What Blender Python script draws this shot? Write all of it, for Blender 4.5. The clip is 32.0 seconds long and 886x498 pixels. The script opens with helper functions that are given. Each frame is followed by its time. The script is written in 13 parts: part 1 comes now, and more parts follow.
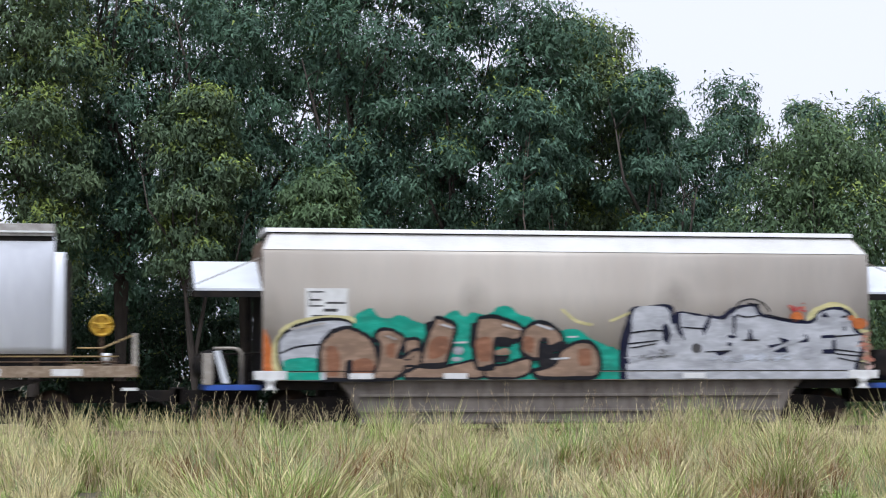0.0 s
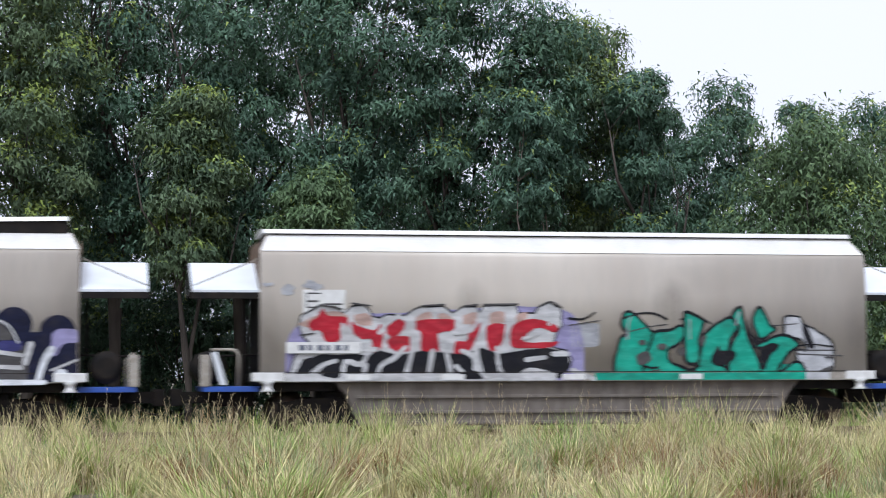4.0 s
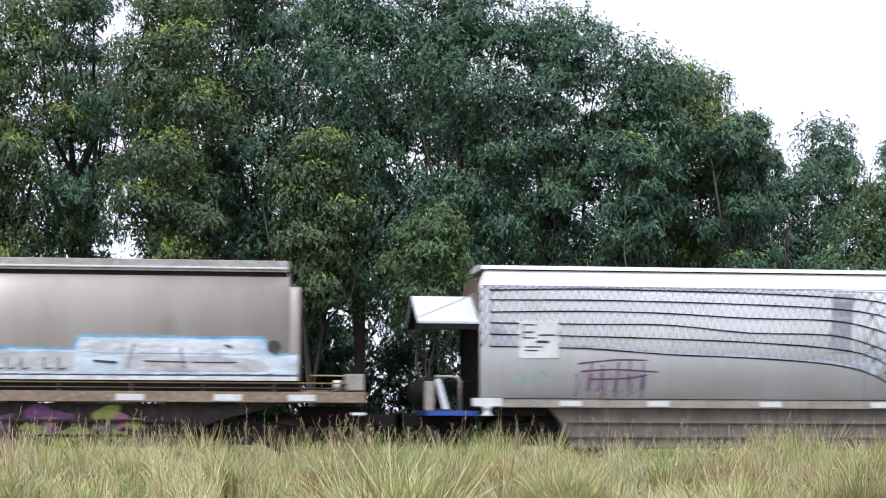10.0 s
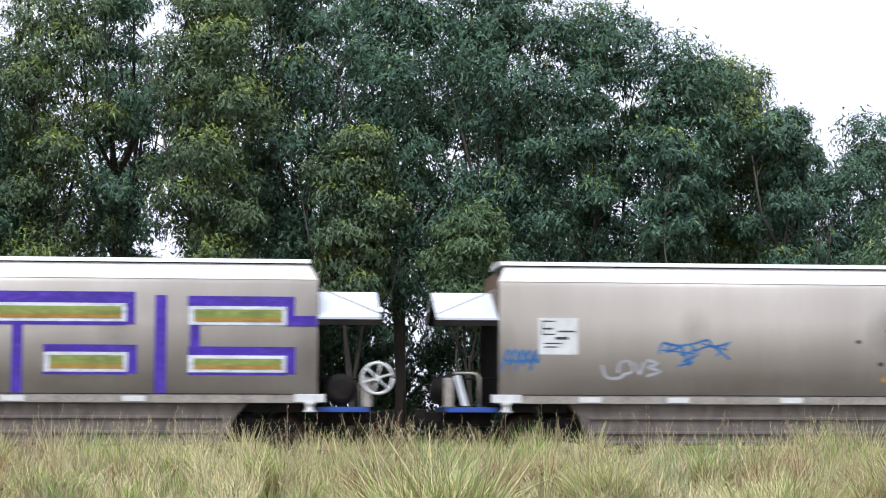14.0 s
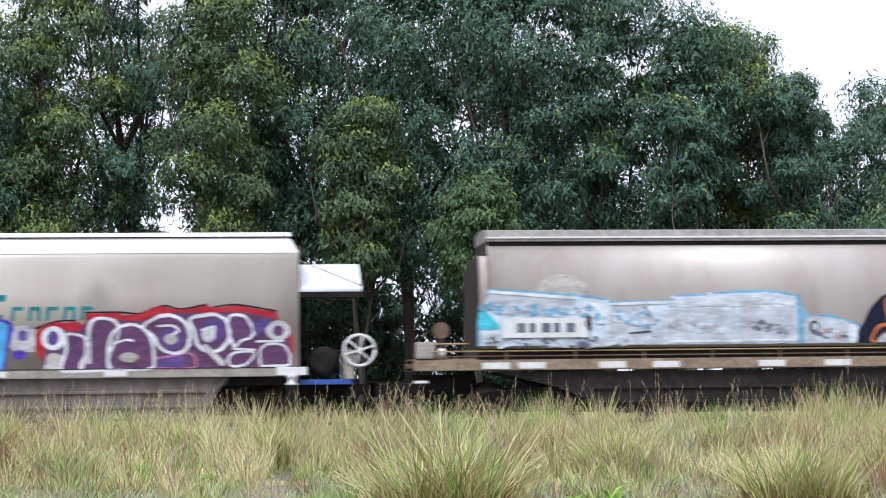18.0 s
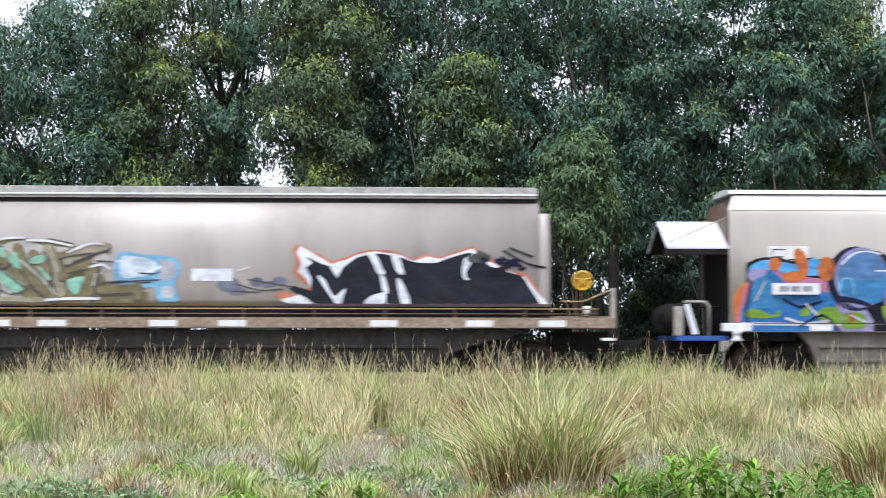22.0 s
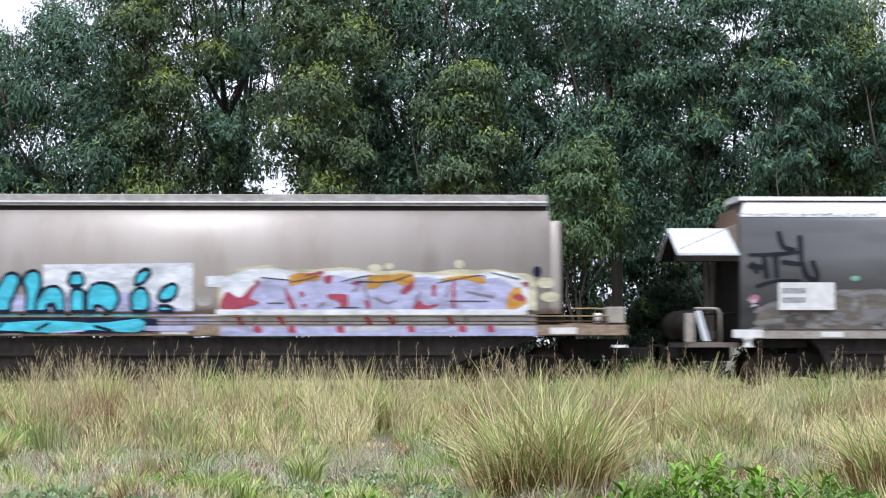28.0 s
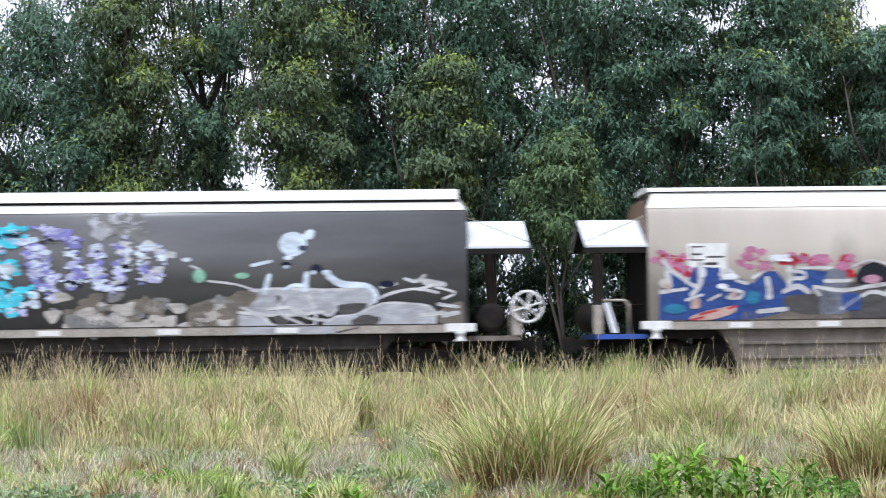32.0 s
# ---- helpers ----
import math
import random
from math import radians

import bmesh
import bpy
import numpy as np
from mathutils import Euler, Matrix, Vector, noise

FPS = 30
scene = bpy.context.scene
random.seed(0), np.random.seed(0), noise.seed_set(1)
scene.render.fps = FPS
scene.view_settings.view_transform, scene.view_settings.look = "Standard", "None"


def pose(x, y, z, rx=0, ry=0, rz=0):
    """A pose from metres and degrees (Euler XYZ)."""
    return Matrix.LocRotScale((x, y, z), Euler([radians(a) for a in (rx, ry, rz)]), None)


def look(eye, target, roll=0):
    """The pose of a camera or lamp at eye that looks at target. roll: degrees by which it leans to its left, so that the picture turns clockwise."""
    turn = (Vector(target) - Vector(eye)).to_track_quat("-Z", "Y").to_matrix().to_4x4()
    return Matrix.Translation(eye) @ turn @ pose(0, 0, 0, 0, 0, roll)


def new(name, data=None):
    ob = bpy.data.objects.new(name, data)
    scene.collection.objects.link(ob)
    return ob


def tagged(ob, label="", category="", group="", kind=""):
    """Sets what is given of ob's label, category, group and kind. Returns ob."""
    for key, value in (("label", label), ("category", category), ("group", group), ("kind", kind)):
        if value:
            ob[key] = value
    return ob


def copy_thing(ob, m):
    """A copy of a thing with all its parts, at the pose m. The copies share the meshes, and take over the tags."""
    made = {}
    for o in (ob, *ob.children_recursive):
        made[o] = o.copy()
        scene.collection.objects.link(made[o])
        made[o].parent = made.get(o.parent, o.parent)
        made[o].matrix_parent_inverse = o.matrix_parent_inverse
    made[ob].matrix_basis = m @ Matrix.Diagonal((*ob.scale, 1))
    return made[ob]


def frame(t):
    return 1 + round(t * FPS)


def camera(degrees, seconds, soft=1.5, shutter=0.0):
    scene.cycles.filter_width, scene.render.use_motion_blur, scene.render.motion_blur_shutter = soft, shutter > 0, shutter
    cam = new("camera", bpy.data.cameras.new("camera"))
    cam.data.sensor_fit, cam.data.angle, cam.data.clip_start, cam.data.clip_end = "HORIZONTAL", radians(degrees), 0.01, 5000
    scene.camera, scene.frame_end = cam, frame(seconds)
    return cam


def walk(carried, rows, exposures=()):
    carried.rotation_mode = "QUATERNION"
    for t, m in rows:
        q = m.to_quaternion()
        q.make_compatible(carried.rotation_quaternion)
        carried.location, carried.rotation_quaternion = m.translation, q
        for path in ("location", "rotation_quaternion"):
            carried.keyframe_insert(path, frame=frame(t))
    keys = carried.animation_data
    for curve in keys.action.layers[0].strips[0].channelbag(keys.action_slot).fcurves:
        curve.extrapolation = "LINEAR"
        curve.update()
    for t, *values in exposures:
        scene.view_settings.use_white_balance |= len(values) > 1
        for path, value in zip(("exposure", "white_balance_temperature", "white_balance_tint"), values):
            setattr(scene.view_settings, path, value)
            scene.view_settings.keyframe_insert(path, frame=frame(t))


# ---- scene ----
# the camera: a hand-held pan from one spot, seconds, yaw, pitch and lean in degrees
PAN = [
    (0.0, -9.93, 3.78, 0.14), (0.5, -9.89, 3.81, 0.07), (1.0, -9.92, 3.82, 0.14),
    (1.5, -9.95, 3.85, 0.23), (2.0, -10.00, 3.84, 0.40), (2.5, -10.03, 3.84, 0.39),
    (4.5, -10.10, 3.81, 0.19), (5.0, -10.10, 3.81, 0.26), (5.5, -10.06, 3.82, 0.46),
    (6.0, -9.97, 3.85, 0.48), (6.5, -9.82, 3.94, 0.57), (7.0, -9.50, 4.01, 0.47),
    (7.5, -9.06, 4.14, 0.23), (8.0, -8.55, 4.34, 0.06), (8.5, -8.10, 4.52, -0.12),
    (9.0, -7.65, 4.67, -0.21), (9.5, -7.22, 4.77, -0.32), (10.0, -6.81, 4.83, -0.28),
    (10.5, -6.47, 4.86, -0.13), (11.0, -6.12, 4.89, -0.04), (11.5, -5.86, 4.92, -0.07),
    (12.0, -5.64, 4.92, -0.09), (12.5, -5.53, 4.88, 0.04), (13.0, -5.50, 4.84, 0.03),
    (13.5, -5.53, 4.80, -0.01), (14.0, -5.60, 4.73, -0.18), (14.5, -5.65, 4.67, -0.20),
    (16.5, -5.74, 4.34, -0.99), (17.0, -5.77, 4.25, -1.25), (17.5, -5.53, 4.06, 0.04),
    (18.0, -5.31, 3.86, 0.62), (18.5, -5.11, 3.72, 0.91), (19.0, -4.93, 3.57, 0.95),
    (19.5, -4.81, 3.48, 0.83), (20.0, -4.42, 3.32, 1.16), (20.5, -3.92, 3.18, 0.07),
    (21.0, -3.27, 2.68, -0.01), (21.5, -2.93, 2.44, 0.03), (22.0, -2.39, 2.58, -0.07),
    (22.5, -1.87, 2.71, -0.45), (23.0, -1.43, 2.71, -0.37), (23.5, -1.21, 2.68, -0.15),
    (24.0, -1.25, 2.64, 0.10), (24.5, -1.38, 2.61, 0.04), (25.0, -1.57, 2.60, -0.13),
    (25.5, -1.72, 2.63, -0.21), (27.5, -2.18, 2.88, -0.06), (28.0, -2.28, 2.80, 0.07),
    (28.5, -2.39, 2.70, 0.21), (29.0, -2.52, 2.60, 0.43), (29.5, -2.61, 2.55, 0.59),
    (30.0, -2.71, 2.51, 0.57), (30.5, -2.74, 2.50, 0.65), (31.0, -2.80, 2.51, 0.81),
    (31.5, -2.84, 2.54, 0.70), (32.0, -2.84, 2.61, 0.73),
]
EYE = 1.6
# it stands three steps nearer to the track until the sixth second
STEP = [(0.0, 2.75), (6.0, 2.75), (6.5, 0.0), (32.0, 0.0)]


def stepped(t):
    for (t0, d0), (t1, d1) in zip(STEP, STEP[1:]):
        if t <= t1:
            return d0 + (d1 - d0) * (t - t0) / (t1 - t0)
    return 0.0


def eye_pose(t, yaw, pitch, lean):
    d = stepped(t)
    level = d * math.cos(radians(pitch))
    return pose(-level * math.sin(radians(yaw)), level * math.cos(radians(yaw)), EYE + d * math.sin(radians(pitch)), 90 + pitch, lean, yaw)


cam = camera(26.15, 32.0, soft=1.05, shutter=0.42)
walk(cam, [(t, eye_pose(t, yaw, pitch, lean)) for t, yaw, pitch, lean in PAN],
     exposures=[(0.0, 0.44), (2.0, 0.50), (7.0, 0.49), (11.0, 0.69), (17.0, 0.68), (21.0, 0.97), (25.0, 0.70), (30.0, 0.80), (32.0, 0.84)])

# ---- world and light: a bright overcast day ----
world = bpy.data.worlds.new("overcast_sky")
scene.world = world
world.use_nodes = True
wn, wl = world.node_tree.nodes, world.node_tree.links
sky = wn.new("ShaderNodeTexSky")
sky.sky_type = "NISHITA"
sky.sun_disc = False
sky.sun_elevation, sky.sun_rotation = radians(52), radians(200)
sky.dust_density, sky.ozone_density = 3.0, 1.0
grey = wn.new("ShaderNodeHueSaturation")
grey.inputs["Saturation"].default_value = 0.25
wl.new(sky.outputs["Color"], grey.inputs["Color"])
cloud = wn.new("ShaderNodeMix")
cloud.data_type = "RGBA"
cloud.inputs["Factor"].default_value = 0.8
cloud.inputs["B"].default_value = (10.6, 11.2, 13.9, 1)
wl.new(grey.outputs["Color"], cloud.inputs["A"])
back = wn["Background"]
wl.new(cloud.outputs["Result"], back.inputs["Color"])
back.inputs["Strength"].default_value = 0.071
sun = new("sun", bpy.data.lights.new("sun", "SUN"))
sun.data.energy, sun.data.angle, sun.data.color = 2.2, radians(30), (0.86, 0.945, 1.05)
sun.matrix_world = look((0, 0, 30), (6, 14, 0))


# ---- materials ----
def material(name, base, rough=0.6, metal=0.0, vary=None, scale=3.0, amount=0.5, fine=None, fine_scale=40.0, bump=0.0, island=0.0, stretch=(1, 1, 1), spec=0.5):
    """Base colour, mixed with a second one by broad noise and a third by fine noise; island: brightness spread from piece to piece."""
    m = bpy.data.materials.new(name)
    m.use_nodes = True
    n, l = m.node_tree.nodes, m.node_tree.links
    b = n["Principled BSDF"]
    b.inputs["Roughness"].default_value, b.inputs["Metallic"].default_value = rough, metal
    b.inputs["Specular IOR Level"].default_value = spec
    co = n.new("ShaderNodeTexCoord")
    mp = n.new("ShaderNodeMapping")
    mp.inputs["Scale"].default_value = stretch
    l.new(co.outputs["Object"], mp.inputs["Vector"])
    colour = n.new("ShaderNodeRGB")
    colour.outputs[0].default_value = (*base, 1)
    out = colour.outputs[0]

    def mixed(out, other, sc, amt, lo, hi):
        t = n.new("ShaderNodeTexNoise")
        t.inputs["Scale"].default_value, t.inputs["Detail"].default_value = sc, 6
        l.new(mp.outputs["Vector"], t.inputs["Vector"])
        r = n.new("ShaderNodeMapRange")
        r.inputs["From Min"].default_value, r.inputs["From Max"].default_value, r.inputs["To Max"].default_value = lo, hi, amt
        l.new(t.outputs["Fac"], r.inputs["Value"])
        x = n.new("ShaderNodeMix")
        x.data_type = "RGBA"
        x.inputs["B"].default_value = (*other, 1)
        l.new(r.outputs["Result"], x.inputs["Factor"])
        l.new(out, x.inputs["A"])
        return x.outputs["Result"], t
    tex = None
    if vary:
        out, tex = mixed(out, vary, scale, amount, 0.35, 0.68)
    if fine:
        out, tex = mixed(out, fine, fine_scale, amount, 0.45, 0.75)
    if island:
        g = n.new("ShaderNodeNewGeometry")
        r = n.new("ShaderNodeMapRange")
        r.inputs["To Min"].default_value, r.inputs["To Max"].default_value = 1 - island, 1 + island
        l.new(g.outputs["Random Per Island"], r.inputs["Value"])
        h = n.new("ShaderNodeHueSaturation")
        l.new(out, h.inputs["Color"])
        l.new(r.outputs["Result"], h.inputs["Value"])
        out = h.outputs["Color"]
    l.new(out, b.inputs["Base Color"])
    if bump and tex:
        p = n.new("ShaderNodeBump")
        p.inputs["Strength"].default_value, p.inputs["Distance"].default_value = bump, 0.02
        l.new(tex.outputs["Fac"], p.inputs["Height"])
        l.new(p.outputs["Normal"], b.inputs["Normal"])
    return m


def leaf_material(name, base, other, light):
    """Leaves: two greens from twig to twig, some light passing through."""
    m = material(name, base, 0.5, vary=other, scale=0.7, amount=0.9, island=0.5, spec=0.16)
    n, l = m.node_tree.nodes, m.node_tree.links
    b = n["Principled BSDF"]
    t = n.new("ShaderNodeBsdfTranslucent")
    t.inputs["Color"].default_value = (*light, 1)
    x = n.new("ShaderNodeMixShader")
    x.inputs["Fac"].default_value = 0.11
    l.new(b.outputs[0], x.inputs[1])
    l.new(t.outputs[0], x.inputs[2])
    l.new(x.outputs[0], n["Material Output"].inputs["Surface"])
    return m


TAN = material("weathered_aluminium_tan", (0.55, 0.49, 0.425), 0.5, 0.1, (0.42, 0.36, 0.305), 0.9, 0.6, (0.46, 0.42, 0.37), 9, 0.05, stretch=(1, 1, 0.18))
WHITE_BODY = material("chalky_white_wagon_paint", (0.80, 0.79, 0.79), 0.45, 0.05, (0.66, 0.64, 0.63), 0.9, 0.6, (0.84, 0.83, 0.83), 9, 0.05, stretch=(1, 1, 0.18))
GREY_BODY = material("sooty_grey_wagon_paint", (0.115, 0.115, 0.12), 0.38, 0.15, (0.19, 0.185, 0.18), 0.5, 0.7, (0.085, 0.083, 0.085), 1.6, 0.03, stretch=(0.35, 1, 1.6))
B_BODY = material("weathered_brown_aluminium", (0.44, 0.385, 0.35), 0.48, 0.25, (0.28, 0.23, 0.185), 0.8, 0.6, (0.42, 0.38, 0.33), 8, 0.05, stretch=(1, 1, 0.15))
SILVER = material("clean_silver_aluminium", (0.74, 0.75, 0.78), 0.34, 0.15, (0.62, 0.62, 0.65), 0.8, 0.6, (0.8, 0.81, 0.83), 8, 0.03, stretch=(1, 1, 0.15))
ROOF = material("pale_roof_sheet", (0.62, 0.60, 0.57), 0.45, 0.1, (0.45, 0.42, 0.38), 1.5, 0.5, (0.7, 0.7, 0.7), 20, 0.05)
GREYHATCH = material("grey_brown_hatch_paint", (0.33, 0.30, 0.27), 0.55, 0.1, (0.22, 0.2, 0.18), 1.2, 0.7, (0.5, 0.48, 0.45), 9, 0.05)
HOOD = material("white_hood_sheet", (0.66, 0.68, 0.71), 0.4, 0.1, (0.55, 0.55, 0.55), 2.0, 0.5)
SILL = material("grimy_sill_paint", (0.34, 0.30, 0.25), 0.6, 0.1, (0.20, 0.17, 0.14), 2.5, 0.8, (0.45, 0.42, 0.38), 15, 0.1)
RUSTY = material("brown_deck_paint", (0.26, 0.185, 0.12), 0.65, 0.1, (0.14, 0.09, 0.055), 2.0, 0.8, (0.42, 0.33, 0.24), 14, 0.15)
SKIRT = material("dusty_grey_underframe", (0.175, 0.148, 0.126), 0.8, 0.0, (0.085, 0.07, 0.058), 2.0, 0.8, (0.21, 0.185, 0.165), 7, 0.1, stretch=(1.4, 1, 0.45), spec=0.2)
DARKSKIRT = material("sooty_underframe", (0.024, 0.019, 0.016), 0.8, 0.0, (0.012, 0.010, 0.008), 1.8, 0.8, (0.048, 0.041, 0.036), 6, 0.1, stretch=(1.4, 1, 0.5), spec=0.2)
DARK = material("black_running_gear", (0.011, 0.010, 0.010), 0.75, 0.0, (0.026, 0.02, 0.016), 4, 0.8, spec=0.12)
WHEEL = material("worn_wheel_steel", (0.06, 0.05, 0.045), 0.5, 0.7, (0.12, 0.07, 0.04), 5, 0.8)
RAIL = material("rail_steel", (0.16, 0.10, 0.07), 0.45, 0.6, (0.25, 0.2, 0.17), 6, 0.6)
BLUE = material("blue_platform_paint", (0.02, 0.08, 0.36), 0.5, 0.0, (0.03, 0.06, 0.2), 4, 0.6)
PADWHITE = material("white_marker_paint", (0.72, 0.71, 0.69), 0.55, 0.0, (0.5, 0.48, 0.45), 6, 0.6)
YELLOW = material("yellow_wheel_paint", (0.62, 0.36, 0.02), 0.5, 0.0, (0.4, 0.25, 0.04), 5, 0.6)
# rust brown, darkened further for the shaded wagon ends
ENDRUST_SHADE = material("shaded_rusty_end_sheet", (0.042, 0.028, 0.019), 0.8, 0.0, (0.015, 0.011, 0.009), 1.6, 0.8)
BRASS = material("brown_gear_paint", (0.10, 0.06, 0.037), 0.6, 0.1, (0.20, 0.13, 0.08), 5, 0.7)
GOLD = material("ochre_rail_paint", (0.40, 0.28, 0.12), 0.55, 0.1, (0.2, 0.13, 0.06), 3, 0.7)
SOIL = material("sandy_soil_and_thatch", (0.10, 0.085, 0.052), 0.95, 0.0, (0.05, 0.055, 0.026), 0.6, 0.9, (0.17, 0.14, 0.09), 7, 0.4)
BALLAST = material("ballast_stone", (0.17, 0.155, 0.14), 0.9, 0.0, (0.09, 0.08, 0.07), 3, 0.8, (0.28, 0.26, 0.24), 25, 0.6)
WOOD = material("grey_sleeper_timber", (0.15, 0.12, 0.095), 0.85, 0.0, (0.09, 0.07, 0.055), 4, 0.8)
BARK = material("grey_brown_bark", (0.04, 0.031, 0.025), 0.9, 0.0, (0.10, 0.08, 0.064), 1.6, 0.8, (0.04, 0.03, 0.025), 12, 0.5, stretch=(1, 1, 0.3))
PALEBARK = material("pale_smooth_bark", (0.15, 0.118, 0.094), 0.85, 0.0, (0.085, 0.062, 0.048), 2.2, 0.8, (0.24, 0.20, 0.165), 9, 0.4, stretch=(1, 1, 0.25))
LEAF = leaf_material("eucalypt_leaf", (0.092, 0.160, 0.100), (0.050, 0.095, 0.070), (0.11, 0.20, 0.06))
LEAF_WARM = leaf_material("eucalypt_leaf_mid", (0.112, 0.156, 0.078), (0.066, 0.106, 0.064), (0.17, 0.23, 0.05))
LEAF_TIP = leaf_material("eucalypt_leaf_young", (0.21, 0.255, 0.06), (0.14, 0.20, 0.06), (0.30, 0.36, 0.05))
# shrub leaves darkened in colour for the shade under the trees
LEAF_SHADED = leaf_material("shaded_shrub_leaf", (0.042, 0.075, 0.042), (0.03, 0.055, 0.034), (0.04, 0.08, 0.03))
LEAF_PALE = leaf_material("pale_leaf", (0.110, 0.165, 0.075), (0.07, 0.118, 0.06), (0.16, 0.24, 0.07))
STRAW = material("straw_grass_blade", (0.62, 0.535, 0.285), 0.7, 0.0, (0.42, 0.37, 0.165), 0.5, 0.95, island=0.4, spec=0.2)
GREENGRASS = material("green_grass_blade", (0.215, 0.325, 0.075), 0.65, 0.0, (0.40, 0.42, 0.15), 0.5, 0.8, island=0.4, spec=0.2)
GREYGRASS = material("grey_green_grass_blade", (0.30, 0.34, 0.17), 0.7, 0.0, (0.21, 0.30, 0.11), 0.6, 0.8, island=0.35, spec=0.2)
SEED = material("seed_head", (0.46, 0.38, 0.23), 0.8, 0.0, (0.30, 0.21, 0.13), 0.8, 0.8, island=0.3, spec=0.1)
MAUVEGRASS = material("mauve_brown_fine_grass", (0.40, 0.315, 0.235), 0.8, 0.0, (0.52, 0.47, 0.36), 0.8, 0.8, island=0.4, spec=0.1)
PALEGRASS = material("pale_grey_fine_grass", (0.47, 0.475, 0.36), 0.8, 0.0, (0.36, 0.40, 0.26), 0.8, 0.8, island=0.4, spec=0.1)
REDSTEM = material("reddish_tussock_base", (0.24, 0.125, 0.058), 0.75, 0.0, (0.28, 0.19, 0.09), 1.5, 0.8, island=0.3, spec=0.1)
WEED = leaf_material("broad_weed_leaf", (0.19, 0.34, 0.035), (0.09, 0.20, 0.045), (0.2, 0.4, 0.04))
PALEWEED = leaf_material("silvery_weed_leaf", (0.26, 0.34, 0.17), (0.17, 0.25, 0.13), (0.3, 0.4, 0.2))



def smudged(m, spots):
    """Soot smudges and long low darker bands, of x, z, half width, half height and strength on a wagon's side."""
    n, l = m.node_tree.nodes, m.node_tree.links
    b = n["Principled BSDF"]
    xyz = n.new("ShaderNodeSeparateXYZ")
    l.new(n["Texture Coordinate"].outputs["Object"], xyz.inputs["Vector"])
    t = n.new("ShaderNodeTexNoise")
    t.inputs["Scale"].default_value, t.inputs["Detail"].default_value = 2.6, 7
    l.new(n["Texture Coordinate"].outputs["Object"], t.inputs["Vector"])

    def calc(op, p, q):
        k = n.new("ShaderNodeMath")
        k.operation = op
        for i, v in enumerate((p, q)):
            if isinstance(v, float):
                k.inputs[i].default_value = v
            else:
                l.new(v, k.inputs[i])
        return k.outputs[0]
    total = None
    for x, z, rx, rz, amount in spots:
        u = calc("DIVIDE", calc("SUBTRACT", xyz.outputs["X"], float(x)), float(rx))
        w = calc("DIVIDE", calc("SUBTRACT", xyz.outputs["Z"], float(z)), float(rz))
        far = calc("ADD", calc("MULTIPLY", u, u), calc("MULTIPLY", w, w))
        one = calc("MULTIPLY", calc("MAXIMUM", calc("SUBTRACT", 1.0, far), 0.0), float(amount))
        total = one if total is None else calc("ADD", total, one)
    grain = calc("MULTIPLY", total, calc("MULTIPLY", t.outputs["Fac"], 1.7))
    mix = n.new("ShaderNodeMix")
    mix.data_type = "RGBA"
    mix.inputs["B"].default_value = (0.16, 0.13, 0.105, 1)
    l.new(calc("MINIMUM", grain, 0.7), mix.inputs["Factor"])
    l.new(b.inputs["Base Color"].links[0].from_socket, mix.inputs["A"])
    l.new(mix.outputs["Result"], b.inputs["Base Color"])


smudged(TAN, ((4.4, 2.75, 0.4, 0.5, 0.3), (8.75, 2.72, 0.5, 0.55, 0.42), (9.3, 3.2, 1.2, 0.35, 0.12), (0.1, 2.0, 0.35, 1.2, 0.35), (13.0, 2.2, 0.45, 1.3, 0.3), (6.5, 1.5, 6.0, 0.35, 0.22)))
smudged(B_BODY, ((4.6, 2.3, 0.25, 0.8, 0.3), (9.0, 2.3, 0.2, 0.9, 0.25), (13.6, 2.3, 0.3, 0.9, 0.35), (9.0, 1.7, 8.0, 0.3, 0.3), (1.5, 2.2, 0.4, 0.9, 0.3)))

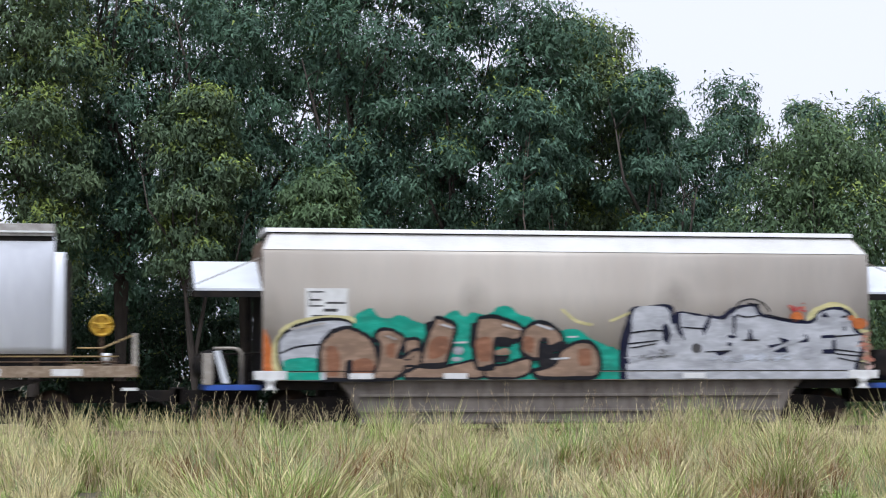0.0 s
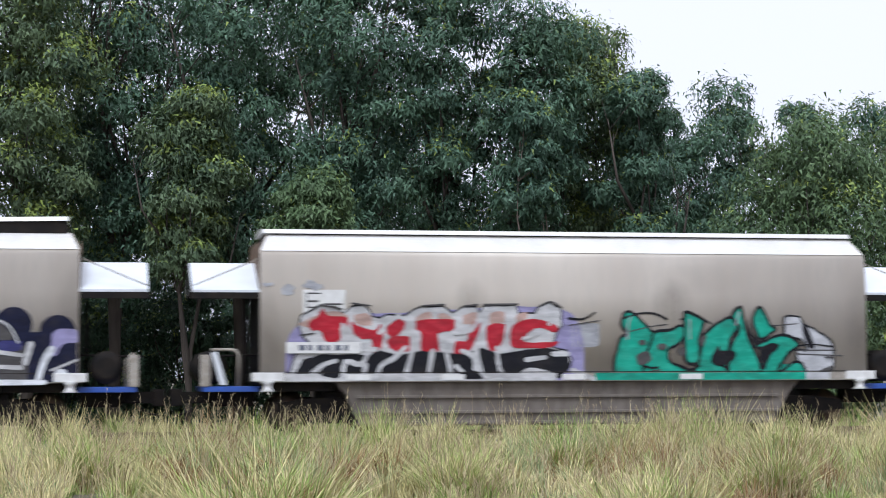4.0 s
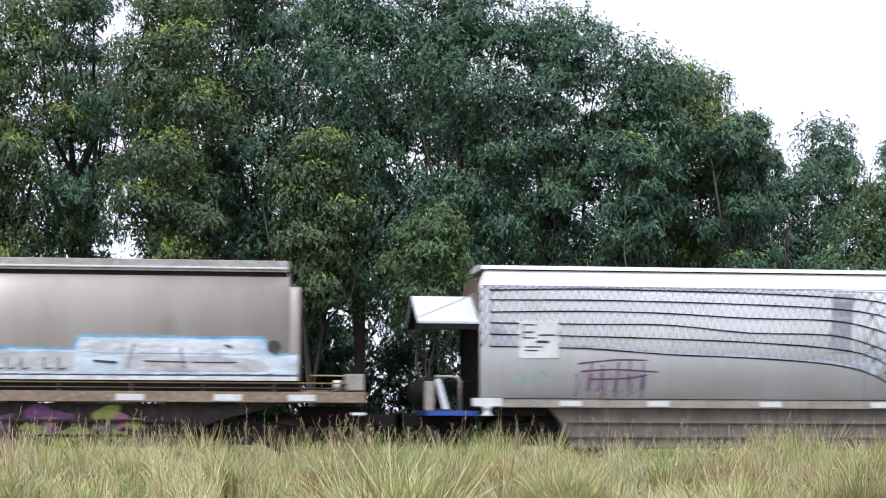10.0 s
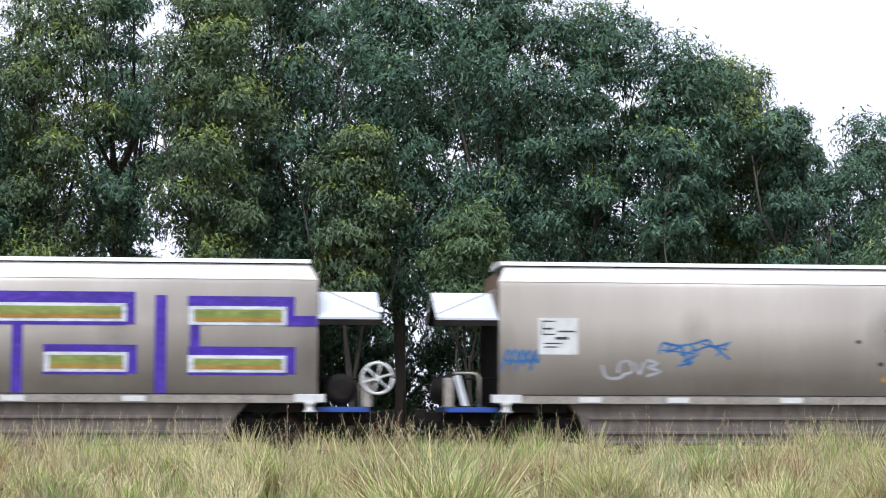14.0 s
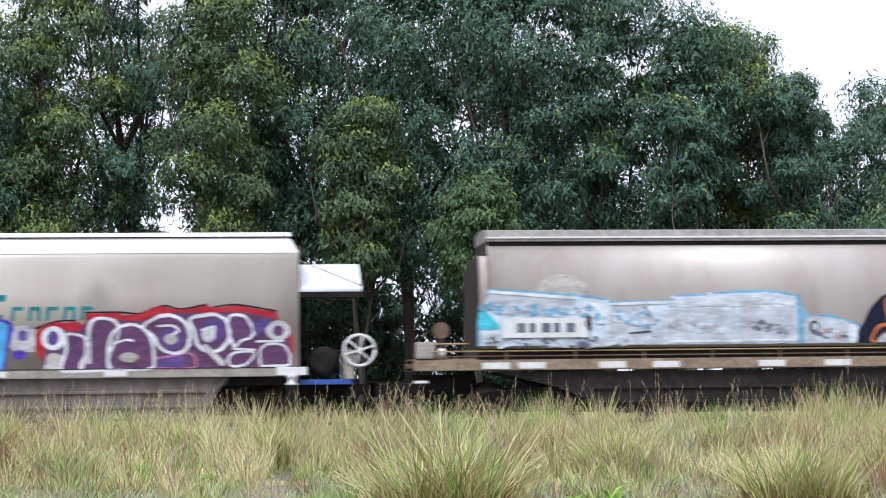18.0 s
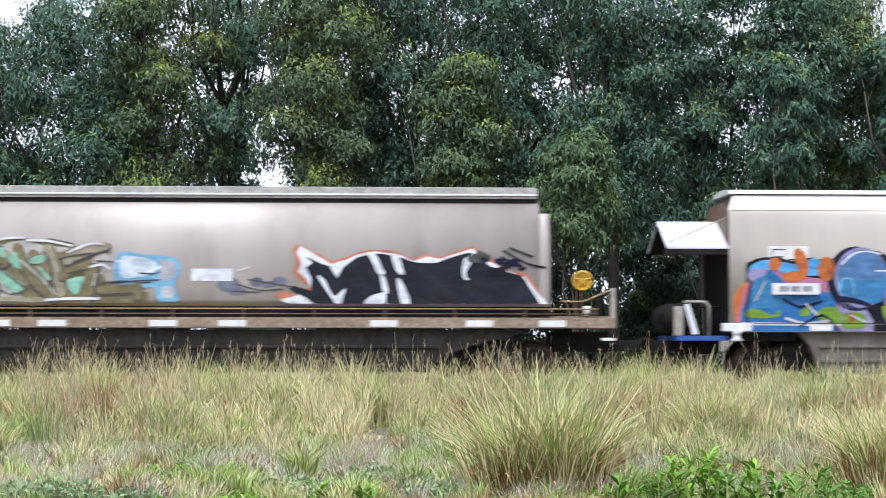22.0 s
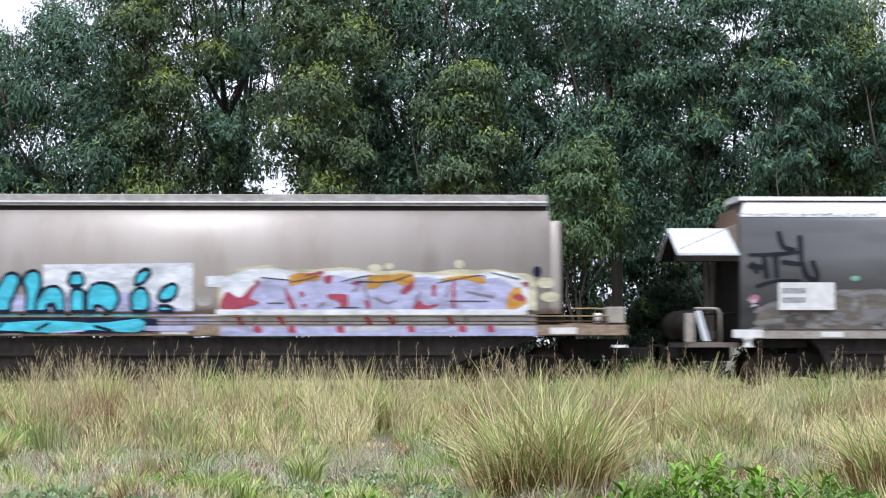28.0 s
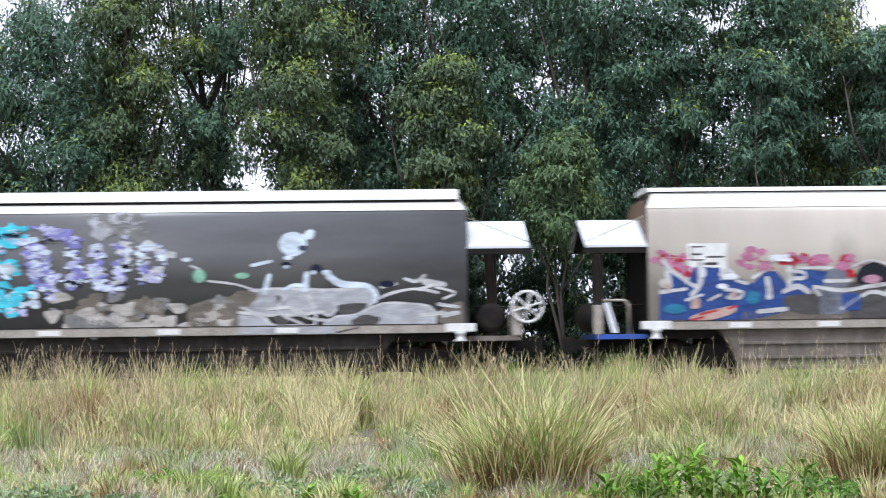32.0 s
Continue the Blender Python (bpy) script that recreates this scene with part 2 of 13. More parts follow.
PAINT = {}
for paint_name, paint_rgb in (
        ("black", (0.012, 0.012, 0.016)), ("chrome", (0.46, 0.46, 0.48)), ("white", (0.70, 0.71, 0.74)), ("rust", (0.30, 0.13, 0.07)),
        ("green", (0.0, 0.38, 0.26)), ("teal", (0.0, 0.24, 0.26)), ("red", (0.50, 0.012, 0.03)), ("skyblue", (0.20, 0.47, 0.66)),
        ("blue", (0.02, 0.16, 0.42)), ("navy", (0.010, 0.012, 0.036)), ("purple", (0.085, 0.035, 0.42)), ("plum", (0.13, 0.05, 0.13)),
        ("lilac", (0.30, 0.27, 0.46)), ("orange", (0.62, 0.16, 0.03)), ("salmon", (0.60, 0.19, 0.10)), ("yellow", (0.62, 0.50, 0.05)),
        ("cream", (0.66, 0.58, 0.28)), ("lime", (0.30, 0.42, 0.02)), ("olive", (0.29, 0.34, 0.085)), ("khaki", (0.21, 0.17, 0.085)),
        ("mint", (0.25, 0.50, 0.36)), ("cyan", (0.06, 0.60, 0.72)), ("pink", (0.50, 0.18, 0.30)), ("smoke", (0.075, 0.07, 0.07)),
        ("ghost", (0.38, 0.38, 0.40)), ("mesh", (0.15, 0.16, 0.20)), ("patch", (0.45, 0.41, 0.37)), ("ochre", (0.48, 0.27, 0.05)), ("pale", (0.60, 0.68, 0.76)), ("dirtlime", (0.22, 0.25, 0.06)), ("dirtpink", (0.28, 0.12, 0.17)), ("salmon3", (0.47, 0.10, 0.09)),
        ("clay", (0.33, 0.21, 0.14)), ("dun", (0.16, 0.135, 0.11)), ("ash", (0.52, 0.51, 0.51)), ("indigo", (0.045, 0.045, 0.17)), ("indigo2", (0.11, 0.06, 0.24)), ("indigo3", (0.23, 0.22, 0.55)),
        ("salmon2", (0.50, 0.33, 0.28)), ("skyblue2", (0.09, 0.42, 0.80)), ("umber", (0.125, 0.105, 0.06)), ("mauve", (0.27, 0.21, 0.26)), ("haze", (0.52, 0.54, 0.59)),
        ("blackpaint", (0.016, 0.018, 0.026)), ("blue2", (0.04, 0.22, 0.45)), ("blue3", (0.09, 0.21, 0.42)), ("blue4", (0.025, 0.07, 0.26)), ("lime2", (0.19, 0.33, 0.03)), ("red2", (0.46, 0.04, 0.045)), ("red3", (0.45, 0.07, 0.11)),
        ("brick2", (0.20, 0.055, 0.045)), ("green2", (0.01, 0.36, 0.24)), ("amber", (0.66, 0.32, 0.05)), ("pink2", (0.46, 0.22, 0.30)), ("plum2", (0.045, 0.03, 0.07)), ("lilac2", (0.45, 0.45, 0.64)), ("coral", (0.52, 0.20, 0.13)),
        ("orange2", (0.52, 0.14, 0.05)), ("cream2", (0.5, 0.36, 0.18)), ("cream3", (0.62, 0.57, 0.40)), ("olive2", (0.20, 0.24, 0.06)), ("lime3", (0.28, 0.35, 0.10)), ("cyan2", (0.06, 0.62, 0.78)),
        ("khaki2", (0.34, 0.295, 0.20)), ("slate", (0.05, 0.06, 0.10)), ("faint", (0.20, 0.195, 0.19)), ("teal2", (0.02, 0.19, 0.33))):
    paint_mean = sum(paint_rgb) / 3
    vivid = 1 - 0.16 * (max(paint_rgb) - min(paint_rgb)) / max(paint_rgb)
    paint_rgb = tuple(vivid * (0.96 * q + 0.04 * paint_mean) for q in paint_rgb)
    PAINT[paint_name] = material("spray_paint_" + paint_name, paint_rgb, 0.5, 0.0, tuple(0.5 * q + 0.012 * min(1, 8 * paint_mean) for q in paint_rgb), 2.2, 0.7, tuple(min(1, 1.3 * q + 0.025 * min(1, 6 * paint_mean)) for q in paint_rgb), 6.5, spec=0.14, stretch=(0.6, 1, 1.7))
    pn, pl = PAINT[paint_name].node_tree.nodes, PAINT[paint_name].node_tree.links
    dust, dusty, film = pn.new("ShaderNodeTexNoise"), pn.new("ShaderNodeMapRange"), pn.new("ShaderNodeMix")
    dust.inputs["Scale"].default_value, dust.inputs["Detail"].default_value, dust.inputs["Roughness"].default_value = 3.0, 8, 0.72
    dusty.inputs["From Min"].default_value, dusty.inputs["From Max"].default_value, dusty.inputs["To Max"].default_value = 0.5, 0.76, 0.22
    film.data_type = "RGBA"
    film.inputs["B"].default_value = (0.10, 0.083, 0.066, 1)
    pl.new(pn["Texture Coordinate"].outputs["Object"], dust.inputs["Vector"])
    pl.new(dust.outputs["Fac"], dusty.inputs["Value"])
    pl.new(dusty.outputs["Result"], film.inputs["Factor"])
    pl.new(pn["Principled BSDF"].inputs["Base Color"].links[0].from_socket, film.inputs["A"])
    pl.new(film.outputs["Result"], pn["Principled BSDF"].inputs["Base Color"])


# ---- mesh helpers ----
def part(name, bm, mat, parent=None, label="", m=None):
    """One mesh object from a bmesh, under a thing or a part."""
    me = bpy.data.meshes.new(name)
    bm.to_mesh(me)
    bm.free()
    return placed(name, me, mat, parent, label, m)


def placed(name, me, mat, parent=None, label="", m=None):
    if mat and not me.materials:
        me.materials.append(mat)
    ob = new(name, me)
    if parent:
        ob.parent = parent
    if m:
        ob.matrix_basis = m
    if label:
        tagged(ob, label)
    return ob


def box(bm, x0, x1, y0, y1, z0, z1, bevel=0.0):
    r = bmesh.ops.create_cube(bm, size=1.0, matrix=Matrix.Translation(((x0 + x1) / 2, (y0 + y1) / 2, (z0 + z1) / 2)) @ Matrix.Diagonal((x1 - x0, y1 - y0, z1 - z0, 1)))
    if bevel:
        edges = list({e for v in r["verts"] for e in v.link_edges})
        bmesh.ops.bevel(bm, geom=edges, offset=bevel, segments=2, profile=0.7, affect="EDGES")
    return bm


def boxed(*args):
    return box(bmesh.new(), *args)


def prism(bm, outline, x0, x1):
    """A closed outline of (y, z), drawn out along x."""
    a = [bm.verts.new((x0, y, z)) for y, z in outline]
    b = [bm.verts.new((x1, y, z)) for y, z in outline]
    k = len(outline)
    for i in range(k):
        bm.faces.new((a[i], a[(i + 1) % k], b[(i + 1) % k], b[i]))
    bm.faces.new(a[::-1])
    bm.faces.new(b)
    bmesh.ops.recalc_face_normals(bm, faces=bm.faces)
    return bm


def slab(bm, outline, y0, y1):
    """A closed outline of (x, z), drawn out along y."""
    a = [bm.verts.new((x, y0, z)) for x, z in outline]
    b = [bm.verts.new((x, y1, z)) for x, z in outline]
    k = len(outline)
    for i in range(k):
        bm.faces.new((a[i], b[i], b[(i + 1) % k], a[(i + 1) % k]))
    bm.faces.new(a)
    bm.faces.new(b[::-1])
    bmesh.ops.recalc_face_normals(bm, faces=bm.faces)
    return bm


def tube(bm, path, radii, sides=8):
    """A tapered tube along points."""
    rings = []
    for i, p in enumerate(path):
        p = Vector(p)
        d = (Vector(path[min(i + 1, len(path) - 1)]) - Vector(path[max(i - 1, 0)])).normalized()
        s = d.orthogonal().normalized()
        if rings:
            s = (last - d * last.dot(d)).normalized()
        last = s
        o = d.cross(s)
        r = radii[i] if isinstance(radii, (list, tuple)) else radii
        rings.append([bm.verts.new(p + r * (math.cos(2 * math.pi * k / sides) * s + math.sin(2 * math.pi * k / sides) * o)) for k in range(sides)])
    for a, b in zip(rings, rings[1:]):
        for k in range(sides):
            f = bm.faces.new((a[k], a[(k + 1) % sides], b[(k + 1) % sides], b[k]))
            f.smooth = True
    bm.faces.new(rings[0][::-1])
    bm.faces.new(rings[-1])
    return bm


def hand_wheel(parent, x, y, z, r, thick, spokes, mat, label):
    """A spoked hand wheel that faces along y: rim, spokes and boss."""
    path = [(x + r * math.cos(a), y, z + r * math.sin(a)) for a in (2 * math.pi * k / 20 for k in range(21))]
    part("hand_wheel", tube(bmesh.new(), path, thick, 6), mat, parent, label)
    for k in range(spokes):
        a = 2 * math.pi * k / spokes + 0.3
        part("wheel_spoke", tube(bmesh.new(), [(x, y, z), (x + r * math.cos(a), y, z + r * math.sin(a))], thick * 0.7, 5), mat, parent)
    part("wheel_hub", tube(bmesh.new(), [(x, y - 0.04, z), (x, y + 0.04, z)], thick * 2.2, 8), mat, parent)


def empty(name, m=None):
    ob = new(name)
    ob.empty_display_size = 0.3
    if m:
        ob.matrix_basis = m
    return ob


def quick_mesh(name, verts, faces):
    """A mesh from numpy arrays: verts (n, 3), faces (k, 3) or (k, 4)."""
    me = bpy.data.meshes.new(name)
    k, w = faces.shape
    me.vertices.add(len(verts))
    me.vertices.foreach_set("co", verts.astype(np.float32).ravel())
    me.loops.add(k * w)
    me.loops.foreach_set("vertex_index", faces.astype(np.int32).ravel())
    me.polygons.add(k)
    me.polygons.foreach_set("loop_start", np.arange(0, k * w, w, dtype=np.int32))
    me.polygons.foreach_set("loop_total", np.full(k, w, dtype=np.int32))
    me.update()
    me.validate()
    return me


# ---- ground, track ----
TRACK_Y, RAIL_Z = 43.22, 0.62


def land(x, y):
    """Height of the ground."""
    rise = 0.22 * min(1, max(0, (y - 22) / 18)) + 0.05 * math.sin(x * 0.31 + 1) * math.sin(y * 0.27) + 0.03 * math.sin(x * 0.9 + y * 0.7)
    if y > 60 or abs(x) > 60:
        return 0.1
    return rise


gb = bmesh.new()
xs = [-3000, -600, -150] + [-60 + 1.5 * k for k in range(81)] + [150, 600, 3000]
ys = [-600, -100, -20] + [-4 + 1.25 * k for k in range(57)] + [80, 120, 300, 900, 4000]
grid = [[gb.verts.new((x, y, land(x, y))) for x in xs] for y in ys]
for r0, r1 in zip(grid, grid[1:]):
    for i in range(len(xs) - 1):
        gb.faces.new((r0[i], r0[i + 1], r1[i + 1], r1[i])).smooth = True
tagged(part("ground", gb, SOIL), "sandy ground under dry grass beside the railway", "ground", kind="structure")

bb = prism(bmesh.new(), [(TRACK_Y - 2.6, 0.1), (TRACK_Y - 1.5, 0.44), (TRACK_Y + 1.5, 0.44), (TRACK_Y + 2.6, 0.1)], -340, 320)
tagged(part("ballast", bb, BALLAST), "low bank of dusty grey ballast stones", "ballast", kind="structure")
sleeper = boxed(-0.11, 0.11, -1.05, 1.05, -0.06, 0.06, 0.01)
sleeper_me = bpy.data.meshes.new("sleeper")
sleeper.to_mesh(sleeper_me)
sleeper.free()
track = empty("railway_track", pose(0, TRACK_Y, 0))
tagged(track, "single railway track with steel rails on sleepers", "railway track", kind="structure")
for k in range(130):
    placed("sleeper", sleeper_me, WOOD, track, m=pose(-45 + 0.69 * k, 0, 0.44))
more = bmesh.new()
for k in range(430):
    x = -45.69 - 0.69 * k
    if x > -340:
        box(more, x - 0.11, x + 0.11, -1.05, 1.05, 0.38, 0.5)
tagged(part("far_sleepers", more, WOOD, track), kind="stuff")
for side in (-0.57, 0.57):
    rb = prism(bmesh.new(), [(side - 0.06, 0.5), (side - 0.06, 0.515), (side - 0.012, 0.53), (side - 0.012, 0.58), (side - 0.033, 0.59), (side - 0.033, RAIL_Z), (side + 0.033, RAIL_Z), (side + 0.033, 0.59), (side + 0.012, 0.58), (side + 0.012, 0.53), (side + 0.06, 0.515), (side + 0.06, 0.5)], -340, 320)
    part("rail", rb, RAIL, track)


# ---- wagons: x from the body's (or deck's) left end, y from the track's middle, z from the rail's top ----
A_LEN, B_LEN, B_IN = 13.1, 17.9, 1.45
SIDE = -1.45


def bogie(parent, x):
    """A four-wheeled truck under a wagon."""
    fb = bmesh.new()
    for y in (-0.95, 0.95):
        slab(fb, [(x - 1.2, 0.42), (x - 1.15, 0.62), (x - 0.4, 0.72), (x + 0.4, 0.72), (x + 1.15, 0.62), (x + 1.2, 0.42), (x + 0.75, 0.40), (x + 0.42, 0.2), (x - 0.42, 0.2), (x - 0.75, 0.40)], y - 0.07, y + 0.07)
    box(fb, x - 0.2, x + 0.2, -0.95, 0.95, 0.45, 0.85, 0.02)
    for sx in (-0.2, -0.07, 0.07, 0.2):
        tube(fb, [(x + sx, -0.95, 0.24), (x + sx, -0.95, 0.5)], 0.05, 7)
    truck = part("bogie", fb, DARK, parent, "dark cast steel truck frame with springs")
    for wx in (x - 0.87, x + 0.87):
        for y, s in ((-0.57, -1), (0.57, 1)):
            wb = bmesh.new()
            tube(wb, [(wx, y - s * 0.09, 0.42), (wx, y - s * 0.065, 0.42), (wx, y - s * 0.06, 0.42), (wx, y + s * 0.06, 0.42), (wx, y + s * 0.065, 0.42), (wx, y + s * 0.25, 0.42)], [0.1, 0.45, 0.44, 0.42, 0.3, 0.09], 22)
            part("wheel", wb, WHEEL, truck)
        part("axle", tube(bmesh.new(), [(wx, -0.5, 0.42), (wx, 0.5, 0.42)], 0.07, 10), DARK, truck)


def coupler(parent, x, s):
    cb = boxed(min(x, x + s * 0.85), max(x, x + s * 0.85), -0.1, 0.1, 0.62, 0.86, 0.02)
    box(cb, min(x + s * 0.7, x + s * 0.98), max(x + s * 0.7, x + s * 0.98), -0.17, 0.17, 0.56, 0.92, 0.04)
    part("coupler", cb, DARK, parent)


def hose(parent, x, s, y):
    path = [(x + s * 0.1, y, 0.8), (x + s * 0.5, y, 0.62), (x + s * 0.8, y, 0.42), (x + s * 1.1, y, 0.36)]
    part("brake_hose", tube(bmesh.new(), path, 0.022, 6), DARK, parent)


def body_profile(crease, roof, ry, bulge=0.0):
    """Half outline of a hopper body in y and z, from the sill up to the roof's edge."""
    pts = [(SIDE, 1.22), (SIDE, 2.9)]
    for k in range(1, 7):
        u = k / 6
        pts.append((SIDE + bulge * (1 - math.cos(u * math.pi / 2)), 2.9 + (crease - 2.9) * math.sin(u * math.pi / 2)))
    pts += [(ry - 0.08, roof - 0.035), (ry, roof)]
    return pts


def shaded_ends(ob):
    """Gives the end faces of a body the rusty sheet, its brown deepened for their shade."""
    ob.data.materials.append(ENDRUST_SHADE)
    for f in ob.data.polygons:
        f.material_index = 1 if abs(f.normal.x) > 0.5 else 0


def tapered(bm):
    """Leans the roof's ends inwards above the crease."""
    for v in bm.verts:
        lean = 0.17 * max(0.0, v.co.z - 3.76) / 0.35
        v.co.x += lean if v.co.x < A_LEN / 2 else -lean


def wagon_a(name, mat, skirt_paint=SKIRT, wheel_left=False, wheel_right=False, tall_hatch=False, platform=None, plate=True, ajar=False):
    """A grain hopper with flat sides, gabled end hoods and end platforms."""
    w = empty(name)
    half = body_profile(3.76, 4.11, -0.9, 0.09)
    outline = half + [(-y, z) for y, z in reversed(half)]
    sb = prism(bmesh.new(), outline, 0.0, A_LEN)
    for f in sb.faces:
        f.smooth = abs(f.normal.x) < 0.1 and abs(f.normal.z) < 0.9 and f.calc_center_median().z < 3.8
    tapered(sb)
    body = part("body", sb, mat, w)
    shaded_ends(body)
    # paler sheets laid on the slopes, sky reflection put into their colour
    rs = bmesh.new()
    for q in (-1, 1):
        prism(rs, [(q * 1.372, 3.745), (q * 0.93, 4.10), (q * 0.93, 4.118), (q * 1.388, 3.752)], 0.03, A_LEN - 0.03)
    tapered(rs)
    part("roof_slope", rs, ROOF, body, "pale roof slope, sky light put into its colour")
    # seams and side ribs
    for x in (A_LEN * 0.33, A_LEN * 0.67):
        part("seam", boxed(x - 0.004, x + 0.004, SIDE - 0.003, SIDE + 0.02, 1.26, 2.9), SILL, body)
    part("lower_rail", boxed(0.0, A_LEN, SIDE - 0.03, SIDE + 0.03, 1.237, 1.253, 0.004), DARKSKIRT, body)
    # roof edge: a dark slot under the pale hatch cover
    part("roof_slot", boxed(0.26, A_LEN - 0.26, -0.93, 0.93, 4.08, 4.145), DARK, body)
    top = 4.28
    hb = bmesh.new()
    low, wide = (4.0, 1.2) if tall_hatch else (4.14, 1.0)
    prism(hb, [(-wide, low), (0.07 - wide, top - 0.05), (-0.3, top), (0.3, top), (wide - 0.07, top - 0.05), (wide, low)], 0.1, A_LEN - 0.16)
    if tall_hatch:
        part("hatch_seal", boxed(0.16, A_LEN - 0.2, -1.17, 1.17, 3.95, 4.02), DARK, body)
    part("roof_hatch", hb, ROOF, w, "long pale roof hatch cover" + (", left ajar" if ajar else ""), pose(0, 0, -0.03, 0, -1.1, 0) if ajar else None)
    if ajar:
        # black wedge fills the open gap in place of its shade
        part("hatch_gap_shade", slab(bmesh.new(), [(1.0, 4.1), (A_LEN - 0.24, 4.1), (A_LEN - 0.24, 4.37), (1.0, 4.14)], -0.97, 0.97), DARK, w)
    # black sheets over both ends, the ends' shade put into their colour
    for xa, xb in ((-0.012, 0.004), (A_LEN - 0.004, A_LEN + 0.012)):
        part("shaded_end_plate", boxed(xa, xb, SIDE + 0.04, -SIDE - 0.04, 1.25, 3.6), DARK, body, "end plate painted black for the end's shade")
    # sill with white markers
    sl = boxed(-0.06, A_LEN + 0.06, SIDE - 0.02, SIDE + 0.14, 1.05, 1.235, 0.012)
    box(sl, -0.06, A_LEN + 0.06, -SIDE - 0.14, -SIDE + 0.02, 1.05, 1.235, 0.012)
    sill = part("sill", sl, SILL, w)
    for x in (1.78, 3.75, 6.33, 8.9):
        part("marker", boxed(x, x + 0.5, SIDE - 0.034, SIDE - 0.01, 1.08, 1.2, 0.004), PADWHITE, sill)
    for x in (0.16, A_LEN - 0.16):
        part("jacking_pad", boxed(x - 0.33, x + 0.33, SIDE - 0.06, SIDE + 0.1, 1.07, 1.25, 0.015), PADWHITE, sill, "white jacking bracket")
        part("jacking_foot", tube(bmesh.new(), [(x, SIDE + 0.02, 1.07), (x, SIDE + 0.02, 1.0), (x, SIDE + 0.02, 0.92), (x, SIDE + 0.02, 0.86)], [0.15, 0.09, 0.09, 0.16], 10), PADWHITE, sill)
    # underframe skirt with ledges
    kb = slab(bmesh.new(), [(1.55, 1.05), (A_LEN - 1.5, 1.05), (A_LEN - 1.75, 0.78), (A_LEN - 1.95, 0.4), (A_LEN - 2.1, 0.14), (2.1, 0.14), (1.95, 0.4), (1.8, 0.78)], SIDE + 0.1, -SIDE - 0.1)
    skirt = part("hopper_skirt", kb, skirt_paint, w)
    for z in (0.74, 0.42, 0.2):
        part("ledge", boxed(2.0, A_LEN - 2.0, SIDE + 0.05, SIDE + 0.12, z - 0.03, z + 0.03, 0.01), skirt_paint, skirt)
    for x in (0.02, A_LEN - 1.55):
        part("bolster", boxed(x, x + 1.53, -1.2, 1.2, 0.86, 1.05, 0.02), DARK, skirt)
    # end hoods: thin gabled sheets on posts
    for s, x in ((-1, 0.0), (1, A_LEN)):
        gb2 = prism(bmesh.new(), [(-1.42, 2.89), (-1.42, 2.94), (0, 3.57), (1.42, 2.94), (1.42, 2.89), (0, 3.52)], min(x, x + s * 1.38), max(x, x + s * 1.38))
        hood = part("hood", gb2, HOOD, w, "white gabled end hood")
        # added black sheet stands for the shade on the hood's underside
        part("hood_shade_sheet", prism(bmesh.new(), [(-1.38, 2.87), (-1.38, 2.885), (0, 3.505), (1.38, 2.885), (1.38, 2.87), (0, 3.49)], min(x, x + s * 1.36), max(x, x + s * 1.36)), DARK, hood, "black sheet for the shade under the hood")
        part("hood_rim", boxed(min(x, x + s * 1.42), max(x, x + s * 1.42), -1.45, -1.36, 2.76, 2.89, 0.005), DARK, hood)
        part("stay_wire", tube(bmesh.new(), [(x, -1.2, 3.6), (x + s * 1.36, -1.46, 3.02)], 0.014, 5), SILL, hood)
        part("end_post", boxed(min(x + s * 0.1, x + s * 0.18), max(x + s * 0.1, x + s * 0.18), 0.6, 0.7, 0.95, 3.2), DARK, w)
        # this wall's black is the shade beneath the hood, painted on
        part("shaded_end_wall", boxed(min(x, x + s * 0.02), max(x, x + s * 0.02), -1.4, 1.4, 1.0, 2.96, 0.003), DARK, w, "end wall painted black for the shade under the hood")
        part("end_gable", prism(bmesh.new(), [(-1.36, 2.97), (1.36, 2.97), (1.3, 3.7), (0.9, 3.95), (-0.9, 3.95), (-1.3, 3.7)], min(x, x + s * 0.02), max(x, x + s * 0.02)), BRASS, w, "brown end gable")
        # platform and its fittings
        pb = boxed(min(x, x + s * 1.15), max(x, x + s * 1.15), -1.3, 1.3, 0.86, 0.97, 0.01)
        deck = part("end_platform", pb, platform or BLUE, w, "narrow end platform")
        at = 0.55 if s > 0 else 1.0
        part("air_tank", tube(bmesh.new(), [(x + s * at, -1.15, 1.36), (x + s * at, -1.1, 1.36), (x + s * at, 1.1, 1.36), (x + s * at, 1.15, 1.36)], [0.2, 0.34, 0.34, 0.2], 22), DARK, deck, "black air tank")
        part("tank_bracket", boxed(min(x + s * 1.0, x + s * 1.2), max(x + s * 1.0, x + s * 1.2), -1.32, -1.18, 0.97, 1.62, 0.02), SILL, deck, "tan valve housing")
        if s < 0:
            part("hand_rail", tube(bmesh.new(), [(x - 0.42, -1.25, 0.97), (x - 0.42, -1.25, 1.62), (x - 0.48, -1.25, 1.7), (x - 0.56, -1.25, 1.72), (x - 0.98, -1.25, 1.72)], 0.032, 6), SILL, deck)
            part("brake_lever", slab(bmesh.new(), [(x - 0.98, 1.66), (x - 0.86, 1.68), (x - 0.66, 1.0), (x - 0.8, 1.0)], -1.3, -1.26), HOOD, deck, "pale steel brake lever")
        else:
            part("hand_rail", tube(bmesh.new(), [(x + 0.95, -1.25, 0.97), (x + 0.95, -1.25, 1.5), (x + 1.1, -1.25, 1.66)], 0.025, 6), SILL, deck)
        part("cross_pipe", tube(bmesh.new(), [(x, -0.9, 1.62), (x + s * 1.3, -0.9, 1.58)], 0.022, 6), DARK, deck)
        coupler(w, x + s * 0.8, s)
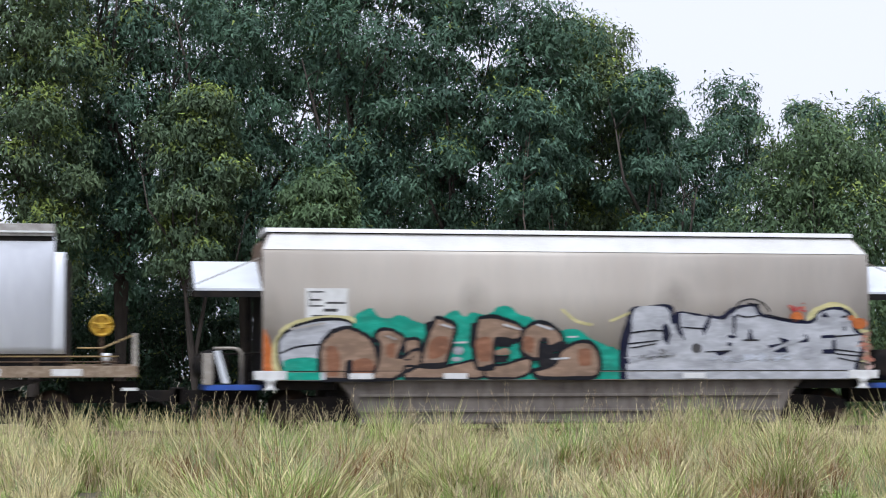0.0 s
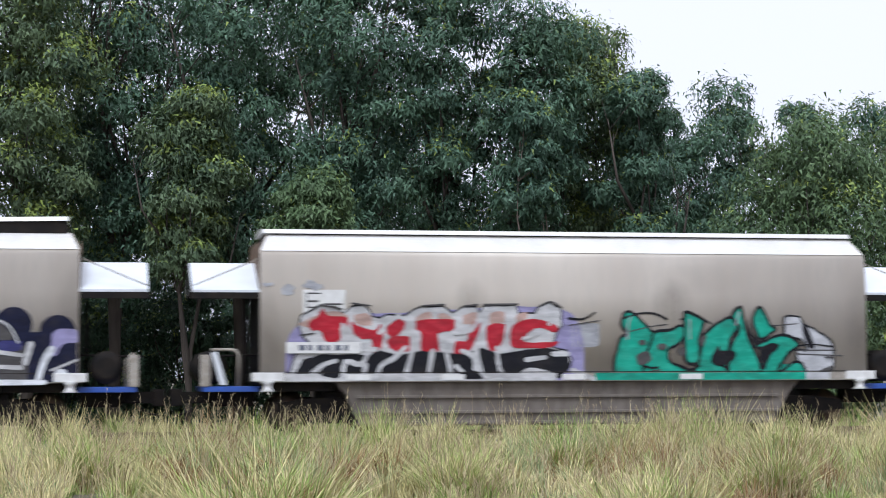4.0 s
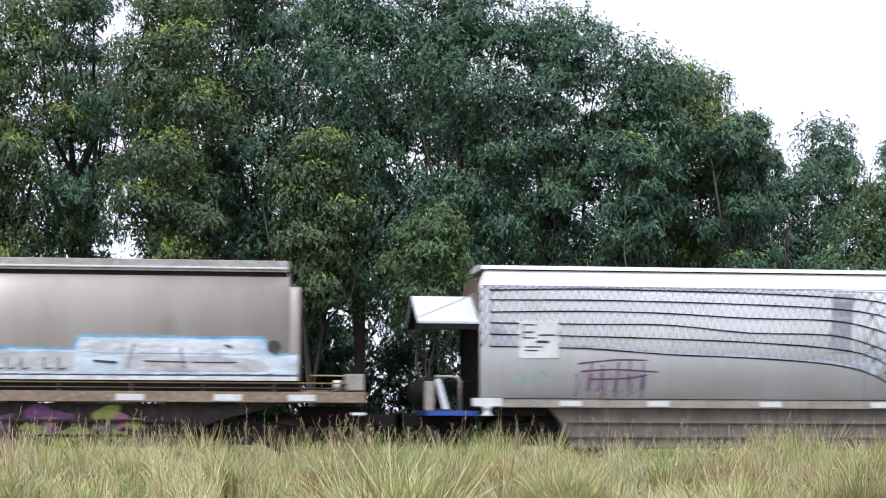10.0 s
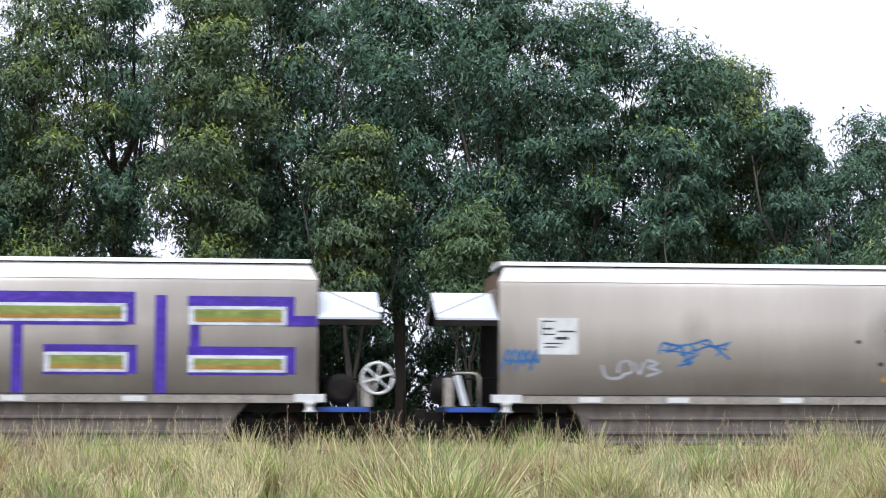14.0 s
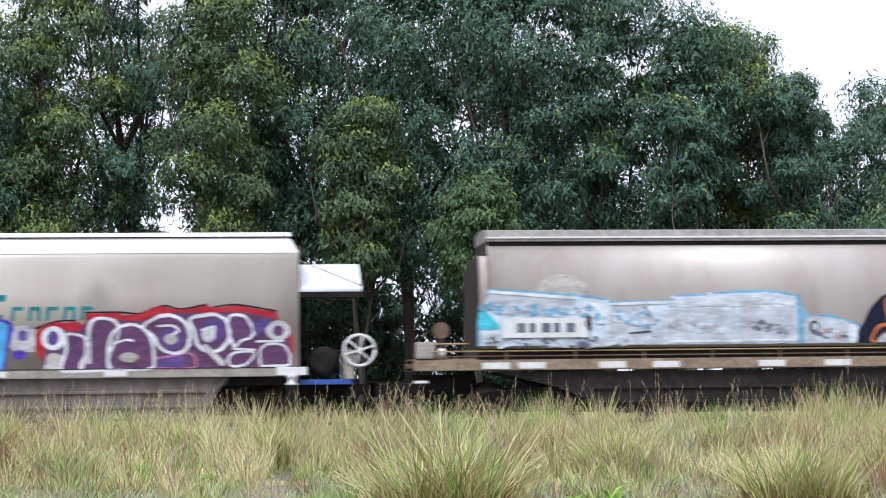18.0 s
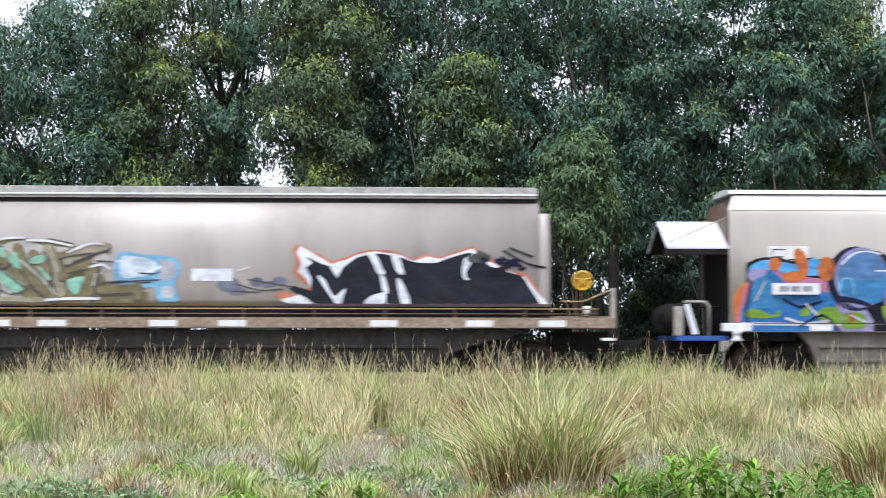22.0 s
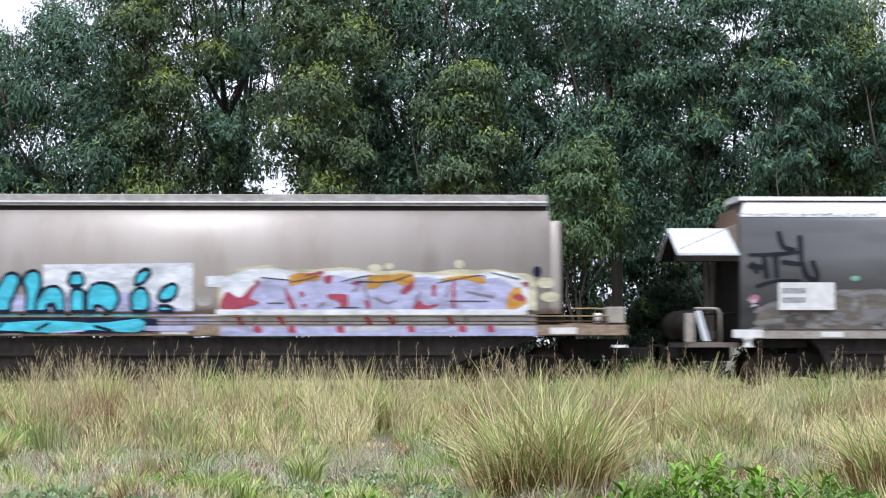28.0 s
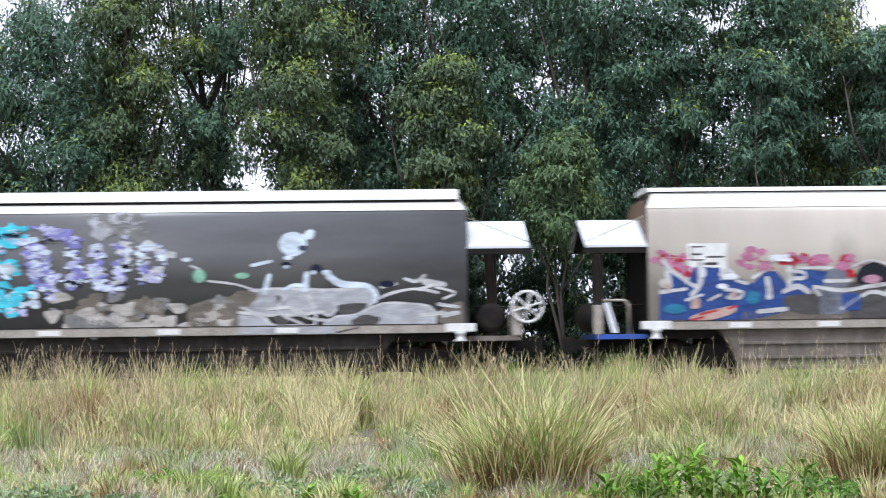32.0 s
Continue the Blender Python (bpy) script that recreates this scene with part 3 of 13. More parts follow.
        hose(w, x + s * 0.6, s, -0.5)
        part("draw_gear", boxed(min(x, x + s * 0.9), max(x, x + s * 0.9), -0.3, 0.3, 0.55, 0.9, 0.02), DARK, w)
        if (wheel_left if s < 0 else wheel_right):
            hand_wheel(deck, x + s * 1.32, -1.36, 1.6, 0.34, 0.032, 6, PADWHITE, "white spoked brake wheel")
    # plate of small print
    if plate:
        proud = 0.012 if mat is WHITE_BODY else 0.0
        pl = part("data_plate", boxed(0.88, 1.76, SIDE - 0.006 - proud, SIDE - 0.001, 2.14, 2.95, 0.002), PADWHITE, w, "white plate of small print")
        for x0, x1, z0, z1 in ((0.95, 1.25, 2.86, 2.89), (0.95, 1.25, 2.57, 2.6), (1.3, 1.7, 2.63, 2.67), (0.95, 1.2, 2.69, 2.73), (1.25, 1.55, 2.47, 2.53), (1.0, 1.4, 2.37, 2.4), (1.0, 1.3, 2.29, 2.32), (0.95, 0.98, 2.6, 2.86)):
            part("print_line", boxed(x0, x1, SIDE - 0.008 - proud, SIDE - 0.005 - proud, z0, z1), PAINT["smoke"], pl)
    bogie(w, 1.55)
    bogie(w, A_LEN - 1.55)
    return w


def wagon_b(name, mat, yellow=False):
    """An older round-sided hopper on a long brown deck frame with railings."""
    w = empty(name)
    x0, x1 = B_IN, B_LEN - B_IN
    pts = [(SIDE + 0.05, 1.6), (SIDE, 1.75), (SIDE, 2.75)]
    for k in range(1, 13):
        a = k / 12 * radians(78)
        pts.append((SIDE + 0.75 * (1 - math.cos(a)), 2.75 + 1.28 * math.sin(a)))
    outline = pts + [(-y, z) for y, z in reversed(pts)]
    sb = prism(bmesh.new(), outline, x0 + 0.22, x1 - 0.22)
    for f in sb.faces:
        f.smooth = abs(f.normal.x) < 0.1
    body = part("body", sb, mat, w)
    shaded_ends(body)
    for xa, xb in ((x0, x0 + 0.24), (x1 - 0.24, x1)):
        low = [p for p in pts if p[1] < 3.75]
        eb = prism(bmesh.new(), [(y - 0.012, z) for y, z in low] + [(-y + 0.012, z) for y, z in reversed(low)], xa, xb)
        for f in eb.faces:
            f.smooth = abs(f.normal.x) < 0.1
        shaded_ends(part("end_panel", eb, mat, body))
    for x in (x0 + 5.0, x0 + 10.0):
        part("seam", boxed(x - 0.004, x + 0.004, SIDE - 0.003, SIDE + 0.02, 1.78, 2.75), SILL, body)
    part("roof_slot", boxed(x0 + 0.25, x1 - 0.25, -1.04, 1.04, 3.9, 4.01), DARK, body)
    hb = prism(bmesh.new(), [(-1.08, 4.0), (-1.06, 4.24), (-0.3, 4.31), (0.3, 4.31), (1.06, 4.24), (1.08, 4.0)], x0 + 0.2, x1 - 0.25)
    hatch = part("roof_hatch", hb, GREYHATCH, w, "long grey-brown roof hatch")
    part("hatch_lip", boxed(x0 + 0.2, x1 - 0.25, -1.11, -1.06, 4.06, 4.1, 0.01), PADWHITE, hatch)
    # deck beam
    db = boxed(0, B_LEN, SIDE - 0.02, SIDE + 0.16, 1.13, 1.36, 0.012)
    box(db, 0, B_LEN, -SIDE - 0.16, -SIDE + 0.02, 1.13, 1.36, 0.012)
    box(db, 0, B_LEN, SIDE + 0.16, -SIDE - 0.16, 1.2, 1.3)
    deck = part("deck_frame", db, RUSTY, w, "brown painted deck frame")
    for x in (1.5, 2.3, 4.1, 5.3, 7.7, 9.2, 12.5, 14.6, 16.2):
        part("marker", boxed(x, x + 0.6, SIDE - 0.027, SIDE - 0.015, 1.16, 1.3, 0.004), PADWHITE, deck)
    # two thin side rails along the deck's edge
    for z, r, m in ((1.44, 0.014, BRASS), (1.55, 0.017, GOLD)):
        part("side_rail", tube(bmesh.new(), [(0.4, SIDE + 0.02, z), (B_LEN - 0.4, SIDE + 0.02, z)], r, 6), m, deck)
    part("body_foot", boxed(x0, x1, SIDE + 0.1, -SIDE - 0.1, 1.3, 1.62), DARK, body)
    for x in [0.5 + 1.54 * k for k in range(12)]:
        part("rail_post", boxed(x - 0.02, x + 0.02, SIDE + 0.02, SIDE + 0.06, 1.36, 1.56), BRASS, deck)
    kb = slab(bmesh.new(), [(1.8, 1.09), (B_LEN - 1.8, 1.09), (B_LEN - 3.2, 0.74), (B_LEN - 3.9, 0.45), (B_LEN - 4.1, 0.16), (4.1, 0.16), (3.9, 0.45), (3.2, 0.74)], SIDE + 0.1, -SIDE - 0.1)
    skirt = part("hopper_skirt", kb, DARKSKIRT, w)
    for z in (0.72, 0.4):
        part("ledge", boxed(3.9, B_LEN - 3.9, SIDE + 0.05, SIDE + 0.12, z - 0.03, z + 0.03, 0.01), DARKSKIRT, skirt)
    for s, x in ((-1, 0.0), (1, B_LEN)):
        t = -s
        # sloping end sheet, step, post, boxes and brake wheel on the open end
        eb = prism(bmesh.new(), [(-1.2, 1.36), (-1.2, 1.4), (1.2, 1.4), (1.2, 1.36)], min(x, x + t * B_IN), max(x, x + t * B_IN))
        part("end_deck", eb, RUSTY, deck)
        if yellow and s > 0:
            part("end_post", boxed(min(x, x + t * 0.1), max(x, x + t * 0.1), -1.4, -1.22, 1.3, 2.02, 0.01), SILL, deck)
        else:
            part("end_box", boxed(min(x + t * 0.04, x + t * 0.46), max(x + t * 0.04, x + t * 0.46), -1.4, -1.05, 1.4, 1.76, 0.03), SILL, deck, "pale steel box at the deck's end")
        part("end_frame", boxed(min(x, x + t * 0.12), max(x, x + t * 0.12), 1.0, 1.2, 1.3, 2.1, 0.01), DARK, deck)
        part("brake_box", boxed(min(x + t * 0.32, x + t * 0.72), max(x + t * 0.32, x + t * 0.72), -1.2, -0.9, 1.4, 1.62, 0.02), DARK, deck)
        part("canister", tube(bmesh.new(), [(x + t * 0.62, -1.3, 1.4), (x + t * 0.62, -1.3, 1.62)], 0.08, 10), PADWHITE, deck)
        part("hand_rail", tube(bmesh.new(), [(x + t * 0.05, -1.35, 2.0 if yellow and s > 0 else 1.7), (x + t * 0.7, -1.35, 1.72), (x + t * 1.2, -1.35, 1.72)], 0.018, 6), GOLD, deck)
        if s > 0 and yellow:
            hand_wheel(deck, x - 0.72, -1.3, 2.18, 0.2, 0.03, 5, YELLOW, "yellow brake wheel")
            part("wheel_boss", tube(bmesh.new(), [(x - 0.72, -1.26, 2.18), (x - 0.72, -1.2, 2.18)], 0.19, 18), YELLOW, deck)
            part("wheel_stand", tube(bmesh.new(), [(x - 0.72, -1.15, 1.4), (x - 0.72, -1.15, 2.18)], 0.035, 6), BRASS, deck)
        elif s < 0:
            part("gear_drum", tube(bmesh.new(), [(x + 0.62, -1.28, 2.02), (x + 0.62, -0.95, 2.02)], 0.18, 16), BRASS, deck, "rusty brake gear drum")
            part("gear_stand", boxed(x + 0.55, x + 0.69, -1.15, -1.0, 1.4, 2.0), BRASS, deck)
        part("end_sheet", slab(bmesh.new(), [(x + t * (B_IN - 0.06), 1.4), (x + t * (B_IN - 0.06), 3.5), (x + t * (B_IN + 0.02), 3.5), (x + t * (B_IN + 0.02), 1.4)], -1.25, 1.25), ENDRUST_SHADE, w, "rust-brown end sheet")
        part("step", boxed(min(x, x + t * 0.3), max(x, x + t * 0.3), SIDE, SIDE + 0.2, 0.86, 0.92), PADWHITE, deck)
        coupler(w, x - t * 0.0, s)
        hose(w, x, s, -0.5)
        part("draw_gear", boxed(min(x, x + t * 1.4), max(x, x + t * 1.4), -0.3, 0.3, 0.6, 1.05, 0.02), DARK, w)
    bogie(w, 2.6)
    bogie(w, B_LEN - 2.6)
    return w


# ---- paint on the wagons' sides ----


def surf(z, rounded=False):
    """The side sheet's y at a height."""
    if rounded and z > 2.75:
        return SIDE + 0.75 * (1 - math.sqrt(max(0.0, 1 - ((z - 2.75) / 1.28) ** 2)))
    if z > 2.9:
        return SIDE + 0.09 * (1 - math.sqrt(max(0.0, 1 - ((z - 2.9) / 0.87) ** 2)))
    return SIDE


def flat(name, pts, faces, mat, parent, layer, label="", rounded=False):
    me = bpy.data.meshes.new(name)
    me.from_pydata([(x, surf(z, rounded) - 0.0035 * (layer + 1), z) for x, z in pts], [], faces)
    return placed(name, me, PAINT[mat] if isinstance(mat, str) else mat, parent, label)


def shape(parent, pts, mat, layer, name="paint_patch"):
    """One flat patch of paint with the outline pts of (x, z)."""
    bm = bmesh.new()
    f = bm.faces.new([bm.verts.new((x, surf(z) - 0.0035 * (layer + 1), z)) for x, z in pts])
    f.normal_update()
    bmesh.ops.triangulate(bm, faces=[f])
    return part(name, bm, PAINT[mat], parent)


def bar(parent, x0, x1, z0, z1, mat, layer, lean=0.0, name="paint_bar"):
    """A painted bar that follows the side's curve."""
    levels = [z0] + [z for z in (2.9, 3.1, 3.3, 3.5, 3.65) if z0 < z < z1] + [z1]
    v, f = [], []
    for i, z in enumerate(levels):
        d = lean * (z - z0) / (z1 - z0)
        v += [(x0 + d, z), (x1 + d, z)]
        if i:
            f.append((2 * i - 2, 2 * i - 1, 2 * i + 1, 2 * i))
    return flat(name, v, f, mat, parent, layer)


def ellipse(parent, x, z, rx, rz, mat, layer, name="paint_spot", rounded=False):
    v, f, k = [], [], 14
    for i in range(k + 1):
        a = math.pi * (i / k - 0.5)
        v += [(x - rx * math.cos(a), z + rz * math.sin(a)), (x + rx * math.cos(a), z + rz * math.sin(a))]
        if i:
            f.append((2 * i - 2, 2 * i - 1, 2 * i + 1, 2 * i))
    return flat(name, v, f, mat, parent, layer, rounded=rounded)


def stroke(parent, pts, width, mat, layer, name="paint_line"):
    """A painted line of even width through points of (x, z)."""
    v, f = [], []
    for i, (x, z) in enumerate(pts):
        a, b = pts[max(i - 1, 0)], pts[min(i + 1, len(pts) - 1)]
        d = Vector((b[0] - a[0], b[1] - a[1])).normalized()
        v += [(x - d.y * width / 2, z + d.x * width / 2), (x + d.y * width / 2, z - d.x * width / 2)]
        if i:
            f.append((2 * i - 2, 2 * i - 1, 2 * i + 1, 2 * i))
    return flat(name, v, f, mat, parent, layer)


def rounded_path(pts, closed, steps=4):
    """The path through pts, rounded off between them."""
    n = len(pts)
    if n < 3:
        return list(pts)
    out = []
    for i in range(n if closed else n - 1):
        p = [pts[(i + k) % n] if closed else pts[min(max(i + k, 0), n - 1)] for k in (-1, 0, 1, 2)]
        for j in range(steps):
            u = j / steps
            q = (-u + 2 * u * u - u ** 3, 2 - 5 * u * u + 3 * u ** 3, u + 4 * u * u - 3 * u ** 3, u ** 3 - u * u)
            out.append(tuple(0.5 * sum(q[k] * p[k][c] for k in range(4)) for c in (0, 1)))
    return out if closed else out + [pts[-1]]


def line(parent, pts, width, mat, layer, soft=True, name="paint_line"):
    """A sprayed line, a little uneven in width, with rounded ends."""
    path = rounded_path(pts, False, 3) if soft else list(pts)
    v, f = [], []
    for i, (x, z) in enumerate(path):
        a, b = path[max(i - 1, 0)], path[min(i + 1, len(path) - 1)]
        d = Vector((b[0] - a[0], b[1] - a[1]))
        d = d.normalized() if d.length > 1e-6 else Vector((1, 0))
        h = 0.5 * width * (1 + 0.14 * math.sin(7 * x + 5 * z))
        if i == 0:
            v += [(x - d.x * h * 0.8 - d.y * h * 0.5, z - d.y * h * 0.8 + d.x * h * 0.5), (x - d.x * h * 0.8 + d.y * h * 0.5, z - d.y * h * 0.8 - d.x * h * 0.5)]
        v += [(x - d.y * h, z + d.x * h), (x + d.y * h, z - d.x * h)]
        if i == len(path) - 1:
            v += [(x + d.x * h * 0.8 - d.y * h * 0.5, z + d.y * h * 0.8 + d.x * h * 0.5), (x + d.x * h * 0.8 + d.y * h * 0.5, z + d.y * h * 0.8 - d.x * h * 0.5)]
    for i in range(1, len(v) // 2):
        f.append((2 * i - 2, 2 * i - 1, 2 * i + 1, 2 * i))
    return flat(name, v, f, mat, parent, layer)


def blob(parent, pts, mat, layer, edge=None, rim=0.05, soft=True, name="paint_patch"):
    """A sprayed patch with a rounded or a cornered outline, and an edge line if it has one; low ones run on over the sill."""
    path = rounded_path(pts, True) if soft else list(pts)
    x0, x1, z0 = min(p[0] for p in pts), max(p[0] for p in pts), min(p[1] for p in pts)
    # the hand's small unevenness
    r, rough = random.Random(len(pts) * 31 + int(x0 * 100)), []
    for (xa, za), (xb, zb) in zip(path, path[1:] + path[:1]):
        n = max(1, int(math.hypot(xb - xa, zb - za) / 0.12))
        for k in range(n):
            u = k / n
            rough.append((xa + (xb - xa) * u + r.gauss(0, 0.006), za + (zb - za) * u + r.gauss(0, 0.006)))
    path = [(min(max(x, x0), x1), max(z, z0)) for x, z in rough]
    if edge:
        line(parent, path + path[:2], rim, edge, layer + 0.5, soft=False, name="paint_edge")
    if 1.0 < z0 < 1.13 and layer < 5 and x1 < A_LEN:
        cut = sorted(x + (u - x) * (1.16 - z) / (v - z) for (x, z), (u, v) in zip(path, path[1:] + path[:1]) if (z - 1.16) * (v - 1.16) < 0)
        for xa, xb in zip(cut[::2], cut[1::2]):
            y = SIDE - 0.0208 - 0.0008 * layer
            part("sill_paint", slab(bmesh.new(), [(xa, 1.066), (xb, 1.066), (xb, 1.222), (xa, 1.222)], y, SIDE + 0.01), PAINT[mat], parent)
    return shape(parent, path, mat, layer, name)


def band(a, m, c, w0, w1, w2, grow=0.0):
    """Points and faces of a curved, swelling stroke from a by m to c."""
    v, f = [], []
    for i in range(9):
        u = i / 8
        x = (1 - u) ** 2 * a[0] + 2 * u * (1 - u) * m[0] + u * u * c[0]
        z = (1 - u) ** 2 * a[1] + 2 * u * (1 - u) * m[1] + u * u * c[1]
        dx, dz = 2 * (1 - u) * (m[0] - a[0]) + 2 * u * (c[0] - m[0]), 2 * (1 - u) * (m[1] - a[1]) + 2 * u * (c[1] - m[1])
        q = math.hypot(dx, dz) or 1
        dx, dz = dx / q, dz / q
        w = ((1 - u) ** 2 * w0 + 2 * u * (1 - u) * w1 + u * u * w2) / 2 + grow
        if i in (0, 8):
            x, z = x + dx * grow * (1 if i else -1), z + dz * grow * (1 if i else -1)
        v += [(x - dz * w, z + dx * w), (x + dz * w, z - dx * w)]
        if i:
            f.append((2 * i - 2, 2 * i - 1, 2 * i + 1, 2 * i))
    return v, f


def wild(parent, x0, x1, z0, z1, fills, edge, cells, seed, layer=2, rim=0.05, marks=None):
    """Interlocked curved strokes and hooks of a piece whose letters cannot be told."""
    r = random.Random(seed)
    cw, h = (x1 - x0) / cells, z1 - z0
    for k in range(cells):
        c = x0 + cw * (k + 0.5)
        mat = r.choice(fills)
        for j in range(4):
            w = min(cw, h) * r.uniform(0.26, 0.42)
            if j == 0:
                a, c2 = (c - cw * r.uniform(0.25, 0.45), z0 + w * 0.4), (c + cw * r.uniform(-0.3, 0.1), z1 - w * 0.4)
                m = ((a[0] + c2[0]) / 2 + cw * r.uniform(-0.35, 0.35), (z0 + z1) / 2)
            elif j == 1:
                a, c2 = (c - cw * 0.3, z1 - w * 0.5 - h * r.uniform(0, 0.2)), (c + cw * r.uniform(0.3, 0.55), z1 - w * 0.5 - h * r.uniform(0, 0.35))
                m = ((a[0] + c2[0]) / 2, z1 - w * 0.5 + h * r.uniform(-0.35, 0.15))
            elif j == 2:
                a, c2 = (c - cw * 0.1, z0 + h * r.uniform(0.35, 0.6)), (c + cw * r.uniform(0.3, 0.5), z0 + w * 0.45)
                m = (c + cw * r.uniform(0.3, 0.7), z0 + h * r.uniform(0.4, 0.7))
            else:
                a, c2 = (c - cw * 0.35, z0 + w * 0.5), (c + cw * 0.5, z0 + w * 0.45 + h * r.uniform(0, 0.15))
                m = (c, z0 + w * 0.4 - h * 0.05)
                if r.random() < 0.4:
                    mat = r.choice(fills)
            ws = (w * r.uniform(0.7, 1.2), w * r.uniform(0.8, 1.3), w * r.uniform(0.4, 1.1))
            ly = layer + (j + 4 * (k % 2)) * 2
            v, f = band(a, m, c2, *ws, grow=rim)
            flat("stroke_edge", v, f, edge, parent, ly)
            v, f = band(a, m, c2, *ws)
            flat("stroke_fill", v, f, mat, parent, ly + 1)
            if marks and j < 2:
                v, f = band((a[0] + 0.03, a[1] + 0.04), (m[0], m[1] + 0.05), (c2[0] - 0.05, c2[1] + 0.03), ws[0] * 0.15, ws[1] * 0.3, ws[2] * 0.1)
                flat("stroke_shine", v, f, r.choice(marks), parent, ly + 1.6)


def number_panel(parent, x0, x1, z0, z1, bars, layer=16):
    """A white panel with rows of plain grey bars."""
    part("number_panel", boxed(x0, x1, SIDE - 0.0035 * layer - 0.004, SIDE - 0.0035 * layer, z0, z1), PADWHITE, parent, "white panel with grey bars")
    high = z1 - z0
    tall = high > 0.5
    span = (x1 - x0) * (0.42 if tall else 0.72)
    x = x0 + (0.1 if tall else 0.22) * (x1 - x0) / 1.3
    bars += 4 if tall else 0
    w = span / bars
    for k in range(bars):
        for lo, hi in (((0.6, 0.8), (0.26, 0.46)) if tall else ((0.26, 0.74),)):
            bar(parent, x + w * k, x + w * k + w * (0.5 if k % 2 else 0.72), z0 + lo * high, z0 + hi * high, "mesh", layer + 1.6, name="panel_bar")


def scrap(r, x, z, s):
    """Outline of one ragged, rounded scrap of paint."""
    k = 8
    ph = [r.uniform(0.4, 1.25) for _ in range(k)]
    return rounded_path([(x + s * ph[j] * math.cos(2 * math.pi * j / k) * 1.5, z + s * ph[j] * math.sin(2 * math.pi * j / k) * 0.9) for j in range(k)], True, 2)


def fleck(parent, r, x, z, s, mat, layer):
    shape(parent, scrap(r, x, z, s), mat, layer, "paint_fleck")


def flecks(parent, x0, x1, z0, z1, mats, count, size, layer, seed):
    """Loose sprayed patches of uneven outline."""
    r = random.Random(seed)
    for k in range(count):
        fleck(parent, r, r.uniform(x0, x1), r.uniform(z0, z1), size * r.uniform(0.4, 1.5), r.choice(mats), layer + k % 3)


def worn_stroke(parent, pts, mats, size, layer, seed, step=0.07):
    """A broad painted stroke that has flaked into ragged scraps, one part for each colour."""
    r = random.Random(seed)
    scraps = {m: bmesh.new() for m in mats}
    for (xa, za), (xb, zb) in zip(pts, pts[1:]):
        n = max(1, int(math.hypot(xb - xa, zb - za) / (step * 0.3)))
        for k in range(n):
            u = (k + r.random()) / n
            x, z, s = xa + (xb - xa) * u + r.gauss(0, size * 0.62), za + (zb - za) * u + r.gauss(0, size * 0.55), size * r.choice((0.22, 0.36, 0.55, 0.75))
            m, y = r.choice(mats), 0.0035 * (layer + 1 + 0.4 * (k % 5))
            bm = scraps[m]
            f = bm.faces.new([bm.verts.new((px, surf(pz) - y, pz)) for px, pz in scrap(r, x, z, s)])
            f.normal_update()
            bmesh.ops.triangulate(bm, faces=[f])
    for m, bm in scraps.items():
        tagged(part("worn_paint", bm, PAINT[m], parent), kind="stuff")


def company_mark(parent, x, z, s=1.0):
    """The operator's mark, as plain slanted teal frames."""
    for k, wd in enumerate((0.55, 0.55, 0.6)):
        u = x + s * 0.66 * k
        for x0, x1, z0, z1 in ((0, 0.17, 0, 0.56), (0.17, wd, 0.42, 0.56), (0.17, wd, 0, 0.13)):
            bar(parent, u + s * (x0 + 0.18 * z0), u + s * (x1 + 0.18 * z0), z + s * z0, z + s * z1, "teal", 0, s * 0.18 * (z1 - z0), "mark_block")
        if k:
            bar(parent, u + s * 0.3, u + s * 0.46, z + s * 0.13, z + s * 0.42, "teal", 0, s * 0.06, "mark_block")
    for k in range(5):
        u = x + s * (2.1 + 0.37 * k)
        bar(parent, u, u + s * 0.08, z, z + s * 0.3, "teal", 0, s * 0.03, "mark_block")
        bar(parent, u + s * 0.08, u + s * 0.28, z + s * 0.22, z + s * 0.3, "teal", 0, 0.0, "mark_block")
        if k % 2:
            bar(parent, u + s * 0.2, u + s * 0.28, z, z + s * 0.22, "teal", 0, 0.0, "mark_block")


KINDS = "BAAAABAAAABBAABAAA"
OFFSETS, reach = [], 0.0
for n, k in enumerate(KINDS):
    gap, length = (1.82, A_LEN) if k == "A" else (0.7, B_LEN)
    reach += 0.36 if n in (8, 17) else 0.0  # a longer coupling
    OFFSETS.append(reach + gap)
    reach += length + 2 * gap

WAGON_LABELS = [
    "shiny aluminium grain wagon on a brown deck frame",
    "tan grain hopper wagon with rust-red and silver graffiti",
    "tan grain hopper wagon with red and black graffiti",
    "tan grain hopper wagon with red-white and green graffiti",
    "tan grain hopper wagon with silver letters on sky blue",
    "brown round-sided grain wagon with a pale blue painted band",
    "pale grain hopper wagon with a painted netting pattern",
    "tan grain hopper wagon with purple and olive block graffiti",
    "tan grain hopper wagon with a few small painted marks",
    "tan grain hopper wagon with silver-blue and plum graffiti",
    "brown round-sided grain wagon with silver and black graffiti",
    "brown round-sided grain wagon with khaki and black graffiti",
    "tan grain hopper wagon with blue and green-orange graffiti",
    "tan grain hopper wagon with dark pink and orange graffiti",
    "brown round-sided grain wagon with cyan and lilac graffiti",
    "sooty grey grain hopper wagon with faded and cyan graffiti",
    "sooty grey grain hopper wagon with cyan and white graffiti",
    "tan grain hopper wagon with blue and pink graffiti",
]
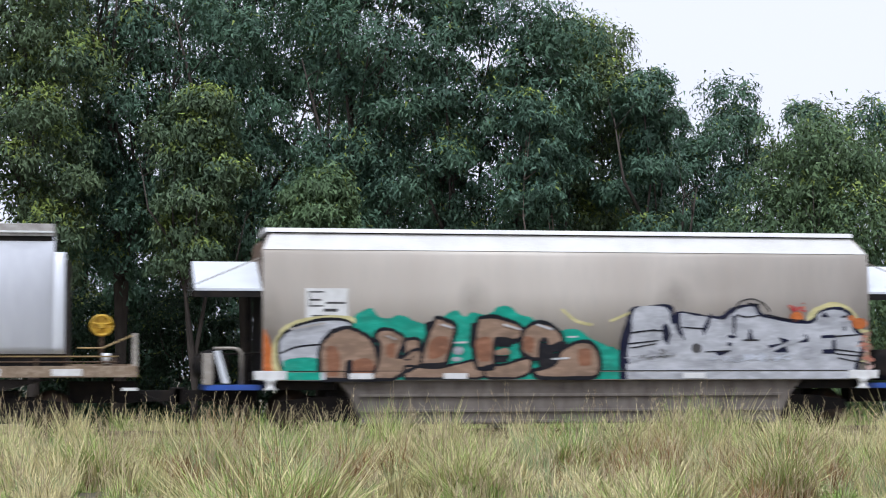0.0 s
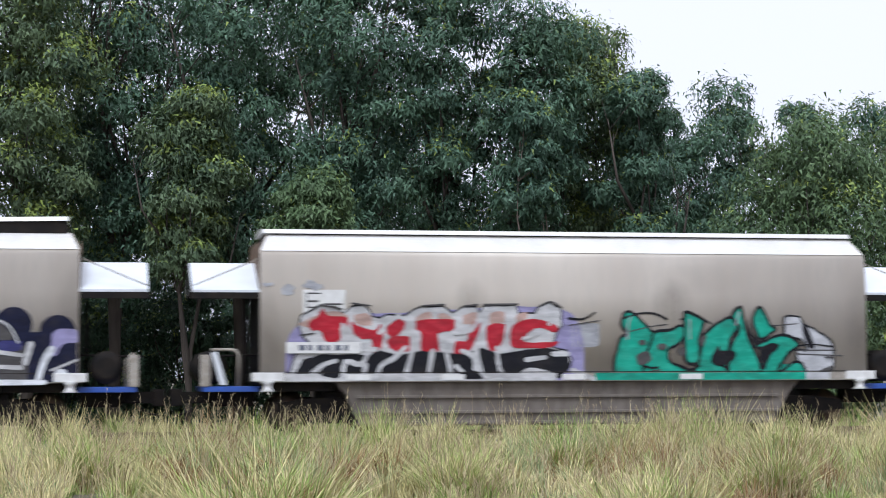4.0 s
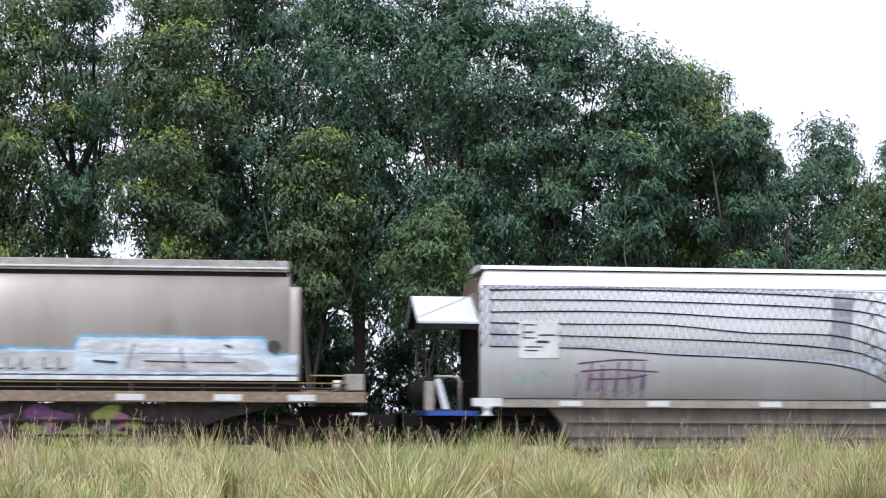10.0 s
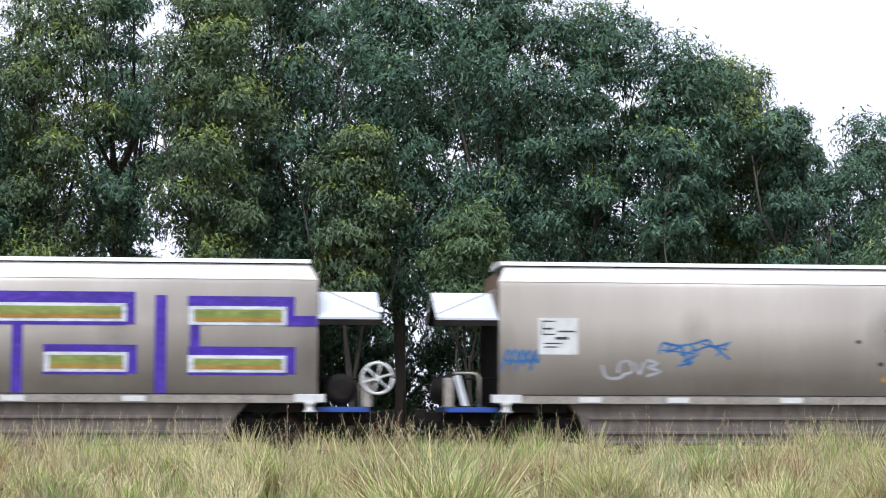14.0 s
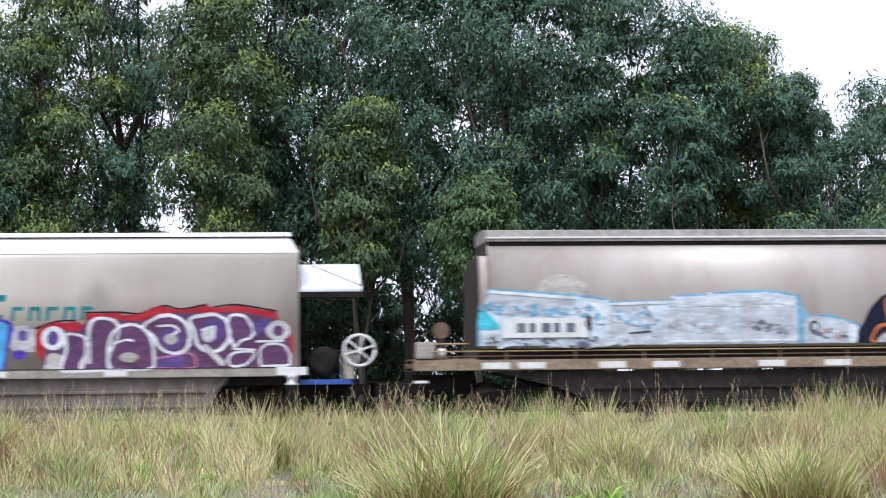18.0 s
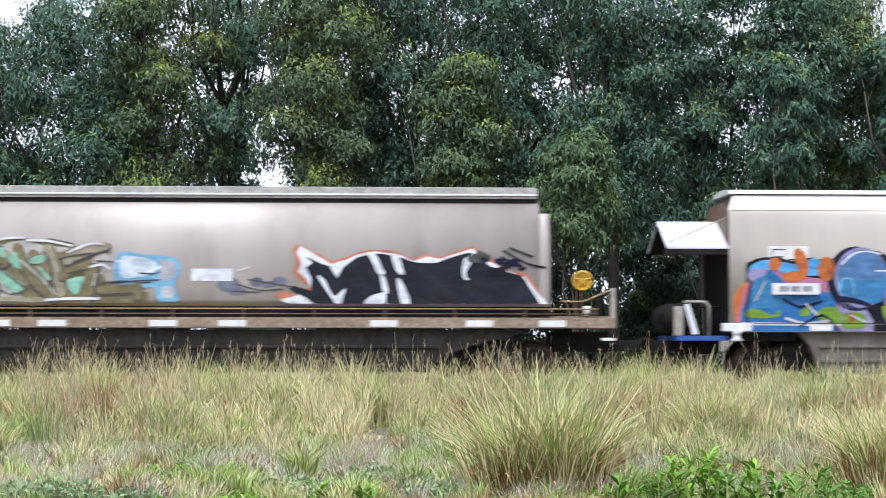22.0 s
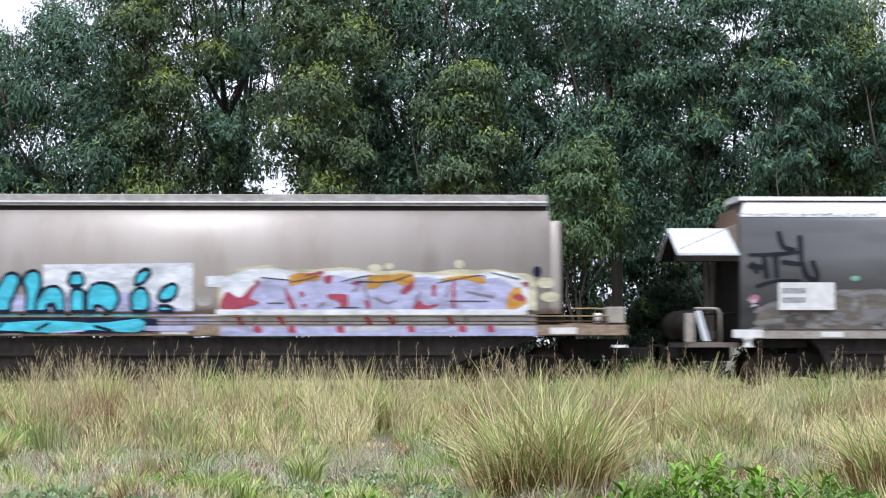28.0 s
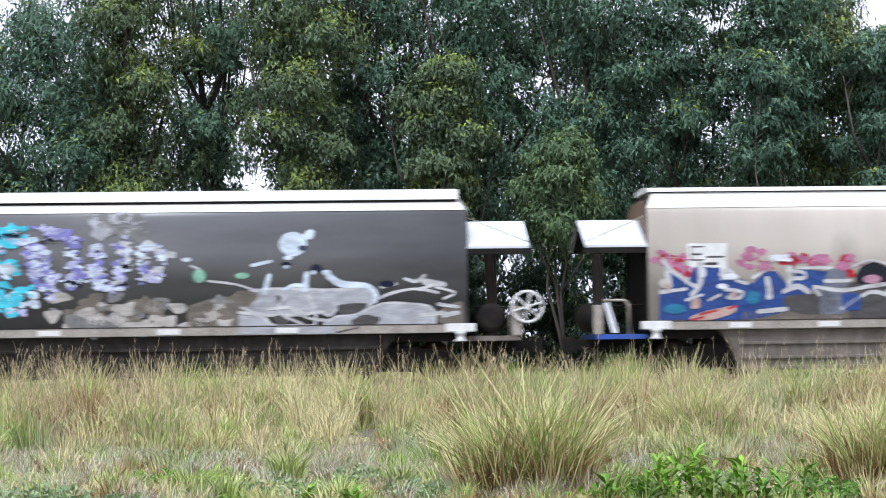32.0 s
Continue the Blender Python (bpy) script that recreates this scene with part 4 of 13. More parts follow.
MODELS = {"tan": wagon_a("hopper_wagon", TAN), "wheel": wagon_a("hopper_wagon", TAN, wheel_right=True), "tall": wagon_a("hopper_wagon", TAN, wheel_right=True, tall_hatch=True),
          "ajar": wagon_a("hopper_wagon", TAN, ajar=True), "white": wagon_a("hopper_wagon", WHITE_BODY), "grey": wagon_a("hopper_wagon", GREY_BODY, DARKSKIRT, platform=SKIRT, plate=False), "grey_wheel": wagon_a("hopper_wagon", GREY_BODY, DARKSKIRT, wheel_right=True, tall_hatch=True, platform=SKIRT, plate=False), "round": wagon_b("hopper_wagon", B_BODY), "silver": wagon_b("hopper_wagon", SILVER, True), "yellow": wagon_b("hopper_wagon", B_BODY, True)}
CHOICE = ["silver", "tan", "ajar", "tan", "tall", "round", "white", "wheel", "tan", "wheel", "round", "yellow", "tan", "tan", "round", "grey", "grey_wheel", "tan"]
WAGONS, used = [], set()
for i, which in enumerate(CHOICE):
    m = pose(OFFSETS[i] - 17.65, TRACK_Y, RAIL_Z)
    if which in used:
        w = copy_thing(MODELS[which], m)
    else:
        w = MODELS[which]
        w.matrix_basis = m
        used.add(which)
    tagged(w, WAGON_LABELS[i], "freight wagon", "wagons of the grain train")
    WAGONS.append(w)


# ---- graffiti, wagon by wagon; x from the body's left end, z from the rail ----

w = WAGONS[1]
blob(w, [(1.85, 2.23), (2.03, 2.47), (2.26, 2.53), (2.41, 2.37), (2.61, 2.33), (2.81, 2.4), (3.02, 2.35), (3.38, 2.21), (3.61, 2.28), (3.79, 2.41), (4.03, 2.51), (4.2, 2.38), (4.38, 2.47), (4.68, 2.41), (4.92, 2.58), (5.15, 2.59), (5.39, 2.42), (5.63, 2.36), (5.87, 2.17), (6.11, 2.02), (6.35, 2.11), (6.61, 2.12), (6.86, 1.95), (7.19, 1.8), (7.55, 1.64), (7.67, 1.28), (7.67, 1.07), (1.87, 1.07)], "green", 0)
blob(w, [(0.02, 2.05), (0.11, 1.97), (0.21, 1.64), (0.3, 1.28), (0.33, 1.07), (0.02, 1.07)], "orange", 1)
blob(w, [(0.31, 1.07), (0.21, 1.28), (0.19, 1.7), (0.32, 2.01), (0.57, 2.25), (1.27, 2.39), (1.91, 2.35), (1.91, 2.23), (1.27, 2.23), (0.69, 2.09), (0.46, 1.52), (0.56, 1.07)], "cream", 2)
blob(w, [(0.7, 1.07), (0.47, 1.17), (0.32, 1.52), (0.32, 1.85), (0.5, 2.07), (0.83, 2.22), (1.27, 2.31), (1.76, 2.28), (1.85, 2.04), (1.62, 1.76), (1.28, 1.28), (1.28, 1.07)], "chrome", 3, "black", 0.062)
blob(w, [(0.42, 1.45), (1.16, 1.5), (1.19, 1.07), (0.52, 1.07)], "green", 4)
line(w, [(0.37, 1.61), (0.69, 1.74), (1.16, 1.79), (1.27, 1.76)], 0.037, "black", 4)
blob(w, [(1.23, 1.07), (1.16, 1.4), (1.19, 1.76), (1.33, 1.97), (1.56, 2.11), (1.79, 2.13), (2.03, 2.05), (2.27, 1.85), (2.36, 1.61), (2.39, 1.28), (2.33, 1.07)], "clay", 5, "black", 0.086)
blob(w, [(1.3, 1.7), (1.51, 1.73), (1.6, 1.46), (1.54, 1.14), (1.35, 1.17)], "rust", 6.5)
blob(w, [(1.81, 1.42), (2.23, 1.5), (2.31, 1.16), (1.92, 1.14)], "rust", 6.5)
blob(w, [(1.72, 1.42), (1.84, 1.46), (1.85, 1.09), (1.69, 1.09)], "black", 7)
blob(w, [(2.22, 1.07), (2.33, 1.28), (2.42, 1.73), (2.31, 1.95), (2.46, 2.1), (2.7, 2.08), (2.93, 1.91), (2.8, 1.52), (3.17, 1.7), (3.34, 1.61), (3.33, 1.4), (3.03, 1.27), (2.71, 1.09), (2.61, 1.07)], "clay", 7.5, "black", 0.074)
blob(w, [(2.54, 1.78), (2.75, 1.8), (2.7, 1.52), (2.58, 1.54)], "rust", 9)
blob(w, [(2.93, 1.86), (3.22, 1.91), (3.26, 1.72), (3.11, 1.54), (2.93, 1.49)], "clay", 7, "black", 0.07)
blob(w, [(2.93, 1.35), (3.64, 1.31), (4.48, 1.49), (4.6, 1.31), (4.48, 1.09), (2.93, 1.09)], "clay", 7.6, "black", 0.05)
blob(w, [(3.36, 2.24), (3.52, 2.29), (3.5, 2.06), (3.38, 1.97)], "black", 7, soft=False)
blob(w, [(3.28, 1.37), (3.38, 1.89), (3.55, 2.27), (3.64, 2.35), (4.0, 2.2), (3.95, 1.89), (3.84, 1.49), (3.74, 1.37)], "clay", 8.5, "black", 0.08)
blob(w, [(3.43, 1.74), (3.58, 1.95), (3.86, 1.92), (3.81, 1.62), (3.46, 1.49)], "rust", 10)
blob(w, [(4.34, 2.24), (4.53, 2.27), (4.46, 1.95), (4.39, 1.6), (4.29, 1.81)], "black", 7.4, soft=False)
blob(w, [(4.46, 1.31), (4.39, 1.72), (4.46, 2.24), (4.55, 2.35), (4.9, 2.36), (5.42, 2.16), (5.32, 1.88), (4.96, 1.92), (4.84, 1.86), (4.82, 1.37), (4.72, 1.29)], "clay", 8.5, "black", 0.08)
blob(w, [(4.42, 1.88), (4.77, 1.92), (4.74, 1.46), (4.51, 1.44)], "rust", 10)
blob(w, [(4.82, 1.91), (5.22, 1.87), (5.39, 1.81), (5.22, 1.74), (4.89, 1.74)], "black", 10.4, soft=False)
blob(w, [(4.84, 1.66), (5.08, 1.72), (5.15, 1.59), (4.89, 1.57)], "clay", 10.4)
blob(w, [(4.82, 1.57), (5.15, 1.56), (5.1, 1.42), (4.84, 1.43)], "black", 10.4, soft=False)
blob(w, [(5.18, 1.75), (5.38, 1.8), (5.38, 1.54), (5.18, 1.5)], "green", 10.4)
blob(w, [(4.6, 1.32), (5.08, 1.39), (5.58, 1.52), (5.61, 1.25), (5.26, 1.09), (4.72, 1.09)], "clay", 8.2, "black", 0.05)
blob(w, [(5.38, 1.81), (5.46, 2.1), (5.7, 2.25), (5.92, 2.24), (6.16, 2.11), (6.29, 1.87), (5.99, 1.74), (5.92, 1.9), (5.81, 1.83), (5.77, 1.49), (5.58, 1.52), (5.42, 1.62)], "clay", 11, "black", 0.08)
blob(w, [(5.46, 1.95), (5.68, 1.91), (5.63, 1.62), (5.44, 1.72)], "rust", 12.4)
blob(w, [(5.77, 1.81), (5.92, 1.82), (6.06, 1.75), (6.4, 1.86), (6.35, 1.72), (6.06, 1.62), (6.35, 1.57), (6.28, 1.37), (5.77, 1.31)], "black", 12.4, soft=False)
blob(w, [(6.09, 1.37), (6.23, 1.65), (6.52, 1.82), (6.82, 1.86), (7.03, 1.69), (7.1, 1.43), (7.07, 1.25), (6.88, 1.09), (5.86, 1.09), (5.65, 1.25)], "clay", 12.8, "black", 0.08)
blob(w, [(6.61, 1.66), (6.9, 1.69), (6.9, 1.37), (6.66, 1.35)], "rust", 14.2)
line(w, [(5.02, 2.21), (5.38, 2.11)], 0.04, "ash", 14.6)
line(w, [(3.7, 2.21), (3.94, 2.14)], 0.04, "ash", 14.6)
line(w, [(5.74, 2.21), (6.06, 2.11)], 0.04, "ash", 14.6)
line(w, [(3.98, 1.83), (4.22, 1.84)], 0.04, "ash", 14.6)
line(w, [(6.4, 1.95), (6.59, 1.96)], 0.04, "ash", 14.6)
line(w, [(6.06, 1.49), (6.4, 1.51)], 0.04, "ash", 14.6)
ellipse(w, 4.06, 1.67, 0.11, 0.09, "ghost", 3)
ellipse(w, 4.03, 1.49, 0.1, 0.05, "ghost", 3)
line(w, [(0.57, 2.11), (1.27, 2.23)], 0.037, "patch", 13.6)
line(w, [(2.56, 1.97), (2.75, 1.9)], 0.037, "patch", 13.6)
blob(w, [(11.7, 2.19), (11.8, 2.52), (12.18, 2.71), (12.57, 2.65), (12.82, 2.43), (12.97, 2.15), (13.08, 2.08), (13.08, 1.74), (13.03, 1.49), (12.75, 1.42)], "cream", 1)
blob(w, [(7.58, 1.07), (7.51, 1.28), (7.51, 1.7), (7.65, 2.24), (7.76, 2.53), (7.94, 2.6), (8.64, 2.64), (8.72, 2.42), (8.89, 2.51), (9.57, 2.4), (9.76, 2.41), (9.98, 2.57), (10.29, 2.65), (10.6, 2.63), (10.74, 2.44), (11.48, 2.3), (11.78, 2.33), (11.93, 2.49), (12.2, 2.6), (12.52, 2.59), (12.74, 2.43), (12.84, 2.1), (13.04, 1.98), (12.99, 1.62), (12.83, 1.28), (12.93, 1.07)], "navy", 2)
blob(w, [(7.72, 1.07), (7.67, 1.52), (7.79, 2.05), (7.87, 2.55), (8.55, 2.58), (8.67, 2.22), (8.81, 2.34), (8.89, 2.46), (9.52, 2.37), (9.81, 2.33), (10.13, 2.54), (10.47, 2.61), (10.67, 2.39), (11.46, 2.25), (11.83, 2.27), (11.98, 2.47), (12.22, 2.54), (12.47, 2.53), (12.64, 2.4), (12.74, 2.1), (12.94, 1.93), (12.86, 1.62), (12.73, 1.28), (12.83, 1.07)], "chrome", 3)
ellipse(w, 11.46, 2.39, 0.15, 0.11, "orange", 3)
ellipse(w, 12.88, 2.25, 0.17, 0.12, "orange", 3)
ellipse(w, 12.69, 2.37, 0.09, 0.06, "orange", 3)
line(w, [(6.29, 2.53), (6.59, 2.29), (6.93, 2.21)], 0.062, "cream", 2)
line(w, [(7.34, 2.29), (7.79, 2.48)], 0.062, "cream", 2)
blob(w, [(7.52, 1.83), (7.69, 2.24), (7.74, 2.41), (7.81, 2.58), (7.86, 2.55), (7.71, 2.06), (7.67, 1.72), (7.74, 1.37), (7.62, 1.43), (7.55, 1.6)], "navy", 4.5, soft=False)
blob(w, [(8.46, 2.18), (8.55, 2.27), (8.65, 2.01), (8.59, 1.77), (8.47, 1.91)], "navy", 4.5, soft=False)
blob(w, [(8.74, 2.47), (8.85, 2.5), (8.86, 2.18), (8.97, 1.86), (8.79, 2.06), (8.72, 2.35)], "navy", 4.5, soft=False)
blob(w, [(9.53, 2.46), (9.58, 2.41), (9.49, 2.2), (9.37, 1.97), (9.33, 2.12)], "navy", 4.5, soft=False)
blob(w, [(10.01, 2.41), (10.11, 2.41), (10.08, 2.12), (10.04, 1.92)], "navy", 4.5, soft=False)
blob(w, [(9.93, 2.01), (10.11, 1.98), (10.07, 1.92), (9.9, 1.95)], "navy", 4.5, soft=False)
blob(w, [(9.9, 1.86), (10.01, 1.83), (9.99, 1.76), (9.9, 1.77)], "navy", 4.5, soft=False)
blob(w, [(9.57, 1.66), (9.99, 1.67), (9.81, 1.58), (9.75, 1.46), (9.66, 1.58)], "navy", 4.5, soft=False)
blob(w, [(10.38, 2.12), (10.44, 2.11), (10.47, 1.91), (10.35, 1.91)], "navy", 4.5, soft=False)
blob(w, [(11.04, 1.95), (11.18, 1.92), (11.3, 1.88), (11.12, 1.81)], "navy", 4.5, soft=False)
blob(w, [(10.8, 1.77), (11.18, 1.83), (11.26, 1.61), (10.89, 1.64)], "navy", 4.5, soft=False)
blob(w, [(11.63, 2.03), (11.7, 1.97), (11.72, 1.86), (11.48, 1.83)], "navy", 4.5, soft=False)
blob(w, [(11.42, 2.29), (11.72, 2.31), (11.4, 2.24)], "navy", 4.5, soft=False)
blob(w, [(11.99, 1.99), (12.32, 2.01), (12.31, 1.95), (12.0, 1.92)], "navy", 4.5, soft=False)
blob(w, [(12.26, 1.89), (12.33, 1.91), (12.33, 1.6), (12.02, 1.6), (12.02, 1.69), (12.24, 1.69)], "navy", 4.5, soft=False)
blob(w, [(12.0, 2.41), (12.08, 2.51), (12.21, 2.39), (12.02, 2.38)], "navy", 4.5, soft=False)
blob(w, [(12.42, 2.39), (12.56, 2.43), (12.62, 2.38)], "navy", 4.5, soft=False)
blob(w, [(12.5, 2.18), (12.56, 2.2), (12.56, 2.09), (12.5, 2.1)], "navy", 4.5, soft=False)
blob(w, [(12.84, 1.86), (12.98, 1.89), (12.88, 1.8)], "navy", 4.5, soft=False)
line(w, [(10.85, 1.67), (11.24, 1.81), (11.62, 1.95)], 0.075, "chrome", 5)
line(w, [(8.19, 2.09), (8.48, 2.09)], 0.03, "black", 5.3)
line(w, [(7.77, 2.04), (8.31, 2.11)], 0.03, "black", 5.3)
line(w, [(8.91, 2.16), (9.39, 2.13)], 0.03, "black", 5.3)
line(w, [(7.74, 1.81), (8.37, 1.88)], 0.03, "black", 5.3)
line(w, [(7.77, 1.72), (8.31, 1.81)], 0.03, "black", 5.3)
line(w, [(9.41, 1.64), (9.96, 1.66)], 0.03, "black", 5.3)
line(w, [(10.25, 1.89), (10.59, 1.89)], 0.03, "black", 5.3)
line(w, [(10.77, 2.44), (11.3, 2.33), (11.64, 2.32)], 0.03, "black", 5.3)
line(w, [(12.32, 1.97), (12.86, 2.01)], 0.03, "black", 5.3)
line(w, [(12.32, 1.69), (12.92, 1.62)], 0.03, "black", 5.3)
line(w, [(12.32, 1.6), (12.92, 1.54)], 0.03, "black", 5.3)
line(w, [(12.38, 1.51), (12.98, 1.39)], 0.03, "black", 5.3)
line(w, [(10.11, 2.43), (10.35, 2.38), (10.65, 2.43)], 0.03, "black", 5.3)
line(w, [(10.08, 2.55), (10.2, 2.71), (10.47, 2.77), (10.73, 2.66), (10.85, 2.5)], 0.03, "black", 5.3)
line(w, [(10.35, 2.68), (10.61, 2.65)], 0.03, "black", 5.3)
line(w, [(7.89, 1.49), (8.55, 1.56)], 0.03, "black", 5.3)
ellipse(w, 9.21, 1.72, 0.11, 0.1, "smoke", 5)
ellipse(w, 11.66, 1.62, 0.17, 0.14, "ghost", 5)
worn_stroke(w, [(7.77, 1.49), (8.67, 1.6)], ["ghost", "faint"], 0.07, 4.9, 2101, 0.06)
worn_stroke(w, [(9.63, 1.49), (11.3, 1.56)], ["ghost", "haze"], 0.08, 4.9, 2102, 0.06)
worn_stroke(w, [(12.98, 1.95), (13.04, 1.37)], ["coral", "salmon2", "clay"], 0.1, 2.4, 2103, 0.06)
worn_stroke(w, [(11.3, 2.57), (11.64, 2.57)], ["red2", "coral"], 0.07, 3, 2104, 0.06)

w = WAGONS[2]
company_mark(w, 4.9, 2.3)
ellipse(w, 0.12, 2.12, 0.37, 0.42, "navy", 4)
ellipse(w, 0.59, 2.11, 0.4, 0.44, "navy", 4)
ellipse(w, 1.14, 2.23, 0.3, 0.42, "navy", 4)
ellipse(w, 1.88, 2.23, 0.32, 0.37, "navy", 4)
ellipse(w, 2.4, 2.26, 0.52, 0.47, "navy", 4)
ellipse(w, 3.02, 2.26, 0.25, 0.27, "navy", 4)
ellipse(w, 3.86, 2.3, 0.49, 0.47, "navy", 4)
ellipse(w, 4.4, 2.34, 0.25, 0.3, "navy", 4)
ellipse(w, 5.44, 2.28, 0.49, 0.42, "navy", 4)
ellipse(w, 5.98, 2.25, 0.32, 0.3, "navy", 4)
ellipse(w, 6.82, 2.39, 0.42, 0.4, "navy", 4)
ellipse(w, 7.64, 2.41, 0.47, 0.52, "navy", 4)
ellipse(w, 8.46, 2.36, 0.35, 0.37, "navy", 4)
ellipse(w, 9.07, 2.31, 0.3, 0.32, "navy", 4)
ellipse(w, 9.62, 2.31, 0.4, 0.37, "navy", 4)
ellipse(w, 10.42, 2.31, 0.4, 0.38, "navy", 4)
ellipse(w, 11.01, 2.26, 0.27, 0.3, "navy", 4)
ellipse(w, 11.82, 2.23, 0.37, 0.35, "navy", 4)
ellipse(w, 12.69, 2.1, 0.35, 0.32, "navy", 4)
blob(w, [(0.02, 2.06), (13.08, 2.07), (13.08, 1.07), (0.02, 1.07)], "navy", 5, soft=False)
line(w, [(1.82, 2.38), (2.17, 2.42), (2.46, 2.4)], 0.037, "ghost", 5.6)
line(w, [(1.68, 2.26), (2.17, 2.32), (2.64, 2.26)], 0.037, "ghost", 5.6)
line(w, [(3.65, 2.68), (4, 2.67)], 0.037, "ghost", 5.6)
line(w, [(3.56, 2.58), (4.09, 2.57)], 0.037, "ghost", 5.6)
line(w, [(3.49, 2.47), (4.18, 2.45)], 0.037, "ghost", 5.6)
line(w, [(3.44, 2.38), (4.24, 2.33)], 0.037, "ghost", 5.6)
line(w, [(0.02, 1.76), (0.12, 1.82)], 0.037, "ghost", 5.6)
blob(w, [(0.02, 2.32), (0.18, 2.23), (0.41, 2), (0.65, 1.94), (0.65, 1.79), (0.18, 1.82), (0.02, 2.03)], "lilac", 6)
blob(w, [(4.84, 2.42), (5.14, 2.52), (5.42, 2.37), (5.28, 2.25), (4.96, 2.32)], "lilac", 6)
blob(w, [(10.06, 2.38), (10.21, 2.53), (10.63, 2.44), (10.64, 2.31), (10.3, 2.3)], "lilac", 6)
blob(w, [(12.56, 1.82), (12.58, 2.04), (12.77, 2.15), (13.08, 2.09), (13.08, 1.88), (12.78, 1.82), (12.65, 1.59), (12.53, 1.67)], "lilac", 6)
ellipse(w, 1.24, 2.19, 0.41, 0.32, "white", 7)
ellipse(w, 1.24, 2.25, 0.3, 0.24, "red", 8)
line(w, [(1.22, 2.37), (1.2, 2.18)], 0.05, "salmon3", 9)
line(w, [(1.34, 2.35), (1.34, 2.13)], 0.05, "salmon3", 9)
blob(w, [(0.54, 1.28), (0.72, 1.46), (0.96, 1.61), (0.88, 1.78), (0.54, 1.8), (0.81, 1.89), (1.02, 1.92), (1.94, 1.9), (2.03, 1.69), (2.0, 1.46), (1.82, 1.28), (1.76, 1.07), (0.66, 1.07)], "red", 7, "white", 0.06)
blob(w, [(0.41, 1.71), (0.84, 1.74), (0.93, 1.64), (0.81, 1.55), (0.48, 1.57)], "navy", 9.4)
blob(w, [(1.17, 1.78), (1.45, 1.81), (1.6, 1.67), (1.51, 1.51), (1.37, 1.55)], "white", 9.4)
blob(w, [(1.39, 1.76), (1.54, 1.67), (1.45, 1.55), (1.37, 1.67)], "slate", 9.9)
line(w, [(0.81, 1.53), (1.21, 1.54)], 0.035, "salmon2", 9)
line(w, [(0.76, 1.44), (1.17, 1.46)], 0.035, "salmon2", 9)
line(w, [(1.63, 1.87), (1.9, 1.78)], 0.035, "salmon2", 9)
blob(w, [(1.29, 1.46), (1.76, 1.57), (1.9, 1.4), (1.39, 1.28)], "red2", 8.6)
blob(w, [(0.02, 1.67), (0.17, 1.78), (0.22, 1.46), (0.05, 1.43)], "red", 7, "white", 0.06)
blob(w, [(1.83, 2.31), (2.2, 2.3), (2.21, 2.15), (1.85, 2.12)], "red", 8, "white", 0.05, soft=False)
blob(w, [(2.31, 2.28), (2.79, 2.28), (2.85, 1.92), (2.98, 1.69), (2.37, 1.71)], "dun", 7, "ghost", 0.05, soft=False)
blob(w, [(2.03, 1.63), (2.18, 1.78), (2.37, 1.67), (2.51, 1.81), (2.79, 1.78), (2.98, 1.63), (3.1, 1.6), (3.4, 1.57), (3.61, 1.4), (3.71, 1.28), (3.46, 1.07), (1.76, 1.07), (1.88, 1.28)], "dun", 8, "patch", 0.05)
line(w, [(1.76, 2.37), (2.31, 2.32), (2.83, 2.3)], 0.05, "white", 8.6)
line(w, [(1.88, 2.46), (2.64, 2.4)], 0.04, "white", 8.6)
line(w, [(2.0, 2.54), (2.39, 2.52)], 0.04, "white", 8.6)
line(w, [(2.2, 2.04), (2.31, 1.81)], 0.07, "white", 8.6)
line(w, [(2.31, 1.9), (2.83, 1.88)], 0.05, "white", 8.6)
line(w, [(2.39, 2.06), (2.79, 2.04)], 0.04, "white", 8.6)
line(w, [(2.18, 1.57), (2.61, 1.6), (2.92, 1.46)], 0.05, "patch", 9.4)
line(w, [(3.22, 1.51), (3.53, 1.34)], 0.05, "patch", 9.4)
line(w, [(2.24, 1.34), (2.98, 1.36)], 0.05, "patch", 9.4)
blob(w, [(2.85, 1.78), (2.88, 2.08), (2.81, 2.23), (3.07, 2.36), (3.15, 2.46), (3.28, 2.52), (3.39, 2.42), (3.32, 2.22), (3.15, 2.02), (3.0, 1.77)], "red", 10, "white", 0.075)
line(w, [(3.27, 2.39), (3.07, 2.16)], 0.07, "salmon2", 11.4)
blob(w, [(3.59, 1.99), (3.56, 2.28), (3.66, 2.43), (3.89, 2.51), (4.2, 2.44), (4.62, 2.53), (4.78, 2.39), (4.79, 2.02), (4.44, 2.06), (3.95, 2.08)], "red", 9, "white", 0.085)
line(w, [(4.17, 2.44), (4.18, 2.13)], 0.08, "salmon2", 10.4)
blob(w, [(3.65, 2.37), (3.89, 2.44), (3.86, 2.25), (3.68, 2.18)], "salmon3", 10.4)
blob(w, [(4.38, 2.3), (4.68, 2.25), (4.56, 2.11), (4.38, 2.13)], "rust", 10.4)
line(w, [(3.95, 2.16), (4.38, 2.15)], 0.035, "white", 10.6)
line(w, [(3.83, 2.09), (4.44, 2.08)], 0.03, "white", 10.6)
blob(w, [(3.44, 1.83), (3.59, 1.92), (3.83, 1.97), (4.07, 1.92), (4.16, 1.84), (3.83, 1.78)], "dun", 9, "ghost", 0.04)
blob(w, [(4.38, 1.85), (4.62, 1.96), (4.81, 1.9), (4.84, 1.57), (4.75, 1.34), (4.56, 1.36), (4.47, 1.63)], "dun", 11.4, "ghost", 0.05)
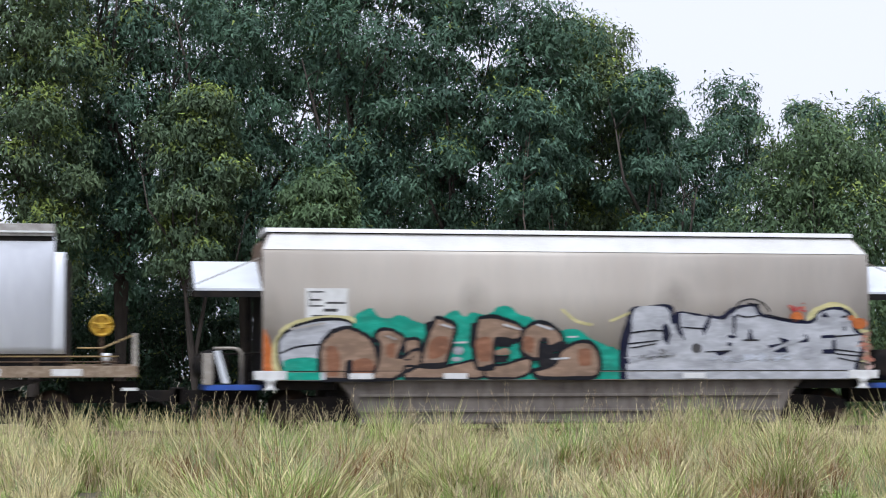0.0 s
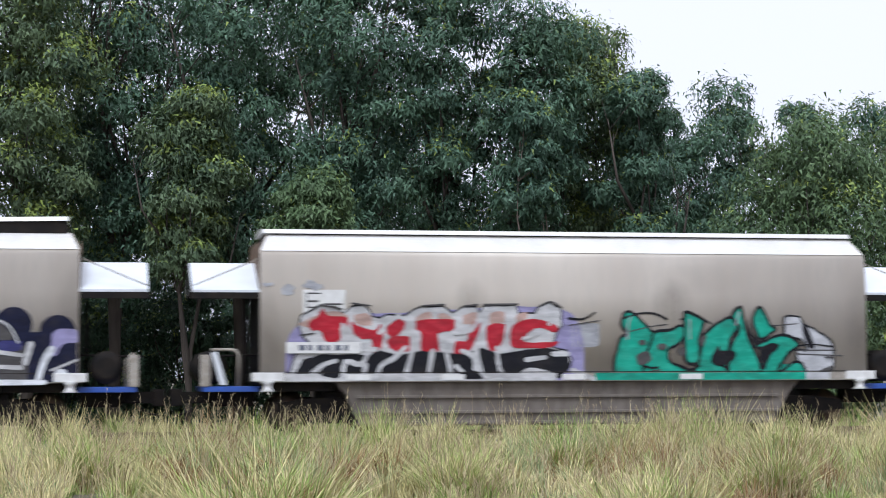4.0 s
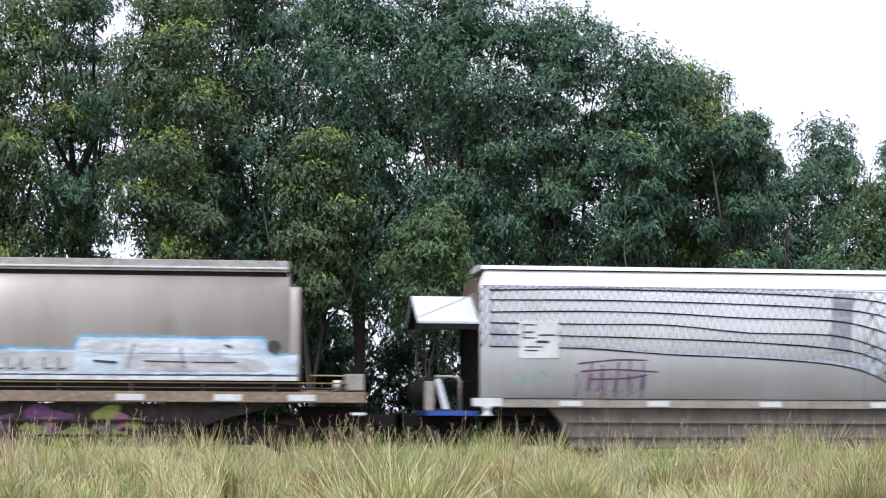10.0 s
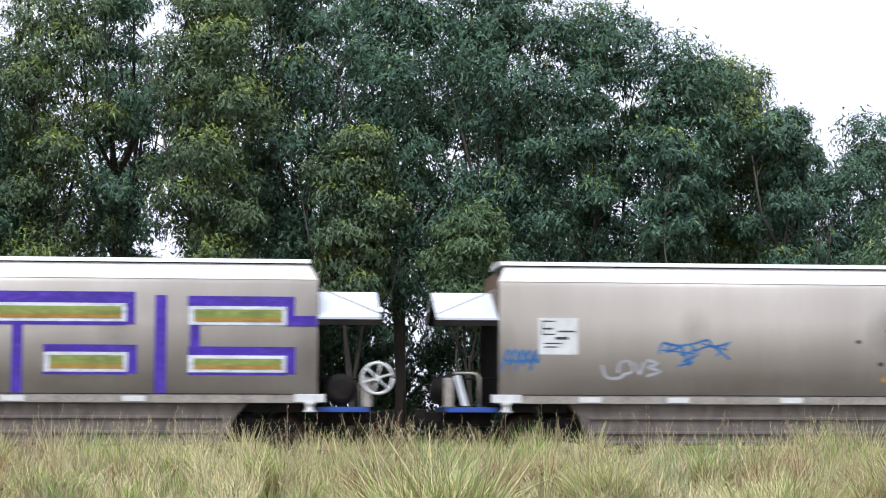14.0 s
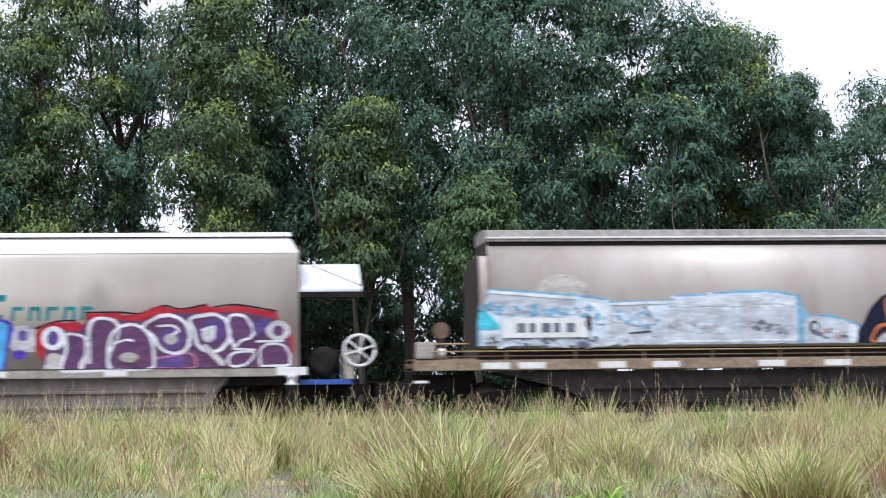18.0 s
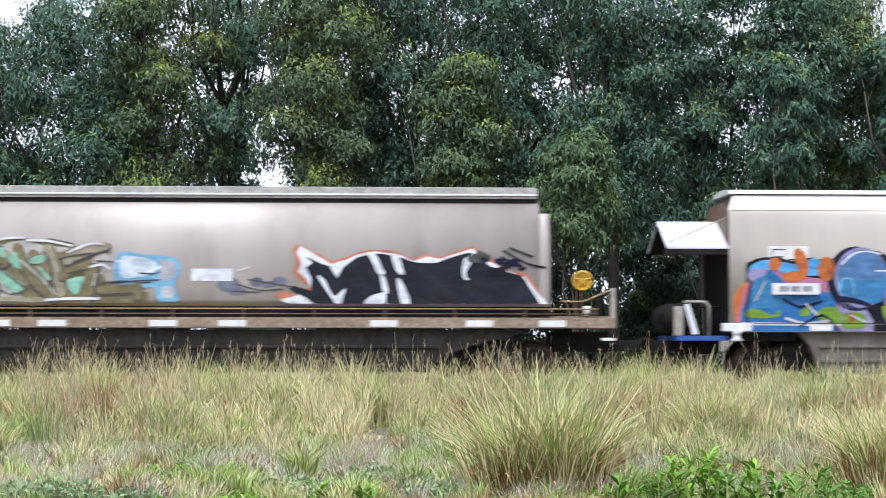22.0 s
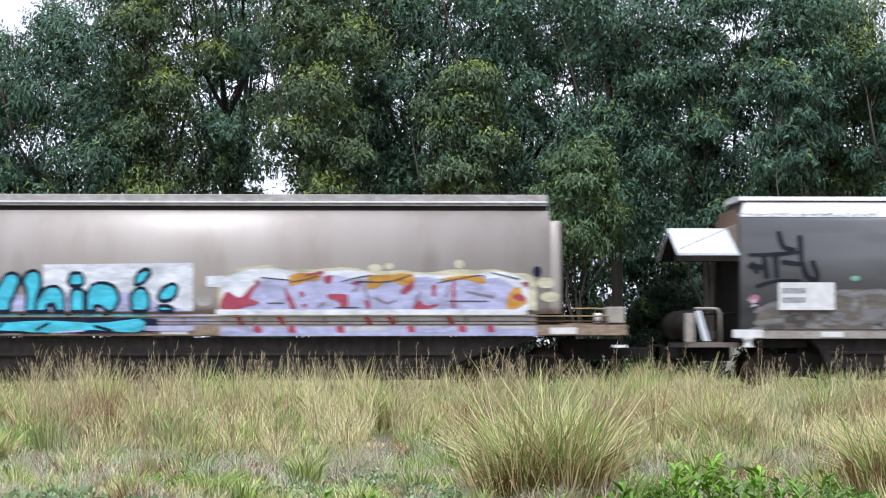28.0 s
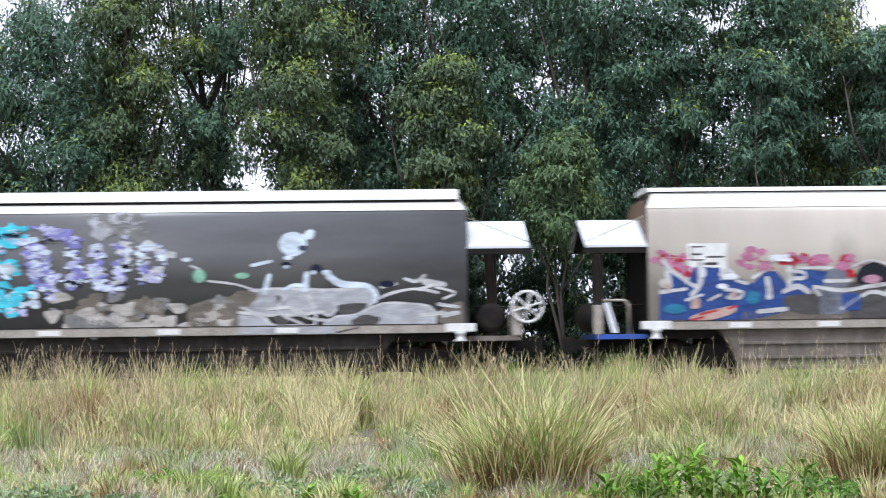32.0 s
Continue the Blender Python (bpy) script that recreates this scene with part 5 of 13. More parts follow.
blob(w, [(3.07, 1.71), (3.34, 1.8), (3.65, 1.77), (3.77, 1.73), (4.34, 1.83), (4.4, 1.63), (4.45, 1.34), (4.32, 1.13), (4.2, 1.28), (3.83, 1.28), (3.65, 1.46), (3.46, 1.57), (3.22, 1.6)], "red", 10, "white", 0.065, soft=False)
line(w, [(4.0, 1.51), (4.34, 1.54)], 0.035, "salmon2", 11.4)
line(w, [(4.0, 1.44), (4.34, 1.46)], 0.035, "salmon2", 11.4)
line(w, [(3.28, 1.73), (3.53, 1.71)], 0.035, "salmon2", 11.4)
blob(w, [(4.07, 1.75), (4.29, 1.76), (4.32, 1.55), (4.12, 1.53)], "salmon3", 11.2)
blob(w, [(2.61, 1.28), (2.83, 1.28), (2.81, 1.13), (2.64, 1.13)], "red2", 9.4)
line(w, [(3.49, 1.21), (4.2, 1.19), (4.99, 1.27)], 0.08, "ash", 12)
worn_stroke(w, [(0.84, 1.22), (1.88, 1.2)], ["patch", "red2", "ghost"], 0.07, 9.8, 2110, 0.06)
worn_stroke(w, [(1.33, 1.4), (1.88, 1.57)], ["salmon2", "red2"], 0.05, 9.8, 2111, 0.06)
worn_stroke(w, [(2.12, 1.69), (2.98, 1.46)], ["patch", "dun", "ghost"], 0.06, 9.6, 2112, 0.06)
worn_stroke(w, [(3.65, 2.39), (4.68, 2.22)], ["salmon2", "red2", "red"], 0.05, 10.8, 2113, 0.06)
blob(w, [(5.28, 1.1), (5.11, 1.3), (5.02, 1.77), (5.26, 2.2), (5.4, 2.32), (5.9, 2.32), (6.05, 2.09), (6.21, 1.72), (6.38, 1.91), (6.5, 1.77), (6.4, 1.29), (6.21, 1.1)], "red", 12, "white", 0.086, soft=False)
blob(w, [(5.4, 1.75), (5.52, 1.95), (5.97, 1.97), (6.14, 1.77), (5.97, 1.75), (5.88, 1.87), (5.61, 1.87), (5.57, 1.72)], "white", 13.4, soft=False)
blob(w, [(5.64, 1.83), (5.88, 1.85), (5.94, 1.76), (5.59, 1.74)], "navy", 13.8)
blob(w, [(5.11, 1.39), (5.61, 1.57), (6.07, 1.55), (5.97, 1.4), (5.76, 1.32), (5.76, 1.1), (5.61, 1.1), (5.59, 1.39), (5.25, 1.32)], "white", 13.4, soft=False)
blob(w, [(5.77, 1.32), (6.02, 1.48), (5.88, 1.15)], "navy", 13.8)
blob(w, [(6.05, 2.32), (6.36, 2.15), (6.6, 1.89), (6.41, 1.77), (6.21, 1.89)], "red", 11, "white", 0.074)
line(w, [(5.45, 2.25), (5.86, 2.27)], 0.037, "white", 12.4)
line(w, [(5.49, 2.13), (5.88, 2.13)], 0.037, "white", 12.4)
blob(w, [(7.45, 2.39), (7.91, 2.45), (7.98, 2.03), (7.47, 1.96)], "smoke", 7)
blob(w, [(8.34, 2.39), (9.03, 2.26), (8.78, 1.88), (8.39, 1.88)], "smoke", 7)
blob(w, [(9.13, 2.31), (9.74, 2.26), (9.69, 1.75), (9.17, 1.82)], "smoke", 7)
blob(w, [(9.93, 2.26), (10.43, 2.26), (10.35, 1.87), (9.91, 1.75)], "smoke", 7)
blob(w, [(11.01, 1.92), (11.16, 2.2), (11.41, 2.29), (11.67, 2.16), (11.81, 1.91)], "smoke", 7)
blob(w, [(8.49, 1.72), (9.12, 1.66), (9.39, 1.15), (8.48, 1.15)], "smoke", 7)
blob(w, [(7.36, 1.64), (8.05, 1.66), (8.17, 1.16), (7.39, 1.16)], "smoke", 7)
blob(w, [(11.19, 1.77), (12.11, 1.77), (12.1, 1.13), (11.23, 1.14)], "smoke", 7)
blob(w, [(10.1, 1.65), (10.72, 1.41), (10.59, 1.11), (9.98, 1.17)], "smoke", 7)
blob(w, [(7.28, 2.03), (7.93, 2.03), (7.88, 1.76), (7.34, 1.72)], "indigo", 8)
blob(w, [(9.54, 1.72), (10.06, 1.71), (10, 1.51), (9.54, 1.55)], "indigo", 8)
blob(w, [(10.6, 1.75), (11.04, 1.89), (11.04, 1.5), (10.64, 1.41)], "indigo", 8)
blob(w, [(11.51, 1.89), (11.98, 1.89), (11.93, 1.69), (11.51, 1.7)], "indigo", 8)
blob(w, [(6.82, 1.91), (7.12, 2.09), (6.94, 1.43)], "indigo", 8)
line(w, [(6.65, 1.48), (6.82, 1.84), (7.01, 2.1), (7.3, 2.44)], 0.128, "ash", 9)
line(w, [(7.98, 2.44), (8.04, 2.12), (8.11, 1.64)], 0.128, "white", 9.6)
line(w, [(8.2, 2.39), (8.3, 2), (8.46, 1.64)], 0.128, "ash", 9)
line(w, [(6.84, 1.07), (6.96, 1.31), (7.32, 1.59)], 0.128, "ash", 9.6)
line(w, [(12.3, 1.07), (12.43, 1.5), (12.58, 1.74)], 0.128, "white", 9)
line(w, [(12.16, 1.84), (12.05, 1.45)], 0.128, "ash", 9.6)
line(w, [(7.44, 1.07), (7.42, 1.52)], 0.128, "ash", 9)
line(w, [(7.28, 2.5), (8.06, 2.48)], 0.049, "ash", 9)
line(w, [(8.15, 2.44), (8.71, 2.41)], 0.049, "white", 9.6)
line(w, [(7.36, 1.65), (8.05, 1.77)], 0.049, "ash", 9)
line(w, [(9.06, 2.34), (9.4, 2.27), (9.99, 2.22), (10.75, 2.28)], 0.049, "ash", 9.6)
line(w, [(10.35, 1.7), (11.12, 1.92)], 0.049, "white", 9)
line(w, [(11.07, 2.11), (11.32, 2.28), (11.54, 2.3), (11.76, 2.16), (11.91, 1.86)], 0.049, "ash", 9.6)
line(w, [(7.37, 1.45), (8.33, 1.4)], 0.049, "ash", 9)
line(w, [(9, 1.18), (9.43, 1.39), (10.1, 1.11)], 0.049, "white", 9.6)
line(w, [(12.57, 1.31), (13.08, 1.52)], 0.049, "ash", 9)
line(w, [(11.08, 1.14), (11.36, 1.5)], 0.049, "ash", 9.6)
line(w, [(9.43, 1.29), (9.98, 1.19)], 0.049, "white", 9)
line(w, [(9.56, 2.24), (9.59, 1.87)], 0.089, "ash", 9)
line(w, [(9.86, 2.2), (9.83, 1.78)], 0.089, "white", 9.6)
line(w, [(10.18, 1.96), (10.26, 2.26)], 0.089, "ash", 9)
line(w, [(8.93, 1.51), (9.51, 1.45)], 0.089, "ash", 9.6)
line(w, [(8.47, 1.89), (8.91, 1.9)], 0.089, "white", 9)
line(w, [(11.36, 1.7), (11.98, 1.61)], 0.089, "ash", 9.6)
line(w, [(11.43, 1.39), (11.98, 1.36)], 0.089, "ash", 9)
line(w, [(8.15, 1.37), (7.78, 1.4)], 0.089, "white", 9.6)
line(w, [(9.25, 1.78), (9.31, 2.2)], 0.089, "ash", 9)
line(w, [(10.35, 1.29), (10.96, 1.22)], 0.089, "ash", 9.6)
line(w, [(10.7, 2.26), (11.1, 2.11)], 0.089, "white", 9)
line(w, [(8.51, 1.73), (8.76, 1.78)], 0.089, "ash", 9.6)
line(w, [(10.91, 1.72), (11.34, 1.7)], 0.089, "ash", 9)
line(w, [(8.75, 1.07), (9.51, 1.07)], 0.119, "ash", 9)
line(w, [(6.45, 1.07), (6.93, 1.07)], 0.119, "white", 9.6)
line(w, [(8.14, 1.07), (8.51, 1.07)], 0.119, "ash", 9)
line(w, [(10.71, 1.07), (11.08, 1.07)], 0.119, "ash", 9.6)
line(w, [(11.33, 1.07), (12.44, 1.07)], 0.119, "white", 9)
line(w, [(10.1, 1.07), (10.47, 1.07)], 0.119, "ash", 9.6)
ellipse(w, 7.6, 2.08, 0.11, 0.1, "white", 11)
ellipse(w, 7.45, 1.88, 0.1, 0.05, "white", 11)
ellipse(w, 10.48, 2.09, 0.1, 0.11, "white", 11)
ellipse(w, 11.36, 1.77, 0.14, 0.07, "white", 11)
ellipse(w, 10.6, 1.89, 0.09, 0.06, "white", 11)
ellipse(w, 12.76, 1.25, 0.12, 0.09, "white", 11)
line(w, [(7.48, 1.88), (7.72, 1.88)], 0.062, "white", 11)
number_panel(w, 0.81, 2.22, 1.92, 2.11, 6, 20)

w = WAGONS[3]
blob(w, [(0.52, 1.3), (0.56, 1.89), (0.83, 2.27), (1.23, 2.42), (2.98, 2.48), (4.4, 2.57), (5.59, 2.62), (6.55, 2.48), (6.81, 1.76), (6.77, 1.1), (0.54, 1.07)], "lilac", 0)
blob(w, [(0.47, 1.11), (0.6, 1.3), (0.72, 1.63), (1.07, 1.77), (0.9, 1.95), (0.79, 2.22), (0.85, 2.41), (1.22, 2.62), (1.57, 2.6), (1.72, 2.47), (1.88, 2.62), (2.16, 2.64), (2.32, 2.41), (2.47, 2.36), (2.63, 2.44), (3.01, 2.42), (3.17, 2.54), (3.34, 2.6), (3.81, 2.62), (4, 2.47), (4.23, 2.6), (4.52, 2.62), (4.57, 2.47), (4.66, 2.62), (5.35, 2.64), (5.42, 2.47), (5.76, 2.47), (5.83, 2.6), (6.07, 2.7), (6.31, 2.58), (6.35, 2.22), (6.24, 2.1), (6.14, 1.76), (6.43, 1.7), (6.55, 1.5), (6.43, 1.26), (6.07, 1.09)], "ash", 2, "black", 0.037, soft=False)
blob(w, [(0.79, 2.24), (1.4, 2.5), (1.81, 2.42), (1.81, 2.24), (1.23, 2.17)], "salmon2", 3)
blob(w, [(1.93, 2.42), (2.16, 2.48), (2.31, 2.36), (2.28, 2.21), (2.07, 2.21), (1.95, 2.3)], "salmon2", 3)
blob(w, [(3.22, 2.38), (3.51, 2.5), (3.57, 2.3), (3.28, 2.27)], "salmon2", 3)
blob(w, [(3.75, 2.48), (4, 2.38), (4, 2.32), (3.69, 2.32)], "salmon2", 3)
blob(w, [(4.22, 2.42), (4.52, 2.48), (4.46, 2.24), (4.22, 2.24)], "salmon2", 3)
blob(w, [(4.82, 2.48), (5.11, 2.5), (5.11, 2.28), (4.78, 2.25)], "salmon2", 3)
blob(w, [(5.35, 2.42), (5.59, 2.48), (5.59, 2.28), (5.35, 2.25)], "salmon2", 3)
blob(w, [(0.99, 2.27), (1.17, 2.38), (1.28, 2.57), (1.4, 2.41), (1.81, 2.38), (1.81, 2.17), (1.65, 2.22), (1.65, 1.93), (1.52, 1.86), (1.35, 1.89), (1.23, 2.1), (1.05, 2.12)], "red", 4)
blob(w, [(1.87, 2.29), (1.99, 2.22), (2.35, 2.12), (2.49, 2.24), (2.55, 2), (2.47, 1.7), (2.34, 1.64), (2.28, 1.93), (2.11, 1.93), (1.93, 2.05)], "red", 4)
blob(w, [(2.61, 1.86), (2.75, 1.98), (3.1, 1.97), (3.09, 1.7), (2.81, 1.67)], "red", 4)
blob(w, [(2.61, 2.17), (2.79, 2.35), (3.01, 2.27), (2.87, 2.03), (2.68, 1.98)], "red", 4)
blob(w, [(3.22, 2.15), (3.28, 2.32), (4.05, 2.34), (4, 2.11), (3.7, 2.05), (3.71, 1.67), (3.34, 1.67), (3.34, 2.04)], "red", 4)
blob(w, [(4.07, 1.88), (4.28, 1.88), (4.35, 2.06), (4.47, 2.3), (4.59, 2.24), (4.47, 1.86), (4.28, 1.62), (4.02, 1.62)], "red", 4)
blob(w, [(4.76, 2.22), (5.13, 2.24), (5.1, 1.98), (4.91, 1.68), (4.76, 1.74), (4.71, 2)], "red", 4)
blob(w, [(5.29, 2.22), (5.71, 2.36), (6.21, 2.22), (6.21, 2.08), (5.83, 2.17), (5.6, 2.05), (5.54, 1.88), (5.89, 1.86), (6.26, 1.88), (6.07, 1.76), (5.35, 1.74), (5.22, 1.88)], "red", 4)
blob(w, [(0.7, 1.16), (0.79, 1.48), (1.23, 1.62), (2.28, 1.61), (2.42, 1.71), (2.87, 1.61), (3.34, 1.69), (4.17, 1.62), (4.64, 1.75), (5, 1.62), (5.35, 1.69), (6.07, 1.75), (6.45, 1.63), (6.51, 1.38), (6.31, 1.11)], "black", 5, soft=False)
line(w, [(1.03, 1.18), (1.29, 1.4), (1.56, 1.49)], 0.099, "ash", 6)
line(w, [(1.7, 1.11), (1.76, 1.47), (2.07, 1.41), (2.24, 1.67)], 0.099, "ash", 6)
line(w, [(2.11, 1.11), (2.18, 1.41)], 0.099, "ash", 6)
line(w, [(2.4, 1.11), (2.5, 1.39), (2.75, 1.53), (3.01, 1.77)], 0.099, "ash", 6)
line(w, [(2.99, 1.1), (3.11, 1.53), (3.24, 1.94)], 0.099, "ash", 6)
line(w, [(3.48, 1.15), (3.58, 1.69)], 0.099, "ash", 6)
line(w, [(3.83, 1.77), (3.95, 1.29), (3.86, 1.1)], 0.099, "ash", 6)
line(w, [(4.07, 1.38), (4.4, 1.11), (4.47, 1.53), (4.19, 1.69)], 0.099, "ash", 6)
line(w, [(4.64, 1.1), (4.5, 1.69), (4.64, 2.12)], 0.099, "ash", 6)
line(w, [(4.94, 1.76), (5, 1.29), (5.26, 1.09)], 0.099, "ash", 6)
line(w, [(5.35, 1.09), (5.62, 1.28), (6.09, 1.21)], 0.099, "ash", 6)
line(w, [(5.57, 1.5), (5.97, 1.55)], 0.099, "ash", 6)
line(w, [(6.14, 1.62), (6.45, 1.62)], 0.099, "ash", 6)
line(w, [(0.66, 1.21), (0.88, 1.63)], 0.099, "ash", 6)
line(w, [(1.06, 1.77), (2.4, 1.72)], 0.099, "ash", 6)
line(w, [(7.03, 1.09), (6.55, 1.28)], 0.099, "ash", 6)
line(w, [(1.69, 2.24), (1.87, 2.01), (1.87, 1.77)], 0.086, "ash", 6)
line(w, [(2.46, 2.06), (2.61, 2.24), (2.87, 2.42)], 0.086, "ash", 6)
line(w, [(3.12, 2.3), (3.17, 1.94)], 0.086, "ash", 6)
line(w, [(4.05, 2.06), (4.4, 2.12), (4.59, 2.42)], 0.086, "ash", 6)
line(w, [(4.64, 2.12), (4.7, 2.54)], 0.086, "ash", 6)
line(w, [(5.17, 2.24), (5.12, 1.88)], 0.086, "ash", 6)
line(w, [(5.83, 2.06), (5.5, 1.94)], 0.086, "ash", 6)
line(w, [(6.07, 2.48), (6.07, 2.24)], 0.086, "ash", 6)
blob(w, [(3.99, 1.11), (4.4, 1.29), (4.64, 1.1)], "black", 6.6)
blob(w, [(1.24, 1.2), (1.64, 1.3), (1.61, 1.13)], "black", 6.6)
line(w, [(1.22, 2.64), (1.69, 2.55)], 0.037, "smoke", 7)
line(w, [(1.88, 2.67), (2.28, 2.62)], 0.037, "smoke", 7)
line(w, [(3.34, 2.62), (3.83, 2.65)], 0.037, "smoke", 7)
line(w, [(4.23, 2.62), (4.54, 2.65)], 0.037, "smoke", 7)
line(w, [(4.66, 2.65), (5.38, 2.66)], 0.037, "smoke", 7)
line(w, [(5.83, 2.61), (6.09, 2.72), (6.33, 2.59)], 0.037, "smoke", 7)
line(w, [(0.82, 2.01), (1.11, 2.05)], 0.037, "smoke", 7)
number_panel(w, 0.53, 2.07, 1.64, 1.87, 6, 16)
blob(w, [(6.5, 2.17), (7.15, 2.26), (7.13, 1.81), (6.57, 1.76)], "ghost", 0)
blob(w, [(7.03, 1.16), (7.75, 1.28), (8.96, 1.27), (10.18, 1.39), (11.29, 1.39), (11.53, 1.07), (6.93, 1.07)], "green", 1.5)
blob(w, [(7.46, 1.14), (7.6, 1.93), (7.77, 2.03), (7.63, 2.23), (7.69, 2.46), (7.81, 2.52), (8.01, 2.38), (8.22, 2.17), (8.39, 2.02), (8.33, 1.93), (8.22, 1.79), (8.28, 1.46), (8.1, 1.14)], "green", 2, "black", 0.062)
blob(w, [(8.28, 1.9), (8.39, 2.09), (8.68, 2.12), (8.94, 2.22), (9.01, 2.02), (8.86, 1.81), (8.68, 1.72), (8.68, 1.46), (9.09, 1.28), (9.15, 1.13), (8.1, 1.14)], "green", 2.6, "black", 0.062)
blob(w, [(9.45, 2.02), (9.86, 2.33), (10.09, 2.39), (10.23, 2.27), (10.18, 2.16), (10.03, 1.92), (9.97, 1.67), (9.74, 1.64), (9.62, 1.46), (9.86, 1.36), (9.97, 1.13), (9.21, 1.13), (9.33, 1.46)], "green", 3.2, "black", 0.062)
blob(w, [(9.02, 1.69), (9.01, 2.4), (9.06, 2.51), (9.21, 2.45), (9.41, 2.36), (9.45, 2.28), (9.33, 1.93), (9.34, 1.55), (9.27, 1.4), (9.06, 1.44)], "green", 3.8, "black", 0.062)
blob(w, [(10.07, 2.42), (10.27, 2.63), (10.32, 2.39), (10.44, 1.92), (10.56, 1.69), (10.7, 1.12), (9.97, 1.13), (10.03, 1.69), (10.11, 1.92), (10.23, 2.16)], "green", 4.4, "black", 0.062)
blob(w, [(10.54, 2.33), (10.62, 2.57), (10.73, 2.59), (10.91, 2.25), (11.05, 2.15), (10.91, 2.04), (10.73, 1.92), (10.62, 2.04)], "green", 4.8, "black", 0.062)
blob(w, [(10.58, 1.78), (10.91, 1.94), (11.2, 2.01), (11.44, 1.94), (11.55, 1.8), (11.32, 1.62), (11.09, 1.27), (11.24, 1.12), (10.68, 1.12), (10.79, 1.45), (10.91, 1.68)], "green", 4.9, "black", 0.062)
blob(w, [(11.2, 1.27), (11.55, 1.45), (11.71, 1.12), (11.14, 1.12)], "green", 4, "black", 0.062)
blob(w, [(7.94, 1.58), (8.19, 1.67), (8.28, 1.49), (8.03, 1.37)], "smoke", 6)
blob(w, [(9.6, 1.53), (9.76, 1.78), (9.86, 1.62), (10.07, 1.69), (10.15, 1.57), (9.91, 1.38), (9.68, 1.37)], "black", 6.6)
blob(w, [(10.68, 1.71), (10.89, 1.83), (11.12, 1.8), (10.91, 1.57), (10.77, 1.28), (10.7, 1.45)], "black", 6.6)
blob(w, [(10.42, 2.37), (10.54, 2.04), (10.7, 1.87), (10.57, 1.8), (10.46, 2.01)], "black", 6.6)
blob(w, [(9.33, 1.93), (9.5, 2.02), (9.41, 1.76)], "smoke", 6.6)
ellipse(w, 8.08, 1.86, 0.08, 0.06, "smoke", 6.6)
ellipse(w, 8.51, 1.77, 0.11, 0.07, "smoke", 6.6)
ellipse(w, 8.94, 1.67, 0.09, 0.1, "smoke", 6.6)
line(w, [(8.1, 1.37), (8.28, 1.32), (8.43, 1.34)], 0.04, "black", 7)
line(w, [(8.8, 1.4), (9.09, 1.28), (9.33, 1.36)], 0.04, "black", 7)
line(w, [(11.09, 1.27), (11.32, 1.59), (11.52, 1.78)], 0.035, "black", 7)
line(w, [(7.75, 1.93), (7.77, 2.23), (7.84, 2.4)], 0.03, "ghost", 7)
line(w, [(9.13, 1.93), (9.13, 2.34)], 0.03, "ghost", 7)
line(w, [(10.15, 2.22), (10.23, 2.51)], 0.03, "ghost", 7)
blob(w, [(11.24, 2.39), (11.59, 2.41), (11.67, 2.27), (12.02, 2.09), (12.31, 1.85), (12.36, 1.44), (12.2, 1.12), (11.73, 1.12), (11.55, 1.39), (11.52, 1.68), (11.73, 1.7), (11.61, 1.92), (11.24, 2.01)], "chrome", 2.2, "black", 0.045)
blob(w, [(11.64, 2.33), (11.74, 2.2), (11.92, 1.77), (11.8, 1.73), (11.67, 2.01)], "black", 5.5)
line(w, [(11.55, 1.78), (11.85, 1.82), (12.31, 1.77)], 0.03, "black", 6)
line(w, [(12.14, 1.54), (12.35, 1.54)], 0.04, "smoke", 6)
blob(w, [(11.94, 1.12), (12.06, 1.27), (12.31, 1.35), (12.2, 1.12)], "smoke", 5)
line(w, [(6.48, 2.37), (6.79, 2.35), (7.05, 2.49)], 0.043, "black", 3)
line(w, [(7.63, 2.35), (8, 2.47), (8.36, 2.47), (8.63, 2.35)], 0.043, "black", 3)
line(w, [(8.94, 2.35), (9.33, 2.38), (9.6, 2.26)], 0.043, "black", 3)
line(w, [(6.48, 2.22), (7.15, 2.32)], 0.025, "smoke", 3)
line(w, [(7.81, 2.09), (8.24, 2.19), (8.63, 2.24)], 0.025, "smoke", 3)
line(w, [(11.54, 1.69), (12.4, 1.69)], 0.025, "smoke", 3)
line(w, [(11.54, 1.61), (12.55, 1.57)], 0.025, "smoke", 3)
line(w, [(10.93, 2.21), (11.54, 2.26)], 0.025, "smoke", 3)
line(w, [(7.75, 1.18), (8.48, 1.28)], 0.025, "smoke", 3)
flecks(w, 0.1, 1.3, 2.85, 3.2, ["ghost"], 7, 0.1, 0, 46)

w = WAGONS[4]
company_mark(w, 4.9, 2.36)
blob(w, [(0.02, 2.29), (0.36, 2.34), (0.84, 2.1), (1.2, 1.97), (1.57, 1.99), (1.81, 2.1), (2.17, 2.08), (2.54, 1.96), (2.9, 1.86), (4.49, 2.03), (4.74, 2.39), (4.99, 2.43), (5.19, 2.26), (5.98, 2.06), (6.47, 2.33), (6.85, 2.39), (7.12, 2.18), (8.47, 1.94), (10.11, 1.91), (10.36, 1.99), (10.75, 2.2), (11, 2.24), (11.38, 2.11), (11.77, 2.17), (12.02, 2.3), (12.28, 2.33), (12.56, 2.23), (13.08, 1.94), (13.08, 1.07), (0.02, 1.07)], "skyblue", 1)
blob(w, [(2.82, 2.13), (3.7, 2.23), (4.5, 2.2), (5.01, 1.97), (5.19, 1.6), (5.19, 1.23), (5.05, 1.07), (4, 1.07), (2.88, 1.16), (2.88, 1.54), (3, 1.73), (2.85, 1.78)], "black", 2)
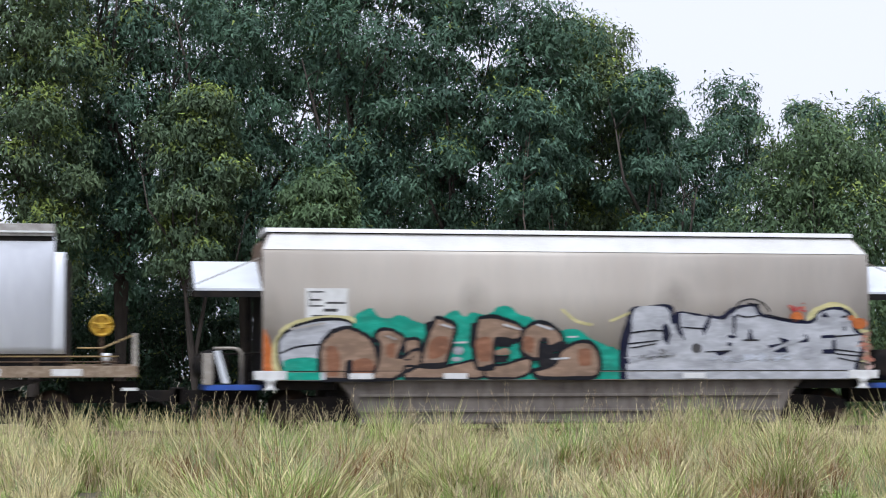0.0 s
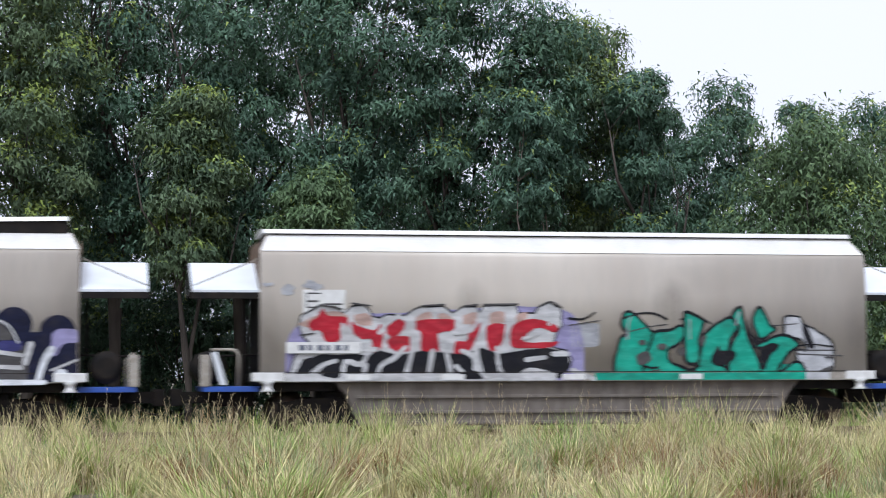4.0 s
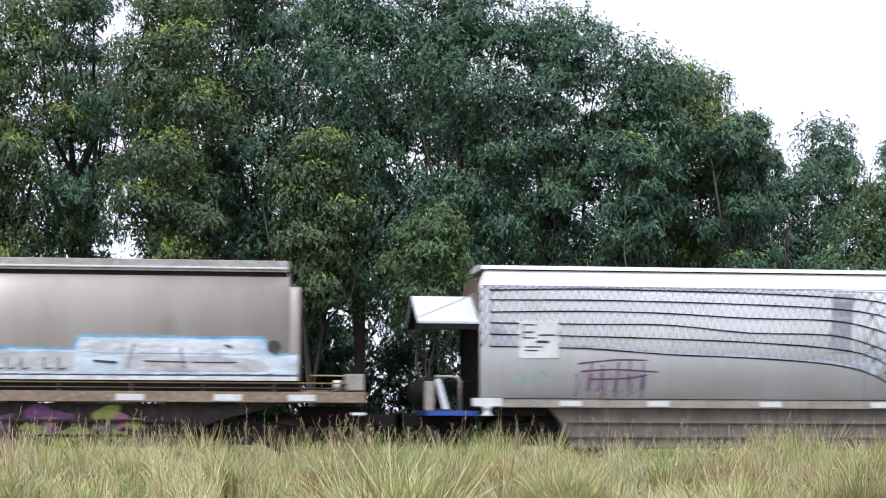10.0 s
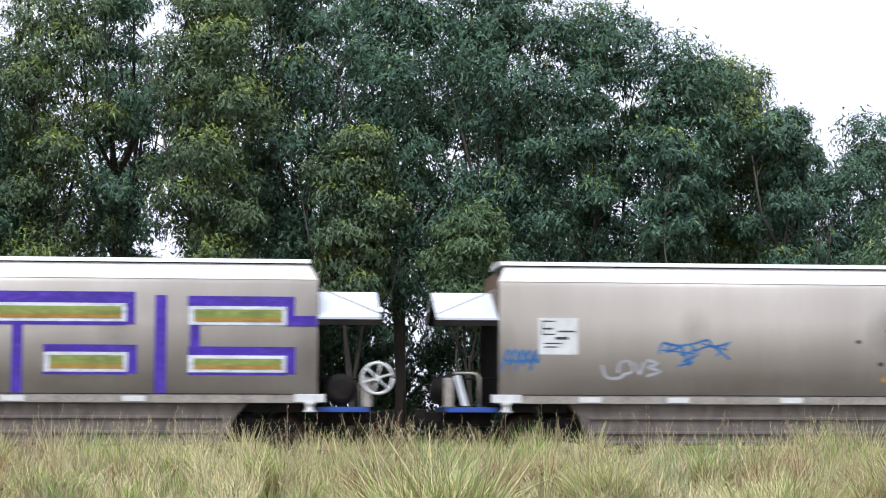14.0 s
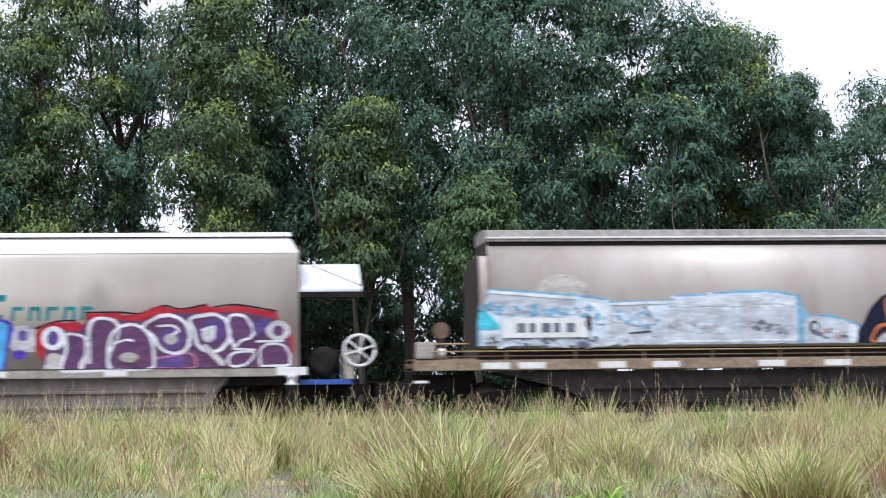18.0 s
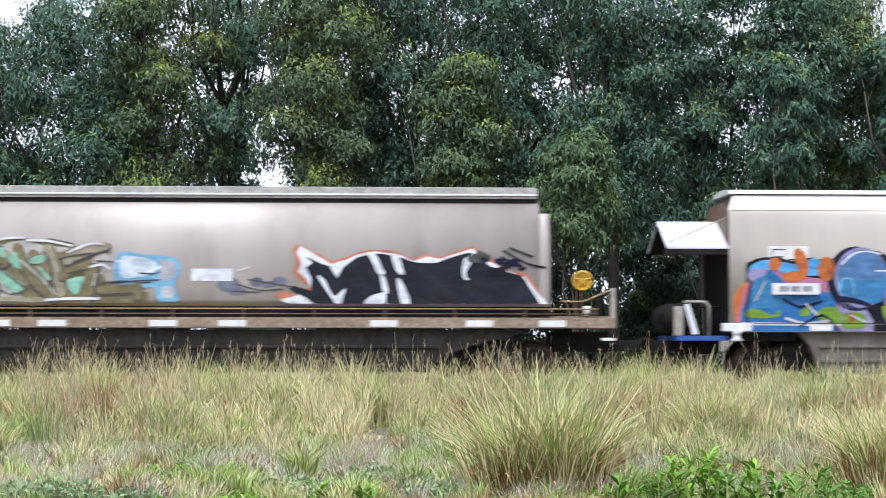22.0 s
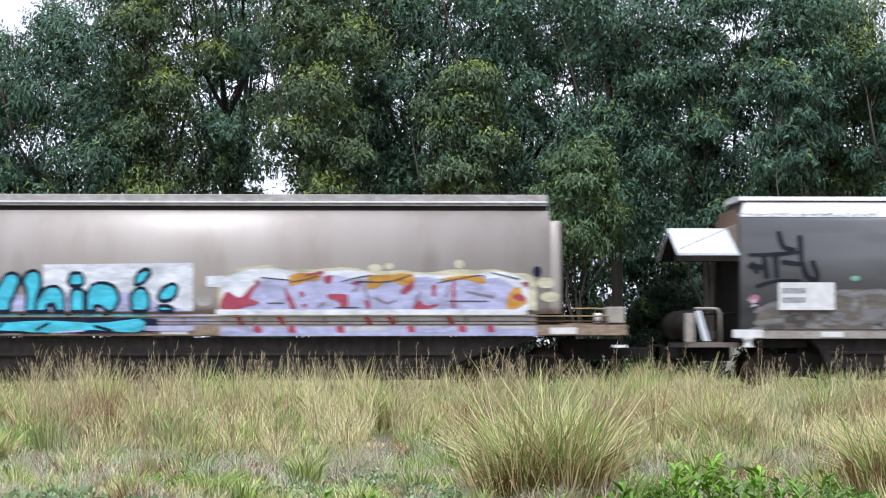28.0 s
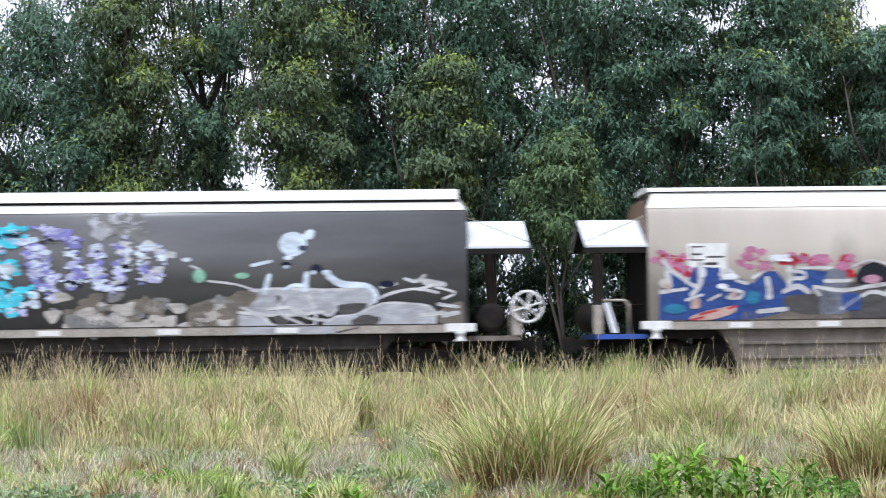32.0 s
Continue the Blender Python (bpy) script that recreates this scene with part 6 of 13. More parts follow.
blob(w, [(2.94, 1.19), (2.95, 1.47), (3.07, 1.49), (3.07, 1.72), (2.94, 1.8), (2.95, 2.11), (3.88, 2.14), (4.42, 2.08), (4.67, 1.88), (4.74, 1.53), (4.69, 1.15), (4.34, 1.15), (4.29, 1.53), (4.14, 1.71), (3.9, 1.59), (3.8, 1.15)], "chrome", 3)
blob(w, [(4, 1.15), (4.05, 1.53), (4.17, 1.69), (4.32, 1.5), (4.29, 1.15)], "black", 3.5)
blob(w, [(4.12, 1.24), (4.15, 1.51), (4.22, 1.36)], "skyblue", 4)
blob(w, [(5.09, 2.33), (5.61, 2.31), (6.41, 1.98), (6.66, 1.78), (6.71, 1.34), (6.61, 1.07), (5.1, 1.07), (5.21, 1.6)], "black", 4)
blob(w, [(5.26, 1.84), (5.21, 2.11), (5.51, 2.15), (6.05, 1.93), (6.42, 1.62), (6.54, 1.22), (6.44, 1.07), (5.25, 1.07), (5.31, 1.35)], "chrome", 5)
blob(w, [(5.63, 1.14), (5.72, 1.47), (5.88, 1.63), (5.97, 1.34), (5.88, 1.14)], "black", 5.6)
blob(w, [(5.7, 1.16), (5.8, 1.44), (5.85, 1.35), (5.78, 1.15)], "skyblue", 6)
blob(w, [(6.61, 1.07), (6.53, 1.59), (6.64, 1.91), (6.97, 2.11), (7.35, 2.21), (7.37, 2.26), (8.22, 2.26), (8.22, 1.82), (8.23, 1.23), (7.46, 1.07)], "black", 6)
blob(w, [(6.69, 1.15), (6.62, 1.56), (6.72, 1.86), (6.99, 2.03), (7.37, 2.14), (8.1, 2.16), (8.09, 1.82), (8.01, 1.65), (8.16, 1.48), (8.16, 1.33), (7.77, 1.28), (7.71, 1.15)], "chrome", 7)
blob(w, [(7, 1.15), (7.06, 1.56), (7.22, 1.72), (7.46, 1.69), (7.36, 1.52), (7.41, 1.38), (8.15, 1.25), (8.15, 1.12)], "black", 7.6)
blob(w, [(7.24, 1.41), (7.29, 1.56), (7.36, 1.43), (7.58, 1.27), (7.41, 1.23)], "skyblue", 8)
blob(w, [(8.23, 1.08), (8.27, 1.82), (8.2, 2.17), (8.98, 2.23), (9.73, 2.19), (10.01, 1.91), (10.1, 1.54), (10.05, 1.16), (9.71, 1.07), (9.09, 1.07)], "black", 8)
blob(w, [(8.41, 1.14), (8.42, 1.92), (8.35, 2.11), (8.97, 2.14), (9.55, 2.07), (9.73, 1.79), (9.74, 1.29), (9.54, 1.07), (9.34, 1.13)], "chrome", 9)
blob(w, [(8.73, 1.11), (8.84, 1.42), (8.99, 1.53), (9.24, 1.32), (9.16, 1.11)], "black", 9.6)
blob(w, [(8.96, 1.42), (9.19, 1.31), (9.11, 1.15)], "skyblue", 10)
blob(w, [(10.1, 1.29), (10.86, 1.11), (11.04, 1.07), (10.03, 1.07)], "chrome", 2)
line(w, [(10.12, 1.39), (10.48, 1.46), (10.86, 1.28), (11.13, 1.07)], 0.16, "black", 3)
blob(w, [(2.42, 2.35), (2.88, 2.4), (2.93, 1.86), (2.54, 1.86)], "chrome", 2, "black", 0.037, soft=False)
blob(w, [(2.19, 0.2), (2.41, 0.55), (2.92, 0.88), (10.85, 0.81), (11.25, 0.31), (11.29, 0.2)], "chrome", -26, soft=False)
line(w, [(3.75, 0.73), (4.49, 0.67), (5.08, 0.86)], 0.099, "black", -25)
line(w, [(5.2, 0.57), (5.72, 0.66), (6.46, 0.71), (6.86, 0.85)], 0.136, "black", -25)
line(w, [(7.18, 0.45), (7.45, 0.69), (8.08, 0.76), (8.33, 0.59)], 0.111, "black", -25)
line(w, [(5.22, 0.2), (5.76, 0.2), (6.33, 0.2)], 0.074, "black", -25)
line(w, [(8.7, 0.7), (9.23, 0.3), (9.38, 0.3)], 0.136, "black", -25)
line(w, [(9.05, 0.58), (9.73, 0.25)], 0.111, "black", -25)
line(w, [(10.85, 0.76), (11.2, 0.31), (11.29, 0.2)], 0.148, "black", -25)
line(w, [(3.51, 0.63), (3.75, 0.39), (4.24, 0.43)], 0.062, "black", -25)
line(w, [(10.09, 0.69), (10.59, 0.41)], 0.074, "black", -25)
line(w, [(2.41, 0.55), (11.23, 0.48)], 0.037, "smoke", -25)
line(w, [(2.29, 0.21), (5.1, 0.2)], 0.037, "smoke", -25)
line(w, [(8.95, 0.2), (10.97, 0.2)], 0.037, "smoke", -25)
blob(w, [(1.2, 0.85), (2.41, 0.84), (2.17, 0.57), (1.56, 0.63)], "skyblue", -26)

w = WAGONS[5]
blob(w, [(1.71, 1.68), (1.7, 2), (2.49, 2.06), (2.73, 2.25), (3.06, 2.42), (3.3, 2.68), (5.51, 2.62), (5.66, 2.49), (5.78, 2.62), (8.66, 2.58), (8.74, 2.48), (9.79, 2.56), (9.86, 2.31), (11.57, 2.28), (11.63, 2.57), (15.64, 2.56), (15.84, 2.39), (15.95, 2.18), (16.4, 2.22), (16.4, 1.74)], "skyblue", 2, soft=False)
blob(w, [(1.71, 1.68), (1.7, 1.96), (2.49, 2.03), (2.77, 2.21), (3.11, 2.4), (3.35, 2.62), (5.46, 2.56), (5.66, 2.41), (5.83, 2.56), (8.61, 2.53), (8.69, 2.43), (9.74, 2.5), (9.81, 2.25), (11.62, 2.23), (11.69, 2.51), (15.58, 2.5), (15.79, 2.34), (15.91, 2.13), (16.4, 2.17), (16.4, 1.74)], "pale", 3, soft=False)
blob(w, [(2.49, 2), (3.53, 2.06), (3.78, 1.75), (2.5, 1.74)], "ash", 4)
blob(w, [(3.9, 1.93), (5.99, 2.04), (5.74, 1.76), (3.9, 1.74)], "ash", 4)
blob(w, [(9.96, 2.14), (11.6, 2.17), (11.6, 1.78), (10.09, 1.78)], "ash", 4)
blob(w, [(12.61, 2.1), (15.15, 2.09), (15.78, 1.8), (12.61, 1.79)], "ash", 4)
blob(w, [(5.99, 1.87), (9.96, 1.86), (9.96, 1.76), (5.99, 1.75)], "ash", 4, soft=False)
blob(w, [(3.4, 2.55), (5.39, 2.49), (5.24, 2.26), (3.52, 2.3)], "white", 5)
blob(w, [(5.92, 2.49), (8.59, 2.45), (8.46, 2.18), (5.98, 2.22)], "white", 5)
blob(w, [(11.79, 2.45), (15.41, 2.43), (15.28, 2.18), (11.91, 2.2)], "white", 5)
line(w, [(12.01, 2.01), (12.5, 1.97)], 0.049, "smoke", 6)
line(w, [(14.83, 2.36), (14.97, 2.31)], 0.049, "smoke", 6)
line(w, [(13.09, 2.01), (14, 1.99)], 0.025, "smoke", 6)
line(w, [(14.13, 1.99), (15.08, 1.99)], 0.025, "smoke", 6)
line(w, [(7.22, 2.22), (7.3, 2.17)], 0.025, "smoke", 6)
line(w, [(4.39, 1.94), (4.85, 1.91)], 0.074, "white", 6)
line(w, [(5.12, 2.14), (5.34, 2.11)], 0.074, "white", 6)
line(w, [(5.62, 1.82), (5.92, 2.02)], 0.037, "mesh", 6)
line(w, [(6.23, 1.82), (6.35, 2.32)], 0.037, "mesh", 6)
line(w, [(7.41, 1.83), (7.29, 2.45)], 0.037, "mesh", 6)
line(w, [(12.73, 1.85), (12.86, 2.35)], 0.037, "mesh", 6)
line(w, [(13.94, 1.86), (13.87, 2.29)], 0.037, "mesh", 6)
line(w, [(4.21, 1.75), (4.16, 2.06)], 0.037, "mesh", 6)
line(w, [(7.72, 1.83), (7.84, 2.2)], 0.037, "mesh", 6)
blob(w, [(8.81, 2.48), (9.79, 2.44), (9.74, 2.19), (8.9, 2.18)], "white", 6, soft=False)
blob(w, [(8.94, 2.38), (9.11, 2.41), (9.11, 2.23), (8.96, 2.21)], "pink", 7)
ellipse(w, 9.18, 2.03, 0.17, 0.2, "plum", 7.5)
ellipse(w, 9.11, 2.11, 0.07, 0.07, "mesh", 8)
ellipse(w, 15.88, 2.34, 0.15, 0.14, "smoke", 7)
line(w, [(2.58, 2.03), (2.61, 2.22)], 0.049, "white", 6)
line(w, [(2.62, 2.03), (2.66, 2.22)], 0.025, "smoke", 7)
line(w, [(2.75, 2.03), (2.78, 2.22)], 0.049, "white", 6)
line(w, [(2.8, 2.03), (2.83, 2.22)], 0.025, "smoke", 7)
line(w, [(2.89, 2.03), (2.93, 2.23)], 0.049, "white", 6)
line(w, [(2.94, 2.03), (2.98, 2.23)], 0.025, "smoke", 7)
line(w, [(9.96, 2.06), (9.96, 1.84), (10.11, 1.84)], 0.037, "mesh", 6)
line(w, [(10.19, 2.06), (10.19, 1.84), (10.34, 1.84)], 0.037, "mesh", 6)
line(w, [(10.49, 2.06), (10.49, 1.84), (10.64, 1.84)], 0.037, "mesh", 6)
line(w, [(10.97, 2.07), (10.97, 1.84), (11.12, 1.84)], 0.037, "mesh", 6)
line(w, [(11.28, 2.07), (11.28, 1.84), (11.43, 1.84)], 0.037, "mesh", 6)
ellipse(w, 3.3, 2.86, 0.62, 0.34, "patch", 1, rounded=True)
flecks(w, 4.2, 13.2, 0.3, 0.95, ["dirtlime", "dirtpink", "plum", "smoke", "dirtlime", "dirtpink"], 70, 0.17, -27, 52)

bar(w, 1.5, 16.4, 1.6, 1.69, "white", 9)

w = WAGONS[6]
NET_Z = [[3.75, 3.755, 3.75, 3.74, 3.73, 3.71, 3.69], [3.64, 3.69, 3.67, 3.64, 3.57, 3.49, 3.28], [3.42, 3.44, 3.42, 3.38, 3.31, 3.19, 2.91], [3.15, 3.19, 3.16, 3.07, 3.04, 2.85, 2.48], [2.91, 2.90, 2.90, 2.74, 2.71, 2.46, 2.03], [2.66, 2.63, 2.59, 2.53, 2.41, 2.19, 1.57], [2.39, 2.36, 2.24, 2.18, 2.05, 1.79, 1.12]]
NET_X = [0.22, 2.38, 4.24, 6.10, 7.98, 9.04, 10.09]
blob(w, [(x, np.interp(x, NET_X, NET_Z[0])) for x in NET_X] + [(x, np.interp(x, NET_X, NET_Z[6])) for x in reversed(NET_X[:-1])], "haze", 0, soft=False)
bar(w, 7.95, 8.45, 2.3, 3.65, "ghost", 1, 0.12)
for i in range(6):
    a, c, zig = NET_Z[i], NET_Z[i + 1], []
    x, up = 0.04, False
    while x < 9.9 + 0.08 * i:
        za, zc = float(np.interp(x, NET_X, a)), float(np.interp(x, NET_X, c))
        zig.append((x + (0.16 * (za - zc) if x > 8.9 and up else 0), za if up else zc))
        x, up = x + (0.088 if x < 8.9 else 0.2), not up
    near = [p for p in zig if p[0] <= 9.0]
    stroke(w, near, 0.05, "mesh", 1.6, "netting_cord")
    stroke(w, near[-1:] + [p for p in zig if p[0] > 9.0], 0.03, "smoke", 2, "netting_cord")
    if i:
        line(w, [(x, z) for x, z in zip(NET_X, a)], 0.03, "black", 3)
line(w, [(x, z) for x, z in zip(NET_X, NET_Z[6])], 0.03, "black", 3)
line(w, [(9.9, 3.72), (10.15, 2.6), (10.45, 1.09)], 0.05, "smoke", 3)
stroke(w, [(9.95, 1.1), (10.42, 1.28)], 0.03, "smoke", 3)
stroke(w, [(9.3, 1.75), (9.98, 1.09)], 0.035, "smoke", 3)
for k in range(3):
    stroke(w, [(9.25 + 0.3 * k, 1.85 - 0.25 * k), (9.62 + 0.28 * k, 2.1 - 0.28 * k)], 0.03, "smoke", 3)
line(w, [(2.21, 2.02), (3.01, 2.11), (3.75, 2.11)], 0.036, "plum", 1)
line(w, [(2.27, 1.85), (3.01, 1.9), (4, 1.85)], 0.036, "plum", 1)
line(w, [(2.46, 1.68), (3.26, 1.7), (3.75, 1.78)], 0.036, "plum", 1)
line(w, [(2.4, 1.43), (2.51, 2.05)], 0.036, "plum", 1)
line(w, [(2.7, 1.43), (2.76, 1.99)], 0.036, "plum", 1)
line(w, [(3.01, 1.41), (3.13, 2.05)], 0.036, "plum", 1)
line(w, [(3.32, 1.43), (3.38, 2.08)], 0.036, "plum", 1)
line(w, [(3.63, 1.43), (3.69, 2.05)], 0.036, "plum", 1)
line(w, [(0.77, 1.77), (0.98, 1.55), (1.1, 1.86), (1.19, 1.53), (1.38, 1.85), (1.59, 1.6)], 0.031, "mint", 1)
for k in range(16):
    line(w, [(2.12 + 0.1 * k, 1.3 + 0.05 * (k % 3)), (2.2 + 0.1 * k, 1.55 + 0.1 * (k % 2)), (2.16 + 0.1 * k, 1.8 + 0.03 * (k % 4))], 0.035, "mauve" if k % 3 else "plum", 0)

w = WAGONS[7]
for x0, x1, z0, z1 in ((0.52, 4.8, 3.2, 3.48), (4.62, 4.8, 2.8, 3.2), (0.52, 4.62, 2.8, 2.88), (3.6, 3.78, 1.06, 2.8), (0.02, 3.1, 2.12, 2.42), (2.88, 3.1, 1.67, 2.12), (0.52, 2.88, 1.65, 1.72), (5.3, 9.15, 3.2, 3.45),
                       (8.96, 9.15, 2.74, 3.2), (5.5, 8.96, 2.72, 2.8), (5.35, 5.52, 2.4, 2.76), (4.27, 6.18, 2.2, 2.43), (5.96, 6.18, 1.62, 2.2), (4.27, 5.96, 1.62, 1.69), (6.53, 6.76, 1.2, 2.72), (7.2, 9.2, 2.12, 2.3), (9.0, 9.2, 1.67, 2.12), (7.2, 9.0, 1.65, 1.71), (9.58, 9.83, 1.06, 3.38)):
    bar(w, x0, x1, z0, z1, "purple", 1, name="purple_stroke")
for x0, x1, z0, z1 in ((10.28, 12.6, 3.13, 3.37), (12.42, 12.6, 2.72, 3.13), (12.6, 13.09, 2.72, 2.95), (10.34, 10.55, 2.08, 2.74), (10.3, 12.62, 2.06, 2.27), (12.42, 12.62, 1.67, 2.06), (10.3, 12.42, 1.65, 1.71)):
    bar(w, x0, x1, z0, z1, "purple", 1, name="purple_stroke")
for x0, x1, z0, z1 in ((0.57, 4.62, 2.88, 3.22), (0.57, 2.88, 1.72, 2.14), (5.33, 8.96, 2.8, 3.2), (4.33, 5.96, 1.69, 2.24), (7.22, 9.0, 1.71, 2.14), (10.3, 12.42, 2.74, 3.15), (10.3, 12.42, 1.71, 2.08)):
    bar(w, x0, x1, z0, z1, "white", 2, name="white_border")
    bar(w, x0 + 0.12, x1 - 0.09, z0 + 0.07, z1 - 0.07, "olive", 3, name="olive_fill")
    bar(w, x0 + 0.12, x1 - 0.09, z0 + 0.07, z0 + 0.16, "ochre", 4, name="ochre_fill")

w = WAGONS[8]
for k in range(5):
    line(w, [(0.05 + 0.16 * k, 1.8 + 0.1 * (k % 2)), (0.2 + 0.16 * k, 2.25), (0.3 + 0.14 * k, 1.95), (0.1 + 0.17 * k, 2.05)], 0.05, "blue", 0)
line(w, [(3.58, 2.17), (3.66, 2.4), (3.83, 2.35), (3.73, 2.2), (4.13, 2.33), (4.07, 2.15), (4.38, 2.25), (4.32, 2.35)], 0.049, "blue", 0)
line(w, [(3.71, 2.42), (4.01, 2.35), (4.38, 2.4), (4.69, 2.48), (4.82, 2.33), (5.19, 2.43)], 0.049, "blue", 0)
line(w, [(4.13, 2.25), (4.26, 1.9), (4.33, 2.28), (4.44, 2.15), (4.13, 2)], 0.049, "blue", 0)
line(w, [(4.44, 2.25), (4.76, 2.35), (5.01, 2.18), (5.17, 2.06)], 0.049, "blue", 0)
line(w, [(4.01, 1.9), (4.32, 1.98)], 0.049, "blue", 0)
line(w, [(3.61, 2.25), (4.38, 2.18)], 0.031, "blue", 0)
line(w, [(4.57, 2.4), (5.13, 2.26)], 0.031, "blue", 0)
line(w, [(4.88, 2.13), (5.16, 2.41)], 0.031, "blue", 0)
line(w, [(2.3, 1.89), (2.39, 1.65), (2.64, 1.62), (2.82, 1.71)], 0.062, "ghost", 0)
line(w, [(2.66, 1.77), (2.7, 1.96), (2.91, 2), (2.96, 1.77), (2.76, 1.71)], 0.062, "ghost", 0)
line(w, [(3.04, 1.96), (3.14, 1.71), (3.23, 1.96)], 0.062, "ghost", 0)
line(w, [(3.32, 2.02), (3.57, 1.95), (3.32, 1.87), (3.61, 1.78), (3.32, 1.68)], 0.062, "ghost", 0)
blob(w, [(8.93, 2.7), (10.47, 2.71), (10.38, 2.53), (10.03, 2.56), (9.67, 2.43), (9.27, 2.5), (9.08, 2.48)], "yellow", 0)
line(w, [(8.8, 2.72), (9.02, 2.52), (9.4, 2.48), (9.62, 2.43), (9.9, 2.54), (10.18, 2.56), (10.36, 2.46)], 0.049, "black", 1)
line(w, [(10.36, 2.48), (10.6, 2.66), (10.72, 2.71)], 0.049, "black", 1)
line(w, [(11.49, 2.19), (11.67, 2.44), (11.92, 2.59), (12.18, 2.57)], 0.062, "black", 1)
blob(w, [(12.24, 2.57), (12.49, 2.52), (12.63, 2.44), (12.62, 1.44), (12.52, 1.69), (12.58, 2.07), (12.36, 2.29)], "yellow", 0)
blob(w, [(9.87, 1.98), (10.05, 2), (10, 1.85)], "yellow", 0)
ellipse(w, 8.64, 1.96, 0.07, 0.05, "smoke", 0)
ellipse(w, 9.92, 1.93, 0.09, 0.06, "smoke", 0)
ellipse(w, 9.83, 1.65, 0.1, 0.06, "smoke", 0)
ellipse(w, 9.92, 1.48, 0.09, 0.06, "smoke", 0)
ellipse(w, 9.01, 1.43, 0.15, 0.07, "smoke", 0)
ellipse(w, 10.78, 1.78, 0.15, 0.05, "smoke", 0)
ellipse(w, 12.36, 1.94, 0.06, 0.09, "smoke", 0)
ellipse(w, 8.14, 2.46, 0.06, 0.05, "smoke", 0)
ellipse(w, 8.7, 1.61, 0.07, 0.06, "ochre", 0.6)
ellipse(w, 8.91, 1.53, 0.1, 0.06, "ochre", 0.6)
line(w, [(9.83, 1.68), (9.92, 1.43)], 0.049, "smoke", 1)
line(w, [(12.3, 1.99), (12.37, 1.84), (12.27, 1.69)], 0.049, "smoke", 1)

w = WAGONS[9]
company_mark(w, 4.8, 2.3)
ellipse(w, 0.79, 2.64, 0.1, 0.09, "purple", 1)
ellipse(w, 2.13, 2.57, 0.14, 0.11, "purple", 1)
ellipse(w, 2.9, 2.56, 0.12, 0.1, "purple", 1)
ellipse(w, 3.39, 2.69, 0.1, 0.09, "purple", 1)
ellipse(w, 4.32, 2.61, 0.11, 0.09, "purple", 1)
ellipse(w, 5.23, 2.58, 0.07, 0.07, "purple", 1)
ellipse(w, 6.04, 2.65, 0.07, 0.09, "purple", 1)
ellipse(w, 7.17, 1.98, 0.11, 0.12, "purple", 1)
ellipse(w, 7.09, 1.57, 0.15, 0.11, "purple", 1)
ellipse(w, 7.31, 2.13, 0.07, 0.06, "purple", 1)
flecks(w, 0.05, 0.6, 1.2, 2.3, ["khaki", "smoke", "khaki"], 16, 0.13, 0, 91)
blob(w, [(0.6, 2.39), (0.83, 2.5), (1.45, 2.5), (1.58, 2.36), (2.69, 2.46), (2.75, 2.33), (3.12, 2.39), (3.22, 2.52), (4.05, 2.51), (4.14, 2.39), (4.49, 2.44), (5.23, 2.53), (5.73, 2.52), (6.48, 2.41), (6.93, 2.27), (6.98, 2.12), (6.82, 1.5), (6.78, 1.18), (0.94, 1.07), (0.76, 1.38), (0.66, 1.99)], "purple", 2, soft=False)
blob(w, [(0.65, 2.34), (0.9, 2.46), (1.41, 2.47), (1.55, 2.31), (2.7, 2.41), (2.77, 2.28), (3.13, 2.33), (3.25, 2.47), (4.03, 2.46), (4.12, 2.34), (4.49, 2.39), (5.23, 2.48), (5.7, 2.47), (6.48, 2.35), (6.87, 2.22), (6.77, 1.5), (6.7, 1.17), (1.01, 1.07), (0.83, 1.38), (0.73, 1.99)], "skyblue2", 3, soft=False)
blob(w, [(0.84, 2), (0.9, 2.18), (1.09, 2.34), (1.33, 2.28), (1.52, 2.11), (2.14, 2.15), (2.26, 2.21), (2.69, 2.21), (2.76, 2.09), (3.31, 2.17), (3.4, 2.3), (3.99, 2.31), (4.49, 2.2), (4.68, 2.25), (5.42, 2.24), (5.51, 2.27), (6.11, 2.23), (6.17, 2.31), (6.63, 2.24), (6.64, 1.81), (6.5, 1.43), (6.13, 1.34), (5.81, 1.42), (5.76, 1.15), (1.55, 1.07), (1.32, 1.45), (0.92, 1.55)], "black", 4)
blob(w, [(0.94, 1.97), (0.98, 2.15), (1.1, 2.27), (1.3, 2.22), (1.47, 2.08), (2.02, 2.07), (2.17, 2.05), (2.39, 2), (2.58, 1.76), (2.6, 1.41), (2.41, 1.26), (2.42, 1.09), (1.58, 1.07), (1.4, 1.39), (1.2, 1.51), (1.34, 1.66), (0.95, 1.6), (0.89, 1.77)], "chrome", 5)
blob(w, [(0.95, 1.58), (1.29, 1.59), (1.54, 1.69), (1.78, 1.74), (1.91, 1.62), (1.89, 1.47), (1.71, 1.45), (1.81, 1.6), (1.64, 1.62), (1.39, 1.49), (1.07, 1.46)], "black", 6)
blob(w, [(1.28, 1.07), (1.34, 1.51), (1.54, 1.61), (1.69, 1.52), (1.91, 1.45), (2.03, 1.62), (2.33, 1.98), (2.59, 1.78), (2.63, 1.41), (2.41, 1.24), (2.44, 1.09)], "chrome", 7)
blob(w, [(2.76, 2.04), (3.35, 2.15), (4.02, 2.19), (3.98, 1.92), (3.38, 1.9), (2.84, 1.72), (2.8, 1.42), (3.33, 1.55), (3.91, 1.56), (3.87, 1.12), (2.64, 1.09), (2.65, 1.66)], "chrome", 5.5)
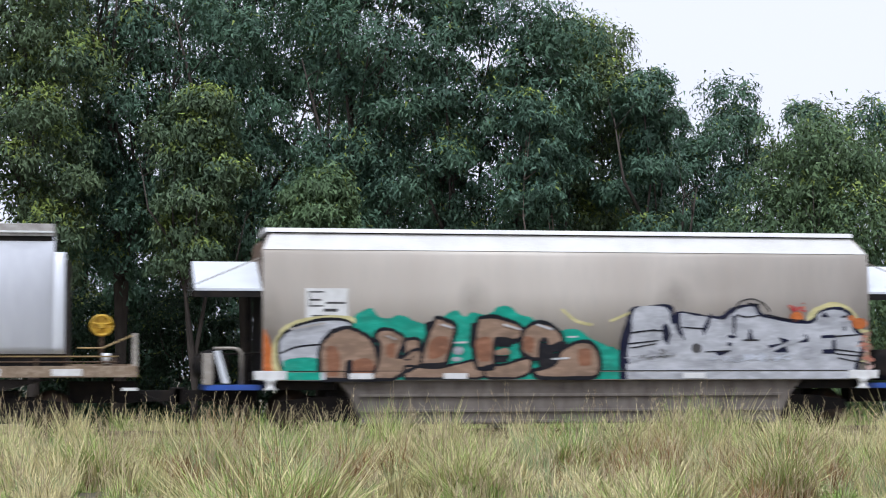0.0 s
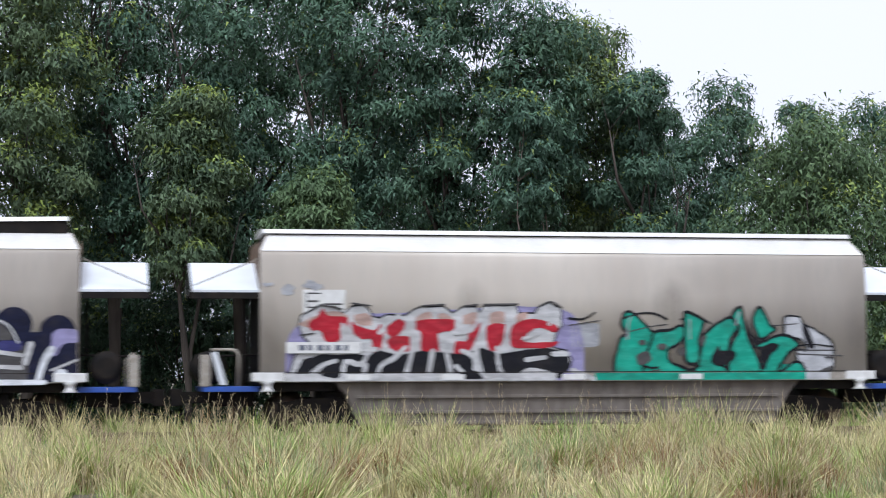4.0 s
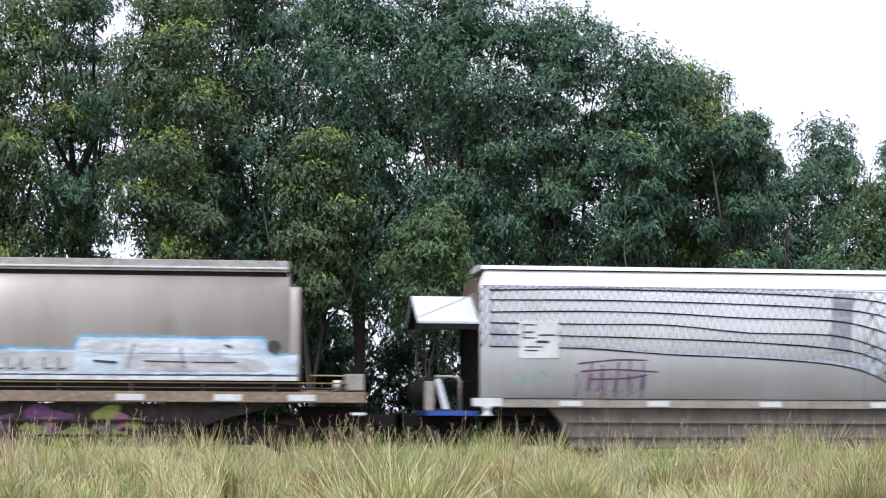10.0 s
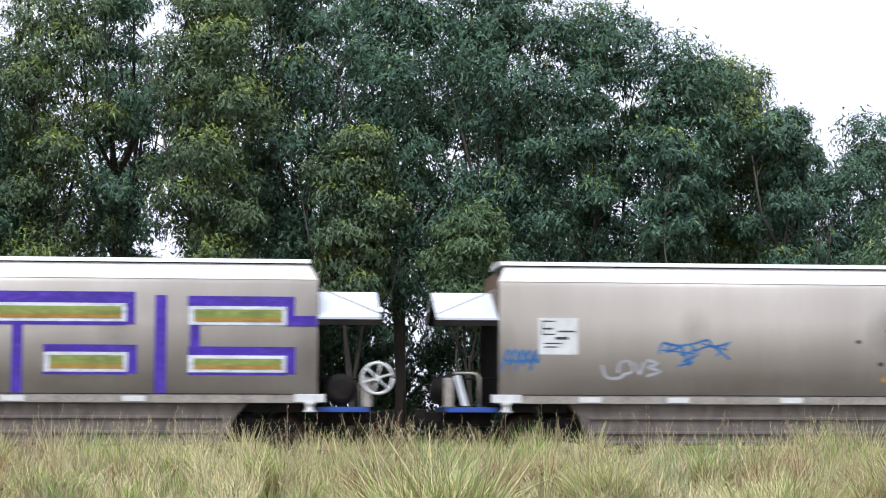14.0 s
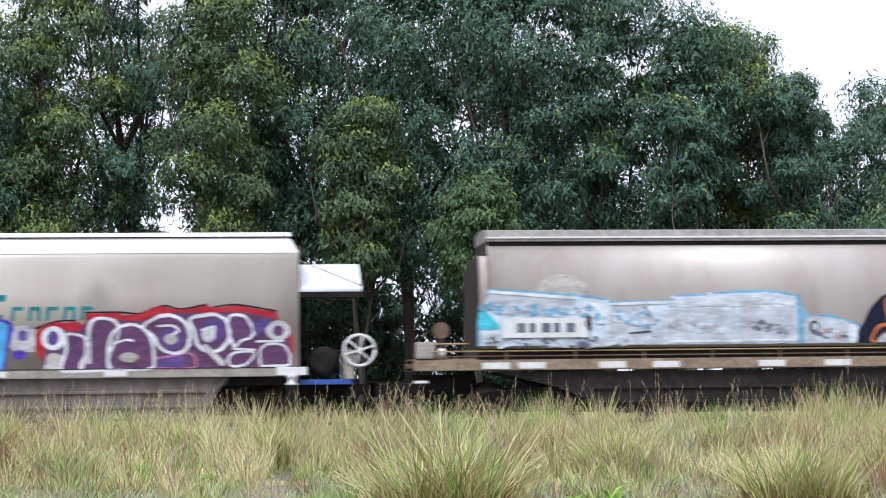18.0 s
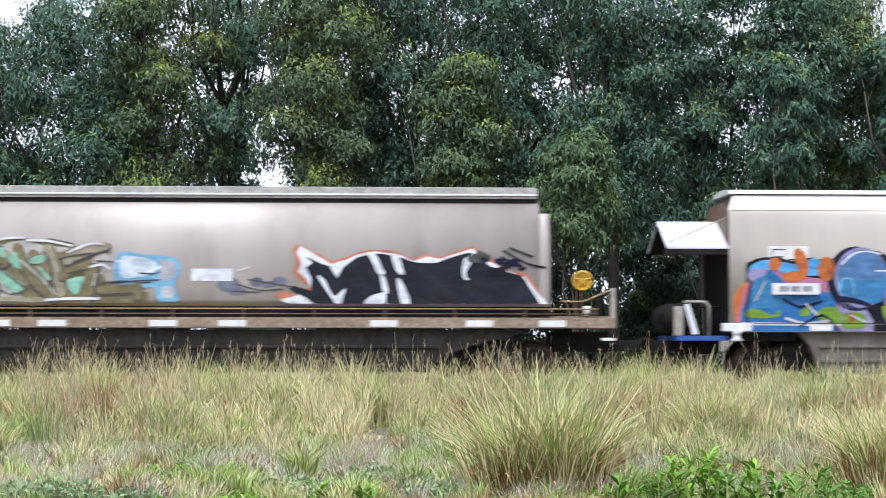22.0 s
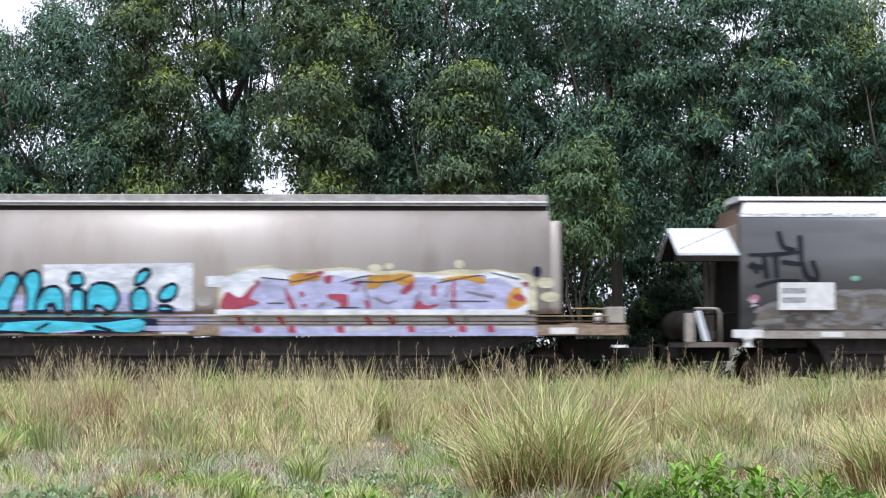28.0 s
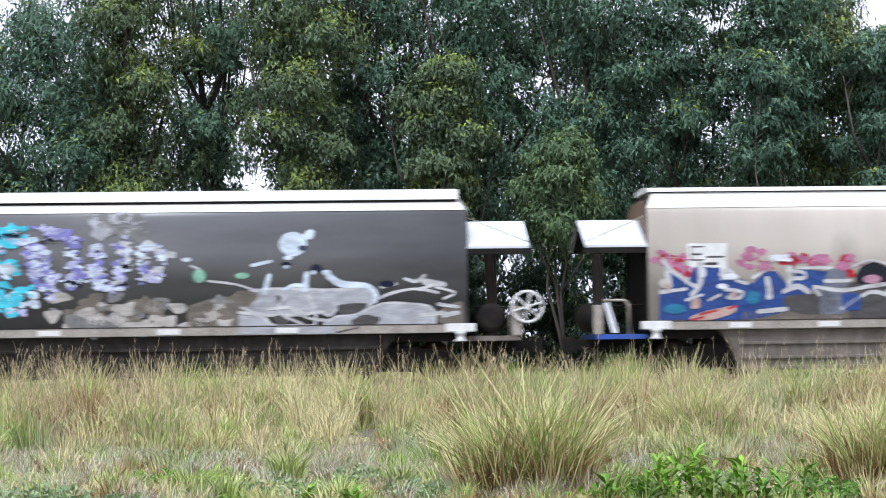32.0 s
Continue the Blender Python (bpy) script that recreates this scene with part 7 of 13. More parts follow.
blob(w, [(2.39, 2.18), (2.66, 2.16), (2.76, 1.96), (2.66, 1.29), (3.02, 1.55), (3.16, 1.1), (2.42, 1.09), (2.63, 1.54)], "chrome", 5)
blob(w, [(2.77, 1.74), (3.14, 1.87), (3.46, 1.88), (3.66, 1.74), (3.88, 1.71), (3.88, 1.66), (3.36, 1.68), (3.27, 1.6), (3.02, 1.72)], "black", 6)
blob(w, [(2.66, 1.27), (3.02, 1.55), (3.12, 1.6), (2.84, 1.25)], "black", 6)
blob(w, [(3.45, 2.24), (4.02, 2.24), (4.15, 2.16), (4.49, 2.17), (4.62, 2), (4.65, 1.73), (4.51, 1.58), (4.51, 1.33), (4.33, 1.13), (3.77, 1.12), (3.89, 1.56), (3.51, 1.8), (3.65, 1.98)], "chrome", 7, "black", 0.031)
blob(w, [(3.85, 1.98), (3.98, 1.99), (4.05, 1.89), (4.01, 1.76), (3.88, 1.81)], "black", 8.5)
blob(w, [(4.01, 1.42), (4.19, 1.45), (4.29, 1.22), (4.19, 1.2)], "black", 8.5)
blob(w, [(4.68, 2.2), (5.39, 2.19), (5.43, 1.47), (5.26, 1.15), (4.76, 1.14), (4.66, 1.46)], "chrome", 7.6, "black", 0.037, soft=False)
blob(w, [(5.49, 2.19), (6.08, 2.18), (6.04, 1.95), (6.22, 1.83), (6.31, 2.03), (6.48, 2.21), (6.58, 2.16), (6.57, 1.77), (6.37, 1.49), (6.06, 1.42), (5.81, 1.54), (5.63, 1.35), (5.48, 1.4)], "chrome", 8, "black", 0.037)
line(w, [(4.65, 1.68), (5.19, 1.69), (5.4, 1.47)], 0.037, "black", 9)
line(w, [(4.43, 1.72), (4.66, 1.58), (4.64, 1.33)], 0.037, "black", 9)
line(w, [(4.63, 1.58), (5.26, 1.34)], 0.037, "black", 9)
blob(w, [(5.44, 2.22), (5.54, 2.22), (5.5, 1.41), (5.4, 1.41)], "black", 9)
blob(w, [(6.06, 2.18), (6.26, 2.21), (6.21, 1.88), (6.09, 1.86)], "skyblue2", 9.4)
blob(w, [(6, 1.42), (6.37, 1.51), (6.49, 1.62), (6.57, 1.49), (6.37, 1.37), (6.13, 1.34)], "black", 9.2)
ellipse(w, 3.18, 1.1, 0.17, 0.17, "black", 8)
line(w, [(2.49, 2.01), (2.62, 1.66), (2.53, 1.29)], 0.049, "black", 8)
line(w, [(2.04, 1.23), (2.41, 1.24), (2.6, 1.09)], 0.049, "black", 8)
line(w, [(4.39, 1.33), (4.52, 1.13)], 0.049, "black", 8)
number_panel(w, 0.81, 2.02, 1.96, 2.09, 6, 16)
blob(w, [(6.86, 2.1), (7.36, 2.16), (7.49, 1.64), (6.99, 1.63)], "ash", 1)
blob(w, [(7.43, 1.64), (7.43, 2.01), (7.54, 2.16), (7.88, 2.27), (8.1, 2.25), (8.29, 2.28), (8.48, 2.2), (8.5, 2.45), (9.23, 2.46), (9.29, 2.4), (9.67, 2.43), (9.92, 2.56), (10.17, 2.59), (10.54, 2.51), (11.11, 2.61), (11.24, 2.54), (11.74, 2.6), (12.05, 2.55), (12.62, 2.45), (12.67, 2.24), (12.9, 2.22), (12.98, 1.75), (12.95, 1.3), (7.87, 1.2), (7.62, 1.39)], "red", 2, soft=False)
blob(w, [(7.6, 1.19), (7.62, 1.64), (7.76, 2.1), (8.33, 2.05), (8.55, 2.28), (9.23, 2.29), (9.73, 2.28), (10.17, 2.44), (11.11, 2.43), (11.8, 2.45), (12.56, 2.29), (12.75, 2.09), (12.91, 1.75), (12.91, 1.3)], "plum", 2.6)
line(w, [(8.5, 2.47), (9.23, 2.47), (9.67, 2.44), (10.17, 2.61), (10.54, 2.53), (11.11, 2.63)], 0.037, "black", 1.4)
line(w, [(7.43, 2.13), (7.88, 2.28), (8.29, 2.3)], 0.037, "black", 1.4)
line(w, [(11.24, 2.56), (11.74, 2.62), (12.62, 2.47)], 0.037, "black", 1.4)
ellipse(w, 7.82, 1.92, 0.26, 0.26, "white", 4)
ellipse(w, 7.81, 1.92, 0.12, 0.16, "indigo2", 5)
ellipse(w, 7.83, 1.46, 0.17, 0.14, "patch", 4)
blob(w, [(8.11, 2), (8.51, 1.88), (8.4, 1.21), (8, 1.2), (8.09, 1.65)], "plum", 5, "white", 0.062)
blob(w, [(8.63, 2.28), (9.1, 2.29), (9.21, 2.04), (8.99, 1.54), (9, 1.22), (8.4, 1.21), (8.55, 1.66)], "plum", 5.5, "white", 0.074)
blob(w, [(9.05, 1.22), (8.99, 1.67), (9.08, 2.02), (9.36, 2.2), (9.67, 2.15), (9.89, 1.91), (9.97, 1.56), (9.9, 1.24)], "plum", 6, "white", 0.062)
blob(w, [(9.73, 2.12), (9.88, 2.28), (10.17, 2.39), (10.48, 2.35), (10.69, 2.15), (10.74, 1.89), (10.64, 1.64), (10.37, 1.57), (10.09, 1.69), (9.96, 1.94)], "plum", 6.5, "white", 0.074)
blob(w, [(10.11, 2), (10.3, 2.12), (10.55, 1.97), (10.59, 1.76), (10.37, 1.64), (10.16, 1.74)], "indigo2", 7.6)
ellipse(w, 10.33, 1.88, 0.14, 0.12, "patch", 8)
line(w, [(10.05, 2.16), (10.36, 2.17), (10.49, 2.07), (10.39, 1.99)], 0.049, "white", 8.4)
line(w, [(9.11, 1.79), (9.36, 1.87), (9.51, 1.85)], 0.049, "white", 8.4)
ellipse(w, 9.43, 1.49, 0.2, 0.11, "patch", 8)
blob(w, [(9.99, 1.44), (10.37, 1.51), (10.74, 1.58), (10.87, 1.26), (9.93, 1.24)], "plum", 5.5, "pink", 0.049)
blob(w, [(10, 1.24), (10.18, 1.54), (10.62, 1.51), (10.6, 1.25)], "indigo2", 5.8)
blob(w, [(10.74, 2.3), (10.99, 2.38), (11.24, 2.41), (11.49, 2.29), (11.62, 2.03), (11.5, 1.72), (11.22, 1.59), (10.93, 1.71), (10.84, 2.02)], "plum", 7, "white", 0.074)
blob(w, [(10.96, 2.06), (11.21, 2.31), (11.44, 2.22), (11.49, 1.97), (11.27, 1.79), (11.07, 1.83)], "indigo2", 8.2)
ellipse(w, 11.14, 1.96, 0.15, 0.16, "ash", 8.6)
line(w, [(10.99, 2.06), (11.27, 2.14), (11.22, 1.94)], 0.049, "white", 9)
line(w, [(11.06, 1.71), (11.27, 1.51), (11.44, 1.34)], 0.148, "ash", 8)
line(w, [(8.55, 1.84), (8.57, 1.41)], 0.148, "ash", 8)
blob(w, [(11.55, 2.22), (11.68, 2.4), (11.93, 2.35), (12.12, 2.08), (12.06, 1.9), (11.87, 1.85), (11.68, 1.72)], "plum", 7.5, "white", 0.062)
blob(w, [(12.09, 2.25), (12.52, 2.29), (12.37, 2.09), (12.19, 1.91)], "indigo2", 8.4)
ellipse(w, 12.65, 2.05, 0.27, 0.22, "ash", 8)
ellipse(w, 12.65, 2.04, 0.12, 0.12, "plum", 9)
blob(w, [(11.56, 1.41), (11.69, 1.57), (12.13, 1.58), (12, 1.35), (11.69, 1.27)], "plum", 7, "white", 0.049)
blob(w, [(12.28, 1.28), (12.25, 1.61), (12.44, 1.76), (12.75, 1.72), (12.91, 1.5), (12.91, 1.3)], "plum", 6.5, "white", 0.049)
line(w, [(11.68, 1.66), (12.13, 1.63)], 0.049, "white", 8.6)
line(w, [(12.19, 1.81), (12.75, 1.82)], 0.049, "white", 8.6)
blob(w, [(7.62, 1.24), (8.12, 1.59), (8.99, 1.27)], "ash", 3)

w = WAGONS[10]
blob(w, [(1.39, 1.66), (1.4, 2.19), (1.47, 2.69), (1.67, 2.93), (2.44, 2.88), (3.67, 2.78), (4.29, 2.7), (4.41, 2.64), (5.65, 2.65), (5.84, 2.77), (6.53, 2.79), (6.77, 2.83), (7.89, 2.87), (8.66, 2.76), (8.71, 2.46), (8.91, 2.27), (9.26, 2.33), (9.63, 2.22), (10.02, 2.07), (9.96, 1.66)], "skyblue", 2, soft=False)
blob(w, [(1.47, 1.67), (1.47, 2.17), (1.57, 2.62), (1.72, 2.87), (2.44, 2.83), (3.67, 2.73), (4.27, 2.65), (4.41, 2.58), (5.68, 2.59), (5.88, 2.72), (6.52, 2.74), (6.8, 2.78), (7.89, 2.82), (8.61, 2.71), (8.63, 2.34), (8.6, 1.66)], "pale", 3, soft=False)
blob(w, [(1.62, 2.78), (2.44, 2.77), (3.55, 2.68), (3.55, 2.41), (2.56, 2.36), (1.82, 2.43)], "haze", 4)
blob(w, [(1.82, 2.71), (2.56, 2.67), (2.68, 2.47), (2, 2.46)], "haze", 5)
blob(w, [(3.8, 2.59), (4.29, 2.55), (4.29, 2.3), (3.79, 2.34)], "white", 5)
blob(w, [(5.84, 2.69), (7.39, 2.73), (8.58, 2.65), (8.51, 2.46), (7.02, 2.51), (5.9, 2.5)], "white", 5)
blob(w, [(4.41, 2.52), (5.16, 2.48), (5.09, 2.26), (4.97, 1.95), (5.52, 2.01), (5.52, 1.66), (4.34, 1.66)], "haze", 4)
blob(w, [(5.53, 2.44), (6.89, 2.48), (6.95, 1.74), (5.64, 1.71)], "haze", 5, soft=False)
blob(w, [(5.77, 2.28), (6.77, 2.3), (6.82, 1.77), (6.02, 1.75)], "haze", 6)
blob(w, [(7.27, 2.48), (8.51, 2.49), (8.52, 1.72), (7.26, 1.71)], "haze", 5, soft=False)
blob(w, [(7.39, 2.23), (8.38, 2.28), (8.44, 1.78), (7.44, 1.76)], "haze", 6)
blob(w, [(8.76, 2.23), (9.63, 2.17), (9.95, 1.94), (9.89, 1.66), (8.75, 1.66)], "haze", 3)
blob(w, [(8.88, 2.13), (9.5, 2.07), (9.69, 1.7), (8.93, 1.68)], "haze", 5)
blob(w, [(9.75, 2.07), (9.97, 2.02), (9.94, 1.66), (9.8, 1.66)], "white", 5)
ellipse(w, 8.98, 2.02, 0.12, 0.15, "smoke", 6)
ellipse(w, 9, 2.03, 0.06, 0.09, "haze", 6.5)
blob(w, [(1.42, 2.38), (1.57, 2.44), (1.88, 2.12), (1.88, 2.04), (1.44, 2.02)], "cyan", 5)
blob(w, [(1.63, 1.94), (3.6, 1.89), (3.6, 1.66), (1.63, 1.67)], "haze", 4, soft=False)
line(w, [(4.41, 2.57), (5.65, 2.6)], 0.062, "white", 7)
line(w, [(4.29, 2.65), (4.31, 1.66)], 0.062, "white", 7)
line(w, [(7.05, 2.76), (7.06, 1.71)], 0.062, "white", 7)
line(w, [(8.61, 2.71), (8.65, 1.66)], 0.062, "skyblue", 7)
line(w, [(5.13, 2.51), (5.28, 2.23), (5.01, 2.19)], 0.062, "mesh", 7)
line(w, [(4.78, 1.92), (5.28, 1.96)], 0.037, "smoke", 7)
line(w, [(1.69, 2.86), (3.55, 2.71)], 0.062, "white", 7)
line(w, [(5.65, 1.73), (8.56, 1.74)], 0.062, "white", 7)
line(w, [(4.35, 1.78), (5.52, 1.69)], 0.062, "haze", 7)
line(w, [(1.57, 1.82), (3.54, 1.76)], 0.062, "haze", 7)
line(w, [(5.4, 2.2), (5.15, 2.19)], 0.037, "smoke", 7)
line(w, [(5.52, 1.76), (5.53, 2.38)], 0.062, "haze", 7)
worn_stroke(w, [(1.55, 2.5), (3.6, 2.44)], ["pale", "skyblue", "haze"], 0.1, 6.2, 2201, 0.06)
worn_stroke(w, [(1.6, 1.76), (4.2, 1.74), (5.4, 1.78)], ["pale", "haze", "mesh"], 0.09, 6.2, 2202, 0.06)
worn_stroke(w, [(3.75, 2.45), (4.3, 2.2)], ["white", "pale", "skyblue"], 0.1, 6.2, 2203, 0.06)
worn_stroke(w, [(5.7, 2.6), (8.5, 2.58)], ["white", "pale"], 0.08, 6.8, 2204, 0.06)
worn_stroke(w, [(4.45, 2.3), (5.45, 2.2)], ["pale", "skyblue", "haze"], 0.12, 6.2, 2205, 0.06)
worn_stroke(w, [(5.8, 2.1), (6.8, 2.0)], ["pale", "haze", "ghost"], 0.12, 6.8, 2206, 0.06)
worn_stroke(w, [(7.4, 2.1), (8.4, 1.95)], ["ghost", "haze", "mesh"], 0.1, 6.8, 2207, 0.06)
worn_stroke(w, [(9.0, 1.9), (9.7, 1.85)], ["mesh", "pale", "salmon2"], 0.09, 6.8, 2208, 0.06)
number_panel(w, 1.95, 3.85, 1.84, 2.27, 5)
ellipse(w, 3.87, 2.16, 0.07, 0.17, "smoke", 17)
ellipse(w, 3.3, 2.88, 0.58, 0.36, "patch", 1, rounded=True)
blob(w, [(9.87, 1.66), (9.97, 1.88), (10.15, 2.16), (10.23, 2.37), (10.51, 2.68), (10.76, 2.8), (11.26, 2.82), (12.38, 2.76), (13.64, 2.76), (14.26, 2.72), (14.45, 2.85), (15.39, 2.81), (16.02, 2.78), (16.4, 2.72), (16.4, 2.53), (16.4, 1.97), (16.4, 1.66)], "navy", 2, soft=False)
line(w, [(10.37, 1.69), (10.29, 1.75), (10.47, 2.03), (10.7, 2.11), (10.63, 2.56), (10.82, 2.7), (11.2, 2.77), (11.32, 2.82), (12.38, 2.78), (13.01, 2.73)], 0.074, "orange", 3)
line(w, [(13.01, 2.73), (13.64, 2.77), (14.26, 2.73)], 0.074, "orange", 3)
blob(w, [(10.69, 2.62), (11.11, 2.65), (11, 2.24), (10.93, 1.8), (11.18, 1.66), (10.43, 1.66), (10.56, 1.87), (10.81, 1.93), (10.82, 2.24)], "chrome", 4, "smoke", 0.025)
blob(w, [(11.19, 2.65), (11.57, 2.69), (11.69, 2.35), (11.82, 2.69), (12.03, 2.64), (12.05, 2.29), (11.87, 2.04), (11.99, 1.66), (11.61, 1.66), (11.64, 2.04), (11.43, 2.14), (11.27, 2.3)], "chrome", 4, "smoke", 0.025)
blob(w, [(10.93, 2.05), (11.43, 2.1), (11.55, 1.86), (11.55, 1.66), (10.99, 1.66)], "chrome", 4, "smoke", 0.025)
blob(w, [(12.21, 2.6), (12.51, 2.68), (12.75, 2.52), (13.01, 2.62), (13.15, 2.39), (13, 2.17), (12.5, 2.22), (12.2, 2.22)], "chrome", 4, "smoke", 0.025)
blob(w, [(12.31, 2.03), (12.75, 2.13), (13.09, 2.02), (12.93, 1.9), (12.62, 1.9), (12.49, 1.76), (12.3, 1.66), (12.18, 1.79)], "chrome", 4, "smoke", 0.025)
blob(w, [(12.49, 1.76), (13.05, 1.83), (13.14, 1.66), (12.42, 1.66)], "chrome", 4, "smoke", 0.025)
blob(w, [(12.82, 2.62), (13.13, 2.67), (13.28, 2.39), (13.12, 2.21)], "chrome", 4, "smoke", 0.025)
blob(w, [(13.26, 2.62), (13.63, 2.69), (13.86, 2.57), (13.93, 2.13), (13.89, 1.66), (13.67, 1.66), (13.62, 2.01), (13.49, 1.66), (13.11, 1.66), (13.27, 2.02)], "chrome", 4, "smoke", 0.025)
blob(w, [(13.95, 2.61), (14.23, 2.6), (14.38, 2.25), (14.39, 1.66), (13.99, 1.66), (14.05, 1.88)], "chrome", 4, "smoke", 0.025)
blob(w, [(12.47, 1.96), (12.81, 2.05), (12.62, 1.9)], "navy", 5.6)
blob(w, [(11.43, 2.02), (11.62, 2.04), (11.55, 1.86)], "navy", 5.6)
blob(w, [(13.49, 1.89), (13.62, 2.01), (13.64, 1.76)], "navy", 5.6)
blob(w, [(14.32, 2.69), (14.54, 2.75), (15.47, 2.86), (15.66, 2.48), (15.86, 1.66), (14.49, 1.66), (14.44, 2)], "white", 6, soft=False)
blob(w, [(14.46, 2.63), (15.36, 2.71), (15.5, 2.17), (15.67, 1.67), (14.66, 1.66), (14.62, 2)], "navy", 7, soft=False)
line(w, [(14.78, 2.35), (15.32, 2.44)], 0.123, "white", 8)
line(w, [(14.87, 1.99), (15.38, 2.11)], 0.123, "white", 8)
line(w, [(14.94, 1.66), (15.64, 1.71)], 0.086, "white", 8)
ellipse(w, 15.85, 2.48, 0.15, 0.15, "white", 6)
ellipse(w, 16.05, 2.35, 0.12, 0.07, "white", 6)
ellipse(w, 16.34, 2.42, 0.11, 0.09, "white", 6)
ellipse(w, 16.26, 2.01, 0.19, 0.19, "white", 6)
ellipse(w, 15.86, 2.48, 0.07, 0.1, "navy", 7)
ellipse(w, 16.06, 2.34, 0.05, 0.04, "navy", 7)
ellipse(w, 16.34, 2.42, 0.05, 0.04, "navy", 7)
ellipse(w, 16.28, 2.01, 0.1, 0.14, "navy", 7)

w = WAGONS[11]
blob(w, [(1.33, 1.66), (1.33, 2.86), (1.64, 2.95), (2.27, 2.98), (2.76, 3.08), (3.26, 3.1), (3.76, 3.05), (4.26, 2.95), (4.45, 3.03), (5.01, 3.08), (5.75, 2.98), (6.25, 2.88), (6.81, 2.96), (6.85, 2.78), (6.65, 2.43), (6.73, 2.18), (6.88, 1.93), (7.68, 1.91), (7.68, 1.66)], "khaki", 2, soft=False)
blob(w, [(1.38, 2.7), (2.34, 2.76), (2.34, 2.5), (1.44, 2.46)], "patch", 3)
blob(w, [(1.38, 2.86), (2.28, 2.96), (2.7, 2.89), (2.34, 2.69), (1.44, 2.72)], "patch", 3)
blob(w, [(2.3, 2.55), (2.54, 2.86), (3.24, 3.11), (3.5, 2.86), (3.36, 2.5)], "patch", 3)
blob(w, [(3.36, 2.04), (3.78, 1.97), (3.72, 1.79), (3.38, 1.77)], "patch", 3)
blob(w, [(4.5, 2.89), (4.94, 3.03), (5.4, 2.91), (6.0, 2.86), (5.4, 2.69), (4.86, 2.64)], "patch", 3)
blob(w, [(4.44, 2.28), (4.8, 1.97), (5.04, 1.79), (4.5, 1.77)], "patch", 3)
blob(w, [(3.9, 2.4), (4.5, 2.4), (4.38, 1.97), (3.96, 2.16)], "patch", 3)
blob(w, [(6.6, 2.89), (6.84, 2.58), (6.66, 2.28), (6.48, 2.52)], "patch", 3)
line(w, [(1.57, 2.66), (2.05, 2.73), (2.59, 2.69)], 0.22, "umber", 4.0)
line(w, [(1.56, 2.69), (2.04, 2.76), (2.58, 2.72)], 0.16, "khaki", 4.4)
line(w, [(2.87, 2.52), (3.11, 2.88), (3.35, 2.73), (3.41, 2.0)], 0.26, "smoke", 4.8)
line(w, [(2.85, 2.55), (3.09, 2.91), (3.33, 2.76), (3.39, 2.04)], 0.2, "khaki", 5.2)
line(w, [(3.52, 2.83), (4.0, 2.9), (4.39, 2.76), (4.6, 2.55)], 0.32, "umber", 5.6)
line(w, [(3.5, 2.86), (3.98, 2.94), (4.38, 2.79), (4.58, 2.58)], 0.26, "khaki2", 6.0)
line(w, [(3.67, 2.32), (4.15, 2.47), (4.57, 2.52)], 0.28, "smoke", 6.4)
line(w, [(3.66, 2.35), (4.14, 2.5), (4.56, 2.55)], 0.22, "khaki", 6.8)
line(w, [(4.39, 2.52), (4.87, 2.22), (5.2, 1.74)], 0.3, "umber", 4.0)
line(w, [(4.38, 2.55), (4.86, 2.25), (5.18, 1.77)], 0.24, "khaki", 4.4)
line(w, [(3.41, 2.35), (3.73, 2.08), (3.91, 1.74)], 0.28, "smoke", 4.8)
line(w, [(3.39, 2.38), (3.72, 2.11), (3.9, 1.77)], 0.22, "khaki", 5.2)
line(w, [(3.97, 2.27), (4.36, 2.0), (4.24, 1.71)], 0.26, "umber", 5.6)
line(w, [(3.96, 2.3), (4.34, 2.04), (4.22, 1.74)], 0.2, "khaki2", 6.0)
line(w, [(4.84, 2.86), (5.05, 2.39), (5.32, 2.0), (5.65, 1.74)], 0.26, "smoke", 6.4)
line(w, [(4.82, 2.89), (5.04, 2.42), (5.3, 2.04), (5.64, 1.77)], 0.2, "khaki", 6.8)
line(w, [(5.51, 2.81), (5.65, 2.37), (5.8, 1.86)], 0.28, "umber", 4.0)
line(w, [(5.49, 2.84), (5.64, 2.4), (5.78, 1.89)], 0.22, "khaki2", 4.4)
line(w, [(5.92, 2.55), (6.31, 2.76), (6.76, 2.88)], 0.26, "smoke", 4.8)
line(w, [(5.9, 2.58), (6.3, 2.79), (6.74, 2.91)], 0.2, "khaki2", 5.2)
line(w, [(5.8, 2.22), (6.13, 2.37), (6.55, 2.42)], 0.22, "umber", 5.6)
line(w, [(5.78, 2.25), (6.12, 2.4), (6.54, 2.45)], 0.16, "khaki", 6.0)
line(w, [(6.47, 2.35), (6.35, 1.74)], 0.3, "smoke", 6.4)
line(w, [(6.45, 2.38), (6.33, 1.77)], 0.24, "khaki", 6.8)
line(w, [(3.49, 1.74), (4.81, 1.71), (5.77, 1.71)], 0.16, "umber", 4.0)
line(w, [(3.48, 1.77), (4.8, 1.74), (5.76, 1.74)], 0.1, "khaki2", 4.4)
line(w, [(6.64, 1.93), (7.45, 1.96)], 0.26, "smoke", 4.8)
line(w, [(6.62, 1.96), (7.44, 1.99)], 0.2, "khaki", 5.2)
line(w, [(7.45, 2.0), (7.48, 1.76)], 0.26, "umber", 5.6)
line(w, [(7.44, 2.04), (7.46, 1.79)], 0.2, "khaki", 6.0)
line(w, [(5.17, 2.73), (5.51, 2.37), (5.41, 1.94)], 0.22, "smoke", 6.4)
line(w, [(5.16, 2.76), (5.49, 2.4), (5.4, 1.97)], 0.16, "khaki", 6.8)
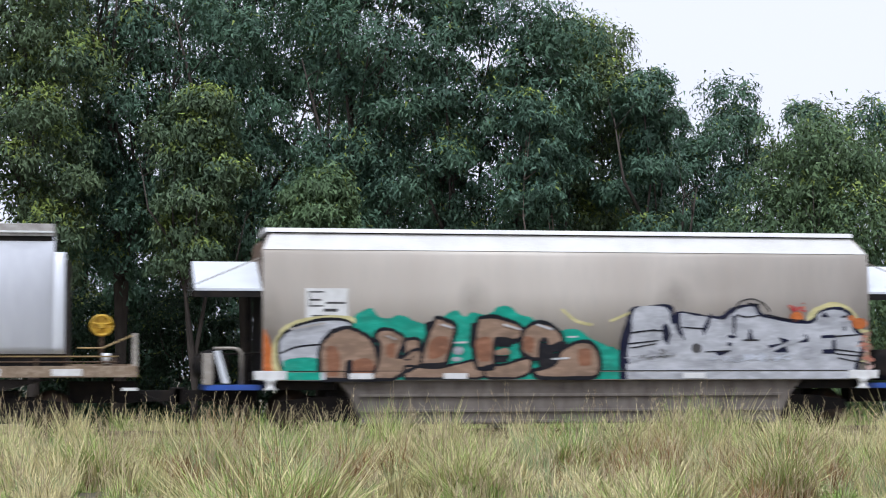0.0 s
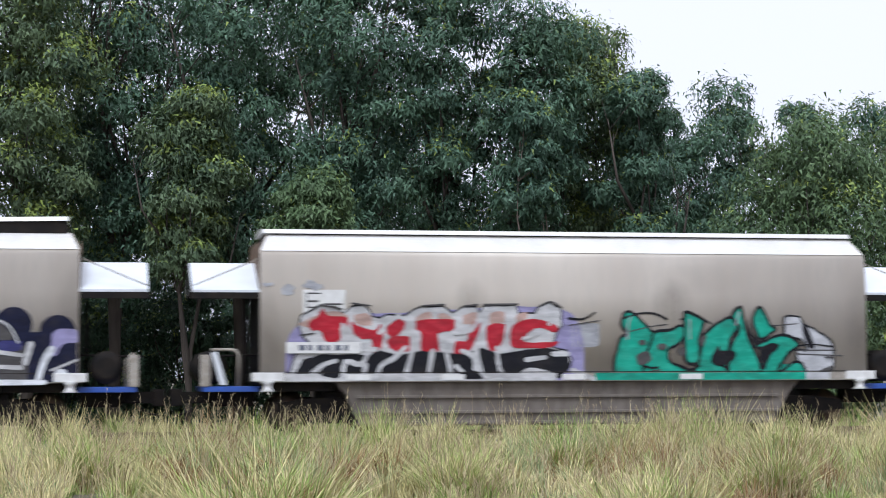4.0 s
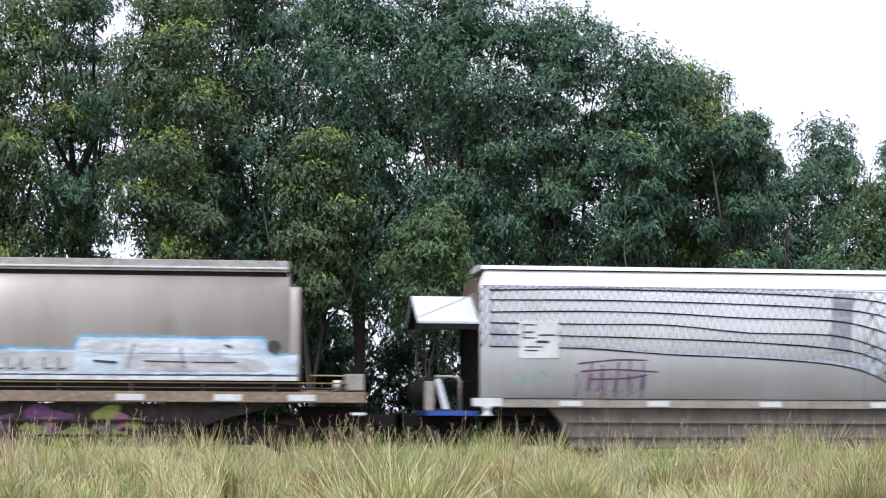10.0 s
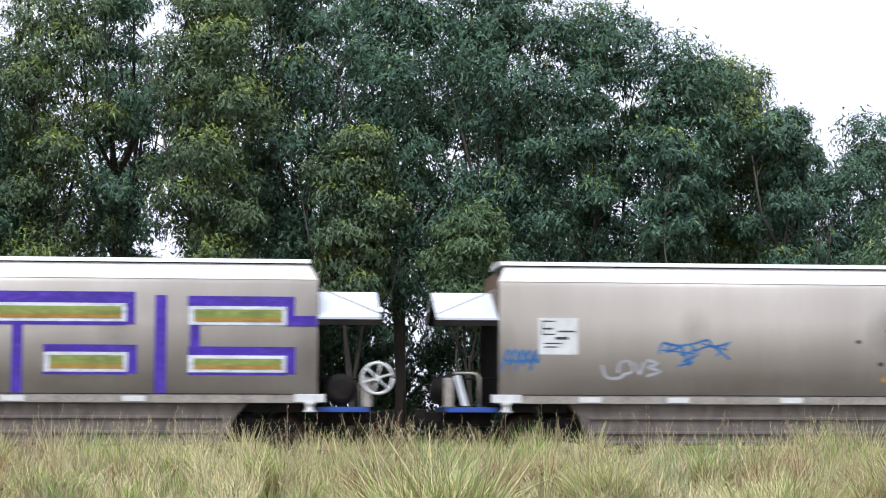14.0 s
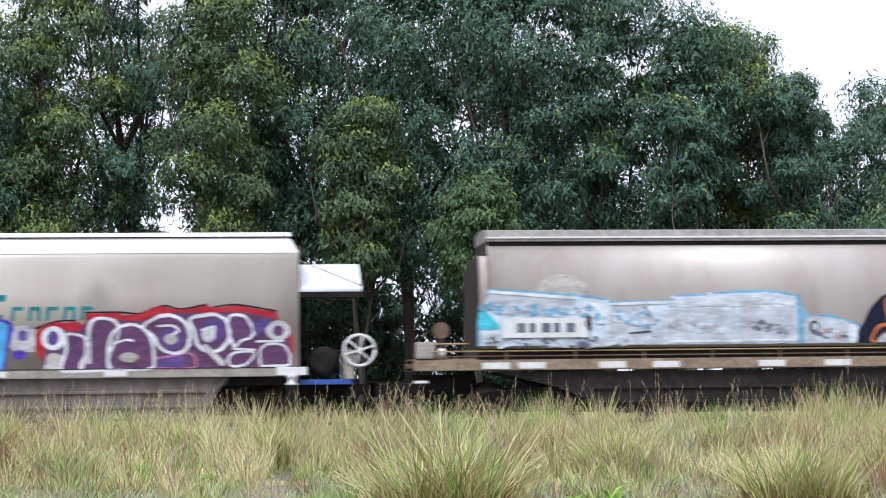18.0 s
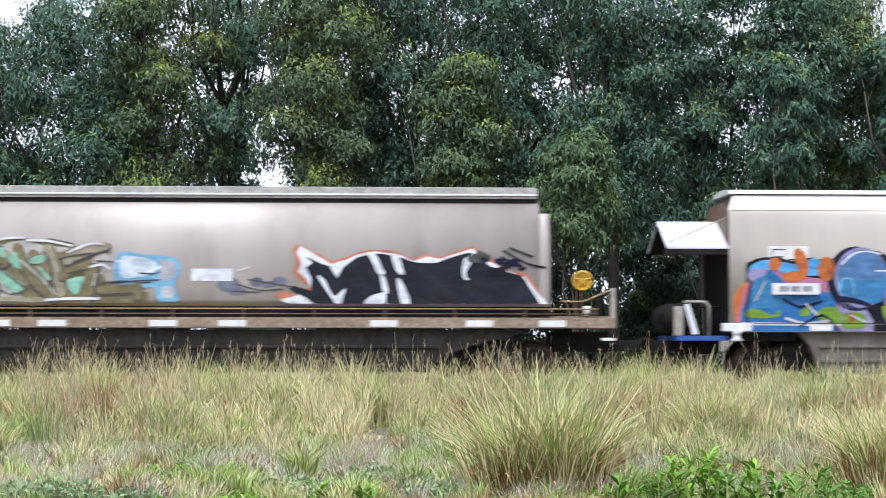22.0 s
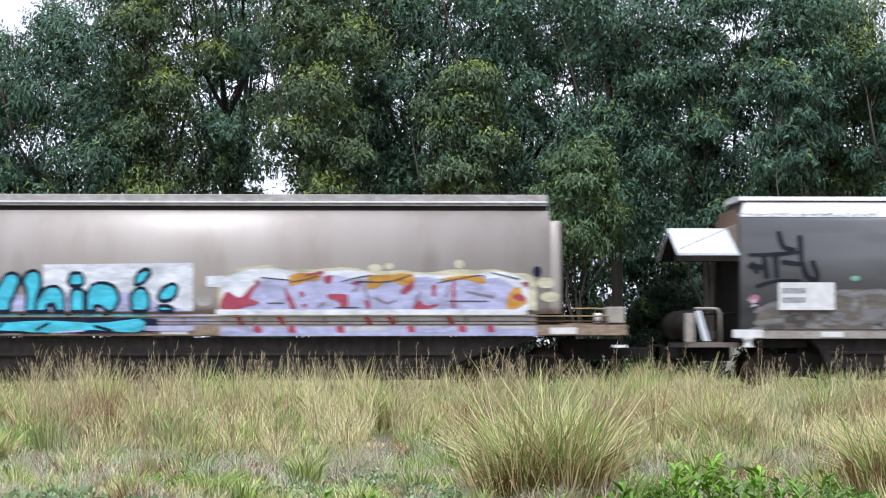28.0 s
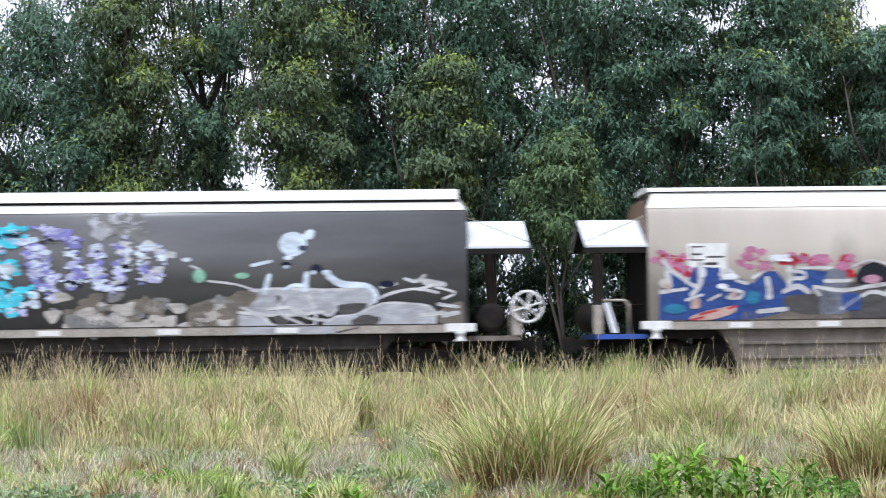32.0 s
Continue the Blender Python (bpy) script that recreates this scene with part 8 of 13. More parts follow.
blob(w, [(3.42, 2.76), (3.62, 2.73), (3.79, 2.61), (3.78, 2.34), (3.62, 2.4), (3.5, 2.58)], "mint", 8)
blob(w, [(4.41, 2.92), (4.53, 2.89), (4.6, 2.64), (4.44, 2.72)], "mint", 8)
blob(w, [(4.65, 2.62), (4.81, 2.76), (4.93, 2.4), (4.77, 2.46)], "mint", 8)
blob(w, [(5.08, 2.59), (5.28, 2.69), (5.48, 2.69), (5.4, 2.56), (5.18, 2.51)], "mint", 8)
blob(w, [(5.3, 2.47), (5.44, 2.35), (5.59, 2.16), (5.42, 2.21)], "mint", 8)
blob(w, [(4.44, 2.38), (4.58, 2.33), (4.8, 2.16), (4.72, 1.96), (4.53, 2.11)], "mint", 8)
blob(w, [(4.7, 1.89), (4.99, 1.96), (4.87, 2.16), (4.74, 2.07)], "mint", 8)
blob(w, [(5.92, 2.16), (6.3, 2.25), (6.24, 2.06), (6.12, 1.84), (5.98, 1.94)], "mint", 8)
blob(w, [(1.35, 2.49), (1.62, 2.5), (1.64, 2.38), (1.35, 2.34)], "mint", 8)
blob(w, [(1.35, 1.82), (1.74, 1.85), (1.86, 1.73), (1.35, 1.72)], "mint", 8)
blob(w, [(2.06, 1.94), (2.46, 1.94), (2.4, 1.84), (2.1, 1.83)], "mint", 8)
blob(w, [(2.55, 3.08), (2.68, 3.14), (2.76, 2.96), (2.59, 2.9)], "mint", 8)
blob(w, [(3.0, 2.61), (3.21, 2.76), (3.19, 2.58)], "mint", 8)
blob(w, [(3.6, 2.8), (3.91, 2.83), (3.91, 2.7), (3.62, 2.68)], "mauve", 8)
line(w, [(4.38, 3.02), (4.62, 3.07), (4.99, 3.08)], 0.05, "white", 9)
line(w, [(3.96, 3.03), (4.26, 2.96), (4.58, 2.84)], 0.04, "ash", 9)
line(w, [(5.04, 3.03), (5.52, 3.01), (6.0, 2.91)], 0.05, "white", 9)
line(w, [(5.92, 2.76), (6.24, 2.9), (6.48, 2.96), (6.69, 2.94)], 0.045, "white", 9)
line(w, [(1.38, 2.91), (1.92, 2.96), (2.22, 2.94), (2.58, 3.0)], 0.05, "white", 9)
line(w, [(2.82, 3.0), (3.09, 3.04), (3.38, 2.94)], 0.04, "ash", 9)
line(w, [(5.46, 1.73), (6.0, 1.76), (6.6, 1.76)], 0.06, "white", 9)
line(w, [(6.42, 2.45), (6.66, 2.5), (6.86, 2.4)], 0.045, "white", 9)
line(w, [(3.5, 2.44), (3.9, 2.18), (4.2, 1.86)], 0.035, "ash", 9)
line(w, [(4.92, 2.59), (5.4, 2.16), (5.66, 1.85)], 0.035, "ash", 9)
line(w, [(2.42, 2.62), (2.88, 2.69)], 0.05, "white", 9)
line(w, [(2.9, 2.57), (3.36, 2.58)], 0.03, "ash", 9)
line(w, [(3.78, 2.58), (3.79, 2.33)], 0.03, "ash", 9)
line(w, [(6.54, 2.3), (6.48, 2.04)], 0.03, "ash", 9)
line(w, [(3.9, 3.08), (4.2, 3.02), (4.52, 2.87)], 0.035, "smoke", 9.6)
line(w, [(4.39, 2.45), (4.74, 2.19), (5.06, 1.95)], 0.035, "smoke", 9.6)
line(w, [(3.6, 2.39), (3.84, 2.1), (4.03, 1.78)], 0.035, "smoke", 9.6)
line(w, [(5.44, 2.76), (5.59, 2.4), (5.64, 1.94)], 0.035, "smoke", 9.6)
line(w, [(5.76, 2.62), (6.02, 2.69), (6.48, 2.75)], 0.035, "smoke", 9.6)
line(w, [(3.72, 2.31), (4.1, 2.44), (4.51, 2.5)], 0.035, "smoke", 9.6)
line(w, [(5.94, 2.31), (6.36, 2.4)], 0.035, "smoke", 9.6)
line(w, [(6.6, 2.08), (7.02, 2.14), (7.44, 2.13)], 0.035, "smoke", 9.6)
line(w, [(1.38, 2.79), (1.8, 2.84), (2.23, 2.75)], 0.035, "smoke", 9.6)
line(w, [(4.5, 1.94), (4.7, 1.85), (4.94, 1.88)], 0.035, "smoke", 9.6)
line(w, [(2.64, 3.0), (2.97, 3.08), (3.39, 2.98)], 0.035, "smoke", 9.6)
line(w, [(5.52, 3.06), (6.04, 2.95)], 0.035, "smoke", 9.6)
line(w, [(1.44, 1.97), (2.16, 2.0)], 0.035, "smoke", 9.6)
line(w, [(2.34, 1.79), (3.24, 1.77)], 0.035, "smoke", 9.6)
line(w, [(6.54, 2.58), (6.91, 2.56)], 0.035, "smoke", 9.6)
blob(w, [(6.92, 2.45), (7.04, 2.76), (7.48, 2.74), (7.98, 2.7), (8.29, 2.64), (8.38, 2.39), (8.25, 2.08), (8.33, 1.7), (7.92, 1.7), (7.79, 2.01), (7.36, 1.98), (6.98, 2.1)], "skyblue", 3)
blob(w, [(7.08, 2.67), (7.48, 2.67), (7.85, 2.55), (7.73, 2.32), (7.3, 2.2), (7.05, 2.3)], "pale", 4)
blob(w, [(7.92, 2.6), (8.23, 2.55), (8.28, 2.35), (8.13, 2.15), (7.93, 2.2)], "ghost", 4)
line(w, [(6.86, 2.1), (7.48, 2.15), (7.92, 2.17)], 0.031, "smoke", 5)
line(w, [(7.48, 2.32), (7.79, 2.3), (7.92, 2.35)], 0.031, "smoke", 5)
line(w, [(7.48, 2.1), (7.73, 2.12)], 0.031, "smoke", 5)
line(w, [(7.23, 2.32), (7.48, 2.45), (7.67, 2.35), (7.92, 2.45)], 0.049, "white", 5)
line(w, [(6.98, 2.57), (7.36, 2.64)], 0.049, "white", 5)
blob(w, [(7.96, 2.01), (8.23, 2), (8.2, 1.78), (8.01, 1.78)], "ash", 4)
number_panel(w, 1.62, 3.31, 2.03, 2.43, 5, 24)
bar(w, 8.6, 9.5, 2.15, 2.42, "white", 2, name="label_block")
ellipse(w, 9.41, 2.08, 0.25, 0.17, "mesh", 2)
ellipse(w, 10.03, 2.13, 0.15, 0.1, "mesh", 2)
ellipse(w, 10.53, 2.15, 0.17, 0.1, "mesh", 2)
ellipse(w, 9.6, 1.93, 0.2, 0.09, "mesh", 2)
ellipse(w, 10.28, 2.08, 0.15, 0.07, "mesh", 2)
line(w, [(9.6, 2.08), (10.1, 1.95), (10.59, 1.98)], 0.031, "smoke", 3)
line(w, [(9.85, 2.18), (10.47, 2.08), (10.97, 2)], 0.031, "smoke", 3)
line(w, [(9.47, 1.93), (10.1, 1.9)], 0.031, "smoke", 3)
line(w, [(9.62, 2.38), (9.87, 2.45)], 0.049, "ash", 3)
blob(w, [(10.44, 1.83), (10.59, 1.93), (10.9, 1.85), (11.21, 2.05), (11.02, 2.13), (10.82, 2.33), (10.9, 2.55), (10.82, 2.82), (10.89, 2.97), (11.12, 2.87), (11.34, 2.76), (11.65, 2.58), (11.96, 2.68), (12.21, 2.78), (12.58, 2.85), (13.08, 2.8), (13.45, 2.64), (13.7, 2.75), (14.01, 2.68), (14.45, 2.83), (14.76, 2.93), (14.95, 2.75), (15.32, 2.58), (15.5, 2.39), (15.94, 2.33), (16.12, 2.08), (16.4, 1.66), (16.3, 1.66), (10.72, 1.66)], "salmon", 2, soft=False)
blob(w, [(10.53, 1.75), (10.9, 1.83), (11.24, 1.95), (11.12, 2.18), (10.92, 2.35), (10.99, 2.55), (10.89, 2.78), (10.97, 2.92), (11.37, 2.7), (11.66, 2.53), (11.99, 2.63), (12.24, 2.74), (12.61, 2.81), (13.08, 2.76), (13.45, 2.6), (13.77, 2.7), (14.05, 2.64), (14.47, 2.79), (14.75, 2.88), (14.9, 2.7), (15.27, 2.53), (15.44, 2.41), (15.89, 2.26), (16.08, 2.02), (16.4, 1.66), (10.72, 1.66)], "white", 3, soft=False)
blob(w, [(11.26, 1.66), (11.09, 1.8), (10.72, 1.98), (10.82, 2.05), (11.21, 1.95), (11.21, 2.2), (11.09, 2.45), (11.24, 2.55), (11.09, 2.68), (11.59, 2.48), (11.79, 2.23), (11.91, 2.45), (12.21, 2.68), (12.61, 2.76), (13.08, 2.7), (13.58, 2.55), (13.85, 2.55), (14.47, 2.73), (14.7, 2.8), (14.9, 2.65), (15.27, 2.41), (15.84, 2.28), (16.01, 2.01), (16.23, 1.66)], "blackpaint", 4, soft=False)
blob(w, [(11.36, 2.23), (11.49, 2.2), (11.71, 1.83), (11.96, 2), (11.86, 1.66), (11.74, 1.66)], "white", 5)
blob(w, [(12.46, 2.73), (12.61, 2.75), (12.73, 2.5), (12.83, 2.33), (12.68, 2.3), (12.58, 2.5)], "white", 5)
blob(w, [(12.96, 2.7), (13.13, 2.68), (13.25, 2.3), (13.1, 2.33)], "white", 5)
blob(w, [(12.71, 2.28), (12.83, 2.23), (12.9, 1.91), (12.81, 1.88)], "white", 5)
blob(w, [(13.08, 2.18), (13.2, 2.13), (13.38, 1.66), (13.18, 1.66)], "white", 5)
blob(w, [(12.38, 1.66), (12.51, 1.83), (12.85, 1.91), (12.83, 1.66)], "white", 5)
blob(w, [(14.55, 2.63), (14.75, 2.75), (14.8, 2.68), (14.6, 2.35), (14.67, 2.18), (14.52, 2.26)], "white", 5)
flecks(w, 14.5, 16.0, 2.35, 2.7, ["black", "navy", "smoke"], 9, 0.12, 6, 115)
line(w, [(15.44, 2.83), (15.94, 2.55), (16.34, 2.46)], 0.049, "blackpaint", 6)
line(w, [(15.38, 2.68), (15.81, 2.48)], 0.049, "blackpaint", 6)
line(w, [(15.57, 2.89), (16.06, 2.7)], 0.049, "blackpaint", 6)

w = WAGONS[12]
blob(w, [(0.36, 2.43), (0.48, 2.61), (0.8, 2.71), (1.18, 2.68), (1.43, 2.62), (1.8, 2.7), (2.12, 2.65), (2.43, 2.7), (3.18, 2.86), (3.69, 2.66), (4.19, 2.31), (4.35, 1.07), (0.37, 1.07)], "black", 1)
blob(w, [(0.4, 2.36), (0.52, 2.55), (0.82, 2.65), (1.18, 2.6), (1.49, 2.55), (1.81, 2.63), (2.12, 2.55), (2.18, 2.3), (0.4, 2.3)], "skyblue2", 2)
ellipse(w, 4.59, 2.43, 0.21, 0.21, "black", 1.2)
ellipse(w, 4.94, 2.42, 0.22, 0.21, "black", 1.2)
ellipse(w, 5.23, 2.37, 0.21, 0.21, "black", 1.2)
ellipse(w, 5.54, 2.32, 0.22, 0.22, "black", 1.2)
ellipse(w, 5.91, 2.27, 0.22, 0.22, "black", 1.2)
ellipse(w, 6.34, 2.29, 0.23, 0.23, "black", 1.2)
ellipse(w, 6.61, 2.16, 0.17, 0.22, "black", 1.2)
ellipse(w, 4.59, 2.42, 0.16, 0.17, "skyblue2", 2)
ellipse(w, 4.94, 2.41, 0.17, 0.17, "skyblue2", 2)
ellipse(w, 5.23, 2.36, 0.16, 0.17, "skyblue2", 2)
ellipse(w, 5.54, 2.31, 0.17, 0.19, "skyblue2", 2)
ellipse(w, 5.91, 2.26, 0.17, 0.19, "skyblue2", 2)
ellipse(w, 6.34, 2.28, 0.19, 0.2, "skyblue2", 2)
ellipse(w, 6.61, 2.15, 0.14, 0.19, "skyblue2", 2)
blob(w, [(3.85, 1.07), (3.69, 2.18), (4.32, 2.28), (4.94, 2.31), (5.69, 2.21), (6.71, 2.11), (6.71, 1.07)], "blue3", 1.6)
blob(w, [(4.94, 2.19), (5.63, 2.21), (5.69, 1.63), (5.01, 1.62)], "patch", 2.4)
blob(w, [(6.06, 2.06), (6.71, 2.09), (6.71, 1.44), (6.19, 1.69)], "skyblue2", 2.4)
line(w, [(4.38, 2.12), (4.82, 2.25), (5.13, 2), (5.01, 1.62)], 0.049, "lilac", 9)
line(w, [(5.44, 2.12), (5.57, 1.81), (5.42, 1.44)], 0.049, "lilac", 9)
line(w, [(6.06, 2.19), (6.19, 1.81), (6.07, 1.44)], 0.049, "lilac", 9)
line(w, [(4.44, 1.44), (4.94, 1.62), (5.44, 1.44), (6.07, 1.59)], 0.049, "lilac", 9)
line(w, [(3.69, 2.18), (4.19, 2.28), (4.44, 2.18)], 0.049, "lilac", 9)
line(w, [(3.95, 1.19), (4.45, 1.29), (4.82, 1.19)], 0.049, "lilac", 9)
line(w, [(6.62, 2.06), (6.5, 1.63), (6.66, 1.26)], 0.049, "lilac", 9)
line(w, [(4.32, 1.62), (4.82, 1.69), (5.13, 1.54)], 0.049, "navy", 9.3)
line(w, [(5.59, 2.21), (5.49, 1.69)], 0.049, "navy", 9.3)
line(w, [(5.01, 2.31), (5.09, 1.69)], 0.049, "navy", 9.3)
line(w, [(5.94, 1.69), (6.19, 1.59), (6.44, 1.07)], 0.049, "navy", 9.3)
line(w, [(4.19, 2.18), (4.44, 1.93), (4.38, 1.44)], 0.049, "navy", 9.3)
line(w, [(0.49, 2.17), (0.37, 1.61), (0.43, 1.17)], 0.049, "navy", 9.3)
line(w, [(1.18, 1.8), (1.56, 1.61), (2.06, 1.74)], 0.049, "navy", 9.3)
line(w, [(1.57, 1.18), (2.07, 1.43), (2.44, 1.07)], 0.049, "navy", 9.3)
line(w, [(4.5, 2.18), (4.94, 2.28)], 0.037, "ash", 9.6)
line(w, [(5.19, 2.04), (5.44, 2.09)], 0.037, "ash", 9.6)
line(w, [(5.32, 1.75), (5.57, 1.84)], 0.037, "ash", 9.6)
line(w, [(6.25, 2), (6.34, 1.75)], 0.037, "ash", 9.6)
line(w, [(0.8, 2.18), (0.56, 1.74)], 0.037, "ash", 9.6)
line(w, [(1.69, 1.68), (1.94, 1.43)], 0.037, "ash", 9.6)
line(w, [(2.69, 1.43), (3.01, 1.28)], 0.037, "ash", 9.6)
blob(w, [(0.08, 1.67), (0.18, 1.99), (0.43, 2.11), (0.31, 1.42), (0.18, 1.17)], "orange", 3)
blob(w, [(0.21, 1.07), (0.18, 1.49), (0.36, 2.05), (0.61, 2.4), (0.93, 2.43), (1.3, 2.33), (1.68, 2.28), (2.19, 2.18), (2.44, 1.8), (2.44, 1.07)], "pink", 3)
blob(w, [(0.25, 1.07), (0.26, 1.49), (0.49, 1.99), (0.7, 2.36), (0.93, 2.4), (1.43, 2.03), (2.19, 1.93), (2.38, 1.74), (2.34, 1.07)], "blue", 4)
blob(w, [(0.4, 2.3), (0.49, 2.45), (0.83, 2.43), (0.75, 2.28), (0.5, 2.17)], "lilac", 5)
blob(w, [(0.49, 1.99), (0.68, 2.28), (1.18, 1.99), (1.12, 1.61), (0.49, 1.57)], "blue2", 5)
blob(w, [(0.31, 1.49), (0.56, 1.57), (0.94, 1.43), (1.12, 1.55), (1.11, 1.4), (0.68, 1.35), (0.33, 1.39)], "lime2", 6)
blob(w, [(1.56, 1.53), (1.79, 1.6), (1.76, 1.4), (1.59, 1.4)], "lime2", 6)
blob(w, [(1.94, 1.43), (2.01, 1.55), (2.29, 1.62), (2.49, 1.48), (2.52, 1.18), (2.19, 1.2)], "lime2", 6)
blob(w, [(3.39, 1.62), (3.69, 1.56), (3.9, 1.25), (3.85, 1.07), (3.57, 1.07)], "lime2", 6)
blob(w, [(4.47, 1.25), (4.69, 1.56), (4.92, 1.59), (4.92, 1.21)], "lime2", 6)
blob(w, [(5.74, 1.46), (6.07, 1.54), (5.99, 1.39)], "lime2", 6)
ellipse(w, 1.01, 2.55, 0.14, 0.15, "orange", 6)
ellipse(w, 1.43, 2.28, 0.25, 0.12, "orange", 6)
ellipse(w, 2.16, 2.45, 0.2, 0.27, "orange", 6)
blob(w, [(1.43, 2.8), (1.53, 2.9), (1.68, 2.78), (1.76, 2.49), (1.66, 2.23), (1.53, 2.43)], "orange", 6.5)
ellipse(w, 1.89, 2.58, 0.14, 0.11, "skyblue2", 6)
ellipse(w, 1.24, 2.45, 0.15, 0.09, "skyblue2", 6)
ellipse(w, 2.81, 2.23, 0.64, 0.72, "navy", 6)
ellipse(w, 2.94, 2.26, 0.6, 0.67, "lilac", 6.6)
ellipse(w, 2.96, 2.26, 0.57, 0.62, "blue3", 7.2)
blob(w, [(2.44, 2.12), (3.5, 2.18), (3.38, 1.74), (3, 1.68), (2.63, 1.78)], "blue2", 8)
line(w, [(3.25, 2.41), (3.5, 2.41)], 0.037, "white", 8.4)
line(w, [(2.5, 2.55), (2.75, 2.78), (3.06, 2.84), (3.37, 2.78)], 0.037, "white", 8.4)
ellipse(w, 2.59, 2.03, 0.12, 0.22, "blue2", 8)
line(w, [(2.44, 1.93), (2.49, 2.18), (2.61, 2.25), (2.74, 2.15), (2.77, 1.87)], 0.037, "skyblue", 8.6)
line(w, [(2.38, 1.8), (2.94, 1.71), (3.29, 1.49), (3.57, 1.07)], 0.111, "navy", 9)
blob(w, [(2.44, 1.74), (2.94, 1.62), (3.19, 1.31), (3.2, 1.07), (2.44, 1.07)], "lilac", 6)
blob(w, [(2.5, 1.43), (2.94, 1.48), (3.05, 1.18), (2.57, 1.13)], "lime2", 7)
blob(w, [(2.62, 1.46), (2.77, 1.48), (2.77, 1.28), (2.64, 1.28)], "red2", 7)
ellipse(w, 3.94, 1.87, 0.47, 0.44, "pink", 6)
ellipse(w, 3.97, 1.81, 0.41, 0.37, "blue3", 7)
blob(w, [(3.57, 1.88), (3.69, 1.93), (3.82, 1.56), (3.69, 1.58)], "salmon", 8)
line(w, [(3.47, 1.68), (3.54, 1.96), (3.72, 1.98), (3.87, 1.73), (3.89, 1.43)], 0.049, "lilac", 8.4)
blob(w, [(4.09, 1.48), (4.32, 1.68), (4.54, 1.64), (4.38, 1.41), (4.2, 1.36)], "orange", 8)
ellipse(w, 4.34, 2.26, 0.17, 0.1, "orange", 7)
blob(w, [(4.54, 2.18), (4.66, 2.31), (5, 2.29), (5.09, 2.12), (4.94, 1.81), (4.59, 1.75), (4.49, 1.93)], "lilac", 7)
blob(w, [(4.59, 2.03), (4.75, 2.21), (4.97, 2.19), (4.89, 1.89), (4.64, 1.84)], "blue2", 8)
line(w, [(4.57, 1.84), (4.82, 1.76), (5.07, 1.84)], 0.062, "navy", 9)
blob(w, [(5.13, 2.12), (5.38, 2.19), (5.42, 1.69), (5.14, 1.69)], "ash", 7)
ellipse(w, 5.81, 1.99, 0.2, 0.25, "blue", 8)
line(w, [(5.64, 1.81), (5.66, 2.16), (5.84, 2.26), (6.01, 2.14), (6.04, 1.76)], 0.049, "lilac", 9)
line(w, [(5.19, 2.19), (5.29, 1.63)], 0.049, "lilac", 9)
line(w, [(5.44, 1.61), (5.69, 1.63)], 0.049, "lilac", 9)
line(w, [(5.72, 1.75), (6.13, 1.79)], 0.037, "white", 9.4)
line(w, [(5.74, 1.94), (5.84, 1.84)], 0.037, "white", 9.4)
blob(w, [(4.94, 1.54), (5.5, 1.54), (5.69, 1.25), (5.57, 1.07), (5.01, 1.07)], "brick2", 6)
ellipse(w, 6.2, 2.21, 0.15, 0.14, "red2", 9)
ellipse(w, 6.49, 1.82, 0.17, 0.15, "pink", 9)
blob(w, [(6.41, 1.69), (6.66, 1.69), (6.59, 1.42), (6.44, 1.44)], "pink", 9)
blob(w, [(6.13, 1.63), (6.44, 1.69), (6.44, 1.26), (6.19, 1.29)], "patch", 6)
blob(w, [(6.41, 2.19), (6.71, 2.25), (6.71, 1.19), (6.5, 1.44)], "cyan", 5)
blob(w, [(3.75, 2.56), (4, 2.73), (4.31, 2.66), (4.19, 2.33), (3.81, 2.31)], "smoke", 3)
blob(w, [(3.91, 2.66), (4.19, 2.68), (4.14, 2.48), (3.96, 2.46)], "ash", 4)
line(w, [(1.25, 1.36), (1.69, 1.24), (2.19, 1.3)], 0.062, "ash", 7)
line(w, [(3.95, 1.28), (4.32, 1.44)], 0.062, "ash", 7)
line(w, [(0.31, 1.24), (2.44, 1.21)], 0.062, "ash", 7)
number_panel(w, 0.93, 1.99, 1.88, 2.13, 6, 26)
blob(w, [(6.67, 1.09), (6.67, 2.23), (6.9, 2.35), (7.64, 2.29), (8.26, 2.46), (8.57, 2.57), (8.82, 2.46), (9.5, 2.35), (9.88, 2.6), (10.25, 2.33), (10.87, 2.35), (11.36, 2.5), (12.3, 2.5), (12.26, 1.73), (12.48, 1.48), (12.48, 1.09)], "black", 1, soft=False)
blob(w, [(6.84, 1.09), (6.9, 1.85), (7.21, 2.23), (8.01, 2.34), (8.88, 2.49), (9.13, 2.5), (9.19, 2.33), (10.25, 2.23), (10.99, 2.29), (11.36, 2.55), (11.59, 2.59), (11.39, 2.38), (12.05, 2.23), (11.92, 1.85), (12.17, 1.73), (11.98, 1.09)], "red2", 2, soft=False)
blob(w, [(6.93, 1.89), (7.52, 2.25), (7.87, 2.26), (7.87, 2.08), (7.46, 2.04), (7.27, 1.85)], "green2", 3)
blob(w, [(7.87, 2.23), (8.51, 2.38), (8.62, 2.23), (8.51, 1.98), (8.45, 1.79), (8.57, 1.63), (8.63, 1.09), (8.2, 1.09), (7.87, 1.67), (7.79, 2.04)], "green2", 3.4)
blob(w, [(6.75, 1.33), (6.84, 1.63), (7.39, 1.67), (7.58, 1.36), (7.64, 1.09), (6.84, 1.09)], "green2", 3)
blob(w, [(7.42, 1.73), (7.64, 1.98), (7.84, 1.85), (8.01, 1.48), (8.11, 1.09), (7.74, 1.09), (7.58, 1.48)], "green2", 3)
